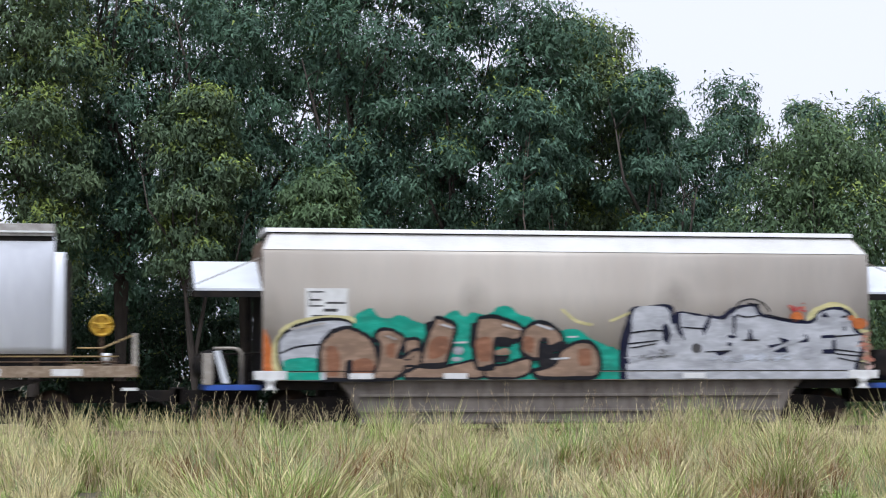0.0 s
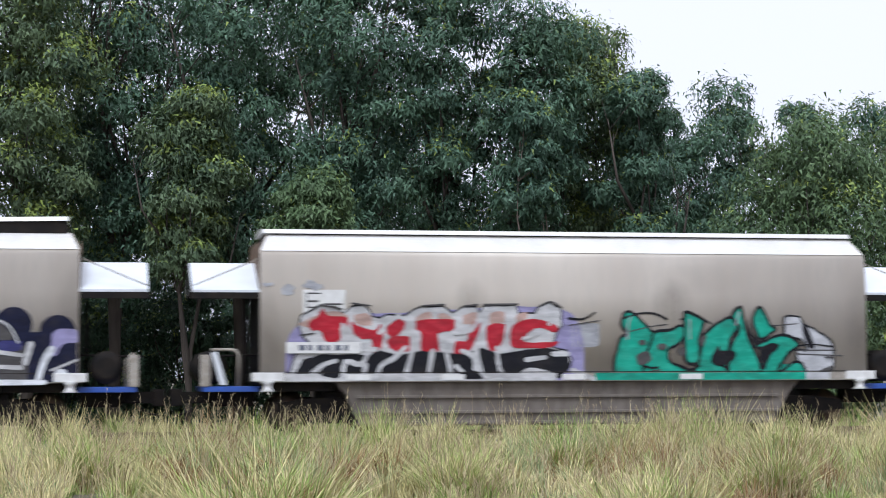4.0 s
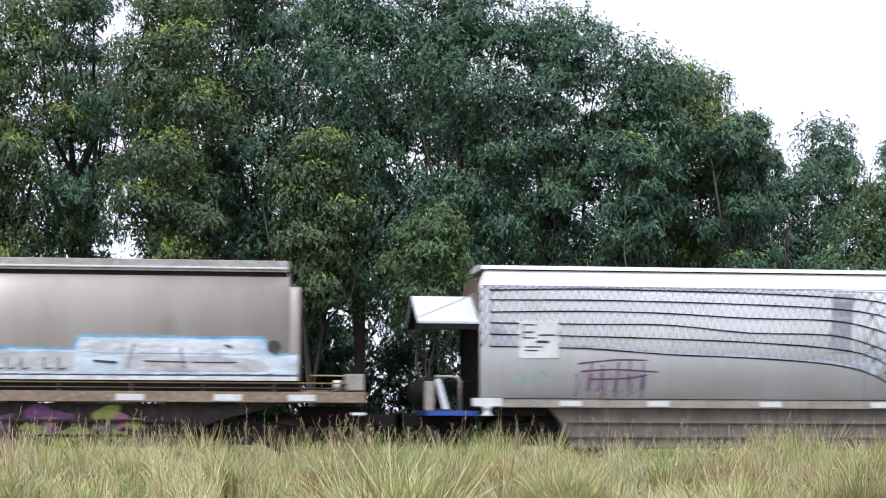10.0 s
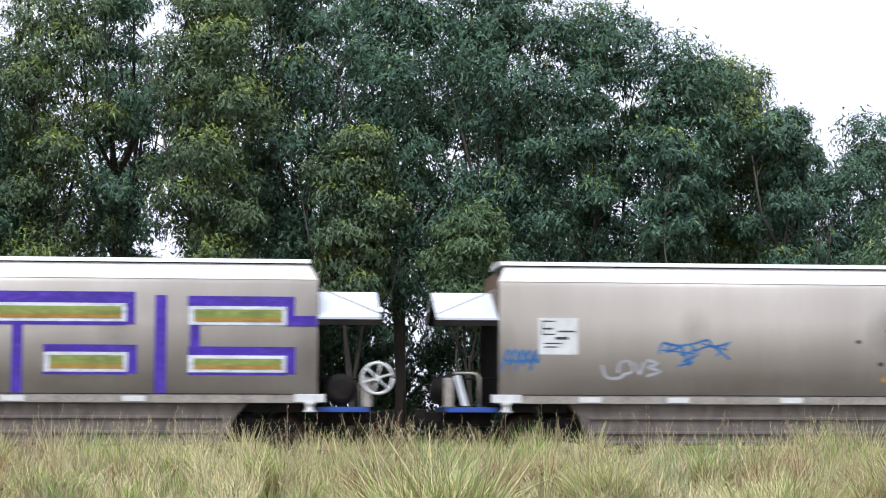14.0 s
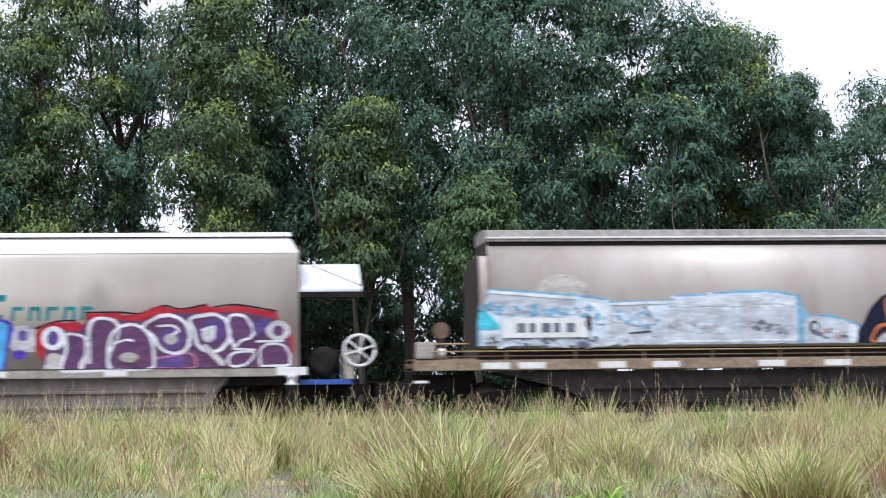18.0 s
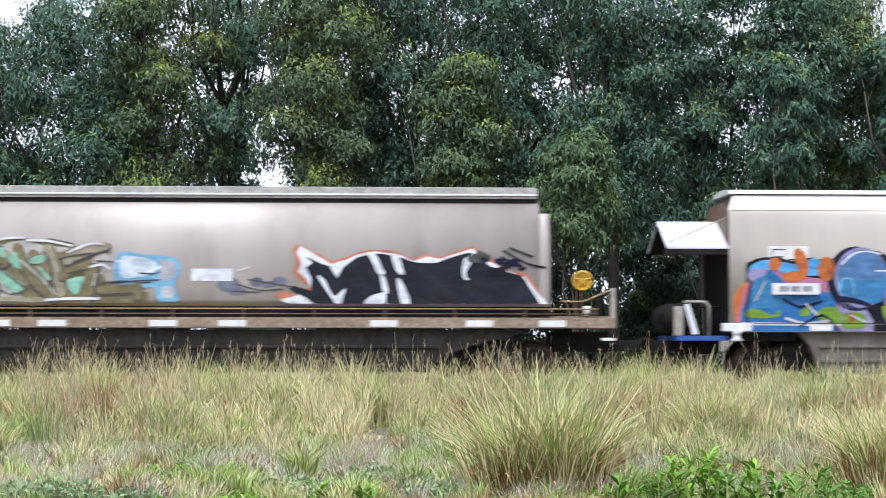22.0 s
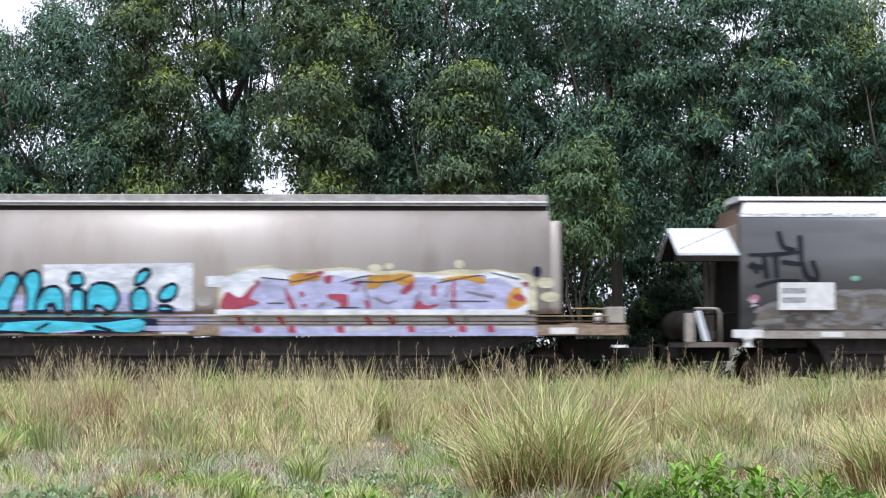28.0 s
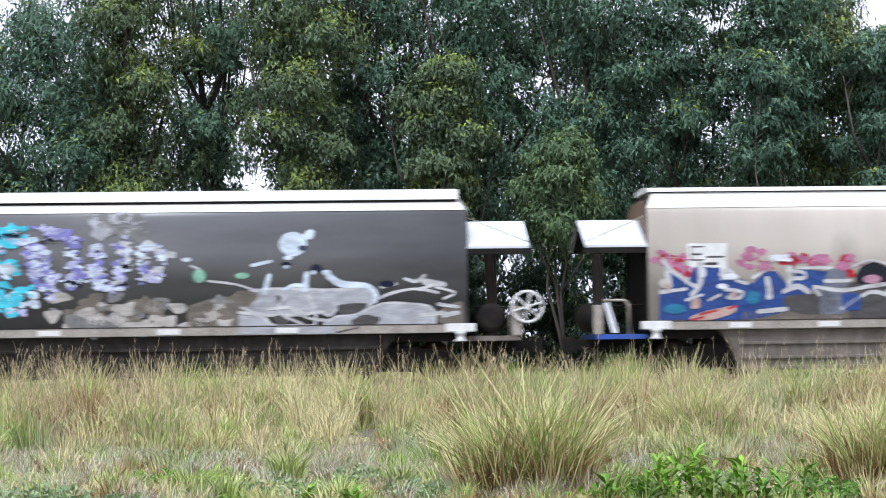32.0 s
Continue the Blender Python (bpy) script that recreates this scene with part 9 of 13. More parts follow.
blob(w, [(8.57, 2.29), (8.94, 2.46), (9.19, 2.25), (9.5, 2.23), (9.44, 2.03), (8.82, 2.08), (8.78, 1.85), (8.63, 1.71), (8.47, 1.98)], "amber", 4)
blob(w, [(8.78, 2.08), (9.5, 2.03), (9.45, 1.46), (9.32, 1.67), (9.13, 1.85), (8.94, 1.9)], "red2", 5)
blob(w, [(8.63, 1.66), (8.82, 1.83), (9.21, 1.89), (9.07, 1.76), (8.82, 1.64)], "olive", 5.4)
blob(w, [(8.86, 1.48), (9.01, 1.63), (9.32, 1.54), (9.53, 1.48), (9.6, 1.09), (9.38, 1.3), (8.94, 1.09)], "amber", 4)
blob(w, [(9.5, 2.17), (9.73, 1.95), (9.88, 2.17), (10.12, 2.13), (10.22, 1.85), (10.56, 1.73), (10.77, 1.46), (10.79, 1.09), (10.12, 1.09), (10.06, 1.48), (9.88, 1.76), (9.78, 1.48), (9.65, 1.09), (9.5, 1.3), (9.52, 1.85)], "green2", 4.4)
blob(w, [(10.27, 2.26), (10.45, 2.26), (10.45, 2.03), (10.32, 1.95)], "green2", 5)
blob(w, [(10.5, 2.13), (10.74, 2.35), (10.93, 2.43), (11.05, 2.23), (11.12, 1.98), (10.99, 1.9), (10.74, 1.9), (10.64, 1.71), (10.47, 1.78), (10.35, 1.93)], "amber", 5)
blob(w, [(10.72, 1.66), (11.12, 1.85), (11.31, 1.48), (11.27, 1.09), (10.81, 1.09), (10.73, 1.36)], "amber", 4)
blob(w, [(10.64, 1.92), (11.09, 1.93), (11.09, 1.83), (10.84, 1.77), (10.74, 1.59), (10.63, 1.66)], "red2", 6)
blob(w, [(10.97, 2.2), (11.18, 2.48), (11.54, 2.6), (11.43, 2.49), (11.27, 2.34), (11.19, 2.15)], "red2", 6)
blob(w, [(11.13, 2.08), (11.3, 2.23), (11.36, 2.5), (11.56, 2.38), (12.02, 2.41), (11.94, 2.04), (11.36, 2.08), (11.49, 1.93), (11.74, 1.67), (11.66, 1.09), (11.39, 1.09), (11.31, 1.48), (11.19, 1.76)], "green2", 5.6)
blob(w, [(11.64, 1.09), (11.64, 1.48), (11.86, 1.73), (12.17, 1.79), (12.48, 1.54), (12.52, 1.3), (12.33, 1.09)], "green2", 4.6)
blob(w, [(11.36, 2.02), (11.86, 2.02), (11.94, 1.93), (11.67, 1.85), (11.84, 1.67), (11.71, 1.58), (11.55, 1.83)], "red2", 6.4)
blob(w, [(7.39, 1.88), (7.54, 2.08), (7.62, 1.63), (7.62, 1.36), (7.49, 1.48)], "red2", 6)
blob(w, [(9.81, 1.73), (9.97, 1.58), (10.05, 1.17), (9.93, 1.36)], "red2", 6)
ellipse(w, 10.22, 1.63, 0.08, 0.09, "red2", 6)
ellipse(w, 9.6, 1.83, 0.06, 0.09, "red2", 6)
blob(w, [(8.94, 1.3), (9.19, 1.3), (9.38, 1.09), (9.01, 1.09)], "red2", 4.9)
blob(w, [(11.55, 1.09), (11.64, 1.31), (11.84, 1.09)], "red2", 4.9)
ellipse(w, 6.87, 2.2, 0.16, 0.07, "white", 7)
ellipse(w, 6.77, 2.04, 0.13, 0.045, "white", 7)
ellipse(w, 12.13, 2.29, 0.15, 0.1, "white", 7)
ellipse(w, 12.18, 2.1, 0.14, 0.06, "white", 7)
ellipse(w, 12.05, 1.89, 0.15, 0.045, "white", 7)
ellipse(w, 12.05, 2.23, 0.1, 0.05, "black", 7.5)
line(w, [(7.89, 2.35), (8.39, 2.44), (8.81, 2.51)], 0.06, "white", 7)
line(w, [(9.13, 2.35), (9.57, 2.41), (9.88, 2.33), (10.25, 2.35)], 0.055, "white", 7)
line(w, [(10.37, 2.29), (10.68, 2.43), (10.95, 2.53)], 0.05, "white", 7)
line(w, [(7.05, 2.38), (7.21, 2.48), (7.39, 2.43)], 0.04, "ash", 7)
ellipse(w, 9.78, 2.3, 0.06, 0.05, "white", 7)
ellipse(w, 9.95, 2.3, 0.05, 0.05, "white", 7)
line(w, [(8.11, 2.21), (8.49, 2.2)], 0.025, "smoke", 7)
line(w, [(8.2, 2.14), (8.49, 2.13)], 0.025, "smoke", 7)
line(w, [(10.77, 2.13), (11.02, 2.1)], 0.025, "smoke", 7)
line(w, [(10.79, 2.07), (11.04, 2.04)], 0.025, "smoke", 7)
line(w, [(11.22, 2.3), (11.49, 2.26), (11.79, 2.2)], 0.035, "smoke", 7)
line(w, [(8.94, 2.26), (9.23, 2.21)], 0.025, "smoke", 7)
line(w, [(12.08, 1.73), (12.23, 1.71)], 0.025, "smoke", 7)
ellipse(w, 7.7, 1.92, 0.11, 0.05, "black", 7)
ellipse(w, 7.72, 1.72, 0.08, 0.07, "black", 7)
ellipse(w, 11.25, 2.08, 0.1, 0.06, "smoke", 7)
ellipse(w, 11.31, 1.85, 0.11, 0.06, "smoke", 7)
ellipse(w, 7.79, 1.41, 0.12, 0.07, "smoke", 4.9)
line(w, [(8.32, 1.63), (8.63, 1.64)], 0.03, "smoke", 7)
line(w, [(12.3, 1.85), (12.61, 1.9), (12.83, 1.88)], 0.055, "ash", 2)
line(w, [(12.42, 1.61), (12.75, 1.46)], 0.05, "ash", 2)
blob(w, [(12.26, 2.04), (12.54, 1.98), (12.48, 1.83), (12.3, 1.88)], "ash", 5)
blob(w, [(11.92, 1.3), (12.42, 1.23), (12.36, 1.09), (11.98, 1.09)], "patch", 2)

w = WAGONS[13]
company_mark(w, 4.75, 2.33)
blob(w, [(0.02, 2.06), (0.23, 2.42), (0.73, 2.4), (1.13, 2.33), (1.29, 2.47), (1.48, 2.6), (1.73, 2.52), (1.98, 2.47), (2.13, 2.58), (2.26, 2.6), (2.43, 2.61), (2.61, 2.48), (2.73, 2.55), (2.88, 2.62), (3.05, 2.5), (3.3, 2.48), (3.49, 2.5), (3.86, 2.44), (4.24, 2.53), (4.61, 2.46), (4.99, 2.56), (5.3, 2.46), (5.51, 2.34), (5.74, 2.14), (5.89, 1.89), (5.94, 1.07), (0.02, 1.07)], "black", 1)
blob(w, [(0.73, 2.35), (1.13, 2.28), (1.31, 2.41), (1.51, 2.54), (1.73, 2.47), (1.98, 2.42), (2.18, 2.5), (2.43, 2.55), (2.61, 2.43), (2.81, 2.53), (2.91, 2.55), (3.06, 2.43), (3.31, 2.42), (3.67, 2.38), (4.05, 2.48), (4.49, 2.36), (4.8, 2.41), (5.05, 2.48), (5.31, 2.39), (5.51, 2.21), (5.67, 2.01), (5.86, 1.89), (5.93, 1.07), (5.24, 1.07), (5.11, 2.01), (0.73, 2.12)], "cream", 2)
blob(w, [(0.02, 1.07), (0.02, 1.87), (0.1, 2.18), (0.6, 2.27), (2.74, 2.25), (3.99, 2.26), (5.11, 2.14), (5.43, 1.89), (5.55, 1.39), (5.49, 1.07)], "pink2", 3)
line(w, [(2.49, 2.23), (3.49, 2.25)], 0.037, "ash", 3.6)
line(w, [(0.6, 2.25), (2.49, 2.2)], 0.037, "ash", 3.6)
line(w, [(3.99, 2.28), (5.24, 2.21)], 0.037, "ash", 3.6)
blob(w, [(0.24, 1.07), (0.3, 1.24), (0.61, 1.18), (0.26, 1.56), (0.23, 1.87), (0.25, 2.17), (0.79, 2.22), (0.86, 1.87), (1.86, 1.85), (1.86, 2.2), (3.36, 2.18), (3.49, 2.13), (3.86, 2.18), (5.11, 2.21), (5.24, 2.01), (5.27, 1.58), (5.12, 1.64), (4.74, 1.57), (4.68, 1.07)], "blackpaint", 4, soft=False)
line(w, [(0.23, 2.31), (0.67, 2.27)], 0.16, "pink2", 5.5)
line(w, [(0.23, 1.93), (0.04, 1.74), (0.03, 1.49), (0.24, 1.29), (0.61, 1.17)], 0.148, "pink2", 5.5)
line(w, [(0.36, 1.97), (0.23, 1.56), (0.36, 1.24)], 0.123, "pink2", 5.5)
line(w, [(2.05, 2.03), (2.3, 2.05), (2.44, 1.88), (2.49, 1.63), (2.34, 1.38), (2.24, 1.18)], 0.136, "pink2", 5.5)
line(w, [(2.49, 1.65), (2.74, 1.73), (2.93, 1.57), (3.12, 1.28)], 0.111, "pink2", 5.5)
line(w, [(2.8, 2.19), (2.72, 1.75), (2.97, 1.35)], 0.173, "pink2", 5.5)
line(w, [(3.24, 2.25), (3.39, 2.13), (3.43, 1.69)], 0.123, "pink2", 5.5)
line(w, [(3.99, 2.23), (3.86, 2.01), (3.62, 1.88)], 0.111, "pink2", 5.5)
line(w, [(3.64, 1.93), (3.99, 2.01), (4.14, 1.88)], 0.074, "pink2", 5.5)
line(w, [(3.74, 1.51), (4.05, 1.58), (4.24, 1.48)], 0.086, "pink2", 5.5)
line(w, [(3.99, 1.2), (3.74, 1.57), (3.62, 1.82)], 0.074, "pink2", 5.5)
line(w, [(2.61, 2.13), (2.74, 1.38)], 0.099, "pink2", 5.5)
line(w, [(4.8, 1.57), (4.99, 1.69), (5.24, 1.64)], 0.086, "pink2", 5.5)
line(w, [(4.49, 2.16), (4.44, 1.95)], 0.086, "pink2", 5.5)
line(w, [(2.5, 1.13), (2.87, 1.19)], 0.148, "pink2", 5.5)
line(w, [(1.31, 1.12), (1.74, 1.09)], 0.123, "pink2", 5.5)
line(w, [(2.24, 2.16), (2.26, 2.03)], 0.074, "pink2", 5.5)
blob(w, [(1.42, 1.81), (1.86, 1.85), (1.97, 1.56), (1.74, 1.47), (1.55, 1.62)], "red2", 5)
blob(w, [(0.39, 1.43), (0.61, 1.37), (0.8, 1.27), (0.62, 1.15), (0.46, 1.22)], "red2", 5)
blob(w, [(3.02, 1.57), (3.18, 1.82), (3.3, 1.76), (3.12, 1.41)], "red2", 5)
blob(w, [(4.74, 1.08), (4.84, 1.36), (5.12, 1.44), (5.24, 1.33), (5.39, 1.64), (5.55, 1.39), (5.52, 1.07)], "red2", 5)
blob(w, [(0.86, 1.77), (1.49, 1.85), (1.55, 1.75), (1.11, 1.67)], "red2", 5)
ellipse(w, 4.39, 1.7, 0.26, 0.32, "pink2", 6)
ellipse(w, 1.18, 1.22, 0.17, 0.17, "pink2", 6)
ellipse(w, 4.34, 1.7, 0.15, 0.2, "cream2", 7)
blob(w, [(4.24, 1.48), (4.49, 1.49), (4.39, 1.36)], "salmon2", 7)
ellipse(w, 5.12, 1.39, 0.15, 0.1, "pink2", 6)
blob(w, [(5.26, 2.01), (5.61, 2.07), (5.8, 1.76), (5.68, 1.39), (5.39, 1.58)], "mauve", 5)
ellipse(w, 0.75, 2.46, 0.11, 0.09, "blue", 3)
ellipse(w, 2.23, 2.5, 0.1, 0.09, "blue", 3)
ellipse(w, 3.99, 2.53, 0.17, 0.07, "blue", 3)
ellipse(w, 5.66, 2.26, 0.17, 0.1, "blue", 3)
blob(w, [(5.39, 2.41), (5.73, 2.49), (6.36, 2.46), (6.38, 2.14), (5.86, 2.08)], "brick2", 2)
line(w, [(0.8, 1.37), (1.99, 1.19)], 0.037, "smoke", 6)
line(w, [(2.24, 1.25), (3.5, 1.13)], 0.037, "smoke", 6)
line(w, [(3.62, 1.38), (4.74, 1.2)], 0.037, "smoke", 6)
number_panel(w, 0.76, 1.91, 1.87, 2.12, 6, 24)
flecks(w, 0.05, 0.6, 1.9, 2.4, ["ash", "pink", "ash"], 8, 0.1, 6, 135)
blob(w, [(6.63, 2.26), (6.73, 2.41), (7.04, 2.49), (7.33, 2.44), (7.35, 2.14), (6.86, 2.14)], "brick2", 1)
blob(w, [(6.71, 2.14), (6.76, 2.36), (6.98, 2.47), (7.23, 2.42), (7.38, 2.27), (7.23, 2.12)], "lime", 1.5)
blob(w, [(7.6, 2.27), (7.79, 2.47), (7.98, 2.37), (8.04, 2.22)], "lime", 1.5)
blob(w, [(8.16, 2.21), (8.22, 2.42), (8.41, 2.42), (8.5, 2.25)], "lime", 1.5)
blob(w, [(8.85, 2.25), (8.91, 2.47), (9.16, 2.47), (9.22, 2.27)], "lime", 1.5)
blob(w, [(9.78, 2.15), (9.81, 2.4), (9.96, 2.5), (10.11, 2.38), (10.18, 2.18), (9.96, 2.13)], "lime", 1.5)
blob(w, [(5.89, 1.58), (6.36, 2.16), (6.48, 2.24), (7.04, 2.14), (7.36, 2.07), (7.38, 2.24), (7.54, 2.34), (7.73, 2.29), (7.85, 2.32), (8.16, 2.2), (8.41, 2.27), (8.97, 2.25), (9.19, 2.17), (9.22, 2.31), (9.9, 2.32), (9.96, 2.13), (10.21, 2.25), (10.46, 2.33), (10.7, 2.3), (10.8, 2.15), (10.8, 1.66), (11.2, 1.66), (11.45, 1.23), (11.45, 1.07), (6.11, 1.07)], "black", 2)
blob(w, [(6.34, 1.07), (6.26, 1.64), (6.48, 2.14), (7.01, 2.04), (6.93, 1.64), (7.11, 1.4), (6.86, 1.07)], "coral", 3, "black", 0.031)
blob(w, [(7.04, 1.89), (7.45, 2.02), (7.38, 1.65), (7.18, 1.58)], "coral", 3, "black", 0.031)
blob(w, [(7.45, 2.14), (7.6, 2.27), (7.73, 2.19), (7.7, 2.04), (7.48, 2.04)], "coral", 3, "black", 0.031)
blob(w, [(7.48, 1.97), (7.75, 1.99), (7.73, 1.58), (7.48, 1.58)], "coral", 3, "black", 0.031)
blob(w, [(7.83, 2.19), (8.29, 2.05), (8.16, 1.65), (7.98, 1.59), (7.95, 1.27), (7.79, 1.21), (7.75, 1.77)], "coral", 3, "black", 0.031)
blob(w, [(8.41, 2.17), (9.03, 2.15), (9.12, 1.9), (9.03, 1.65), (8.97, 1.4), (9.12, 1.22), (8.85, 1.25), (8.66, 1.59), (8.47, 1.71), (8.5, 1.9)], "coral", 3, "black", 0.031)
blob(w, [(7.98, 1.25), (8.16, 1.52), (8.33, 1.65), (8.5, 1.55), (8.79, 1.22)], "coral", 3, "black", 0.031)
blob(w, [(9.22, 2.25), (9.86, 2.25), (9.94, 2.05), (10.21, 2.15), (10.48, 2.25), (10.73, 2.2), (10.73, 1.76), (10.43, 1.68), (10.15, 1.59), (9.96, 1.41), (9.71, 1.21), (9.44, 1.22), (9.59, 1.41), (9.4, 1.59), (9.24, 1.78)], "coral", 3, "black", 0.031)
blob(w, [(9.04, 1.55), (9.12, 1.59), (9.42, 1.26), (9.22, 1.21)], "coral", 3, "black", 0.031)
blob(w, [(10.77, 1.53), (11.15, 1.6), (11.35, 1.23), (10.83, 1.22)], "coral", 3, "black", 0.031)
blob(w, [(9.71, 1.22), (10.21, 1.41), (10.58, 1.22)], "coral", 3, "black", 0.031)
line(w, [(6.36, 2.14), (7.01, 2.07)], 0.049, "ash", 5)
line(w, [(8.41, 2.18), (8.97, 2.17), (9.07, 2.02)], 0.049, "ash", 5)
line(w, [(9.24, 2.22), (9.84, 2.25)], 0.049, "ash", 5)
line(w, [(10.02, 2.1), (10.27, 2.18), (10.52, 2.28), (10.7, 2.24)], 0.049, "ash", 5)
line(w, [(7.85, 2.22), (8.27, 2.07), (8.18, 1.77)], 0.049, "ash", 5)
line(w, [(8.79, 1.22), (8.54, 1.55)], 0.049, "ash", 5)
line(w, [(9.34, 1.21), (9.07, 1.55)], 0.049, "ash", 5)
line(w, [(11.32, 1.26), (11.1, 1.58)], 0.049, "ash", 5)
line(w, [(7.11, 1.97), (7.45, 2.04)], 0.049, "ash", 5)
line(w, [(10.75, 2.2), (10.75, 1.76)], 0.049, "ash", 5)
line(w, [(10.46, 1.56), (10.83, 1.29)], 0.049, "ash", 5)
blob(w, [(6.49, 1.39), (6.86, 1.46), (7.11, 1.07), (6.36, 1.07)], "orange2", 4.6)
blob(w, [(8.1, 1.28), (8.35, 1.55), (8.66, 1.22)], "orange2", 4.6)
blob(w, [(8.97, 1.07), (9.71, 1.41), (11.38, 1.34), (11.45, 1.07)], "orange2", 4.6)
blob(w, [(9.53, 1.59), (10.21, 1.66), (10.09, 1.35), (9.71, 1.28)], "orange2", 4.6)
blob(w, [(7.76, 1.2), (8.85, 1.2), (8.85, 1.07), (7.76, 1.07)], "orange2", 2.6, soft=False)
blob(w, [(9.86, 1.68), (10.04, 1.66), (9.96, 1.53)], "smoke", 5.4)
blob(w, [(10.33, 1.66), (10.43, 1.9), (10.46, 1.59)], "smoke", 5.4)
blob(w, [(9.24, 1.59), (9.47, 1.59), (9.52, 1.38), (9.34, 1.38)], "smoke", 5.4)
blob(w, [(7.98, 1.65), (8.16, 1.67), (8.1, 1.25), (7.95, 1.25)], "smoke", 5.4)
blob(w, [(8.04, 1.71), (8.29, 1.72), (8.35, 1.59), (8.1, 1.55)], "olive2", 6)
ellipse(w, 9.4, 1.43, 0.09, 0.06, "olive2", 6)
ellipse(w, 10.21, 1.06, 0.2, 0.11, "black", 6)
blob(w, [(10.8, 2.15), (11.2, 2.3), (11.63, 2.26), (12.06, 2.16), (12.56, 2.14), (12.8, 1.97), (12.9, 1.54), (13.05, 1.42), (13.08, 1.22), (11.45, 1.07), (10.83, 1.41)], "pink2", 1)
blob(w, [(10.77, 2.09), (10.89, 2.09), (10.95, 1.78), (10.8, 1.78)], "plum2", 2)
blob(w, [(11.08, 2.03), (11.2, 2.18), (11.38, 2.13), (11.57, 2.16), (11.64, 1.85), (11.45, 1.6), (11.1, 1.78)], "plum2", 2)
blob(w, [(11.72, 1.22), (11.82, 1.66), (11.76, 1.97), (11.94, 2.08), (12.19, 2.01), (12.24, 1.6), (12.14, 1.07), (11.75, 1.07)], "plum2", 2)
blob(w, [(12.34, 1.91), (12.5, 2.09), (12.71, 2.04), (12.78, 1.73), (12.68, 1.42), (12.43, 1.19), (12.36, 1.54)], "plum2", 2)
blob(w, [(12.68, 1.29), (12.8, 1.47), (13.07, 1.44), (13.07, 1.25)], "plum2", 2)
blob(w, [(11.82, 1.85), (12, 1.97), (12.09, 1.89), (11.94, 1.76), (12.04, 1.66), (11.84, 1.6)], "ash", 3)
blob(w, [(12.5, 1.94), (12.61, 1.91), (12.58, 1.42), (12.48, 1.42)], "mauve", 3)
blob(w, [(11.22, 2.09), (11.3, 2.09), (11.32, 1.78), (11.22, 1.78)], "ash", 3)
blob(w, [(10.78, 1.6), (10.83, 1.84), (11.08, 1.76), (11.32, 1.93), (11.55, 1.85), (11.57, 1.6), (11.45, 1.47), (11.88, 1.41), (12, 1.07), (11.51, 1.07), (11.38, 1.29), (11.2, 1.6)], "lime3", 4)
line(w, [(11.51, 1.21), (11.94, 1.29)], 0.031, "olive2", 5)
line(w, [(11.57, 1.1), (11.94, 1.17)], 0.031, "olive2", 5)
flecks(w, 0.2, 1.0, 3.1, 3.5, ["ash"], 7, 0.14, 0, 142)

w = WAGONS[14]
shape(w, [(5.15, 1.66), (8.4, 1.66), (8.4, 2.72), (5.15, 2.68)], "white", 1)
blob(w, [(1.67, 1.68), (2.14, 1.89), (3.77, 1.83), (4.15, 2.08), (5.27, 1.96), (7.15, 2.08), (7.65, 1.83), (8.39, 1.66), (8.39, 1.66), (1.67, 1.66)], "lilac2", 2)
blob(w, [(1.67, 2.35), (1.76, 2.49), (1.95, 2.49), (2.07, 2.35)], "cyan2", 3, "navy", 0.074)
blob(w, [(2.3, 2.43), (2.36, 2.6), (2.54, 2.67), (2.66, 2.52), (2.68, 2.39)], "cyan2", 3.8, "navy", 0.074)
blob(w, [(2.92, 2.18), (3.01, 2.39), (3.26, 2.47), (3.52, 2.39), (3.54, 2.08), (3.39, 1.93), (3.14, 1.96)], "cyan2", 3, "navy", 0.074)
blob(w, [(3.45, 2.38), (3.62, 2.38), (3.67, 2.21), (3.54, 2.08)], "cyan2", 3.8, "navy", 0.074)
blob(w, [(3.71, 2.27), (3.96, 2.29), (4.17, 2.21), (4.15, 1.89), (3.9, 1.81), (3.7, 1.96)], "cyan2", 3, "navy", 0.074)
blob(w, [(4.15, 1.81), (4.12, 2.08), (4.24, 2.27), (4.37, 2.46), (4.58, 2.48), (4.64, 2.33), (4.55, 2.08), (4.46, 1.83), (4.4, 1.66), (4.02, 1.66)], "cyan2", 3.8, "navy", 0.074)
blob(w, [(3.67, 1.77), (4.02, 1.83), (4.3, 1.77), (4.4, 1.66), (3.65, 1.66)], "cyan2", 3, "navy", 0.074)
blob(w, [(4.8, 1.66), (4.8, 2.08), (4.72, 2.33), (4.83, 2.51), (5.02, 2.53), (5.12, 2.33), (5.05, 2.02), (4.96, 1.66)], "cyan2", 3.8, "navy", 0.074)
blob(w, [(4.96, 1.66), (5.05, 1.96), (5.25, 2.18), (5.5, 2.18), (5.62, 1.96), (5.62, 1.66), (5.42, 1.66), (5.37, 1.83), (5.25, 1.77), (5.25, 1.66)], "cyan2", 3, "navy", 0.074)
blob(w, [(5.71, 2.33), (5.77, 2.48), (5.96, 2.49), (6.04, 2.36), (5.97, 2.21), (5.77, 2.21)], "cyan2", 3.8, "navy", 0.074)
blob(w, [(5.77, 1.66), (5.75, 2.02), (5.87, 2.16), (6.05, 2.08), (6.05, 1.66)], "cyan2", 3, "navy", 0.074)
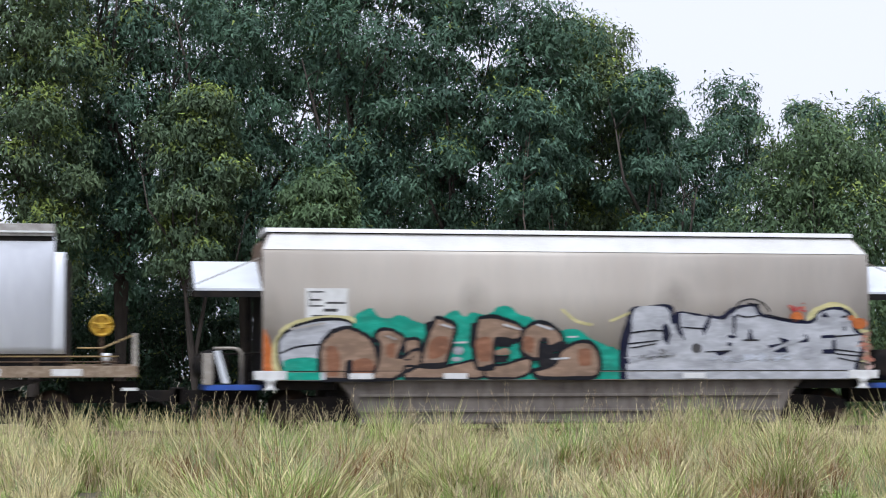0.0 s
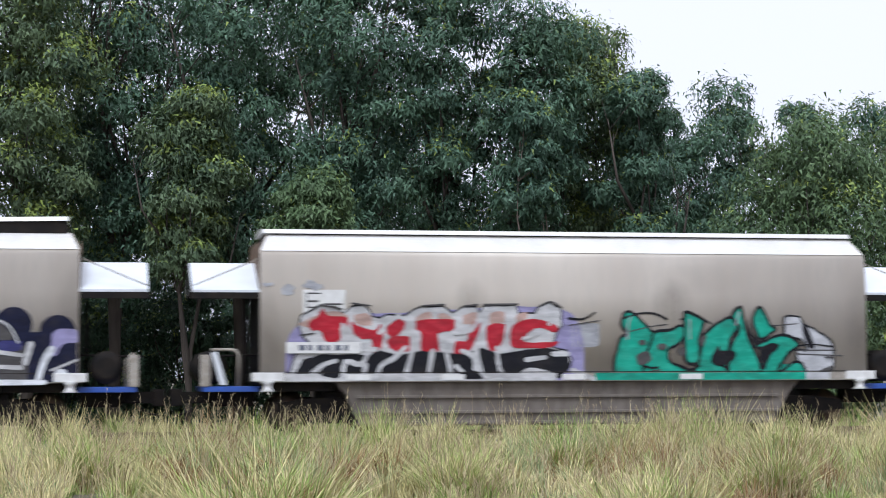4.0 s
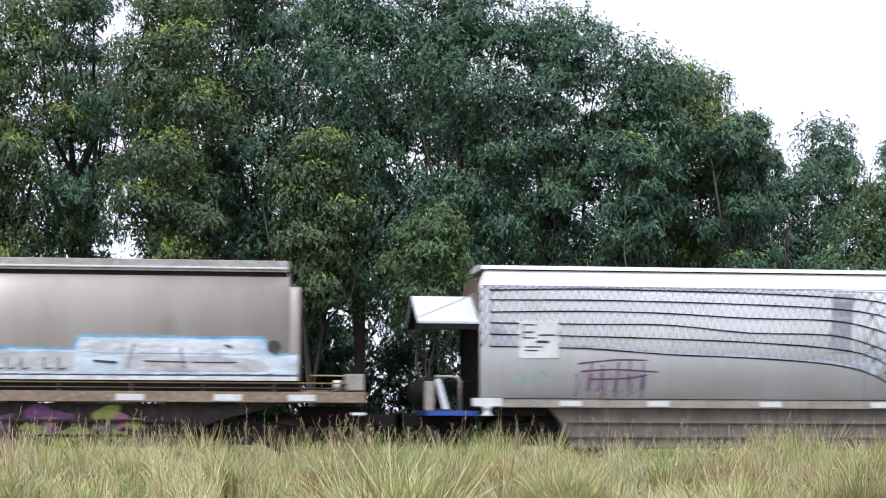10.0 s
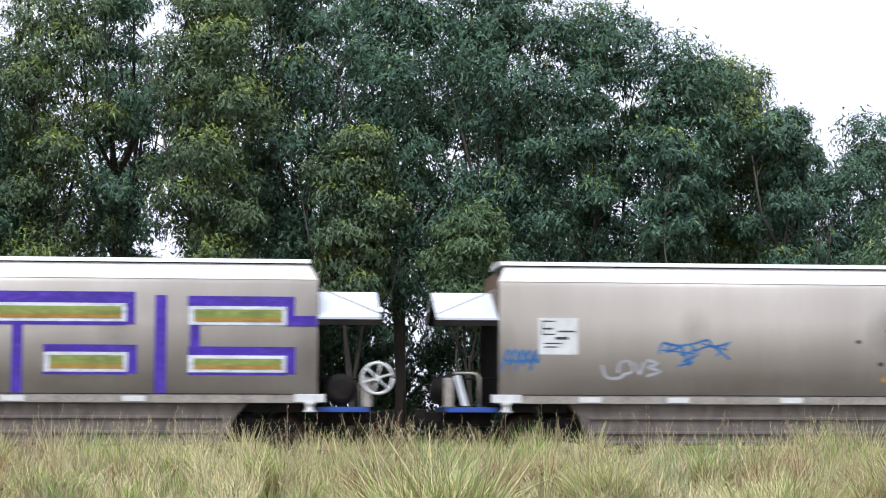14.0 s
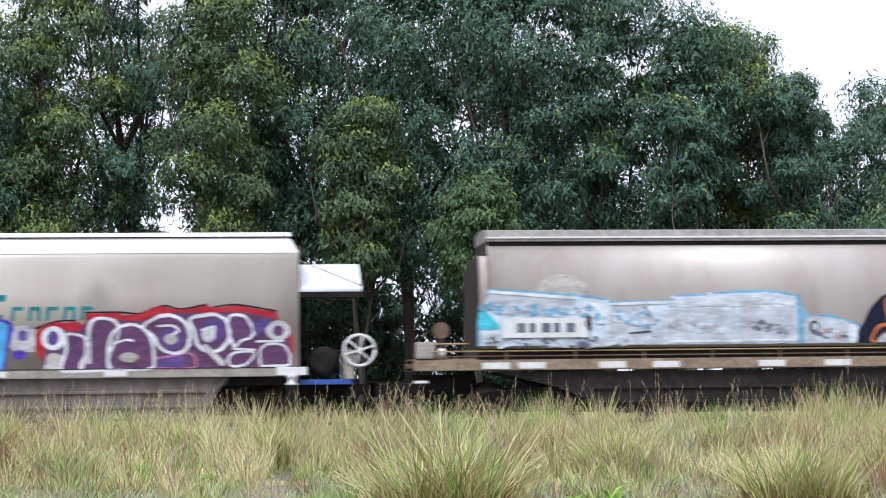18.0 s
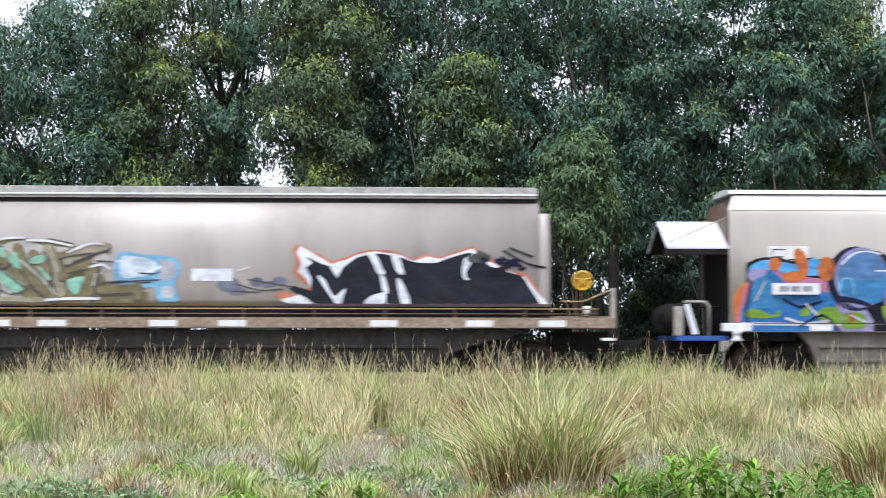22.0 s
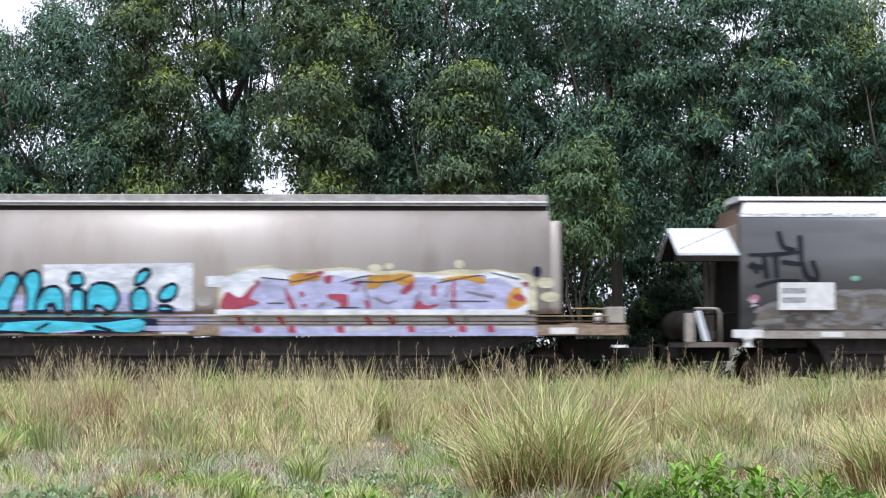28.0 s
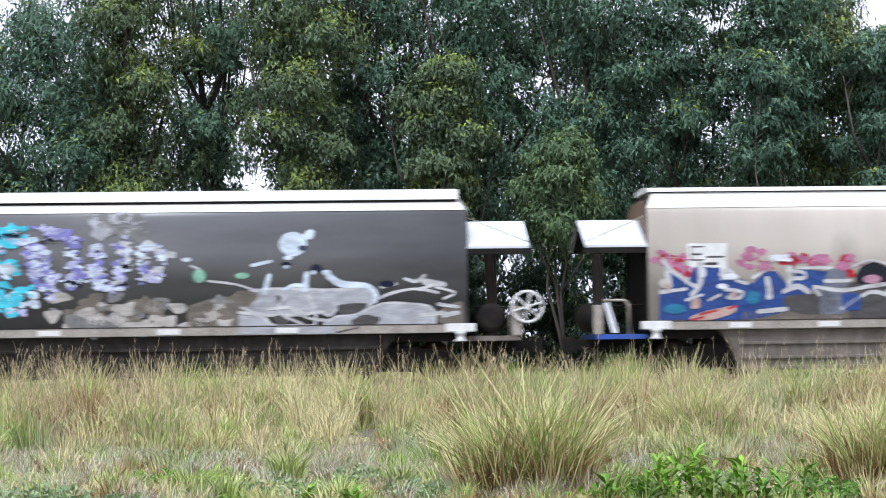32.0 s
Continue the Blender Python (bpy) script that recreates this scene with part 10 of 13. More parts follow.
blob(w, [(6.09, 1.66), (6.1, 2.02), (6.21, 2.23), (6.46, 2.28), (6.71, 2.18), (6.8, 1.9), (6.67, 1.68), (6.55, 1.66), (6.4, 1.77), (6.27, 1.77), (6.3, 1.66)], "cyan2", 3.8, "navy", 0.074)
blob(w, [(7.14, 2.23), (7.19, 2.46), (7.34, 2.58), (7.47, 2.51), (7.37, 2.33)], "cyan2", 3, "navy", 0.074)
blob(w, [(7.12, 1.66), (7.05, 1.96), (7.15, 2.13), (7.34, 2.16), (7.45, 1.96), (7.4, 1.66)], "cyan2", 3.8, "navy", 0.074)
blob(w, [(7.64, 1.96), (7.77, 2.18), (7.97, 2.26), (8.07, 2.16), (7.99, 1.96), (7.79, 1.88)], "cyan2", 3, "navy", 0.074)
blob(w, [(7.65, 1.77), (7.89, 1.77), (7.97, 1.66), (7.71, 1.66)], "cyan2", 3.8, "navy", 0.074)
blob(w, [(2.27, 1.66), (2.46, 1.77), (2.89, 1.89), (3.52, 1.83), (3.65, 1.66)], "cyan2", 3, "navy", 0.074)
blob(w, [(3.14, 2.16), (3.24, 2.18), (3.27, 2.06), (3.17, 2.06)], "navy", 5.6)
blob(w, [(3.9, 2.01), (4, 2.01), (3.97, 1.91)], "navy", 5.6)
blob(w, [(5.3, 1.77), (5.42, 1.83), (5.47, 1.66)], "navy", 5.6)
blob(w, [(2.15, 1.39), (2.33, 1.51), (7.4, 1.51), (7.65, 1.36), (7.15, 1.19), (2.15, 1.18)], "navy", 12)
blob(w, [(2.25, 1.36), (2.37, 1.48), (3.4, 1.43), (4.15, 1.41), (5.28, 1.46), (6.4, 1.41), (7.15, 1.49), (7.37, 1.39), (7.15, 1.21), (6.15, 1.26), (5.28, 1.2), (4.65, 1.23), (3.78, 1.26), (2.65, 1.21)], "cyan2", 12.6)
line(w, [(1.39, 1.3), (2.21, 1.33)], 0.099, "lilac2", 12.2)
line(w, [(5.34, 1.23), (6.03, 1.26)], 0.099, "lilac2", 12.2)
line(w, [(7.4, 1.29), (8.39, 1.29)], 0.099, "lilac2", 12.2)
line(w, [(2.9, 1.36), (3.4, 1.28)], 0.062, "navy", 13)
line(w, [(4.15, 1.26), (4.3, 1.4)], 0.062, "navy", 13)
line(w, [(5.03, 1.26), (5.28, 1.4)], 0.062, "navy", 13)
line(w, [(6.28, 1.34), (6.65, 1.24)], 0.062, "navy", 13)
number_panel(w, 1.6, 2.9, 2.0, 2.35, 5, 20)
ellipse(w, 3.1, 2.9, 0.6, 0.36, "patch", 1, rounded=True)
ellipse(w, 8.64, 1.89, 0.17, 0.12, "patch", 2)
blob(w, [(8.69, 2.43), (9.14, 2.43), (9.14, 2.18), (8.69, 2.18)], "white", 2, soft=False)
blob(w, [(8.99, 1.66), (8.95, 2.27), (9.14, 2.46), (9.45, 2.61), (9.82, 2.65), (10.11, 2.68), (10.32, 2.56), (10.63, 2.58), (11.07, 2.58), (11.44, 2.61), (11.88, 2.61), (12.25, 2.54), (12.62, 2.54), (12.99, 2.56), (13.37, 2.51), (13.8, 2.54), (14.17, 2.59), (14.61, 2.56), (14.92, 2.59), (15.35, 2.51), (15.66, 2.49), (15.87, 2.34), (15.91, 1.78), (15.84, 1.66)], "cream3", 1)
blob(w, [(9.02, 2.27), (9.26, 2.46), (9.64, 2.58), (10.26, 2.58), (10.88, 2.51), (11.88, 2.56), (12.62, 2.44), (13.37, 2.46), (14.36, 2.44), (15.1, 2.54), (15.72, 2.28), (15.71, 1.66), (9.02, 1.66)], "white", 2)
blob(w, [(9.02, 1.66), (9.51, 1.9), (9.79, 2.27), (10.01, 2.36), (10.63, 2.34), (11.25, 2.44), (11.44, 2.46), (11.94, 2.36), (12.75, 2.36), (13.24, 2.4), (13.49, 2.4), (14.23, 2.34), (15.1, 2.39), (15.41, 2.21), (15.37, 1.78), (15.71, 1.66)], "lilac2", 3, soft=False)
blob(w, [(10.48, 2.34), (10.53, 2.46), (10.88, 2.51), (11.19, 2.44), (11.13, 2.34), (10.82, 2.31), (10.53, 2.21)], "amber", 4)
blob(w, [(12.19, 2.19), (12.25, 2.44), (12.68, 2.46), (12.99, 2.49), (13.24, 2.41), (13.14, 2.19), (12.68, 2.31), (12.37, 2.15)], "amber", 4)
blob(w, [(13.8, 2.34), (13.99, 2.41), (14.48, 2.44), (14.79, 2.36), (14.73, 2.26), (14.36, 2.34)], "amber", 4)
blob(w, [(15.32, 2.09), (15.53, 2.19), (15.62, 1.97), (15.69, 1.84), (15.41, 1.69), (15.24, 1.74)], "amber", 4)
blob(w, [(9.2, 1.77), (9.33, 1.96), (9.49, 1.77), (9.33, 1.66)], "amber", 4)
blob(w, [(8.99, 1.77), (9.14, 2.09), (9.39, 1.96), (9.64, 2.15), (9.79, 2.33), (9.86, 2.27), (9.64, 1.96), (9.86, 1.84), (9.51, 1.74), (9.14, 1.69)], "red3", 5)
blob(w, [(10.7, 2.4), (11.13, 2.53), (11.25, 2.49), (10.98, 2.44)], "red3", 5)
blob(w, [(11.25, 2.39), (11.44, 2.44), (11.38, 2.27), (11.28, 2.27)], "red3", 5)
blob(w, [(11.81, 2.27), (12.12, 2.34), (12, 2.24)], "red3", 5)
blob(w, [(11.32, 2.02), (11.75, 2.03), (11.78, 1.78), (11.63, 1.71), (11.57, 1.86), (11.35, 1.94)], "red3", 5)
blob(w, [(12.93, 2.09), (13.14, 2.31), (13.22, 2.21), (13.02, 2.03)], "red3", 5)
blob(w, [(13.19, 1.74), (13.34, 1.9), (13.49, 1.78), (13.74, 1.82), (13.64, 1.72), (13.26, 1.69)], "red3", 5)
blob(w, [(15.37, 1.97), (15.53, 2.04), (15.69, 1.94), (15.57, 1.87)], "red3", 5)
blob(w, [(15.59, 2.28), (15.74, 2.29), (15.67, 2.19)], "red3", 5)
blob(w, [(10.7, 2.09), (10.82, 2.06), (10.78, 1.96)], "red3", 5)
blob(w, [(10.76, 1.78), (10.88, 1.84), (10.88, 1.74)], "red3", 5)
blob(w, [(14.05, 2.15), (14.11, 2.34), (14.13, 1.74), (14.06, 1.72)], "red3", 5)
blob(w, [(13.61, 2.21), (13.71, 2.24), (13.69, 1.99), (13.61, 2.01)], "red3", 5)
blob(w, [(10.38, 2.15), (10.46, 2.09), (10.66, 1.71), (10.53, 1.71)], "red3", 5)
blob(w, [(12.12, 1.9), (12.27, 1.84), (12.22, 1.69)], "red3", 5)
line(w, [(10.01, 1.84), (10.38, 1.84)], 0.025, "smoke", 5.6)
line(w, [(10.48, 2.29), (10.88, 2.36), (11.13, 2.44)], 0.025, "smoke", 5.6)
line(w, [(11.63, 2.31), (11.94, 2.39), (12.25, 2.44)], 0.025, "smoke", 5.6)
line(w, [(11.94, 2.31), (12.68, 2.31), (13.18, 2.46)], 0.025, "smoke", 5.6)
line(w, [(13.74, 2.28), (14.6, 2.44), (14.79, 2.39)], 0.025, "smoke", 5.6)
line(w, [(13.98, 1.88), (14.85, 1.88)], 0.025, "smoke", 5.6)
line(w, [(14.91, 2.51), (15.53, 2.36)], 0.025, "smoke", 5.6)
line(w, [(9.89, 2.4), (10.51, 2.34)], 0.025, "smoke", 5.6)
line(w, [(11.5, 1.74), (12, 1.74)], 0.025, "smoke", 5.6)
line(w, [(15.22, 1.69), (15.84, 1.67)], 0.025, "smoke", 5.6)
line(w, [(11.13, 1.76), (11.25, 1.84)], 0.049, "mauve", 5.6)
line(w, [(12.12, 2.21), (12.25, 1.84)], 0.049, "mauve", 5.6)
line(w, [(12.37, 1.96), (12.62, 1.84), (12.81, 1.9)], 0.049, "mauve", 5.6)
line(w, [(13.24, 1.84), (13.36, 2.09)], 0.049, "mauve", 5.6)
line(w, [(13.92, 1.97), (13.98, 2.21)], 0.049, "mauve", 5.6)
line(w, [(14.36, 2.09), (14.97, 1.97)], 0.049, "mauve", 5.6)
line(w, [(11.88, 2.09), (12, 2.21)], 0.049, "mauve", 5.6)
bar(w, 9.0, 15.9, 1.12, 1.33, "lilac2", 10, name="deck_paint")
bar(w, 8.9, 15.7, 1.58, 1.7, "white", 22, name="paint_block")
blob(w, [(9.71, 1.31), (9.86, 1.34), (9.91, 1.19), (9.76, 1.19)], "red3", 11)
blob(w, [(10.46, 1.32), (10.61, 1.34), (10.66, 1.19), (10.51, 1.19)], "red3", 11)
blob(w, [(11.51, 1.32), (11.66, 1.34), (11.71, 1.19), (11.56, 1.19)], "red3", 11)
blob(w, [(13.06, 1.32), (13.21, 1.34), (13.26, 1.2), (13.11, 1.2)], "red3", 11)
blob(w, [(14.18, 1.32), (14.33, 1.35), (14.38, 1.2), (14.23, 1.2)], "red3", 11)
blob(w, [(14.8, 1.32), (14.95, 1.35), (14.99, 1.2), (14.85, 1.2)], "red3", 11)
line(w, [(11.75, 1.27), (12.62, 1.27)], 0.074, "ash", 11)
line(w, [(15.09, 1.3), (15.84, 1.3)], 0.074, "ash", 11)
ellipse(w, 16.11, 2.28, 0.2, 0.12, "cream3", 3)
ellipse(w, 16.21, 1.97, 0.22, 0.11, "cream3", 3)
ellipse(w, 15.93, 2.53, 0.09, 0.12, "navy", 3)
ellipse(w, 12.37, 2.61, 0.15, 0.09, "cream3", 1)
ellipse(w, 12.68, 2.65, 0.1, 0.07, "cream3", 1)
ellipse(w, 14.21, 2.69, 0.11, 0.1, "cream3", 1)

for x0, x1, paint in ((1.5, 2.0, "lilac2"), (2.0, 7.45, "cyan2"), (7.45, 8.75, "lilac2"), (8.75, 15.9, "ash")):
    part("toe_board", boxed(x0, x1, SIDE + 0.045, SIDE + 0.08, 1.375, 1.6), PAINT[paint], w, "painted toe board behind the rails")
for x in (2.4, 3.9, 4.6, 5.6, 6.4):
    part("toe_board_stripe", slab(bmesh.new(), [(x, 1.375), (x + 0.1, 1.375), (x + 0.16, 1.6), (x + 0.05, 1.6)], SIDE + 0.038, SIDE + 0.05), PAINT["black"], w)
for x in (9.3, 10.2, 12.1, 12.6, 13.9):
    part("toe_board_stripe", slab(bmesh.new(), [(x + 0.1, 1.375), (x + 0.22, 1.375), (x + 0.1, 1.6), (x, 1.6)], SIDE + 0.038, SIDE + 0.05), PAINT["red"], w)

w = WAGONS[15]
worn_stroke(w, [(5.71, 2.93), (6.69, 3.02)], ["ghost", "faint", "ghost"], 0.26, 0.6, 2001, 0.06)
worn_stroke(w, [(5.89, 2.5), (6.69, 2.62)], ["ghost", "faint", "ghost"], 0.26, 0.6, 2002, 0.06)
worn_stroke(w, [(5.09, 2.87), (5.83, 3.0)], ["faint", "ghost"], 0.12, 0.6, 2003, 0.06)
worn_stroke(w, [(4.72, 3.71), (6.81, 3.64), (9.03, 3.62)], ["faint", "smoke", "faint"], 0.2, 0.6, 2004, 0.06)
worn_stroke(w, [(6.81, 3.24), (9.03, 3.31)], ["faint", "smoke", "faint"], 0.16, 0.6, 2005, 0.06)
worn_stroke(w, [(5.58, 1.88), (7.06, 1.76), (8.05, 1.69)], ["faint", "dun", "ghost"], 0.2, 1.2, 2006, 0.06)
worn_stroke(w, [(6.42, 3.55), (6.47, 2.13)], ["pale", "lilac2", "ash", "ghost"], 0.13, 4.4, 2010, 0.06)
worn_stroke(w, [(7.0, 3.37), (7.05, 2.38)], ["pale", "lilac2", "ash", "ghost"], 0.13, 4.4, 2011, 0.06)
worn_stroke(w, [(7.37, 3.12), (7.42, 2.0)], ["pale", "lilac2", "ash", "ghost"], 0.13, 4.4, 2012, 0.06)
worn_stroke(w, [(7.74, 3.37), (7.79, 2.75)], ["pale", "lilac2", "ash", "ghost"], 0.13, 4.4, 2013, 0.06)
worn_stroke(w, [(8.29, 3.37), (8.34, 2.87)], ["pale", "lilac2", "ash", "ghost"], 0.13, 4.4, 2014, 0.06)
worn_stroke(w, [(7.92, 2.87), (7.97, 2.13)], ["pale", "lilac2", "ash", "ghost"], 0.13, 4.4, 2015, 0.06)
worn_stroke(w, [(8.66, 3.31), (8.71, 2.87)], ["pale", "lilac2", "ash", "ghost"], 0.13, 4.4, 2016, 0.06)
worn_stroke(w, [(9.03, 3.12), (9.08, 2.38)], ["pale", "lilac2", "ash", "ghost"], 0.13, 4.4, 2017, 0.06)
worn_stroke(w, [(9.46, 3.31), (9.55, 2.75), (9.59, 2.07)], ["cyan2", "cyan2", "cyan2", "cyan2", "pale"], 0.2, 5.2, 2030, 0.06)
worn_stroke(w, [(9.53, 3.37), (10.57, 3.37)], ["cyan2", "cyan2", "cyan2", "cyan2", "pale"], 0.2, 5.2, 2031, 0.06)
worn_stroke(w, [(9.65, 2.69), (9.9, 2.75)], ["cyan2", "cyan2", "cyan2", "cyan2", "pale"], 0.2, 5.2, 2032, 0.06)
worn_stroke(w, [(9.65, 2.13), (10.51, 2.07)], ["cyan2", "cyan2", "cyan2", "cyan2", "pale"], 0.2, 5.2, 2033, 0.06)
worn_stroke(w, [(10.64, 2.87), (10.66, 2.38)], ["cyan2", "cyan2", "cyan2", "cyan2", "pale"], 0.2, 5.2, 2034, 0.06)
worn_stroke(w, [(11.01, 3.37), (11.07, 2.87), (11.01, 2.25)], ["cyan2", "cyan2", "cyan2", "cyan2", "pale"], 0.2, 5.2, 2035, 0.06)
worn_stroke(w, [(11.25, 3.31), (11.87, 3.43), (12.55, 3.37)], ["cyan2", "cyan2", "cyan2", "cyan2", "pale"], 0.2, 5.2, 2036, 0.06)
worn_stroke(w, [(11.5, 2.69), (12.36, 2.56)], ["cyan2", "cyan2", "cyan2", "cyan2", "pale"], 0.2, 5.2, 2037, 0.06)
worn_stroke(w, [(11.74, 3.24), (11.81, 2.75)], ["cyan2", "cyan2", "cyan2", "cyan2", "pale"], 0.2, 5.2, 2038, 0.06)
worn_stroke(w, [(10.88, 1.82), (11.74, 1.76)], ["cyan2", "cyan2", "cyan2", "cyan2", "pale"], 0.2, 5.2, 2039, 0.06)
worn_stroke(w, [(11.68, 2.13), (11.74, 1.38)], ["cyan2", "cyan2", "cyan2", "cyan2", "pale"], 0.2, 5.2, 2040, 0.06)
worn_stroke(w, [(12.11, 2.07), (12.79, 2.13)], ["cyan2", "cyan2", "cyan2", "cyan2", "pale"], 0.2, 5.2, 2041, 0.06)
worn_stroke(w, [(12.73, 1.76), (12.79, 2.13)], ["cyan2", "cyan2", "cyan2", "cyan2", "pale"], 0.2, 5.2, 2042, 0.06)
worn_stroke(w, [(11.25, 2.38), (11.5, 2.62)], ["cyan2", "cyan2", "cyan2", "cyan2", "pale"], 0.2, 5.2, 2043, 0.06)
worn_stroke(w, [(8.11, 1.94), (8.66, 2.0)], ["cyan2", "cyan2", "cyan2", "cyan2", "pale"], 0.2, 5.2, 2044, 0.06)
worn_stroke(w, [(11.37, 3.43), (12.55, 3.55)], ["pale", "ash"], 0.14, 7.2, 2050, 0.06)
worn_stroke(w, [(12.11, 3.0), (12.36, 2.87)], ["pale", "ash"], 0.12, 7.2, 2051, 0.06)
worn_stroke(w, [(9.53, 1.88), (10.02, 1.63)], ["lilac2", "pale"], 0.1, 7.2, 2052, 0.06)
worn_stroke(w, [(10.51, 3.0), (10.76, 3.24)], ["pale", "lilac2"], 0.12, 7.2, 2053, 0.06)
worn_stroke(w, [(12.85, 2.5), (12.85, 2.13)], ["ash", "pink"], 0.12, 7.2, 2054, 0.06)
worn_stroke(w, [(0.26, 2.0), (0.31, 1.76)], ["ash", "pink"], 0.1, 3, 2055, 0.06)
worn_stroke(w, [(0.04, 3.8), (3.12, 3.79)], ["ghost"], 0.035, 0.4, 2056, 0.06)
worn_stroke(w, [(4.35, 3.74), (9.28, 3.74), (12.85, 3.79)], ["pale", "ghost"], 0.05, 0.4, 2057, 0.06)
for n, pts in enumerate(([(4.7, 3.5), (6.3, 3.45)], [(5.2, 3.3), (6.2, 3.1)], [(5.5, 2.9), (6.0, 2.6), (5.9, 2.2)], [(6.2, 3.2), (6.2, 2.4)])):
    worn_stroke(w, pts, ["ghost", "faint", "ash"], 0.17, 1, 1500 + n, 0.05)
line(w, [(0.86, 3.39), (0.96, 3.08), (1.21, 3.01)], 0.123, "blackpaint", 3)
line(w, [(1.33, 3.29), (1.36, 2.76)], 0.123, "blackpaint", 3)
line(w, [(0.21, 2.65), (0.58, 2.62)], 0.111, "blackpaint", 3)
line(w, [(0.52, 2.89), (0.58, 2.42)], 0.136, "blackpaint", 3)
line(w, [(0.77, 2.89), (0.81, 2.42)], 0.123, "blackpaint", 3)
line(w, [(0.21, 2.9), (0.83, 2.92), (1.27, 2.96)], 0.074, "blackpaint", 3)
line(w, [(1.4, 2.7), (1.46, 2.45), (1.61, 2.33)], 0.148, "blackpaint", 3)
line(w, [(1.61, 2.73), (1.71, 2.45), (1.66, 2.28)], 0.136, "blackpaint", 3)
line(w, [(0.96, 2.74), (1.4, 2.69)], 0.099, "blackpaint", 3)
line(w, [(0.36, 2.21), (0.83, 2.33), (1.33, 2.32)], 0.074, "blackpaint", 3)
line(w, [(0.36, 2.52), (0.27, 2.71)], 0.099, "blackpaint", 3)
line(w, [(2.21, 2.07), (2.46, 2.03), (2.58, 1.88), (2.48, 1.69)], 0.123, "faint", 2)
line(w, [(2.58, 2.03), (3.08, 2.1), (3.33, 2.02)], 0.111, "faint", 2)
line(w, [(3.33, 2.02), (3.39, 1.81), (3.2, 1.65), (2.77, 1.63)], 0.148, "faint", 2)
line(w, [(2.71, 2), (2.8, 1.69)], 0.099, "faint", 2)
line(w, [(3.7, 1.8), (4.08, 2.05), (4.45, 2.31), (4.64, 2.26), (4.89, 2.04)], 0.074, "faint", 2)
line(w, [(3.51, 1.56), (4.2, 1.68), (4.51, 1.55), (4.57, 1.3)], 0.123, "faint", 2)
line(w, [(1.21, 1.58), (1.33, 1.39), (1.7, 1.32)], 0.123, "faint", 2)
line(w, [(0.33, 1.65), (0.83, 1.83), (0.96, 1.58)], 0.099, "faint", 2)
line(w, [(2.08, 1.57), (2.45, 1.38), (2.95, 1.52), (3.45, 1.37)], 0.111, "faint", 2)
line(w, [(3.95, 1.74), (4.51, 1.84)], 0.074, "faint", 2)
line(w, [(3.83, 1.87), (4.2, 1.99)], 0.062, "faint", 2)
line(w, [(0.33, 1.4), (1.2, 1.49)], 0.099, "faint", 2)
line(w, [(4.83, 2.01), (5.07, 1.86), (5.07, 1.61)], 0.086, "faint", 2)
blob(w, [(0.36, 1.58), (0.96, 1.89), (2.33, 2.13), (3.33, 2.06), (3.39, 1.62), (4.57, 1.51), (4.63, 1.21), (0.35, 1.25)], "dun", 1)
blob(w, [(4.7, 1.86), (5.2, 2.1), (5.82, 2.22), (6.32, 2.09), (6.57, 1.59), (6.5, 1.2), (4.82, 1.21)], "dun", 1)
flecks(w, 4.7, 6.8, 1.4, 2.4, ["patch", "dun", "faint", "smoke"], 46, 0.14, 2, 163)
flecks(w, 0.4, 4.4, 1.15, 1.6, ["faint", "smoke", "faint"], 22, 0.12, 3, 164)
ellipse(w, 2.56, 2.38, 0.1, 0.06, "mint", 2)
ellipse(w, 3.52, 2.18, 0.12, 0.07, "cyan2", 2)
ellipse(w, 4.27, 2.76, 0.11, 0.06, "lilac2", 2)
ellipse(w, 3.58, 2.34, 0.11, 0.05, "lilac2", 2)
worn_stroke(w, [(6.83, 3.21), (7.07, 2.83), (7.07, 2.34), (6.94, 2.09)], ["ghost", "ash", "lilac2", "smoke"], 0.11, 3, 1601, 0.07)
worn_stroke(w, [(7.45, 3.08), (7.7, 3.14), (7.85, 2.7), (7.84, 2.33)], ["ghost", "ash", "lilac2", "smoke"], 0.11, 3, 1602, 0.07)
worn_stroke(w, [(7.45, 2.96), (7.38, 2.21)], ["ghost", "ash", "lilac2", "smoke"], 0.11, 3, 1603, 0.07)
worn_stroke(w, [(8.07, 2.83), (8.19, 2.33)], ["ghost", "ash", "lilac2", "smoke"], 0.11, 3, 1604, 0.07)
worn_stroke(w, [(6.58, 3.15), (6.7, 2.46)], ["ghost", "ash", "lilac2", "smoke"], 0.11, 3, 1605, 0.07)
worn_stroke(w, [(6.08, 3.34), (6.45, 2.97)], ["ghost", "ash", "lilac2", "smoke"], 0.11, 3, 1606, 0.07)
worn_stroke(w, [(7.08, 3.58), (7.14, 3.08)], ["ghost", "ash", "lilac2", "smoke"], 0.11, 3, 1607, 0.07)
worn_stroke(w, [(8.2, 3.07), (8.51, 3.2), (8.88, 3.19), (9.26, 3.31)], ["lilac2", "indigo3", "lilac2", "ash"], 0.12, 4, 1608, 0.07)
worn_stroke(w, [(8.32, 3.07), (8.38, 2.32)], ["lilac2", "indigo3", "lilac2", "ash"], 0.12, 4, 1609, 0.07)
worn_stroke(w, [(8.38, 2.45), (9.06, 2.57), (9.43, 2.32)], ["lilac2", "indigo3", "lilac2", "ash"], 0.12, 4, 1610, 0.07)
worn_stroke(w, [(9.32, 3.19), (9.38, 2.81), (9.06, 2.69)], ["lilac2", "indigo3", "lilac2", "ash"], 0.12, 4, 1611, 0.07)
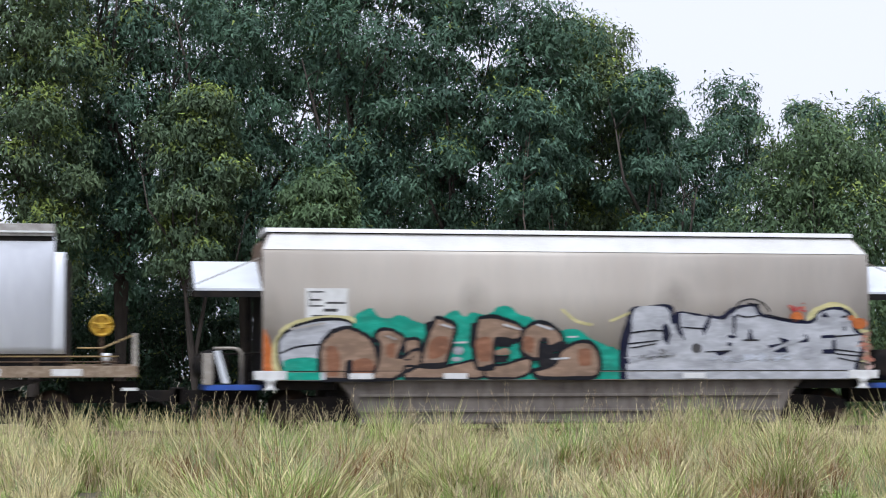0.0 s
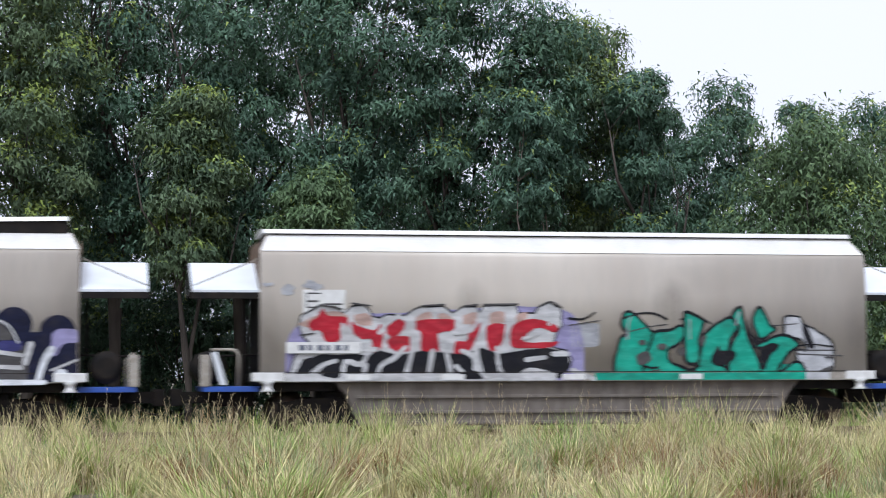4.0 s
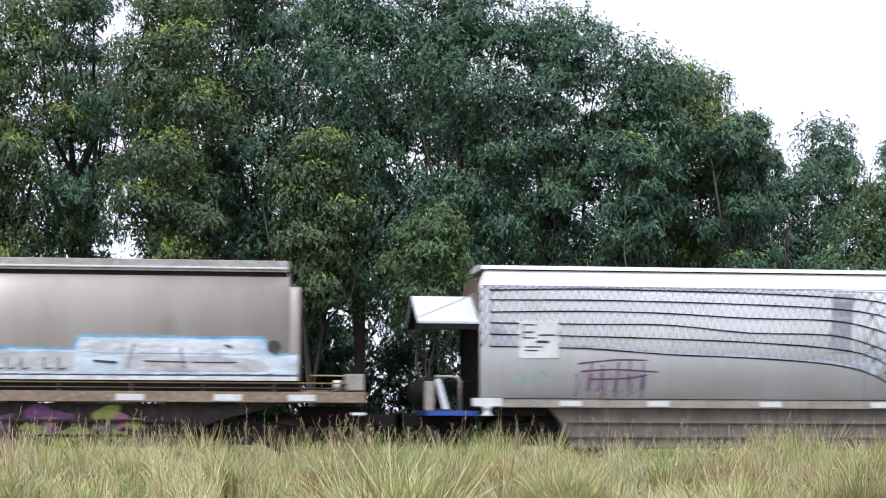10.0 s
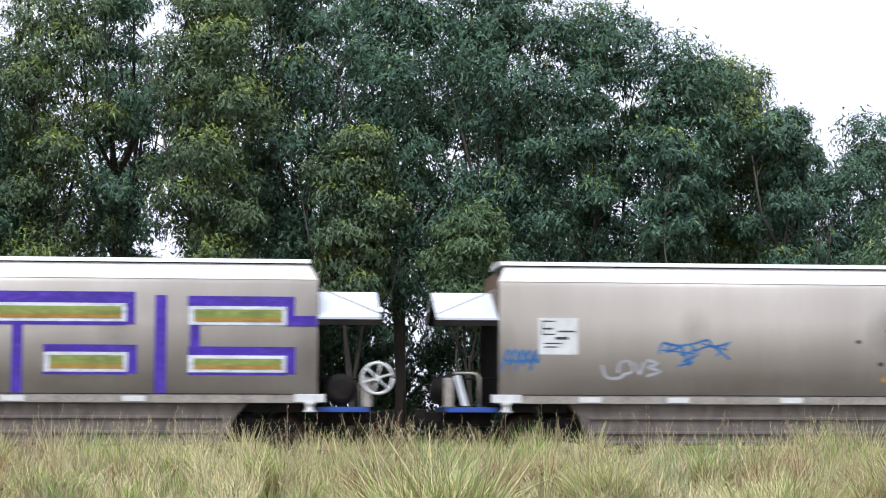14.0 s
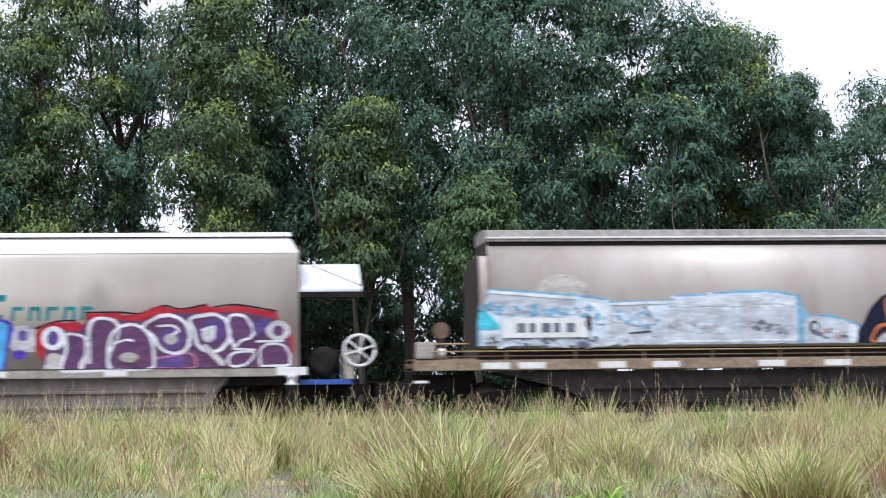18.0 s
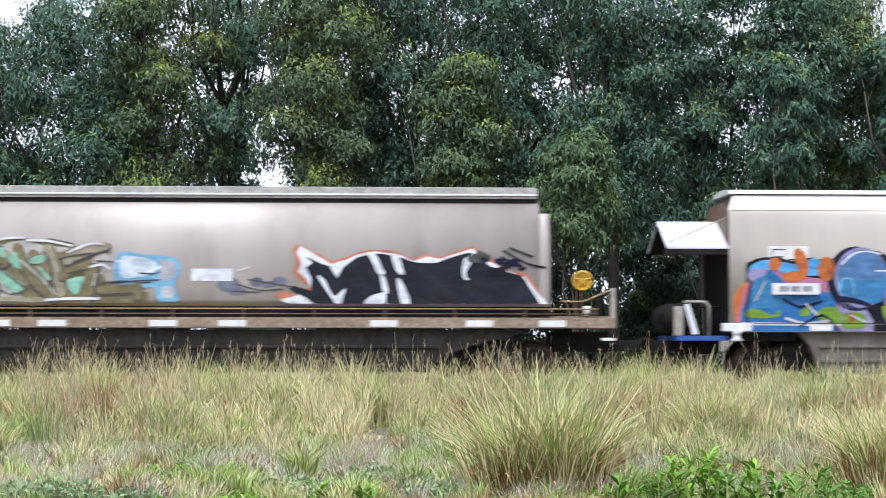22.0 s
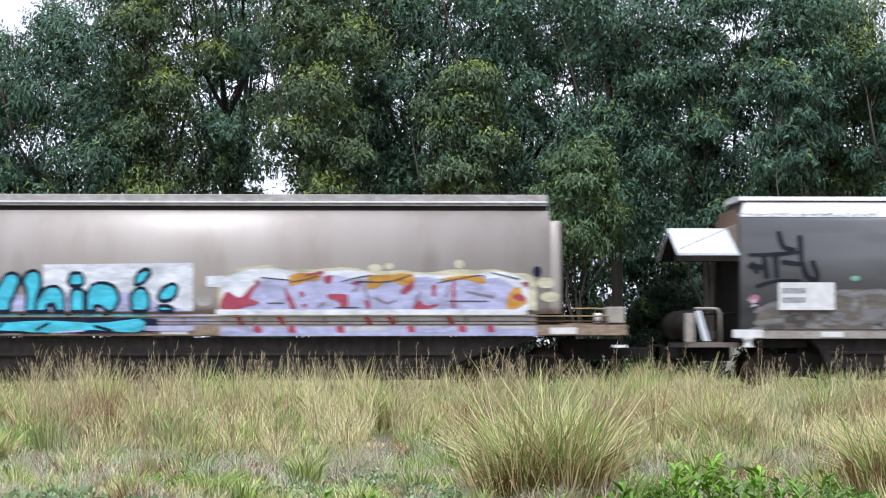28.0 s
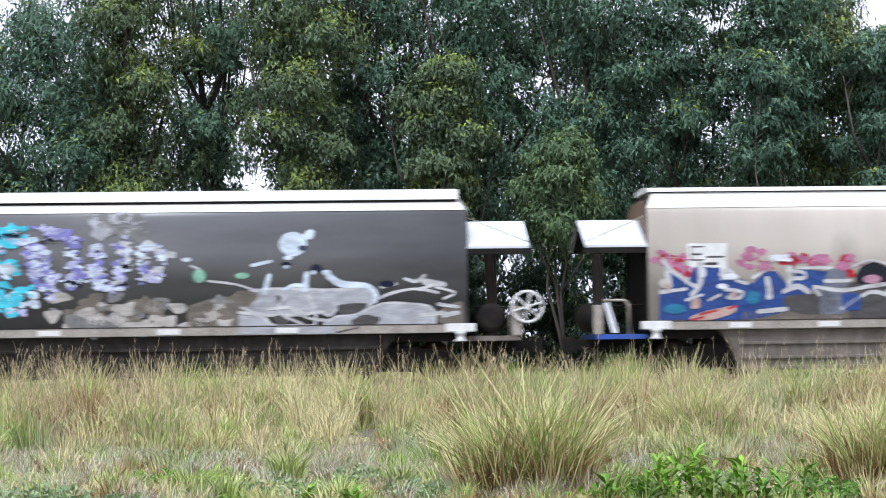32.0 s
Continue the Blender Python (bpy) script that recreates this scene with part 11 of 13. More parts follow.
worn_stroke(w, [(8.62, 2.07), (9.37, 2.07), (9.37, 1.82)], ["lilac2", "indigo3", "lilac2", "ash"], 0.12, 4, 1612, 0.07)
worn_stroke(w, [(7.82, 2.7), (8.07, 2.27)], ["lilac2", "indigo3", "lilac2", "ash"], 0.12, 4, 1613, 0.07)
worn_stroke(w, [(9.57, 3.37), (9.66, 2.94), (9.62, 2.44), (9.68, 2.06)], ["cyan2", "cyan2", "cyan2", "pale"], 0.14, 6, 1614, 0.07)
worn_stroke(w, [(9.67, 3.25), (10.07, 3.28), (10.5, 3.18)], ["cyan2", "cyan2", "cyan2", "pale"], 0.14, 6, 1615, 0.07)
worn_stroke(w, [(9.68, 2.5), (10.18, 2.56), (10.62, 2.49), (10.8, 2.3)], ["cyan2", "cyan2", "cyan2", "pale"], 0.14, 6, 1616, 0.07)
worn_stroke(w, [(9.8, 2.06), (10.05, 1.81), (10.61, 1.87)], ["cyan2", "cyan2", "cyan2", "pale"], 0.14, 6, 1617, 0.07)
worn_stroke(w, [(10.94, 3.3), (11.12, 2.92), (11.02, 2.43), (11.17, 2.18)], ["cyan2", "cyan2", "cyan2", "pale"], 0.14, 6, 1618, 0.07)
worn_stroke(w, [(11.18, 3.23), (11.56, 3.36), (11.93, 3.29), (12.3, 3.47), (12.55, 3.6)], ["cyan2", "cyan2", "cyan2", "pale"], 0.14, 6, 1619, 0.07)
worn_stroke(w, [(11.42, 2.42), (11.86, 2.67), (12.23, 2.42), (12.6, 2.16)], ["cyan2", "cyan2", "cyan2", "pale"], 0.14, 6, 1620, 0.07)
worn_stroke(w, [(10.92, 1.93), (11.1, 1.62)], ["cyan2", "cyan2", "cyan2", "pale"], 0.14, 6, 1621, 0.07)
worn_stroke(w, [(11.41, 1.62), (11.91, 1.67), (12.41, 1.98)], ["cyan2", "cyan2", "cyan2", "pale"], 0.14, 6, 1622, 0.07)
worn_stroke(w, [(11.66, 1.36), (11.78, 1.55)], ["cyan2", "cyan2", "cyan2", "pale"], 0.14, 6, 1623, 0.07)
worn_stroke(w, [(12.53, 2.04), (12.9, 2.04), (12.96, 1.66)], ["cyan2", "cyan2", "cyan2", "pale"], 0.14, 6, 1624, 0.07)
worn_stroke(w, [(12.18, 3.16), (12.42, 3.04)], ["cyan2", "cyan2", "cyan2", "pale"], 0.14, 6, 1625, 0.07)
worn_stroke(w, [(12.86, 3.28), (12.98, 3.16)], ["cyan2", "cyan2", "cyan2", "pale"], 0.14, 6, 1626, 0.07)
worn_stroke(w, [(7.07, 2.15), (7.01, 2.09)], ["cyan2", "cyan2", "cyan2", "pale"], 0.14, 6, 1627, 0.07)
worn_stroke(w, [(8.62, 1.95), (8.74, 1.76)], ["cyan2", "cyan2", "cyan2", "pale"], 0.14, 6, 1628, 0.07)
worn_stroke(w, [(7.69, 2.21), (7.79, 2.08)], ["cyan2", "cyan2", "cyan2", "pale"], 0.14, 6, 1629, 0.07)
worn_stroke(w, [(11.19, 3.36), (12.06, 3.6), (12.55, 3.53)], ["pale", "ash"], 0.1, 7.6, 1630, 0.07)
worn_stroke(w, [(11.56, 3.29), (11.8, 3.04)], ["pale", "ash"], 0.1, 7.6, 1631, 0.07)
worn_stroke(w, [(12.54, 2.72), (12.6, 2.54)], ["pale", "ash"], 0.1, 7.6, 1632, 0.07)
worn_stroke(w, [(10.31, 3.18), (10.56, 3.24)], ["pale", "ash"], 0.1, 7.6, 1633, 0.07)
worn_stroke(w, [(10.93, 3.05), (11, 3.17)], ["pale", "ash"], 0.1, 7.6, 1634, 0.07)
worn_stroke(w, [(12.9, 2.04), (13.08, 2.41)], ["pale", "ash"], 0.1, 7.6, 1635, 0.07)
line(w, [(8.38, 2.14), (8.69, 2.32), (9.06, 2.42), (9.37, 2.34)], 0.136, "navy", 9.4)
line(w, [(9.37, 2.25), (9.24, 1.88), (9.05, 1.64)], 0.148, "navy", 9.4)
line(w, [(8.44, 2.32), (8.37, 2.08), (8.46, 1.7)], 0.123, "navy", 9.4)
line(w, [(9.68, 2.25), (10.18, 2.31), (10.74, 2.2)], 0.086, "navy", 9.4)
line(w, [(9.62, 2.07), (9.8, 1.69)], 0.086, "navy", 9.4)
line(w, [(9.74, 2.06), (10.55, 1.83)], 0.049, "navy", 9.4)
line(w, [(7.63, 2.08), (7.69, 2.33), (7.88, 2.43)], 0.148, "navy", 9.4)
line(w, [(8.19, 2.14), (8.25, 2.39)], 0.123, "navy", 9.4)
line(w, [(10.3, 2.18), (10.49, 2.06)], 0.099, "navy", 9.4)
line(w, [(7.26, 2.09), (7.31, 1.59)], 0.086, "navy", 9.4)
line(w, [(10.68, 2.93), (10.8, 2.68)], 0.074, "navy", 9.4)
line(w, [(11.36, 2.49), (11.49, 2.61)], 0.074, "navy", 9.4)
flecks(w, 9.0, 12.9, 1.2, 1.7, ["dun", "smoke", "patch", "cyan"], 22, 0.13, 3, 168)
number_panel(w, 0.83, 2.08, 1.68, 2.29, 4, 22)

w = WAGONS[16]
worn_stroke(w, [(5.1, 3.5), (5.8, 3.5), (5.6, 3.3)], ["faint", "ghost", "faint"], 0.2, 1, 1510, 0.05)
worn_stroke(w, [(0.15, 3.65), (0.52, 3.39), (0.27, 3.02)], ["cyan2", "cyan2", "pale", "lilac2", "cyan2"], 0.15, 4, 1636, 0.07)
worn_stroke(w, [(0.15, 3.27), (0.77, 3.33), (1.4, 3.32), (1.78, 3.63), (1.9, 3.69)], ["cyan2", "cyan2", "pale", "lilac2", "cyan2"], 0.15, 4, 1637, 0.07)
worn_stroke(w, [(1.4, 3.26), (1.9, 3.19), (2.02, 2.88)], ["cyan2", "cyan2", "pale", "lilac2", "cyan2"], 0.15, 4, 1638, 0.07)
worn_stroke(w, [(0.77, 3.45), (1.02, 3.14)], ["cyan2", "cyan2", "pale", "lilac2", "cyan2"], 0.15, 4, 1639, 0.07)
worn_stroke(w, [(0.21, 2.59), (0.64, 2.64), (1.14, 2.64), (1.52, 2.76), (1.89, 2.5)], ["cyan2", "cyan2", "pale", "lilac2", "cyan2"], 0.15, 4, 1640, 0.07)
worn_stroke(w, [(0.27, 2.34), (0.77, 2.39), (1.02, 2.51)], ["cyan2", "cyan2", "pale", "lilac2", "cyan2"], 0.15, 4, 1641, 0.07)
worn_stroke(w, [(1.9, 3.38), (2.4, 3.24), (2.65, 3.05)], ["cyan2", "cyan2", "pale", "lilac2", "cyan2"], 0.15, 4, 1642, 0.07)
worn_stroke(w, [(2.02, 2.5), (2.08, 2.13), (2.14, 1.88)], ["cyan2", "cyan2", "pale", "lilac2", "cyan2"], 0.15, 4, 1643, 0.07)
worn_stroke(w, [(2.65, 3.24), (3.15, 3.33), (3.46, 3.29)], ["cyan2", "cyan2", "pale", "lilac2", "cyan2"], 0.15, 4, 1644, 0.07)
worn_stroke(w, [(2.65, 3.05), (3.4, 3.11)], ["cyan2", "cyan2", "pale", "lilac2", "cyan2"], 0.15, 4, 1645, 0.07)
worn_stroke(w, [(2.39, 2.5), (2.89, 2.68), (3.26, 2.55), (3.01, 2.36)], ["cyan2", "cyan2", "pale", "lilac2", "cyan2"], 0.15, 4, 1646, 0.07)
worn_stroke(w, [(2.26, 1.87), (2.88, 1.8), (3.38, 1.98), (3.63, 2.11)], ["cyan2", "cyan2", "pale", "lilac2", "cyan2"], 0.15, 4, 1647, 0.07)
worn_stroke(w, [(3.13, 1.61), (3.38, 1.74)], ["cyan2", "cyan2", "pale", "lilac2", "cyan2"], 0.15, 4, 1648, 0.07)
worn_stroke(w, [(0.02, 2.34), (0.14, 2.4)], ["cyan2", "cyan2", "pale", "lilac2", "cyan2"], 0.15, 4, 1649, 0.07)
worn_stroke(w, [(1.57, 1.32), (1.88, 1.32), (1.88, 1.19)], ["cyan2", "cyan2", "pale", "lilac2", "cyan2"], 0.15, 4, 1650, 0.07)
worn_stroke(w, [(1.9, 3), (1.95, 2.5)], ["cyan2", "cyan2", "pale", "lilac2", "cyan2"], 0.15, 4, 1651, 0.07)
worn_stroke(w, [(0.4, 3.52), (0.71, 3.58)], ["pale", "pale", "ash"], 0.11, 6.4, 1652, 0.07)
worn_stroke(w, [(0.9, 3.51), (1.09, 3.26)], ["pale", "pale", "ash"], 0.11, 6.4, 1653, 0.07)
worn_stroke(w, [(1.78, 3.69), (1.96, 3.38), (2.02, 3.25)], ["pale", "pale", "ash"], 0.11, 6.4, 1654, 0.07)
worn_stroke(w, [(1.4, 3.38), (1.65, 3.32)], ["pale", "pale", "ash"], 0.11, 6.4, 1655, 0.07)
worn_stroke(w, [(0.15, 3.84), (0.28, 3.65)], ["pale", "pale", "ash"], 0.11, 6.4, 1656, 0.07)
worn_stroke(w, [(2.89, 2.55), (3.2, 2.55)], ["pale", "pale", "ash"], 0.11, 6.4, 1657, 0.07)
worn_stroke(w, [(3.83, 3.41), (4.02, 3.35), (4.52, 3.19), (4.58, 2.84)], ["indigo3", "lilac2", "lilac2", "indigo3", "pale"], 0.12, 6, 1658, 0.07)
worn_stroke(w, [(3.77, 3.1), (3.83, 2.6), (3.76, 2.23)], ["indigo3", "lilac2", "lilac2", "indigo3", "pale"], 0.12, 6, 1659, 0.07)
worn_stroke(w, [(4.52, 2.84), (4.57, 2.34), (4.38, 2.22)], ["indigo3", "lilac2", "lilac2", "indigo3", "pale"], 0.12, 6, 1660, 0.07)
worn_stroke(w, [(3.89, 2.85), (4.01, 2.23), (3.94, 1.98)], ["indigo3", "lilac2", "lilac2", "indigo3", "pale"], 0.12, 6, 1661, 0.07)
worn_stroke(w, [(0.52, 3.08), (0.77, 3.14)], ["indigo3", "lilac2", "lilac2", "indigo3", "pale"], 0.12, 6, 1662, 0.07)
worn_stroke(w, [(1.52, 3.07), (1.77, 3.13)], ["indigo3", "lilac2", "lilac2", "indigo3", "pale"], 0.12, 6, 1663, 0.07)
worn_stroke(w, [(3.58, 2.98), (3.64, 2.48)], ["indigo3", "lilac2", "lilac2", "indigo3", "pale"], 0.12, 6, 1664, 0.07)
worn_stroke(w, [(2.15, 3.19), (2.33, 3.12)], ["indigo3", "lilac2", "lilac2", "indigo3", "pale"], 0.12, 6, 1665, 0.07)
worn_stroke(w, [(5.02, 3.09), (5.07, 2.71), (5.01, 2.21)], ["lilac2", "pale", "indigo3", "ash"], 0.12, 5, 1666, 0.07)
worn_stroke(w, [(5.01, 2.15), (5.38, 2.08), (5.57, 2.21)], ["lilac2", "pale", "indigo3", "ash"], 0.12, 5, 1667, 0.07)
worn_stroke(w, [(5.58, 3.14), (5.64, 2.83), (5.57, 2.33)], ["lilac2", "pale", "indigo3", "ash"], 0.12, 5, 1668, 0.07)
worn_stroke(w, [(6.01, 3.07), (6.39, 2.94), (6.51, 2.69)], ["lilac2", "pale", "indigo3", "ash"], 0.12, 5, 1669, 0.07)
worn_stroke(w, [(6.01, 2.82), (6.13, 2.2)], ["lilac2", "pale", "indigo3", "ash"], 0.12, 5, 1670, 0.07)
worn_stroke(w, [(6.38, 2.44), (6.19, 2.26)], ["lilac2", "pale", "indigo3", "ash"], 0.12, 5, 1671, 0.07)
worn_stroke(w, [(4.88, 2.46), (4.63, 2.34)], ["lilac2", "pale", "indigo3", "ash"], 0.12, 5, 1672, 0.07)
flecks(w, 4.0, 8.5, 1.2, 1.9, ["patch", "dun", "patch", "dun", "faint"], 60, 0.17, 1, 174)
worn_stroke(w, [(0.52, 3.21), (0.65, 3.24), (0.67, 3.14)], ["navy"], 0.06, 8.4, 1673, 0.07)
worn_stroke(w, [(1.9, 3.06), (2.02, 3.06)], ["navy"], 0.06, 8.4, 1674, 0.07)
worn_stroke(w, [(3.89, 3.13), (4.02, 3.2), (4.08, 3.1)], ["navy"], 0.06, 8.4, 1675, 0.07)
worn_stroke(w, [(5.57, 2.58), (5.7, 2.6), (5.7, 2.5)], ["navy"], 0.06, 8.4, 1676, 0.07)
worn_stroke(w, [(4.38, 2.22), (4.63, 2.24), (4.63, 2.14)], ["navy"], 0.06, 8.4, 1677, 0.07)
worn_stroke(w, [(2.39, 2.52), (2.64, 2.56)], ["navy"], 0.05, 8.4, 1678, 0.07)
worn_stroke(w, [(2.52, 3.06), (2.71, 3.05)], ["navy"], 0.05, 8.4, 1679, 0.07)
worn_stroke(w, [(1.02, 2.64), (1.21, 2.64)], ["navy"], 0.05, 8.4, 1680, 0.07)
worn_stroke(w, [(2.65, 3.24), (3.4, 3.29)], ["navy"], 0.05, 8.4, 1681, 0.07)
worn_stroke(w, [(5.01, 2.9), (5.14, 2.93)], ["navy"], 0.05, 8.4, 1682, 0.07)
worn_stroke(w, [(5.44, 2.21), (5.63, 2.18)], ["navy"], 0.05, 8.4, 1683, 0.07)
ellipse(w, 9.29, 3.03, 0.3, 0.27, "pale", 2)
blob(w, [(9.5, 3.21), (9.65, 3.34), (9.78, 3.3), (9.67, 3.12)], "pale", 2.4)
ellipse(w, 9.5, 2.94, 0.09, 0.06, "slate", 3)
ellipse(w, 9.18, 2.73, 0.1, 0.05, "pale", 2)
line(w, [(8.67, 1.98), (8.77, 2.35)], 0.111, "pale", 4)
line(w, [(9.54, 2.03), (9.59, 2.38)], 0.123, "pale", 4)
line(w, [(8.4, 2.57), (8.81, 2.66)], 0.074, "pale", 4)
line(w, [(10.05, 2.33), (10.35, 2.14), (10.85, 2.11), (11.07, 1.95), (11.07, 1.76)], 0.136, "pale", 4)
line(w, [(9.11, 2.04), (9.3, 2.13), (9.61, 2.1)], 0.074, "pale", 4)
blob(w, [(8.17, 1.67), (8.26, 1.98), (8.74, 2.04), (9.23, 2.06), (9.61, 2.03), (10.35, 2.02), (10.97, 2.07), (11.07, 1.82), (10.9, 1.66), (10.35, 1.65), (10.09, 1.46), (9.85, 1.53), (9.35, 1.47), (8.73, 1.48)], "ghost", 2, "ash", 0.062)
blob(w, [(10.25, 1.65), (10.53, 1.72), (10.9, 1.69), (10.72, 1.52), (10.34, 1.47)], "smoke", 3.5)
blob(w, [(8.92, 1.91), (9.11, 1.79), (9, 1.66)], "smoke", 3.5)
blob(w, [(9.97, 1.28), (10.22, 1.42), (10.72, 1.52), (11.22, 1.7), (11.84, 1.7), (12.27, 1.62), (12.39, 1.43), (12.26, 1.22), (10.09, 1.2)], "ghost", 2.6, "ash", 0.049)
blob(w, [(10.53, 1.32), (10.84, 1.47), (11.18, 1.39), (11.08, 1.26), (10.71, 1.22)], "smoke", 4)
blob(w, [(8.85, 1.44), (9.1, 1.48), (9.22, 1.34), (8.97, 1.27)], "smoke", 4)
line(w, [(8.11, 1.55), (8.6, 1.45), (8.85, 1.22)], 0.062, "ash", 4.6)
line(w, [(9.11, 1.91), (8.98, 1.54), (9.47, 1.29)], 0.062, "ash", 4.6)
line(w, [(9.6, 1.9), (9.78, 1.53), (9.72, 1.16)], 0.062, "ash", 4.6)
line(w, [(9.23, 1.6), (9.6, 1.41), (10.09, 1.34)], 0.062, "ash", 4.6)
line(w, [(8.73, 1.61), (9.23, 1.64), (9.6, 1.47)], 0.062, "ash", 4.6)
blob(w, [(8.11, 1.49), (8.61, 1.54), (8.85, 1.29), (9.59, 1.28), (10.21, 1.2), (10.08, 1.07), (8.16, 1.07)], "ghost", 2.2)
line(w, [(8.35, 1.11), (8.85, 1.23), (9.34, 1.07)], 0.037, "smoke", 5)
line(w, [(9.59, 1.16), (10.09, 1.07), (10.71, 1.19)], 0.037, "smoke", 5)
line(w, [(11.16, 1.82), (11.47, 1.94), (11.97, 2.02), (12.46, 1.93)], 0.062, "ash", 4)
line(w, [(11.72, 2.25), (11.97, 2.18), (12.16, 2.31)], 0.074, "ash", 4)
line(w, [(12.15, 2.18), (12.59, 2.11)], 0.123, "ash", 4)
line(w, [(12.03, 2), (12.46, 2.14)], 0.074, "ash", 4)
line(w, [(11.22, 2.07), (11.53, 2.13)], 0.074, "ash", 4)
line(w, [(12.08, 1.44), (12.58, 1.49)], 0.086, "ash", 4)
line(w, [(12.4, 2.05), (12.83, 1.93), (12.58, 1.8)], 0.062, "ash", 4)
line(w, [(12.46, 1.68), (12.89, 1.61)], 0.074, "ash", 4)
line(w, [(12.57, 1.43), (12.89, 1.49)], 0.099, "ash", 4)
ellipse(w, 9.8, 2.49, 0.12, 0.09, "navy", 5)
ellipse(w, 9.96, 2.42, 0.09, 0.07, "navy", 5)
ellipse(w, 9.14, 2.58, 0.11, 0.06, "navy", 5)
ellipse(w, 11.35, 2.13, 0.17, 0.07, "navy", 5)
ellipse(w, 10.01, 2.4, 0.1, 0.06, "pale", 6)
ellipse(w, 9.74, 2.4, 0.05, 0.05, "pale", 6)
ellipse(w, 9.14, 2.53, 0.07, 0.04, "pale", 6)
blob(w, [(6.99, 1.69), (8.24, 1.92), (8.35, 1.3), (7.11, 1.24)], "dun", 1)
blob(w, [(12.45, 1.5), (12.95, 1.74), (13, 1.24), (12.57, 1.17)], "dun", 1.4)
ellipse(w, 7.25, 2.35, 0.14, 0.15, "mint", 3)
ellipse(w, 8.18, 2.35, 0.15, 0.07, "mint", 3)
ellipse(w, 6.98, 2.71, 0.1, 0.05, "pale", 3)
line(w, [(7.07, 2.58), (7.25, 2.5)], 0.049, "ash", 3)
line(w, [(7.43, 2.24), (7.99, 2.17), (8.43, 2.04)], 0.049, "ash", 3)
number_panel(w, 0.77, 2.03, 1.68, 2.39, 4, 22)

w = WAGONS[17]
worn_stroke(w, [(0.22, 2.58), (0.85, 2.59)], ["pink", "red", "pink"], 0.14, 0, 1684, 0.07)
worn_stroke(w, [(0.59, 2.38), (1.09, 2.32)], ["pink", "red", "pink"], 0.14, 0, 1685, 0.07)
worn_stroke(w, [(2.09, 2.61), (2.46, 2.55)], ["pink", "red", "pink"], 0.14, 0, 1686, 0.07)
worn_stroke(w, [(2.58, 2.42), (2.64, 2.17)], ["pink", "red", "pink"], 0.14, 0, 1687, 0.07)
worn_stroke(w, [(3.08, 2.54), (3.95, 2.53)], ["pink", "red", "pink"], 0.14, 0, 1688, 0.07)
worn_stroke(w, [(4.32, 2.4), (4.57, 2.58)], ["pink", "red", "pink"], 0.14, 0, 1689, 0.07)
blob(w, [(0.23, 1.27), (0.24, 1.83), (0.41, 2.32), (0.47, 2.45), (0.71, 2.2), (0.84, 2.01), (1.03, 2.44), (1.59, 2.41), (1.61, 2.12), (1.96, 2.18), (2.32, 2.05), (2.58, 2.3), (2.83, 2.32), (3.07, 2.04), (3.19, 1.98), (3.32, 2.35), (4.07, 2.3), (4.03, 1.93), (3.56, 1.85), (3.31, 1.48), (2.56, 1.3), (2.06, 1.25)], "blue4", 2, soft=False)
line(w, [(0.32, 2.6), (0.49, 2.39), (0.74, 2.2), (1.02, 2.01), (1.15, 2.07)], 0.099, "ash", 4)
line(w, [(1.15, 2.5), (1.15, 2.07), (0.96, 1.82)], 0.123, "ash", 4)
line(w, [(0.41, 2.39), (0.46, 1.95), (0.27, 1.89)], 0.111, "ash", 4)
line(w, [(1.61, 2.25), (1.77, 2.37), (1.96, 2.18)], 0.111, "ash", 4)
line(w, [(0.34, 1.89), (0.83, 1.95)], 0.074, "ash", 4)
line(w, [(2.64, 2.17), (2.69, 1.86), (2.67, 1.74)], 0.123, "ash", 4)
line(w, [(2.58, 2.32), (2.33, 2.18)], 0.074, "ash", 4)
line(w, [(3.14, 2.41), (3.13, 1.92)], 0.099, "ash", 4)
line(w, [(3.32, 2.39), (4.07, 2.38)], 0.074, "ash", 4)
line(w, [(3.2, 2.16), (3.47, 2.16), (3.47, 2.28), (3.22, 2.31)], 0.086, "ash", 4)
line(w, [(1.33, 1.69), (1.58, 1.81)], 0.062, "ash", 4)
line(w, [(3, 1.86), (3.32, 1.98), (3.56, 1.85)], 0.111, "ash", 4)
line(w, [(1.7, 1.93), (2.07, 1.87), (2.02, 1.74), (1.76, 1.75)], 0.086, "ash", 4)
line(w, [(1.95, 2.12), (2.2, 2.05)], 0.074, "ash", 4)
line(w, [(0.83, 1.7), (1.2, 1.82)], 0.062, "ash", 4)
line(w, [(3.69, 1.91), (3.81, 1.78)], 0.099, "ash", 4)
line(w, [(3.06, 1.48), (2.44, 1.43)], 0.111, "ash", 4)
blob(w, [(0.89, 1.32), (1.45, 1.5), (1.94, 1.56), (1.88, 1.41), (1.19, 1.22)], "salmon2", 5)
blob(w, [(0.93, 1.51), (0.98, 1.7), (1.14, 1.72), (1.1, 1.51)], "salmon2", 5)
blob(w, [(1.76, 1.83), (1.97, 1.86), (1.95, 1.73)], "salmon2", 5)
blob(w, [(0.36, 2.08), (0.49, 2.01), (0.4, 1.89)], "salmon2", 5)
line(w, [(1.13, 1.38), (1.51, 1.47)], 0.049, "red2", 5.6)
line(w, [(1.76, 1.5), (1.94, 1.56)], 0.049, "red2", 5.6)
line(w, [(0.92, 1.26), (1.2, 1.32)], 0.049, "red2", 5.6)
ellipse(w, 1.64, 2, 0.12, 0.06, "white", 6)
ellipse(w, 1.83, 2.21, 0.17, 0.07, "white", 6)
ellipse(w, 1.21, 2.31, 0.07, 0.12, "white", 6)
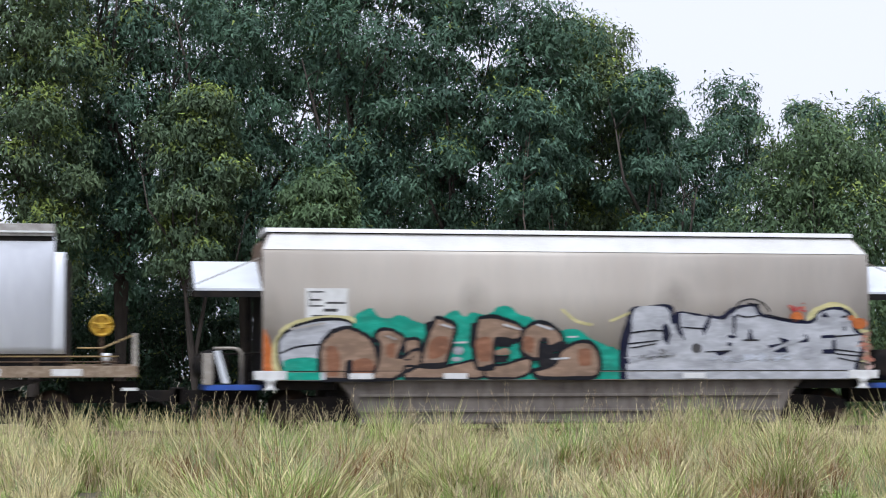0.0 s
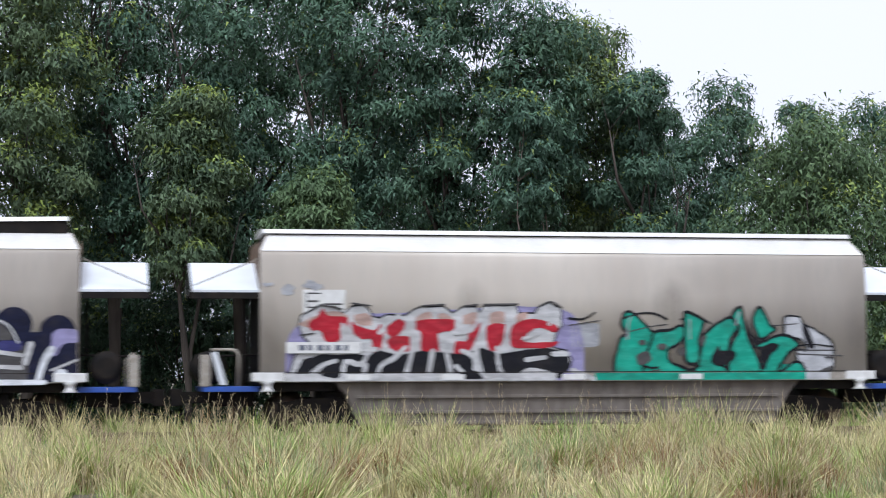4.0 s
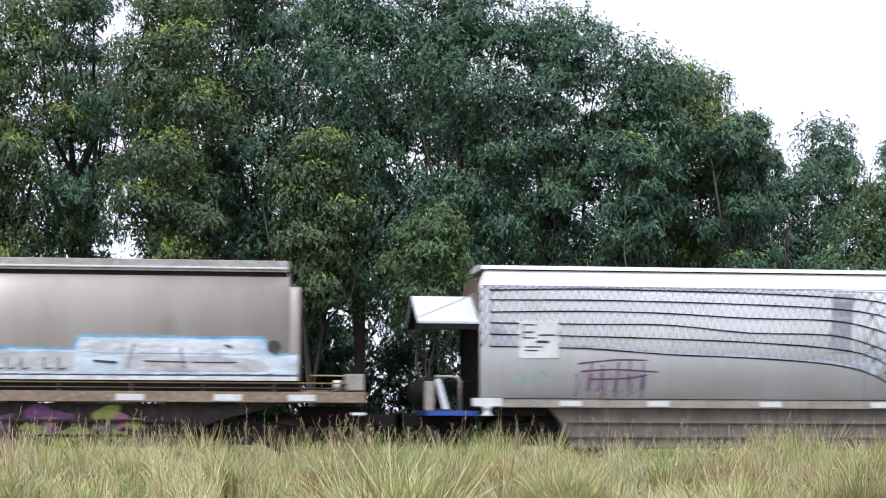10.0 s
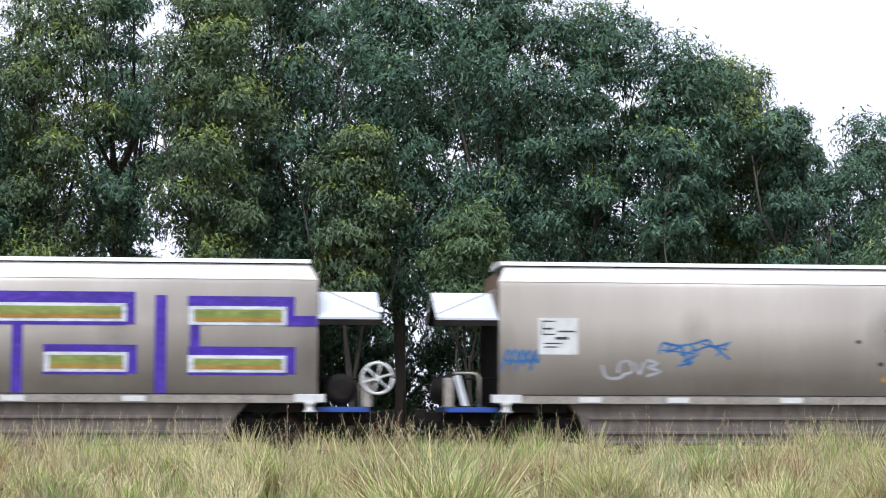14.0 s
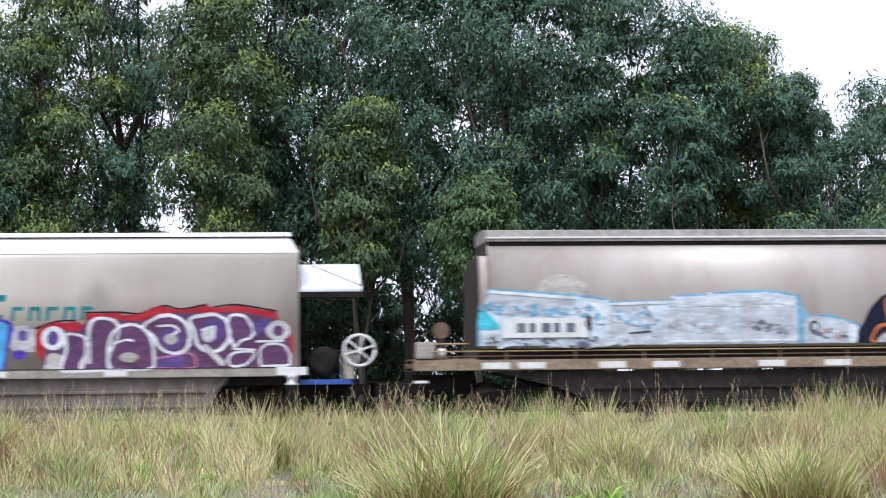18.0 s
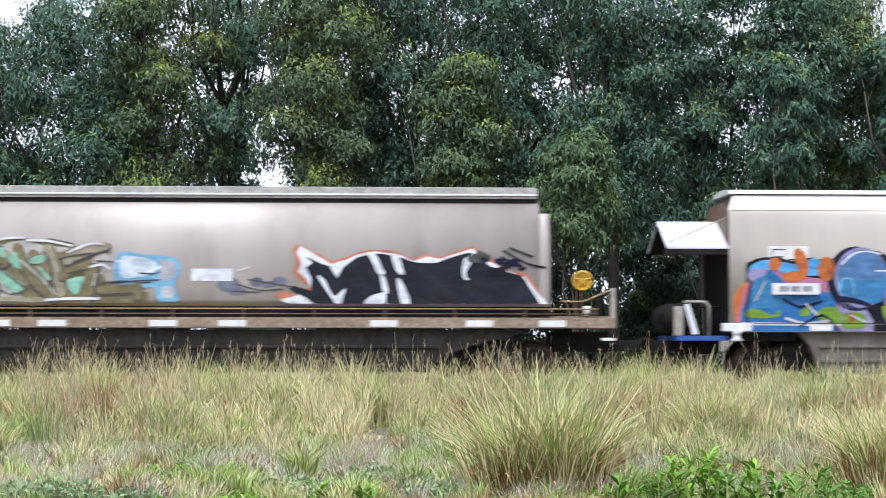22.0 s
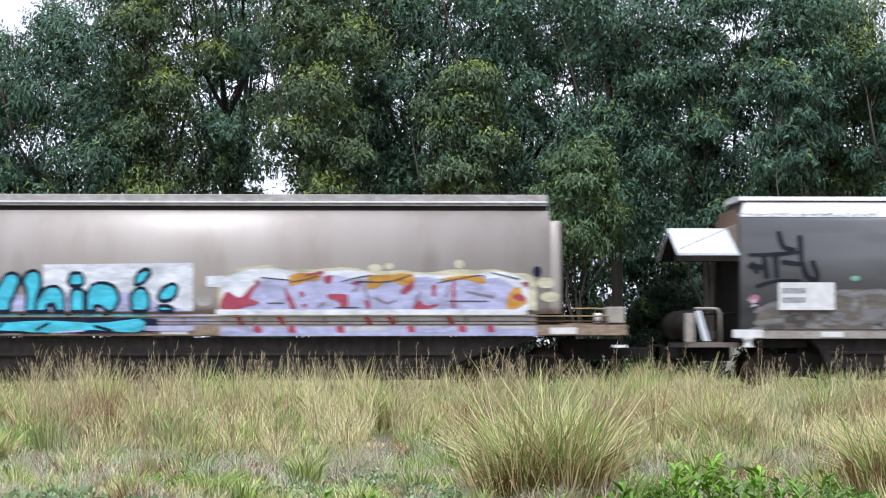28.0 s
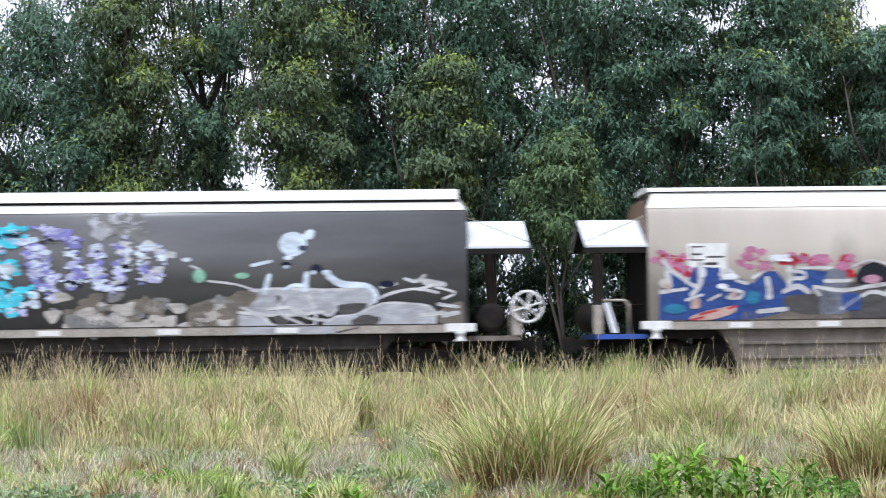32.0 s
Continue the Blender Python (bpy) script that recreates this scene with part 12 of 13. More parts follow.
blob(w, [(2.71, 2.67), (3.14, 2.7), (3.15, 2.54), (2.73, 2.52)], "white", 5, soft=False)
line(w, [(2.73, 2.61), (3.18, 2.56)], 0.086, "white", 6)
ellipse(w, 2.32, 1.74, 0.16, 0.15, "teal2", 5)
ellipse(w, 0.58, 1.51, 0.25, 0.11, "teal2", 5)
blob(w, [(3, 1.73), (3.56, 1.79), (4.06, 1.84), (4.17, 1.47), (3.8, 1.35), (3.18, 1.42)], "smoke", 3)
blob(w, [(4.62, 2.21), (4.81, 2.42), (5.06, 2.49), (5.37, 2.38), (5.8, 2.26), (5.79, 2.01), (4.68, 2.02)], "blackpaint", 3)
line(w, [(4.56, 2.4), (4.94, 2.54), (5.31, 2.46), (5.8, 2.26)], 0.049, "ash", 4)
line(w, [(3.94, 2.09), (4.49, 2.09)], 0.086, "ash", 4)
line(w, [(3.69, 1.97), (4.3, 1.88), (4.93, 1.96), (5.3, 2.01)], 0.086, "ash", 4)
line(w, [(4.3, 1.47), (4.92, 1.83), (5.35, 1.76)], 0.086, "ash", 4)
ellipse(w, 4.99, 2.12, 0.2, 0.1, "pink2", 5)
blob(w, [(4.3, 1.78), (4.74, 1.77), (4.69, 1.43), (4.36, 1.43)], "blue4", 4)
blob(w, [(4, 2.28), (4.44, 2.27), (4.42, 1.4), (3.8, 1.35)], "mesh", 3)
blob(w, [(4.43, 2.02), (5.79, 2.01), (5.78, 1.26), (4.48, 1.28)], "smoke", 2.6)
blob(w, [(5.3, 1.89), (5.67, 1.86), (5.54, 1.64), (5.32, 1.69)], "ash", 5)
ellipse(w, 4.35, 2.42, 0.15, 0.11, "pink", 5)
wild(w, 6.0, 12.6, 1.1, 2.3, ["plum", "smoke", "navy"], "ash", 6, 184, 2, 0.05)
ellipse(w, 0.34, 2.08, 0.1, 0.11, "patch", 4)
blob(w, [(2.07, 1.43), (3.92, 1.43), (4.29, 1.16), (2.06, 1.16)], "dun", 2)
# ---- trees ----
def leaf_quads(rng, p, size, droop=0.5, slim=0.21, face=None):
    """A slim pointed leaf at each point; face: the way that the leaves turn towards."""
    n = len(p)
    turn = rng.normal(size=(n, 3)) if face is None else face + rng.normal(size=(n, 3)) * 0.55
    turn /= np.linalg.norm(turn, axis=1)[:, None]
    way = rng.normal(size=(n, 3)) + np.array([0, 0, -droop * 2])
    way -= turn * (way * turn).sum(1)[:, None]
    way /= np.linalg.norm(way, axis=1)[:, None]
    side = np.cross(turn, way)
    ln = (size * rng.uniform(0.6, 1.4, n))[:, None]
    wd = ln * slim
    verts = np.stack([p - way * ln * 0.4 + side * wd, p + way * ln * 0.6, p - way * ln * 0.4 - side * wd], 1).reshape(-1, 3)
    return verts, np.arange(3 * n).reshape(-1, 3)


def lobe_points(rng, centre, r, sprays, per):
    """Leaf points of one bough: hanging sprays over the upper and outer side of an uneven dome, and the way each leaf faces."""
    d = rng.normal(size=(sprays, 3))
    d[:, 2] = np.abs(d[:, 2]) * 1.15 - 0.3
    d[:, 1] -= 0.35
    d /= np.linalg.norm(d, axis=1)[:, None]
    c = centre + d * (r * rng.uniform(0.7, 1.12, sprays))[:, None] * np.array([1.08, 1, 0.78])
    s = r * rng.uniform(0.1, 0.2, sprays)
    off = rng.normal(size=(sprays * per, 3))
    p = np.repeat(c, per, axis=0) + off * np.repeat(s, per)[:, None] * np.array([1, 1, 0.95])
    p[:, 2] -= np.abs(off[:, 0]) * np.repeat(s, per) * 0.7
    face = np.repeat(d, per, axis=0) * 0.9 + off * 0.22 + np.array([0, 0, 0.4])
    return p, face


def tree(x, y, height, width, seed, mat=LEAF, low=0.2, lobes=34, per=40, leaf=0.135, label="tall dark green eucalypt with a ragged crown", lean=0.0, top=0.3, stems=2, sprays=50, tips=0.1, inner=600, core=70, bare=0, bark=BARK):
    """A tapered trunk that forks, limbs to each bough, and boughs of small leaves with gaps between them."""
    rng = np.random.default_rng(seed)
    t = empty("tree", pose(x, y, land(x, y) - 0.05))
    tagged(t, label, "tree", "trees behind the railway")
    tb = bmesh.new()
    r0 = 0.0085 * height + 0.025 if height > 10 else 0.0065 * height + 0.015
    fork = height * rng.uniform(0.12, 0.3)
    trunks = []
    for s in range(stems):
        a = 2 * math.pi * s / stems + rng.uniform(0, 2)
        tip = np.array([lean * height + math.cos(a) * width * 0.2, math.sin(a) * width * 0.16, height * rng.uniform(0.7, 0.84)])
        path = [np.array([0, 0, 0.0]), np.array([0.03, 0, fork * 0.5]), np.array([math.cos(a) * 0.12, math.sin(a) * 0.1, fork])]
        for u in (0.3, 0.55, 0.8, 1.0):
            path.append(path[2] + (tip - path[2]) * u + np.array([math.sin(u * 6 + seed + s), math.cos(u * 5 + seed), 0]) * 0.18)
        tube(tb, [tuple(p) for p in path], [r0 * 1.3, r0, r0 * 0.8, r0 * 0.62, r0 * 0.42, r0 * 0.2, r0 * 0.05], 8)
        trunks.append(path)
    pts, faces, young = [], [], []
    cores = []
    lobes = max(8, int(lobes * 0.66))
    for k in range(lobes):
        u = low + (0.97 - low) * (k + rng.random()) / lobes
        wide = min(0.92, 0.55 + 1.4 * (u - low))
        if u > 1 - top - 0.15:
            wide *= math.sqrt(max(0.05, 1 - ((u - (0.85 - top)) / (0.17 + top)) ** 2))
        a = 2.4 * k + rng.uniform(-0.5, 0.5)
        rr = rng.uniform(0.35, 1.0) if k % 4 else rng.uniform(0, 0.4)
        r = width * rng.uniform(0.14, 0.25)
        c = np.array([lean * height * u + math.cos(a) * rr * (width * 0.5 - r * 0.6) * wide, math.sin(a) * rr * (width * 0.4 - r * 0.5) * wide, u * height - r * 0.3])
        p, q = lobe_points(rng, c, r, sprays, per)
        pts.append(p)
        faces.append(q)
        cores.append(c + rng.normal(size=(core, 3)) * r * np.array([0.36, 0.36, 0.26]) - np.array([0, 0, 0.18 * r]))
        young.append((rng.random(len(p)) < np.clip((p[:, 2] - c[2]) / r, 0, 1) * (3.2 if rng.random() < tips * 3 else 0.6) * tips * 2))
        path = trunks[k % stems]
        q = min(path[2:], key=lambda p: abs(p[2] - (c[2] - 0.18 * height * rr)))
        mid = (q + c) / 2 + np.array([0, 0, -0.2])
        tube(tb, [tuple(q), tuple(mid), tuple(c)], [r0 * 0.34, r0 * 0.22, r0 * 0.08], 5)
        for j in range(3):
            g = c + rng.normal(size=3) * r * 0.5
            tube(tb, [tuple(mid + (c - mid) * rng.uniform(0.3, 1)), tuple(g)], [r0 * 0.1, r0 * 0.03], 4)
    for j in range(bare):
        # leafless limbs that show against the sky
        q = trunks[j % stems][3 + j % 2]
        a = 2.4 * j + seed
        end = q + np.array([math.cos(a) * width * 0.3, math.sin(a) * width * 0.1 - 0.4, height * rng.uniform(0.2, 0.34)])
        mid = (q + end) / 2 + np.array([math.cos(a) * 0.25, -0.2, -0.25])
        tube(tb, [tuple(q), tuple(mid), tuple(end)], [r0 * 0.5, r0 * 0.36, r0 * 0.1], 6)
        for i in range(4):
            g = mid + (end - mid) * rng.uniform(0.1, 0.9)
            tube(tb, [tuple(g), tuple(g + np.array([rng.normal(0, 0.4), rng.normal(0, 0.3), rng.uniform(0.3, 0.9)]))], [r0 * 0.17, r0 * 0.05], 4)
    part("trunk", tb, bark, t)
    pts, faces, young = np.concatenate(pts), np.concatenate(faces), np.concatenate(young)
    v, f = leaf_quads(rng, pts[~young], leaf, 0.85, 0.19, faces[~young])
    v2, f2 = leaf_quads(rng, np.concatenate(cores), leaf * 1.2, slim=0.27)
    v, f = np.concatenate([v, v2]), np.concatenate([f, f2 + len(v)])
    if inner:
        # the dim inside of the crown: sparse larger leaves round the trunk
        a, u = rng.uniform(0, 2 * math.pi, inner), low + (0.6 - low) * rng.random(inner)
        q = np.sqrt(rng.random(inner)) * width * 0.27
        v2, f2 = leaf_quads(rng, np.stack([lean * height * u + q * np.cos(a), q * np.sin(a) + 0.5, u * height], 1), leaf * 1.3, slim=0.26)
        v, f = np.concatenate([v, v2]), np.concatenate([f, f2 + len(v)])
    placed("crown", quick_mesh("crown", v, f), mat, t)
    if young.sum() > 200:
        v, f = leaf_quads(rng, pts[young], leaf, 0.85, 0.19, faces[young])
        placed("young_leaves", quick_mesh("young_leaves", v, f), LEAF_TIP, t, "yellow-green young leaves")
    return t


DARK_TREE = "tall dark green eucalypt with a ragged crown"
WARM_TREE = "tall eucalypt with yellow-green young leaves on its boughs"
for n, (x, y, h, wd, mat, lo, lob, label) in enumerate((
        # front row
        (-15.98, 58.08, 11.5, 6.0, LEAF, 0.10, 34, DARK_TREE), (-12.15, 56.85, 11.6, 6.2, LEAF, 0.08, 36, DARK_TREE), (-8.86, 56.65, 11.9, 5.6, LEAF, 0.08, 34, DARK_TREE),
        (-6.16, 56.48, 14.6, 5.2, LEAF_WARM, 0.10, 44, WARM_TREE), (-3.91, 57.35, 15.4, 4.0, LEAF, 0.16, 24, DARK_TREE), (-1.53, 55.20, 14.6, 5.0, LEAF_WARM, 0.10, 44, WARM_TREE),
        (0.78, 57.06, 15.6, 5.2, LEAF, 0.14, 46, DARK_TREE), (2.73, 54.43, 9.6, 3.6, LEAF_WARM, 0.46, 30, "slender eucalypt with yellow-green tips"),
        (4.28, 56.84, 15.4, 5.4, LEAF, 0.14, 46, DARK_TREE), (5.90, 52.24, 7.0, 3.2, LEAF_PALE, 0.6, 26, "small rounded paler green tree"), (7.31, 55.66, 15.0, 5.4, LEAF, 0.16, 46, DARK_TREE),
        (10.11, 55.49, 13.9, 4.8, LEAF, 0.18, 40, DARK_TREE), (12.24, 54.35, 12.4, 4.6, LEAF, 0.24, 38, DARK_TREE), (14.06, 56.25, 12.2, 4.4, LEAF_WARM, 0.26, 36, WARM_TREE), (15.34, 54.16, 10.6, 3.4, LEAF, 0.22, 26, DARK_TREE),
        (19.51, 69.94, 12.2, 4.4, LEAF, 0.2, 26, "distant open-crowned eucalypt tree"), (22.84, 68.73, 12.4, 4.6, LEAF, 0.16, 28, "distant open-crowned eucalypt tree"), (25.57, 67.56, 11.8, 4.6, LEAF, 0.14, 28, "distant open-crowned eucalypt tree"), (29.03, 68.36, 12.6, 5.2, LEAF, 0.12, 30, "distant open-crowned eucalypt tree"),
        (19.60, 51.90, 8.6, 5.6, LEAF_PALE, 0.05, 40, "broad light green tree"), (23.92, 53.64, 9.0, 5.6, LEAF_PALE, 0.05, 36, "broad light green tree"), (28.93, 55.34, 10.5, 6.0, LEAF, 0.08, 34, DARK_TREE),
        (18.30, 59.99, 9.6, 4.4, LEAF, 0.1, 30, DARK_TREE), (16.68, 58.09, 8.4, 3.0, LEAF, 0.12, 22, DARK_TREE),
        # back row
        (9.04, 62.57, 9.5, 4.8, LEAF, 0.12, 28, DARK_TREE), (1.25, 63.04, 8.0, 4.2, LEAF, 0.12, 22, DARK_TREE),
        (-17.05, 65.16, 11.5, 6.5, LEAF, 0.08, 34, DARK_TREE), (-13.00, 65.92, 11.3, 6.0, LEAF, 0.08, 32, DARK_TREE), (-8.07, 64.61, 11.8, 6.4, LEAF, 0.08, 34, DARK_TREE), (-4.95, 66.43, 16.5, 5.6, LEAF, 0.1, 34, DARK_TREE),
        (-0.62, 65.16, 16.0, 6.0, LEAF, 0.1, 38, DARK_TREE), (3.43, 65.91, 16.4, 6.0, LEAF, 0.12, 38, DARK_TREE), (7.36, 64.67, 15.6, 6.0, LEAF, 0.14, 36, DARK_TREE), (11.22, 65.44, 12.5, 5.0, LEAF, 0.22, 34, DARK_TREE))):
    far, gappy = y > 62, n in (4, 30, 33, 12)
    tree(x, y, h, wd, 100 + n, mat, 0.44 if n in (12, 13) else max(lo, 0.31) if h > 13 and y < 62 else max(lo, 0.24) if h > 9.5 else lo, int(lob * (0.66 if gappy else 0.82 if h > 13 else 1)), label=label, stems=2 + n % 2, per=22 if far else 29, core=60 if far else 110, leaf=0.19 if far else 0.158, bare=7 if n in (4, 6, 12, 30) else 3, tips=0.22 if mat is LEAF_WARM else 0.12 if mat is LEAF_PALE else 0.07, inner=60 if gappy else 260)
tree(11.85, 52.6, 9.6, 2.4, 470, LEAF, 0.62, 16, per=30, leaf=0.158, label="slender eucalypt with two pale bare stems", stems=2, sprays=44, tips=0.1, inner=0, core=60, bark=PALEBARK)
tree(16.5, 49.6, 3.7, 3.6, 460, LEAF_PALE, 0.42, 20, per=34, leaf=0.13, label="light green bushy shrub behind the track", stems=3, sprays=36, tips=0.25, inner=0, core=60)
# understorey shrubs; their leaf colour already holds the trees' shade
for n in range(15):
    tree(-18 + 3.3 * n, 69 + n % 3, 3.6 + 0.5 * (n % 4), 4.4, 400 + n, LEAF_SHADED, 0.05, 10, per=8, leaf=0.3, label="low shrub far behind the trees, shade put into its leaf colour", stems=2, sprays=24, tips=0, inner=300)
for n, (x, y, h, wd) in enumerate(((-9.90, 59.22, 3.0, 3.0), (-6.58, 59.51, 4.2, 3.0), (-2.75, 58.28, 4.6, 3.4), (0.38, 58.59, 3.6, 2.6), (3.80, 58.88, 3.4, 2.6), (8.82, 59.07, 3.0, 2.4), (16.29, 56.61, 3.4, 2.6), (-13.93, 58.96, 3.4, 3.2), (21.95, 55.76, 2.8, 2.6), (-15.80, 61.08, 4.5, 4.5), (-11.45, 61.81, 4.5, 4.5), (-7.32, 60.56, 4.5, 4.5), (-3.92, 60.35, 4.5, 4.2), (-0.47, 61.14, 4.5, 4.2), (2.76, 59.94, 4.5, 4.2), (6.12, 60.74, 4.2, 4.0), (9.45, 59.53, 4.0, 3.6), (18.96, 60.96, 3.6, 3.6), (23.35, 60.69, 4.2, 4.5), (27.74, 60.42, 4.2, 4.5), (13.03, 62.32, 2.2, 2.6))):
    tree(x, y, h, wd, 300 + n, LEAF_SHADED, 0.1, 14, leaf=0.14, label="low leafy shrub under the trees, shade put into its leaf colour", stems=3, sprays=26)


# ---- grass ----
def land_many(x, y):
    return 0.22 * np.clip((y - 22) / 18, 0, 1) + 0.05 * np.sin(x * 0.31 + 1) * np.sin(y * 0.27) + 0.03 * np.sin(x * 0.9 + y * 0.7)


def blades(rng, root, out, ln, tilt, width):
    """Bent blades, each of two quads, from their roots outwards."""
    n = len(root)
    ln, tilt = ln[:, None], tilt[:, None]
    up = np.array([0, 0, 1.0])
    mid = root + out * (ln * 0.5 * np.sin(tilt * 0.6)) + up * (ln * 0.5 * np.cos(tilt * 0.6))
    tip = mid + out * (ln * 0.5 * np.sin(tilt * 1.7)) + up * (ln * 0.5 * np.cos(tilt * 1.7))
    b = rng.uniform(-0.8, 0.8, n)
    side = np.stack([np.cos(b), np.sin(b), np.zeros(n)], 1) * width
    verts = np.stack([root - side, root + side, mid + side * 0.8, mid - side * 0.8, tip + side * 0.2, tip - side * 0.2], 1).reshape(-1, 3)
    k = np.arange(n)[:, None] * 6
    return verts, np.concatenate([k + np.array([[0, 1, 2, 3]]), k + np.array([[3, 2, 4, 5]])]), tip


def tufts(rng, x, y, r, h, per, width, stiff=1.0):
    """Tufts of blades that fan out from their middles."""
    n = len(x) * per
    X, Y, R, H = (np.repeat(a, per) for a in (x, y, r, h))
    a, q = rng.uniform(0, 2 * math.pi, n), np.sqrt(rng.random(n))
    px, py = X + R * 0.45 * q * np.cos(a), Y + R * 0.45 * q * np.sin(a)
    root = np.stack([px, py, land_many(px, py) - 0.02], 1)
    a2 = a + rng.normal(0, 0.5, n)
    out = np.stack([np.cos(a2), np.sin(a2), np.zeros(n)], 1)
    tilt = np.clip(np.abs(rng.normal(0.12, 0.16, n)) + 0.62 * q * R / np.maximum(H, 0.1) * stiff, 0, 0.95)
    return blades(rng, root, out, H * rng.uniform(0.45, 1.08, n), tilt, width)


def scattered(rng, n, y0, y1):
    y = np.sqrt(rng.uniform(y0 ** 2, y1 ** 2, n))
    return y * rng.uniform(-0.31, 0.53, n), y


rng = np.random.default_rng(7)
MEADOW = "dense dry and green meadow grass beside the track"


def patchy(x, y):
    """Slow changes over the field, about 0 to 1."""
    return 0.5 + 0.22 * np.sin(x * 0.9 + 1.3 * np.sin(y * 0.35)) + 0.2 * np.sin(y * 0.8 + 2 + np.sin(x * 0.6)) + 0.12 * np.sin(2.3 * x - 1.7 * y)


def meadows(n, y0, y1, r, h, per, width, named, shift=0.0):
    """Tufts over the field; each kind of grass keeps to its patches."""
    x, y = scattered(rng, n, y0, y1)
    q = np.clip(patchy(x, y) + rng.normal(0, 0.22, n) + shift, 0, 0.999)
    rr, hh = rng.uniform(*r, n), rng.uniform(*h, n) * (0.6 + 0.75 * np.clip(patchy(1.7 * y + x, 1.3 * x - y), 0, 1)) * np.clip(0.62 + 0.38 * (y - 25) / 6, 0.62, 1)
    for k, (name, mat, label) in enumerate(named):
        pick = (q * len(named)).astype(int) == k
        v, f, tip = tufts(rng, x[pick], y[pick], rr[pick], hh[pick], per, width)
        tagged(placed(name, quick_mesh(name, v, f), mat), label, "grass", kind="stuff")


meadows(620, 36.0, 41.2, (0.3, 0.6), (0.3, 1.05), 56, 0.006, (("track_grass", STRAW, "tall dry grass along the edge of the track"), ("track_grass", GREENGRASS, "tall green grass along the edge of the track"), ("track_grass", STRAW, "tall dry grass along the edge of the track")))
meadows(420, 46.3, 51, (0.25, 0.5), (0.4, 0.8), 46, 0.008, (("back_grass", STRAW, "dry grass behind the track"), ("back_grass", GREENGRASS, "green grass behind the track")))
meadows(950, 23, 37, (0.3, 0.75), (0.3, 0.9), 70, 0.006, (("straw_grass", STRAW, MEADOW), ("green_grass", GREENGRASS, MEADOW), ("pale_grass", STRAW, MEADOW), ("grey_grass", GREYGRASS, MEADOW), ("brown_grass", REDSTEM, "reddish dry grass between the tussocks")))
meadows(1050, 15, 25, (0.15, 0.45), (0.2, 0.55), 48, 0.0052, (("short_straw", STRAW, "short faded undergrowth of fine grass"), ("short_green", GREENGRASS, "short green undergrowth of fine grass"), ("short_brown", REDSTEM, "short brown undergrowth of fine grass"), ("short_grey", GREYGRASS, "short grey-green undergrowth of fine grass"), ("short_green", GREENGRASS, "short green undergrowth of fine grass")))
meadows(900, 15.5, 22, (0.12, 0.3), (0.1, 0.32), 26, 0.005, (("near_green", GREENGRASS, "low green grass over the ground"), ("near_straw", STRAW, "low dry grass over the ground"), ("near_grey", GREYGRASS, "low grey-green grass over the ground")))
meadows(3200, 15, 41, (0.1, 0.3), (0.1, 0.3), 22, 0.005, (("low_green", GREENGRASS, "low green grass over the ground"), ("low_straw", STRAW, "low dry grass over the ground"), ("low_brown", REDSTEM, "low brown grass over the ground"), ("low_grey", GREYGRASS, "low grey-green grass over the ground")))


meadows(620, 18.4, 25.5, (0.2, 0.5), (0.28, 0.62), 60, 0.0034, (("haze_grass", MAUVEGRASS, "fine mauve-brown dry grass"), ("haze_grass", PALEGRASS, "fine pale grey-green grass"), ("haze_grass", MAUVEGRASS, "fine mauve-brown dry grass")))


def seed_stalks(n, y0, y1, h):
    """Bunches of thin leaning stalks, each with a loose airy head."""
    x, y = scattered(rng, n, y0, y1)
    keep = patchy(1.7 * y + x, 1.3 * x - y) + rng.normal(0, 0.16, n) > 0.48
    many = rng.integers(3, 15, keep.sum())
    tall = np.repeat(rng.uniform(*h, keep.sum()), many)
    x, y = np.repeat(x[keep], many), np.repeat(y[keep], many)
    n = len(x)
    x, y = x + rng.normal(0, 0.16, n), y + rng.normal(0, 0.16, n)
    a = rng.uniform(0, 2 * math.pi, n)
    out = np.stack([np.cos(a), np.sin(a), np.zeros(n)], 1)
    root = np.stack([x, y, land_many(x, y)], 1)
    ln = tall * rng.uniform(0.55, 1.1, n)
    v, f, tip = blades(rng, root, out, ln, np.abs(rng.normal(0.2, 0.26, n)), 0.003)
    m = 9
    back = rng.uniform(0, 0.26, n * m)[:, None]
    base = np.repeat(tip, m, axis=0) + (np.repeat(root, m, axis=0) - np.repeat(tip, m, axis=0)) * back * 0.8
    a = rng.uniform(0, 2 * math.pi, n * m)
    out = np.stack([np.cos(a), np.sin(a), np.zeros(n * m)], 1)
    v2, f2, _ = blades(rng, base, out, rng.uniform(0.04, 0.15, n * m), rng.uniform(0.3, 1.2, n * m), 0.0022)
    return np.concatenate([v, v2]), np.concatenate([f, f2 + len(v)])


v, f = seed_stalks(900, 22, 40.6, (0.6, 1.4))
tagged(placed("seed_grass", quick_mesh("seed_grass", v, f), SEED), "tall thin grass stalks with pale seed heads", "grass", kind="stuff")


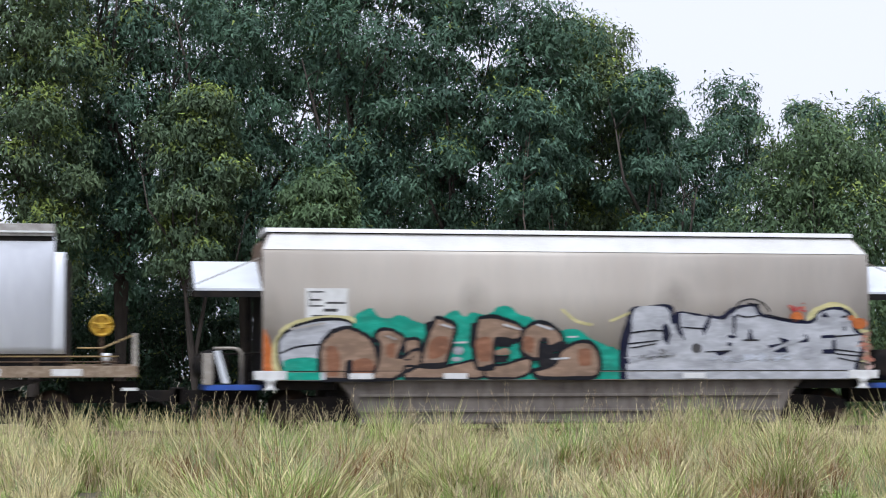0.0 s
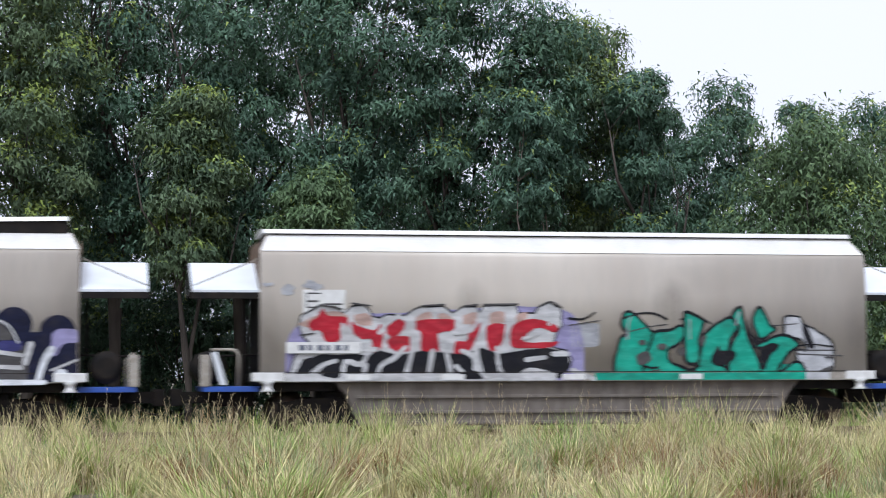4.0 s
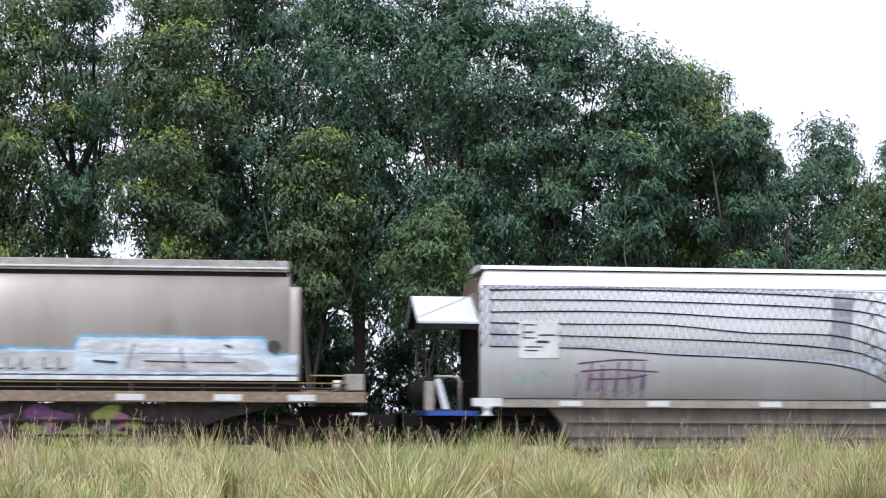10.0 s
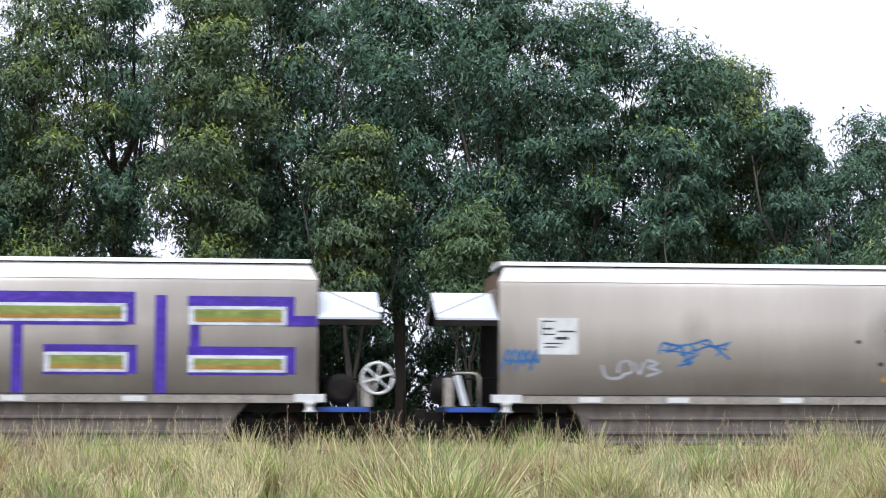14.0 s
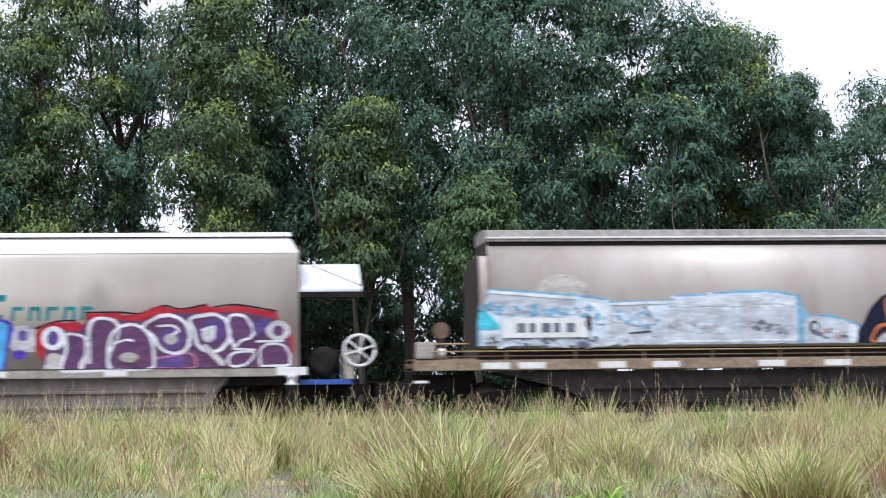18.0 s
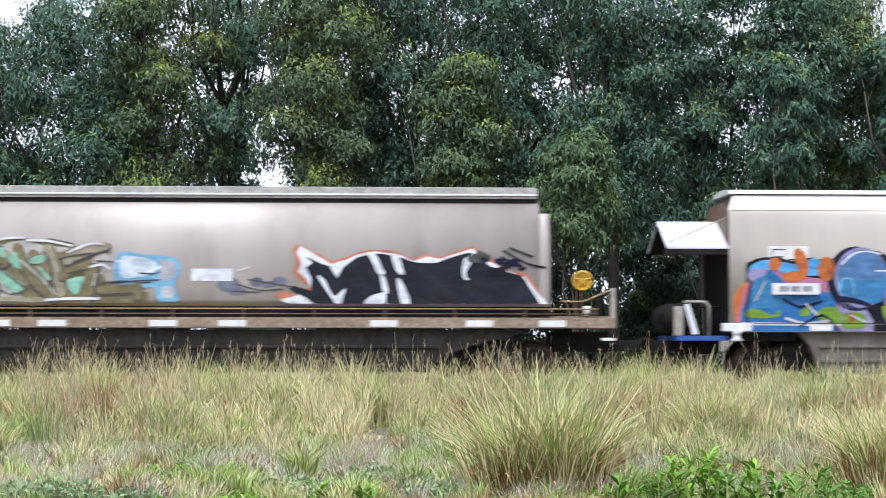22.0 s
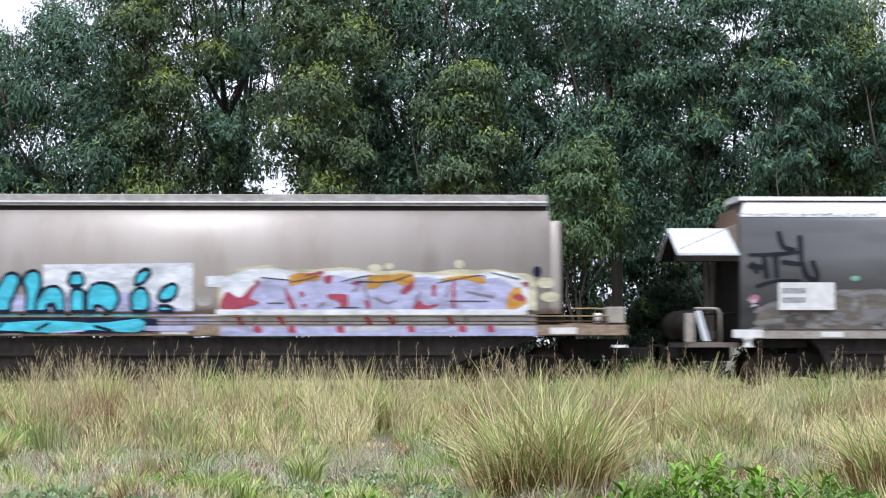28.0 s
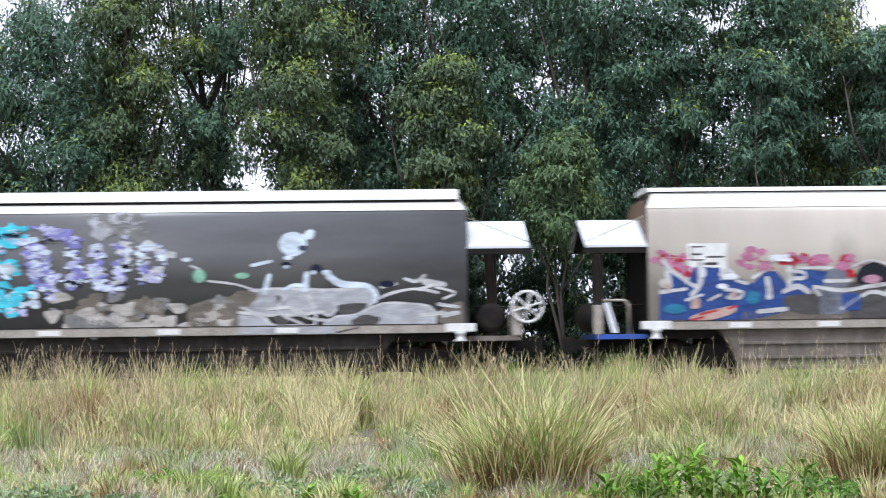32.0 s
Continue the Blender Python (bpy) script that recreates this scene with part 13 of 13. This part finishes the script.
def tussock(x, y, r, h, seed, label):
    """One large tussock: green and straw blades over a reddish heart."""
    g = np.random.default_rng(seed)
    t = empty("grass_tussock", pose(0, 0, 0))
    tagged(t, label, "grass tussock", "large grass tussocks")
    # several leaning clumps grown into one
    k = 7
    a, q = g.uniform(0, 2 * math.pi, k), g.uniform(0.1, 0.5, k) * r
    cx, cy, ch = x + q * np.cos(a), y + q * np.sin(a), h * g.uniform(0.6, 1.05, k)
    heart = 1.15 if r > 0.72 and y < 21 else 0.45
    for name, mat, per, hh, rr, wd in (("green_blade", GREENGRASS, 80, 1.0, 0.75, 0.0072), ("straw_blade", STRAW, 66, 1.2, 1.0, 0.0066), ("low_blade", STRAW, 30, 0.7, 1.4, 0.006), ("red_stem", REDSTEM, int(150 * heart), 0.72, 0.8, 0.0065)):
        v, f, _ = tufts(g, cx, cy, np.full(k, r * rr), ch * hh, per, wd, 1.1)
        tagged(placed(name, quick_mesh(name, v, f), mat, t), kind="stuff")


for n, (x, y, r, h) in enumerate(((1.92, 19.73, 1.0, 1.36), (5.64, 20.09, 0.75, 1.0), (0.26, 30.54, 0.8, 0.85), (5.10, 27.74, 0.7, 0.9), (9.07, 27.00, 0.75, 0.95), (-3.12, 29.25, 0.75, 0.8), (-1.15, 33.63, 0.7, 0.8), (2.94, 25.07, 0.6, 0.8), (7.83, 33.08, 0.7, 0.85), (11.89, 33.84, 0.8, 0.9), (-6.57, 33.46, 0.8, 0.85), (-4.89, 24.94, 0.6, 0.6), (9.56, 22.06, 0.7, 0.8), (14.19, 32.19, 0.8, 0.85), (12.58, 27.08, 0.7, 0.9), (-7.98, 36.56, 0.8, 0.85), (4.41, 36.00, 0.75, 0.8), (2.09, 34.14, 0.6, 0.8))):
    tussock(x, y, r, h, 500 + n, "large arching grass tussock with a reddish heart" if n < 2 else "arching straw and green grass tussock")


def weeds(name, x, y, r, count, leaf, mat, label, tall):
    """A patch of leafy weeds: short stems with broad leaves."""
    g = np.random.default_rng(int(abs(x * 100) + y * 10))
    a, q = g.uniform(0, 2 * math.pi, count), np.sqrt(g.random(count)) * r
    px, py = x + q * np.cos(a) * 1.4, y + q * np.sin(a)
    h = g.uniform(0.3, 1.0, count) * tall
    k = 9
    p = np.stack([np.repeat(px, k), np.repeat(py, k), np.repeat(land_many(px, py), k) + np.repeat(h, k) * g.uniform(0.1, 1.0, count * k)], 1)
    p[:, :2] += g.normal(0, leaf * 0.5, (count * k, 2))
    v, f = leaf_quads(g, p, leaf, -0.1, 0.3)
    root = np.stack([px, py, land_many(px, py) - 0.02], 1)
    out = np.stack([np.cos(a), np.sin(a), np.zeros(count)], 1)
    v2, f2, _ = blades(g, root, out, h * 1.05, g.uniform(0, 0.25, count), 0.005)
    t = empty(name, pose(0, 0, 0))
    tagged(t, label, "weeds", "patches of weeds")
    tagged(placed("foliage", quick_mesh("foliage", v, f), mat, t), kind="stuff")
    tagged(placed("stalk", quick_mesh("stalk", v2, f2), GREENGRASS, t), kind="stuff")


for x, y, r, c, lf, mat, label, tall in ((-3.26, 18.84, 0.45, 60, 0.085, PALEWEED, "low silvery green weeds", 0.24), (-2.5, 18.3, 0.4, 46, 0.08, PALEWEED, "low silvery green weeds", 0.22), (-0.8, 19.69, 0.3, 40, 0.06, PALEWEED, "low silvery green weeds", 0.2), (0.26, 20.62, 0.3, 40, 0.06, PALEWEED, "low silvery green weeds", 0.25),
                                         (-1.92, 20.96, 0.5, 60, 0.06, WEED, "low green weeds among grass", 0.2), (0.56, 19.0, 0.3, 40, 0.07, PALEWEED, "low silvery green weeds", 0.22), (7.96, 22.06, 0.4, 50, 0.06, PALEWEED, "low silvery green weeds", 0.25), (-1.47, 18.52, 0.5, 60, 0.06, WEED, "low green weeds among grass", 0.16),
                                         (1.52, 21.55, 0.5, 60, 0.05, WEED, "low green weeds among grass", 0.18), (-3.88, 21.78, 0.5, 60, 0.05, WEED, "low green weeds among grass", 0.16), (3.85, 20.4, 0.5, 70, 0.055, PALEWEED, "low silvery green weeds", 0.2), (2.5, 18.2, 0.3, 40, 0.07, WEED, "bright green broad-leaved weeds", 0.22), (4.7, 18.7, 0.4, 50, 0.07, WEED, "bright green broad-leaved weeds", 0.24)):
    weeds("weed_patch", x, y, r, c, lf, mat, label, tall)


def lance_weed(x, y, h, stems, seed):
    """A leafy weed: a few upright stems with long pointed leaves that arch outwards."""
    g = np.random.default_rng(seed)
    t = empty("weed_plant", pose(0, 0, 0))
    tagged(t, "bright green weed with long pointed leaves", "weed", "leafy weeds")
    px, py = x + g.normal(0, 0.08, stems), y + g.normal(0, 0.08, stems)
    tall = h * g.uniform(0.6, 1.0, stems)
    a = g.uniform(0, 2 * math.pi, stems)
    root = np.stack([px, py, land_many(px, py) - 0.02], 1)
    v, f, _ = blades(g, root, np.stack([np.cos(a), np.sin(a), np.zeros(stems)], 1), tall, g.uniform(0, 0.2, stems), 0.006)
    tagged(placed("stalk", quick_mesh("stalk", v, f), GREENGRASS, t), kind="stuff")
    k = 11
    n = stems * k
    base = np.repeat(root, k, axis=0) + np.array([0, 0, 1.0]) * (np.repeat(tall, k) * g.uniform(0.05, 0.95, n))[:, None]
    a = g.uniform(0, 2 * math.pi, n)
    out = np.stack([np.cos(a), np.sin(a), np.zeros(n)], 1)
    ln = g.uniform(0.1, 0.24, n)[:, None]
    side = np.stack([-np.sin(a), np.cos(a), np.zeros(n)], 1) * 0.026
    up = np.array([0, 0, 1.0])
    mid, tip = base + out * ln * 0.4 + up * ln * 0.42, base + out * ln * 0.95 + up * ln * g.uniform(0.2, 0.7, n)[:, None]
    v = np.stack([base, mid + side, tip, mid - side], 1).reshape(-1, 3)
    tagged(placed("foliage", quick_mesh("foliage", v, np.arange(4 * n).reshape(-1, 4)), WEED, t), kind="stuff")


for n, (x, y, h, stems) in enumerate(((2.95, 18.1, 0.5, 5), (3.25, 18.2, 0.62, 6), (3.5, 18.0, 0.45, 5), (3.75, 18.4, 0.55, 4), (3.05, 18.5, 0.45, 4), (3.4, 18.6, 0.6, 3), (2.75, 17.8, 0.3, 5), (3.95, 18.0, 0.4, 5), (4.3, 18.3, 0.42, 4), (2.5, 18.0, 0.3, 4), (-0.35, 18.4, 0.22, 4), (0.05, 18.2, 0.2, 4))):
    lance_weed(x, y, h, stems, 700 + n)


def green_tuft(x, y, r, h, seed):
    """A fresh tuft of grass on the open ground."""
    g = np.random.default_rng(seed)
    one = np.ones(1)
    v, f, _ = tufts(g, x * one, y * one, r * one, h * one, 130, 0.006, 1.2)
    tagged(placed("grass_tuft", quick_mesh("grass_tuft", v, f), GREENGRASS), "fresh green tuft of fine grass", "grass tuft", "green grass tufts")


for n, (x, y, r, h) in enumerate(((-1.6, 19.6, 0.4, 0.5), (-1.25, 19.3, 0.35, 0.4), (-0.1, 18.7, 0.35, 0.4), (2.65, 19.5, 0.45, 0.5), (2.95, 19.9, 0.4, 0.45), (-2.6, 20.4, 0.35, 0.4), (0.55, 20.4, 0.35, 0.42), (4.9, 20.2, 0.4, 0.45), (-0.7, 21.6, 0.4, 0.5), (3.9, 22.3, 0.45, 0.5), (6.3, 21.2, 0.4, 0.5), (1.0, 23.2, 0.4, 0.5))):
    green_tuft(x, y, r, h, 800 + n)


# ---- movement ----
# seconds and metres that the train has rolled towards the left
ROLLED = [(0.0, -17.55), (2.4, -37.72), (4.6, -55.97), (6.0, -67.82), (8.7, -90.44), (11.0, -110.19), (12.0, -118.75), (14.4, -139.33), (16.6, -158.33), (19.0, -178.95), (21.0, -196.50), (23.6, -219.21), (24.0, -222.73), (27.6, -254.33), (29.6, -271.99), (32.0, -293.30)]


def motions():
    for i, w in enumerate(WAGONS):
        walk(w, [(t, pose(OFFSETS[i] + s, TRACK_Y, RAIL_Z)) for t, s in ROLLED])


motions()
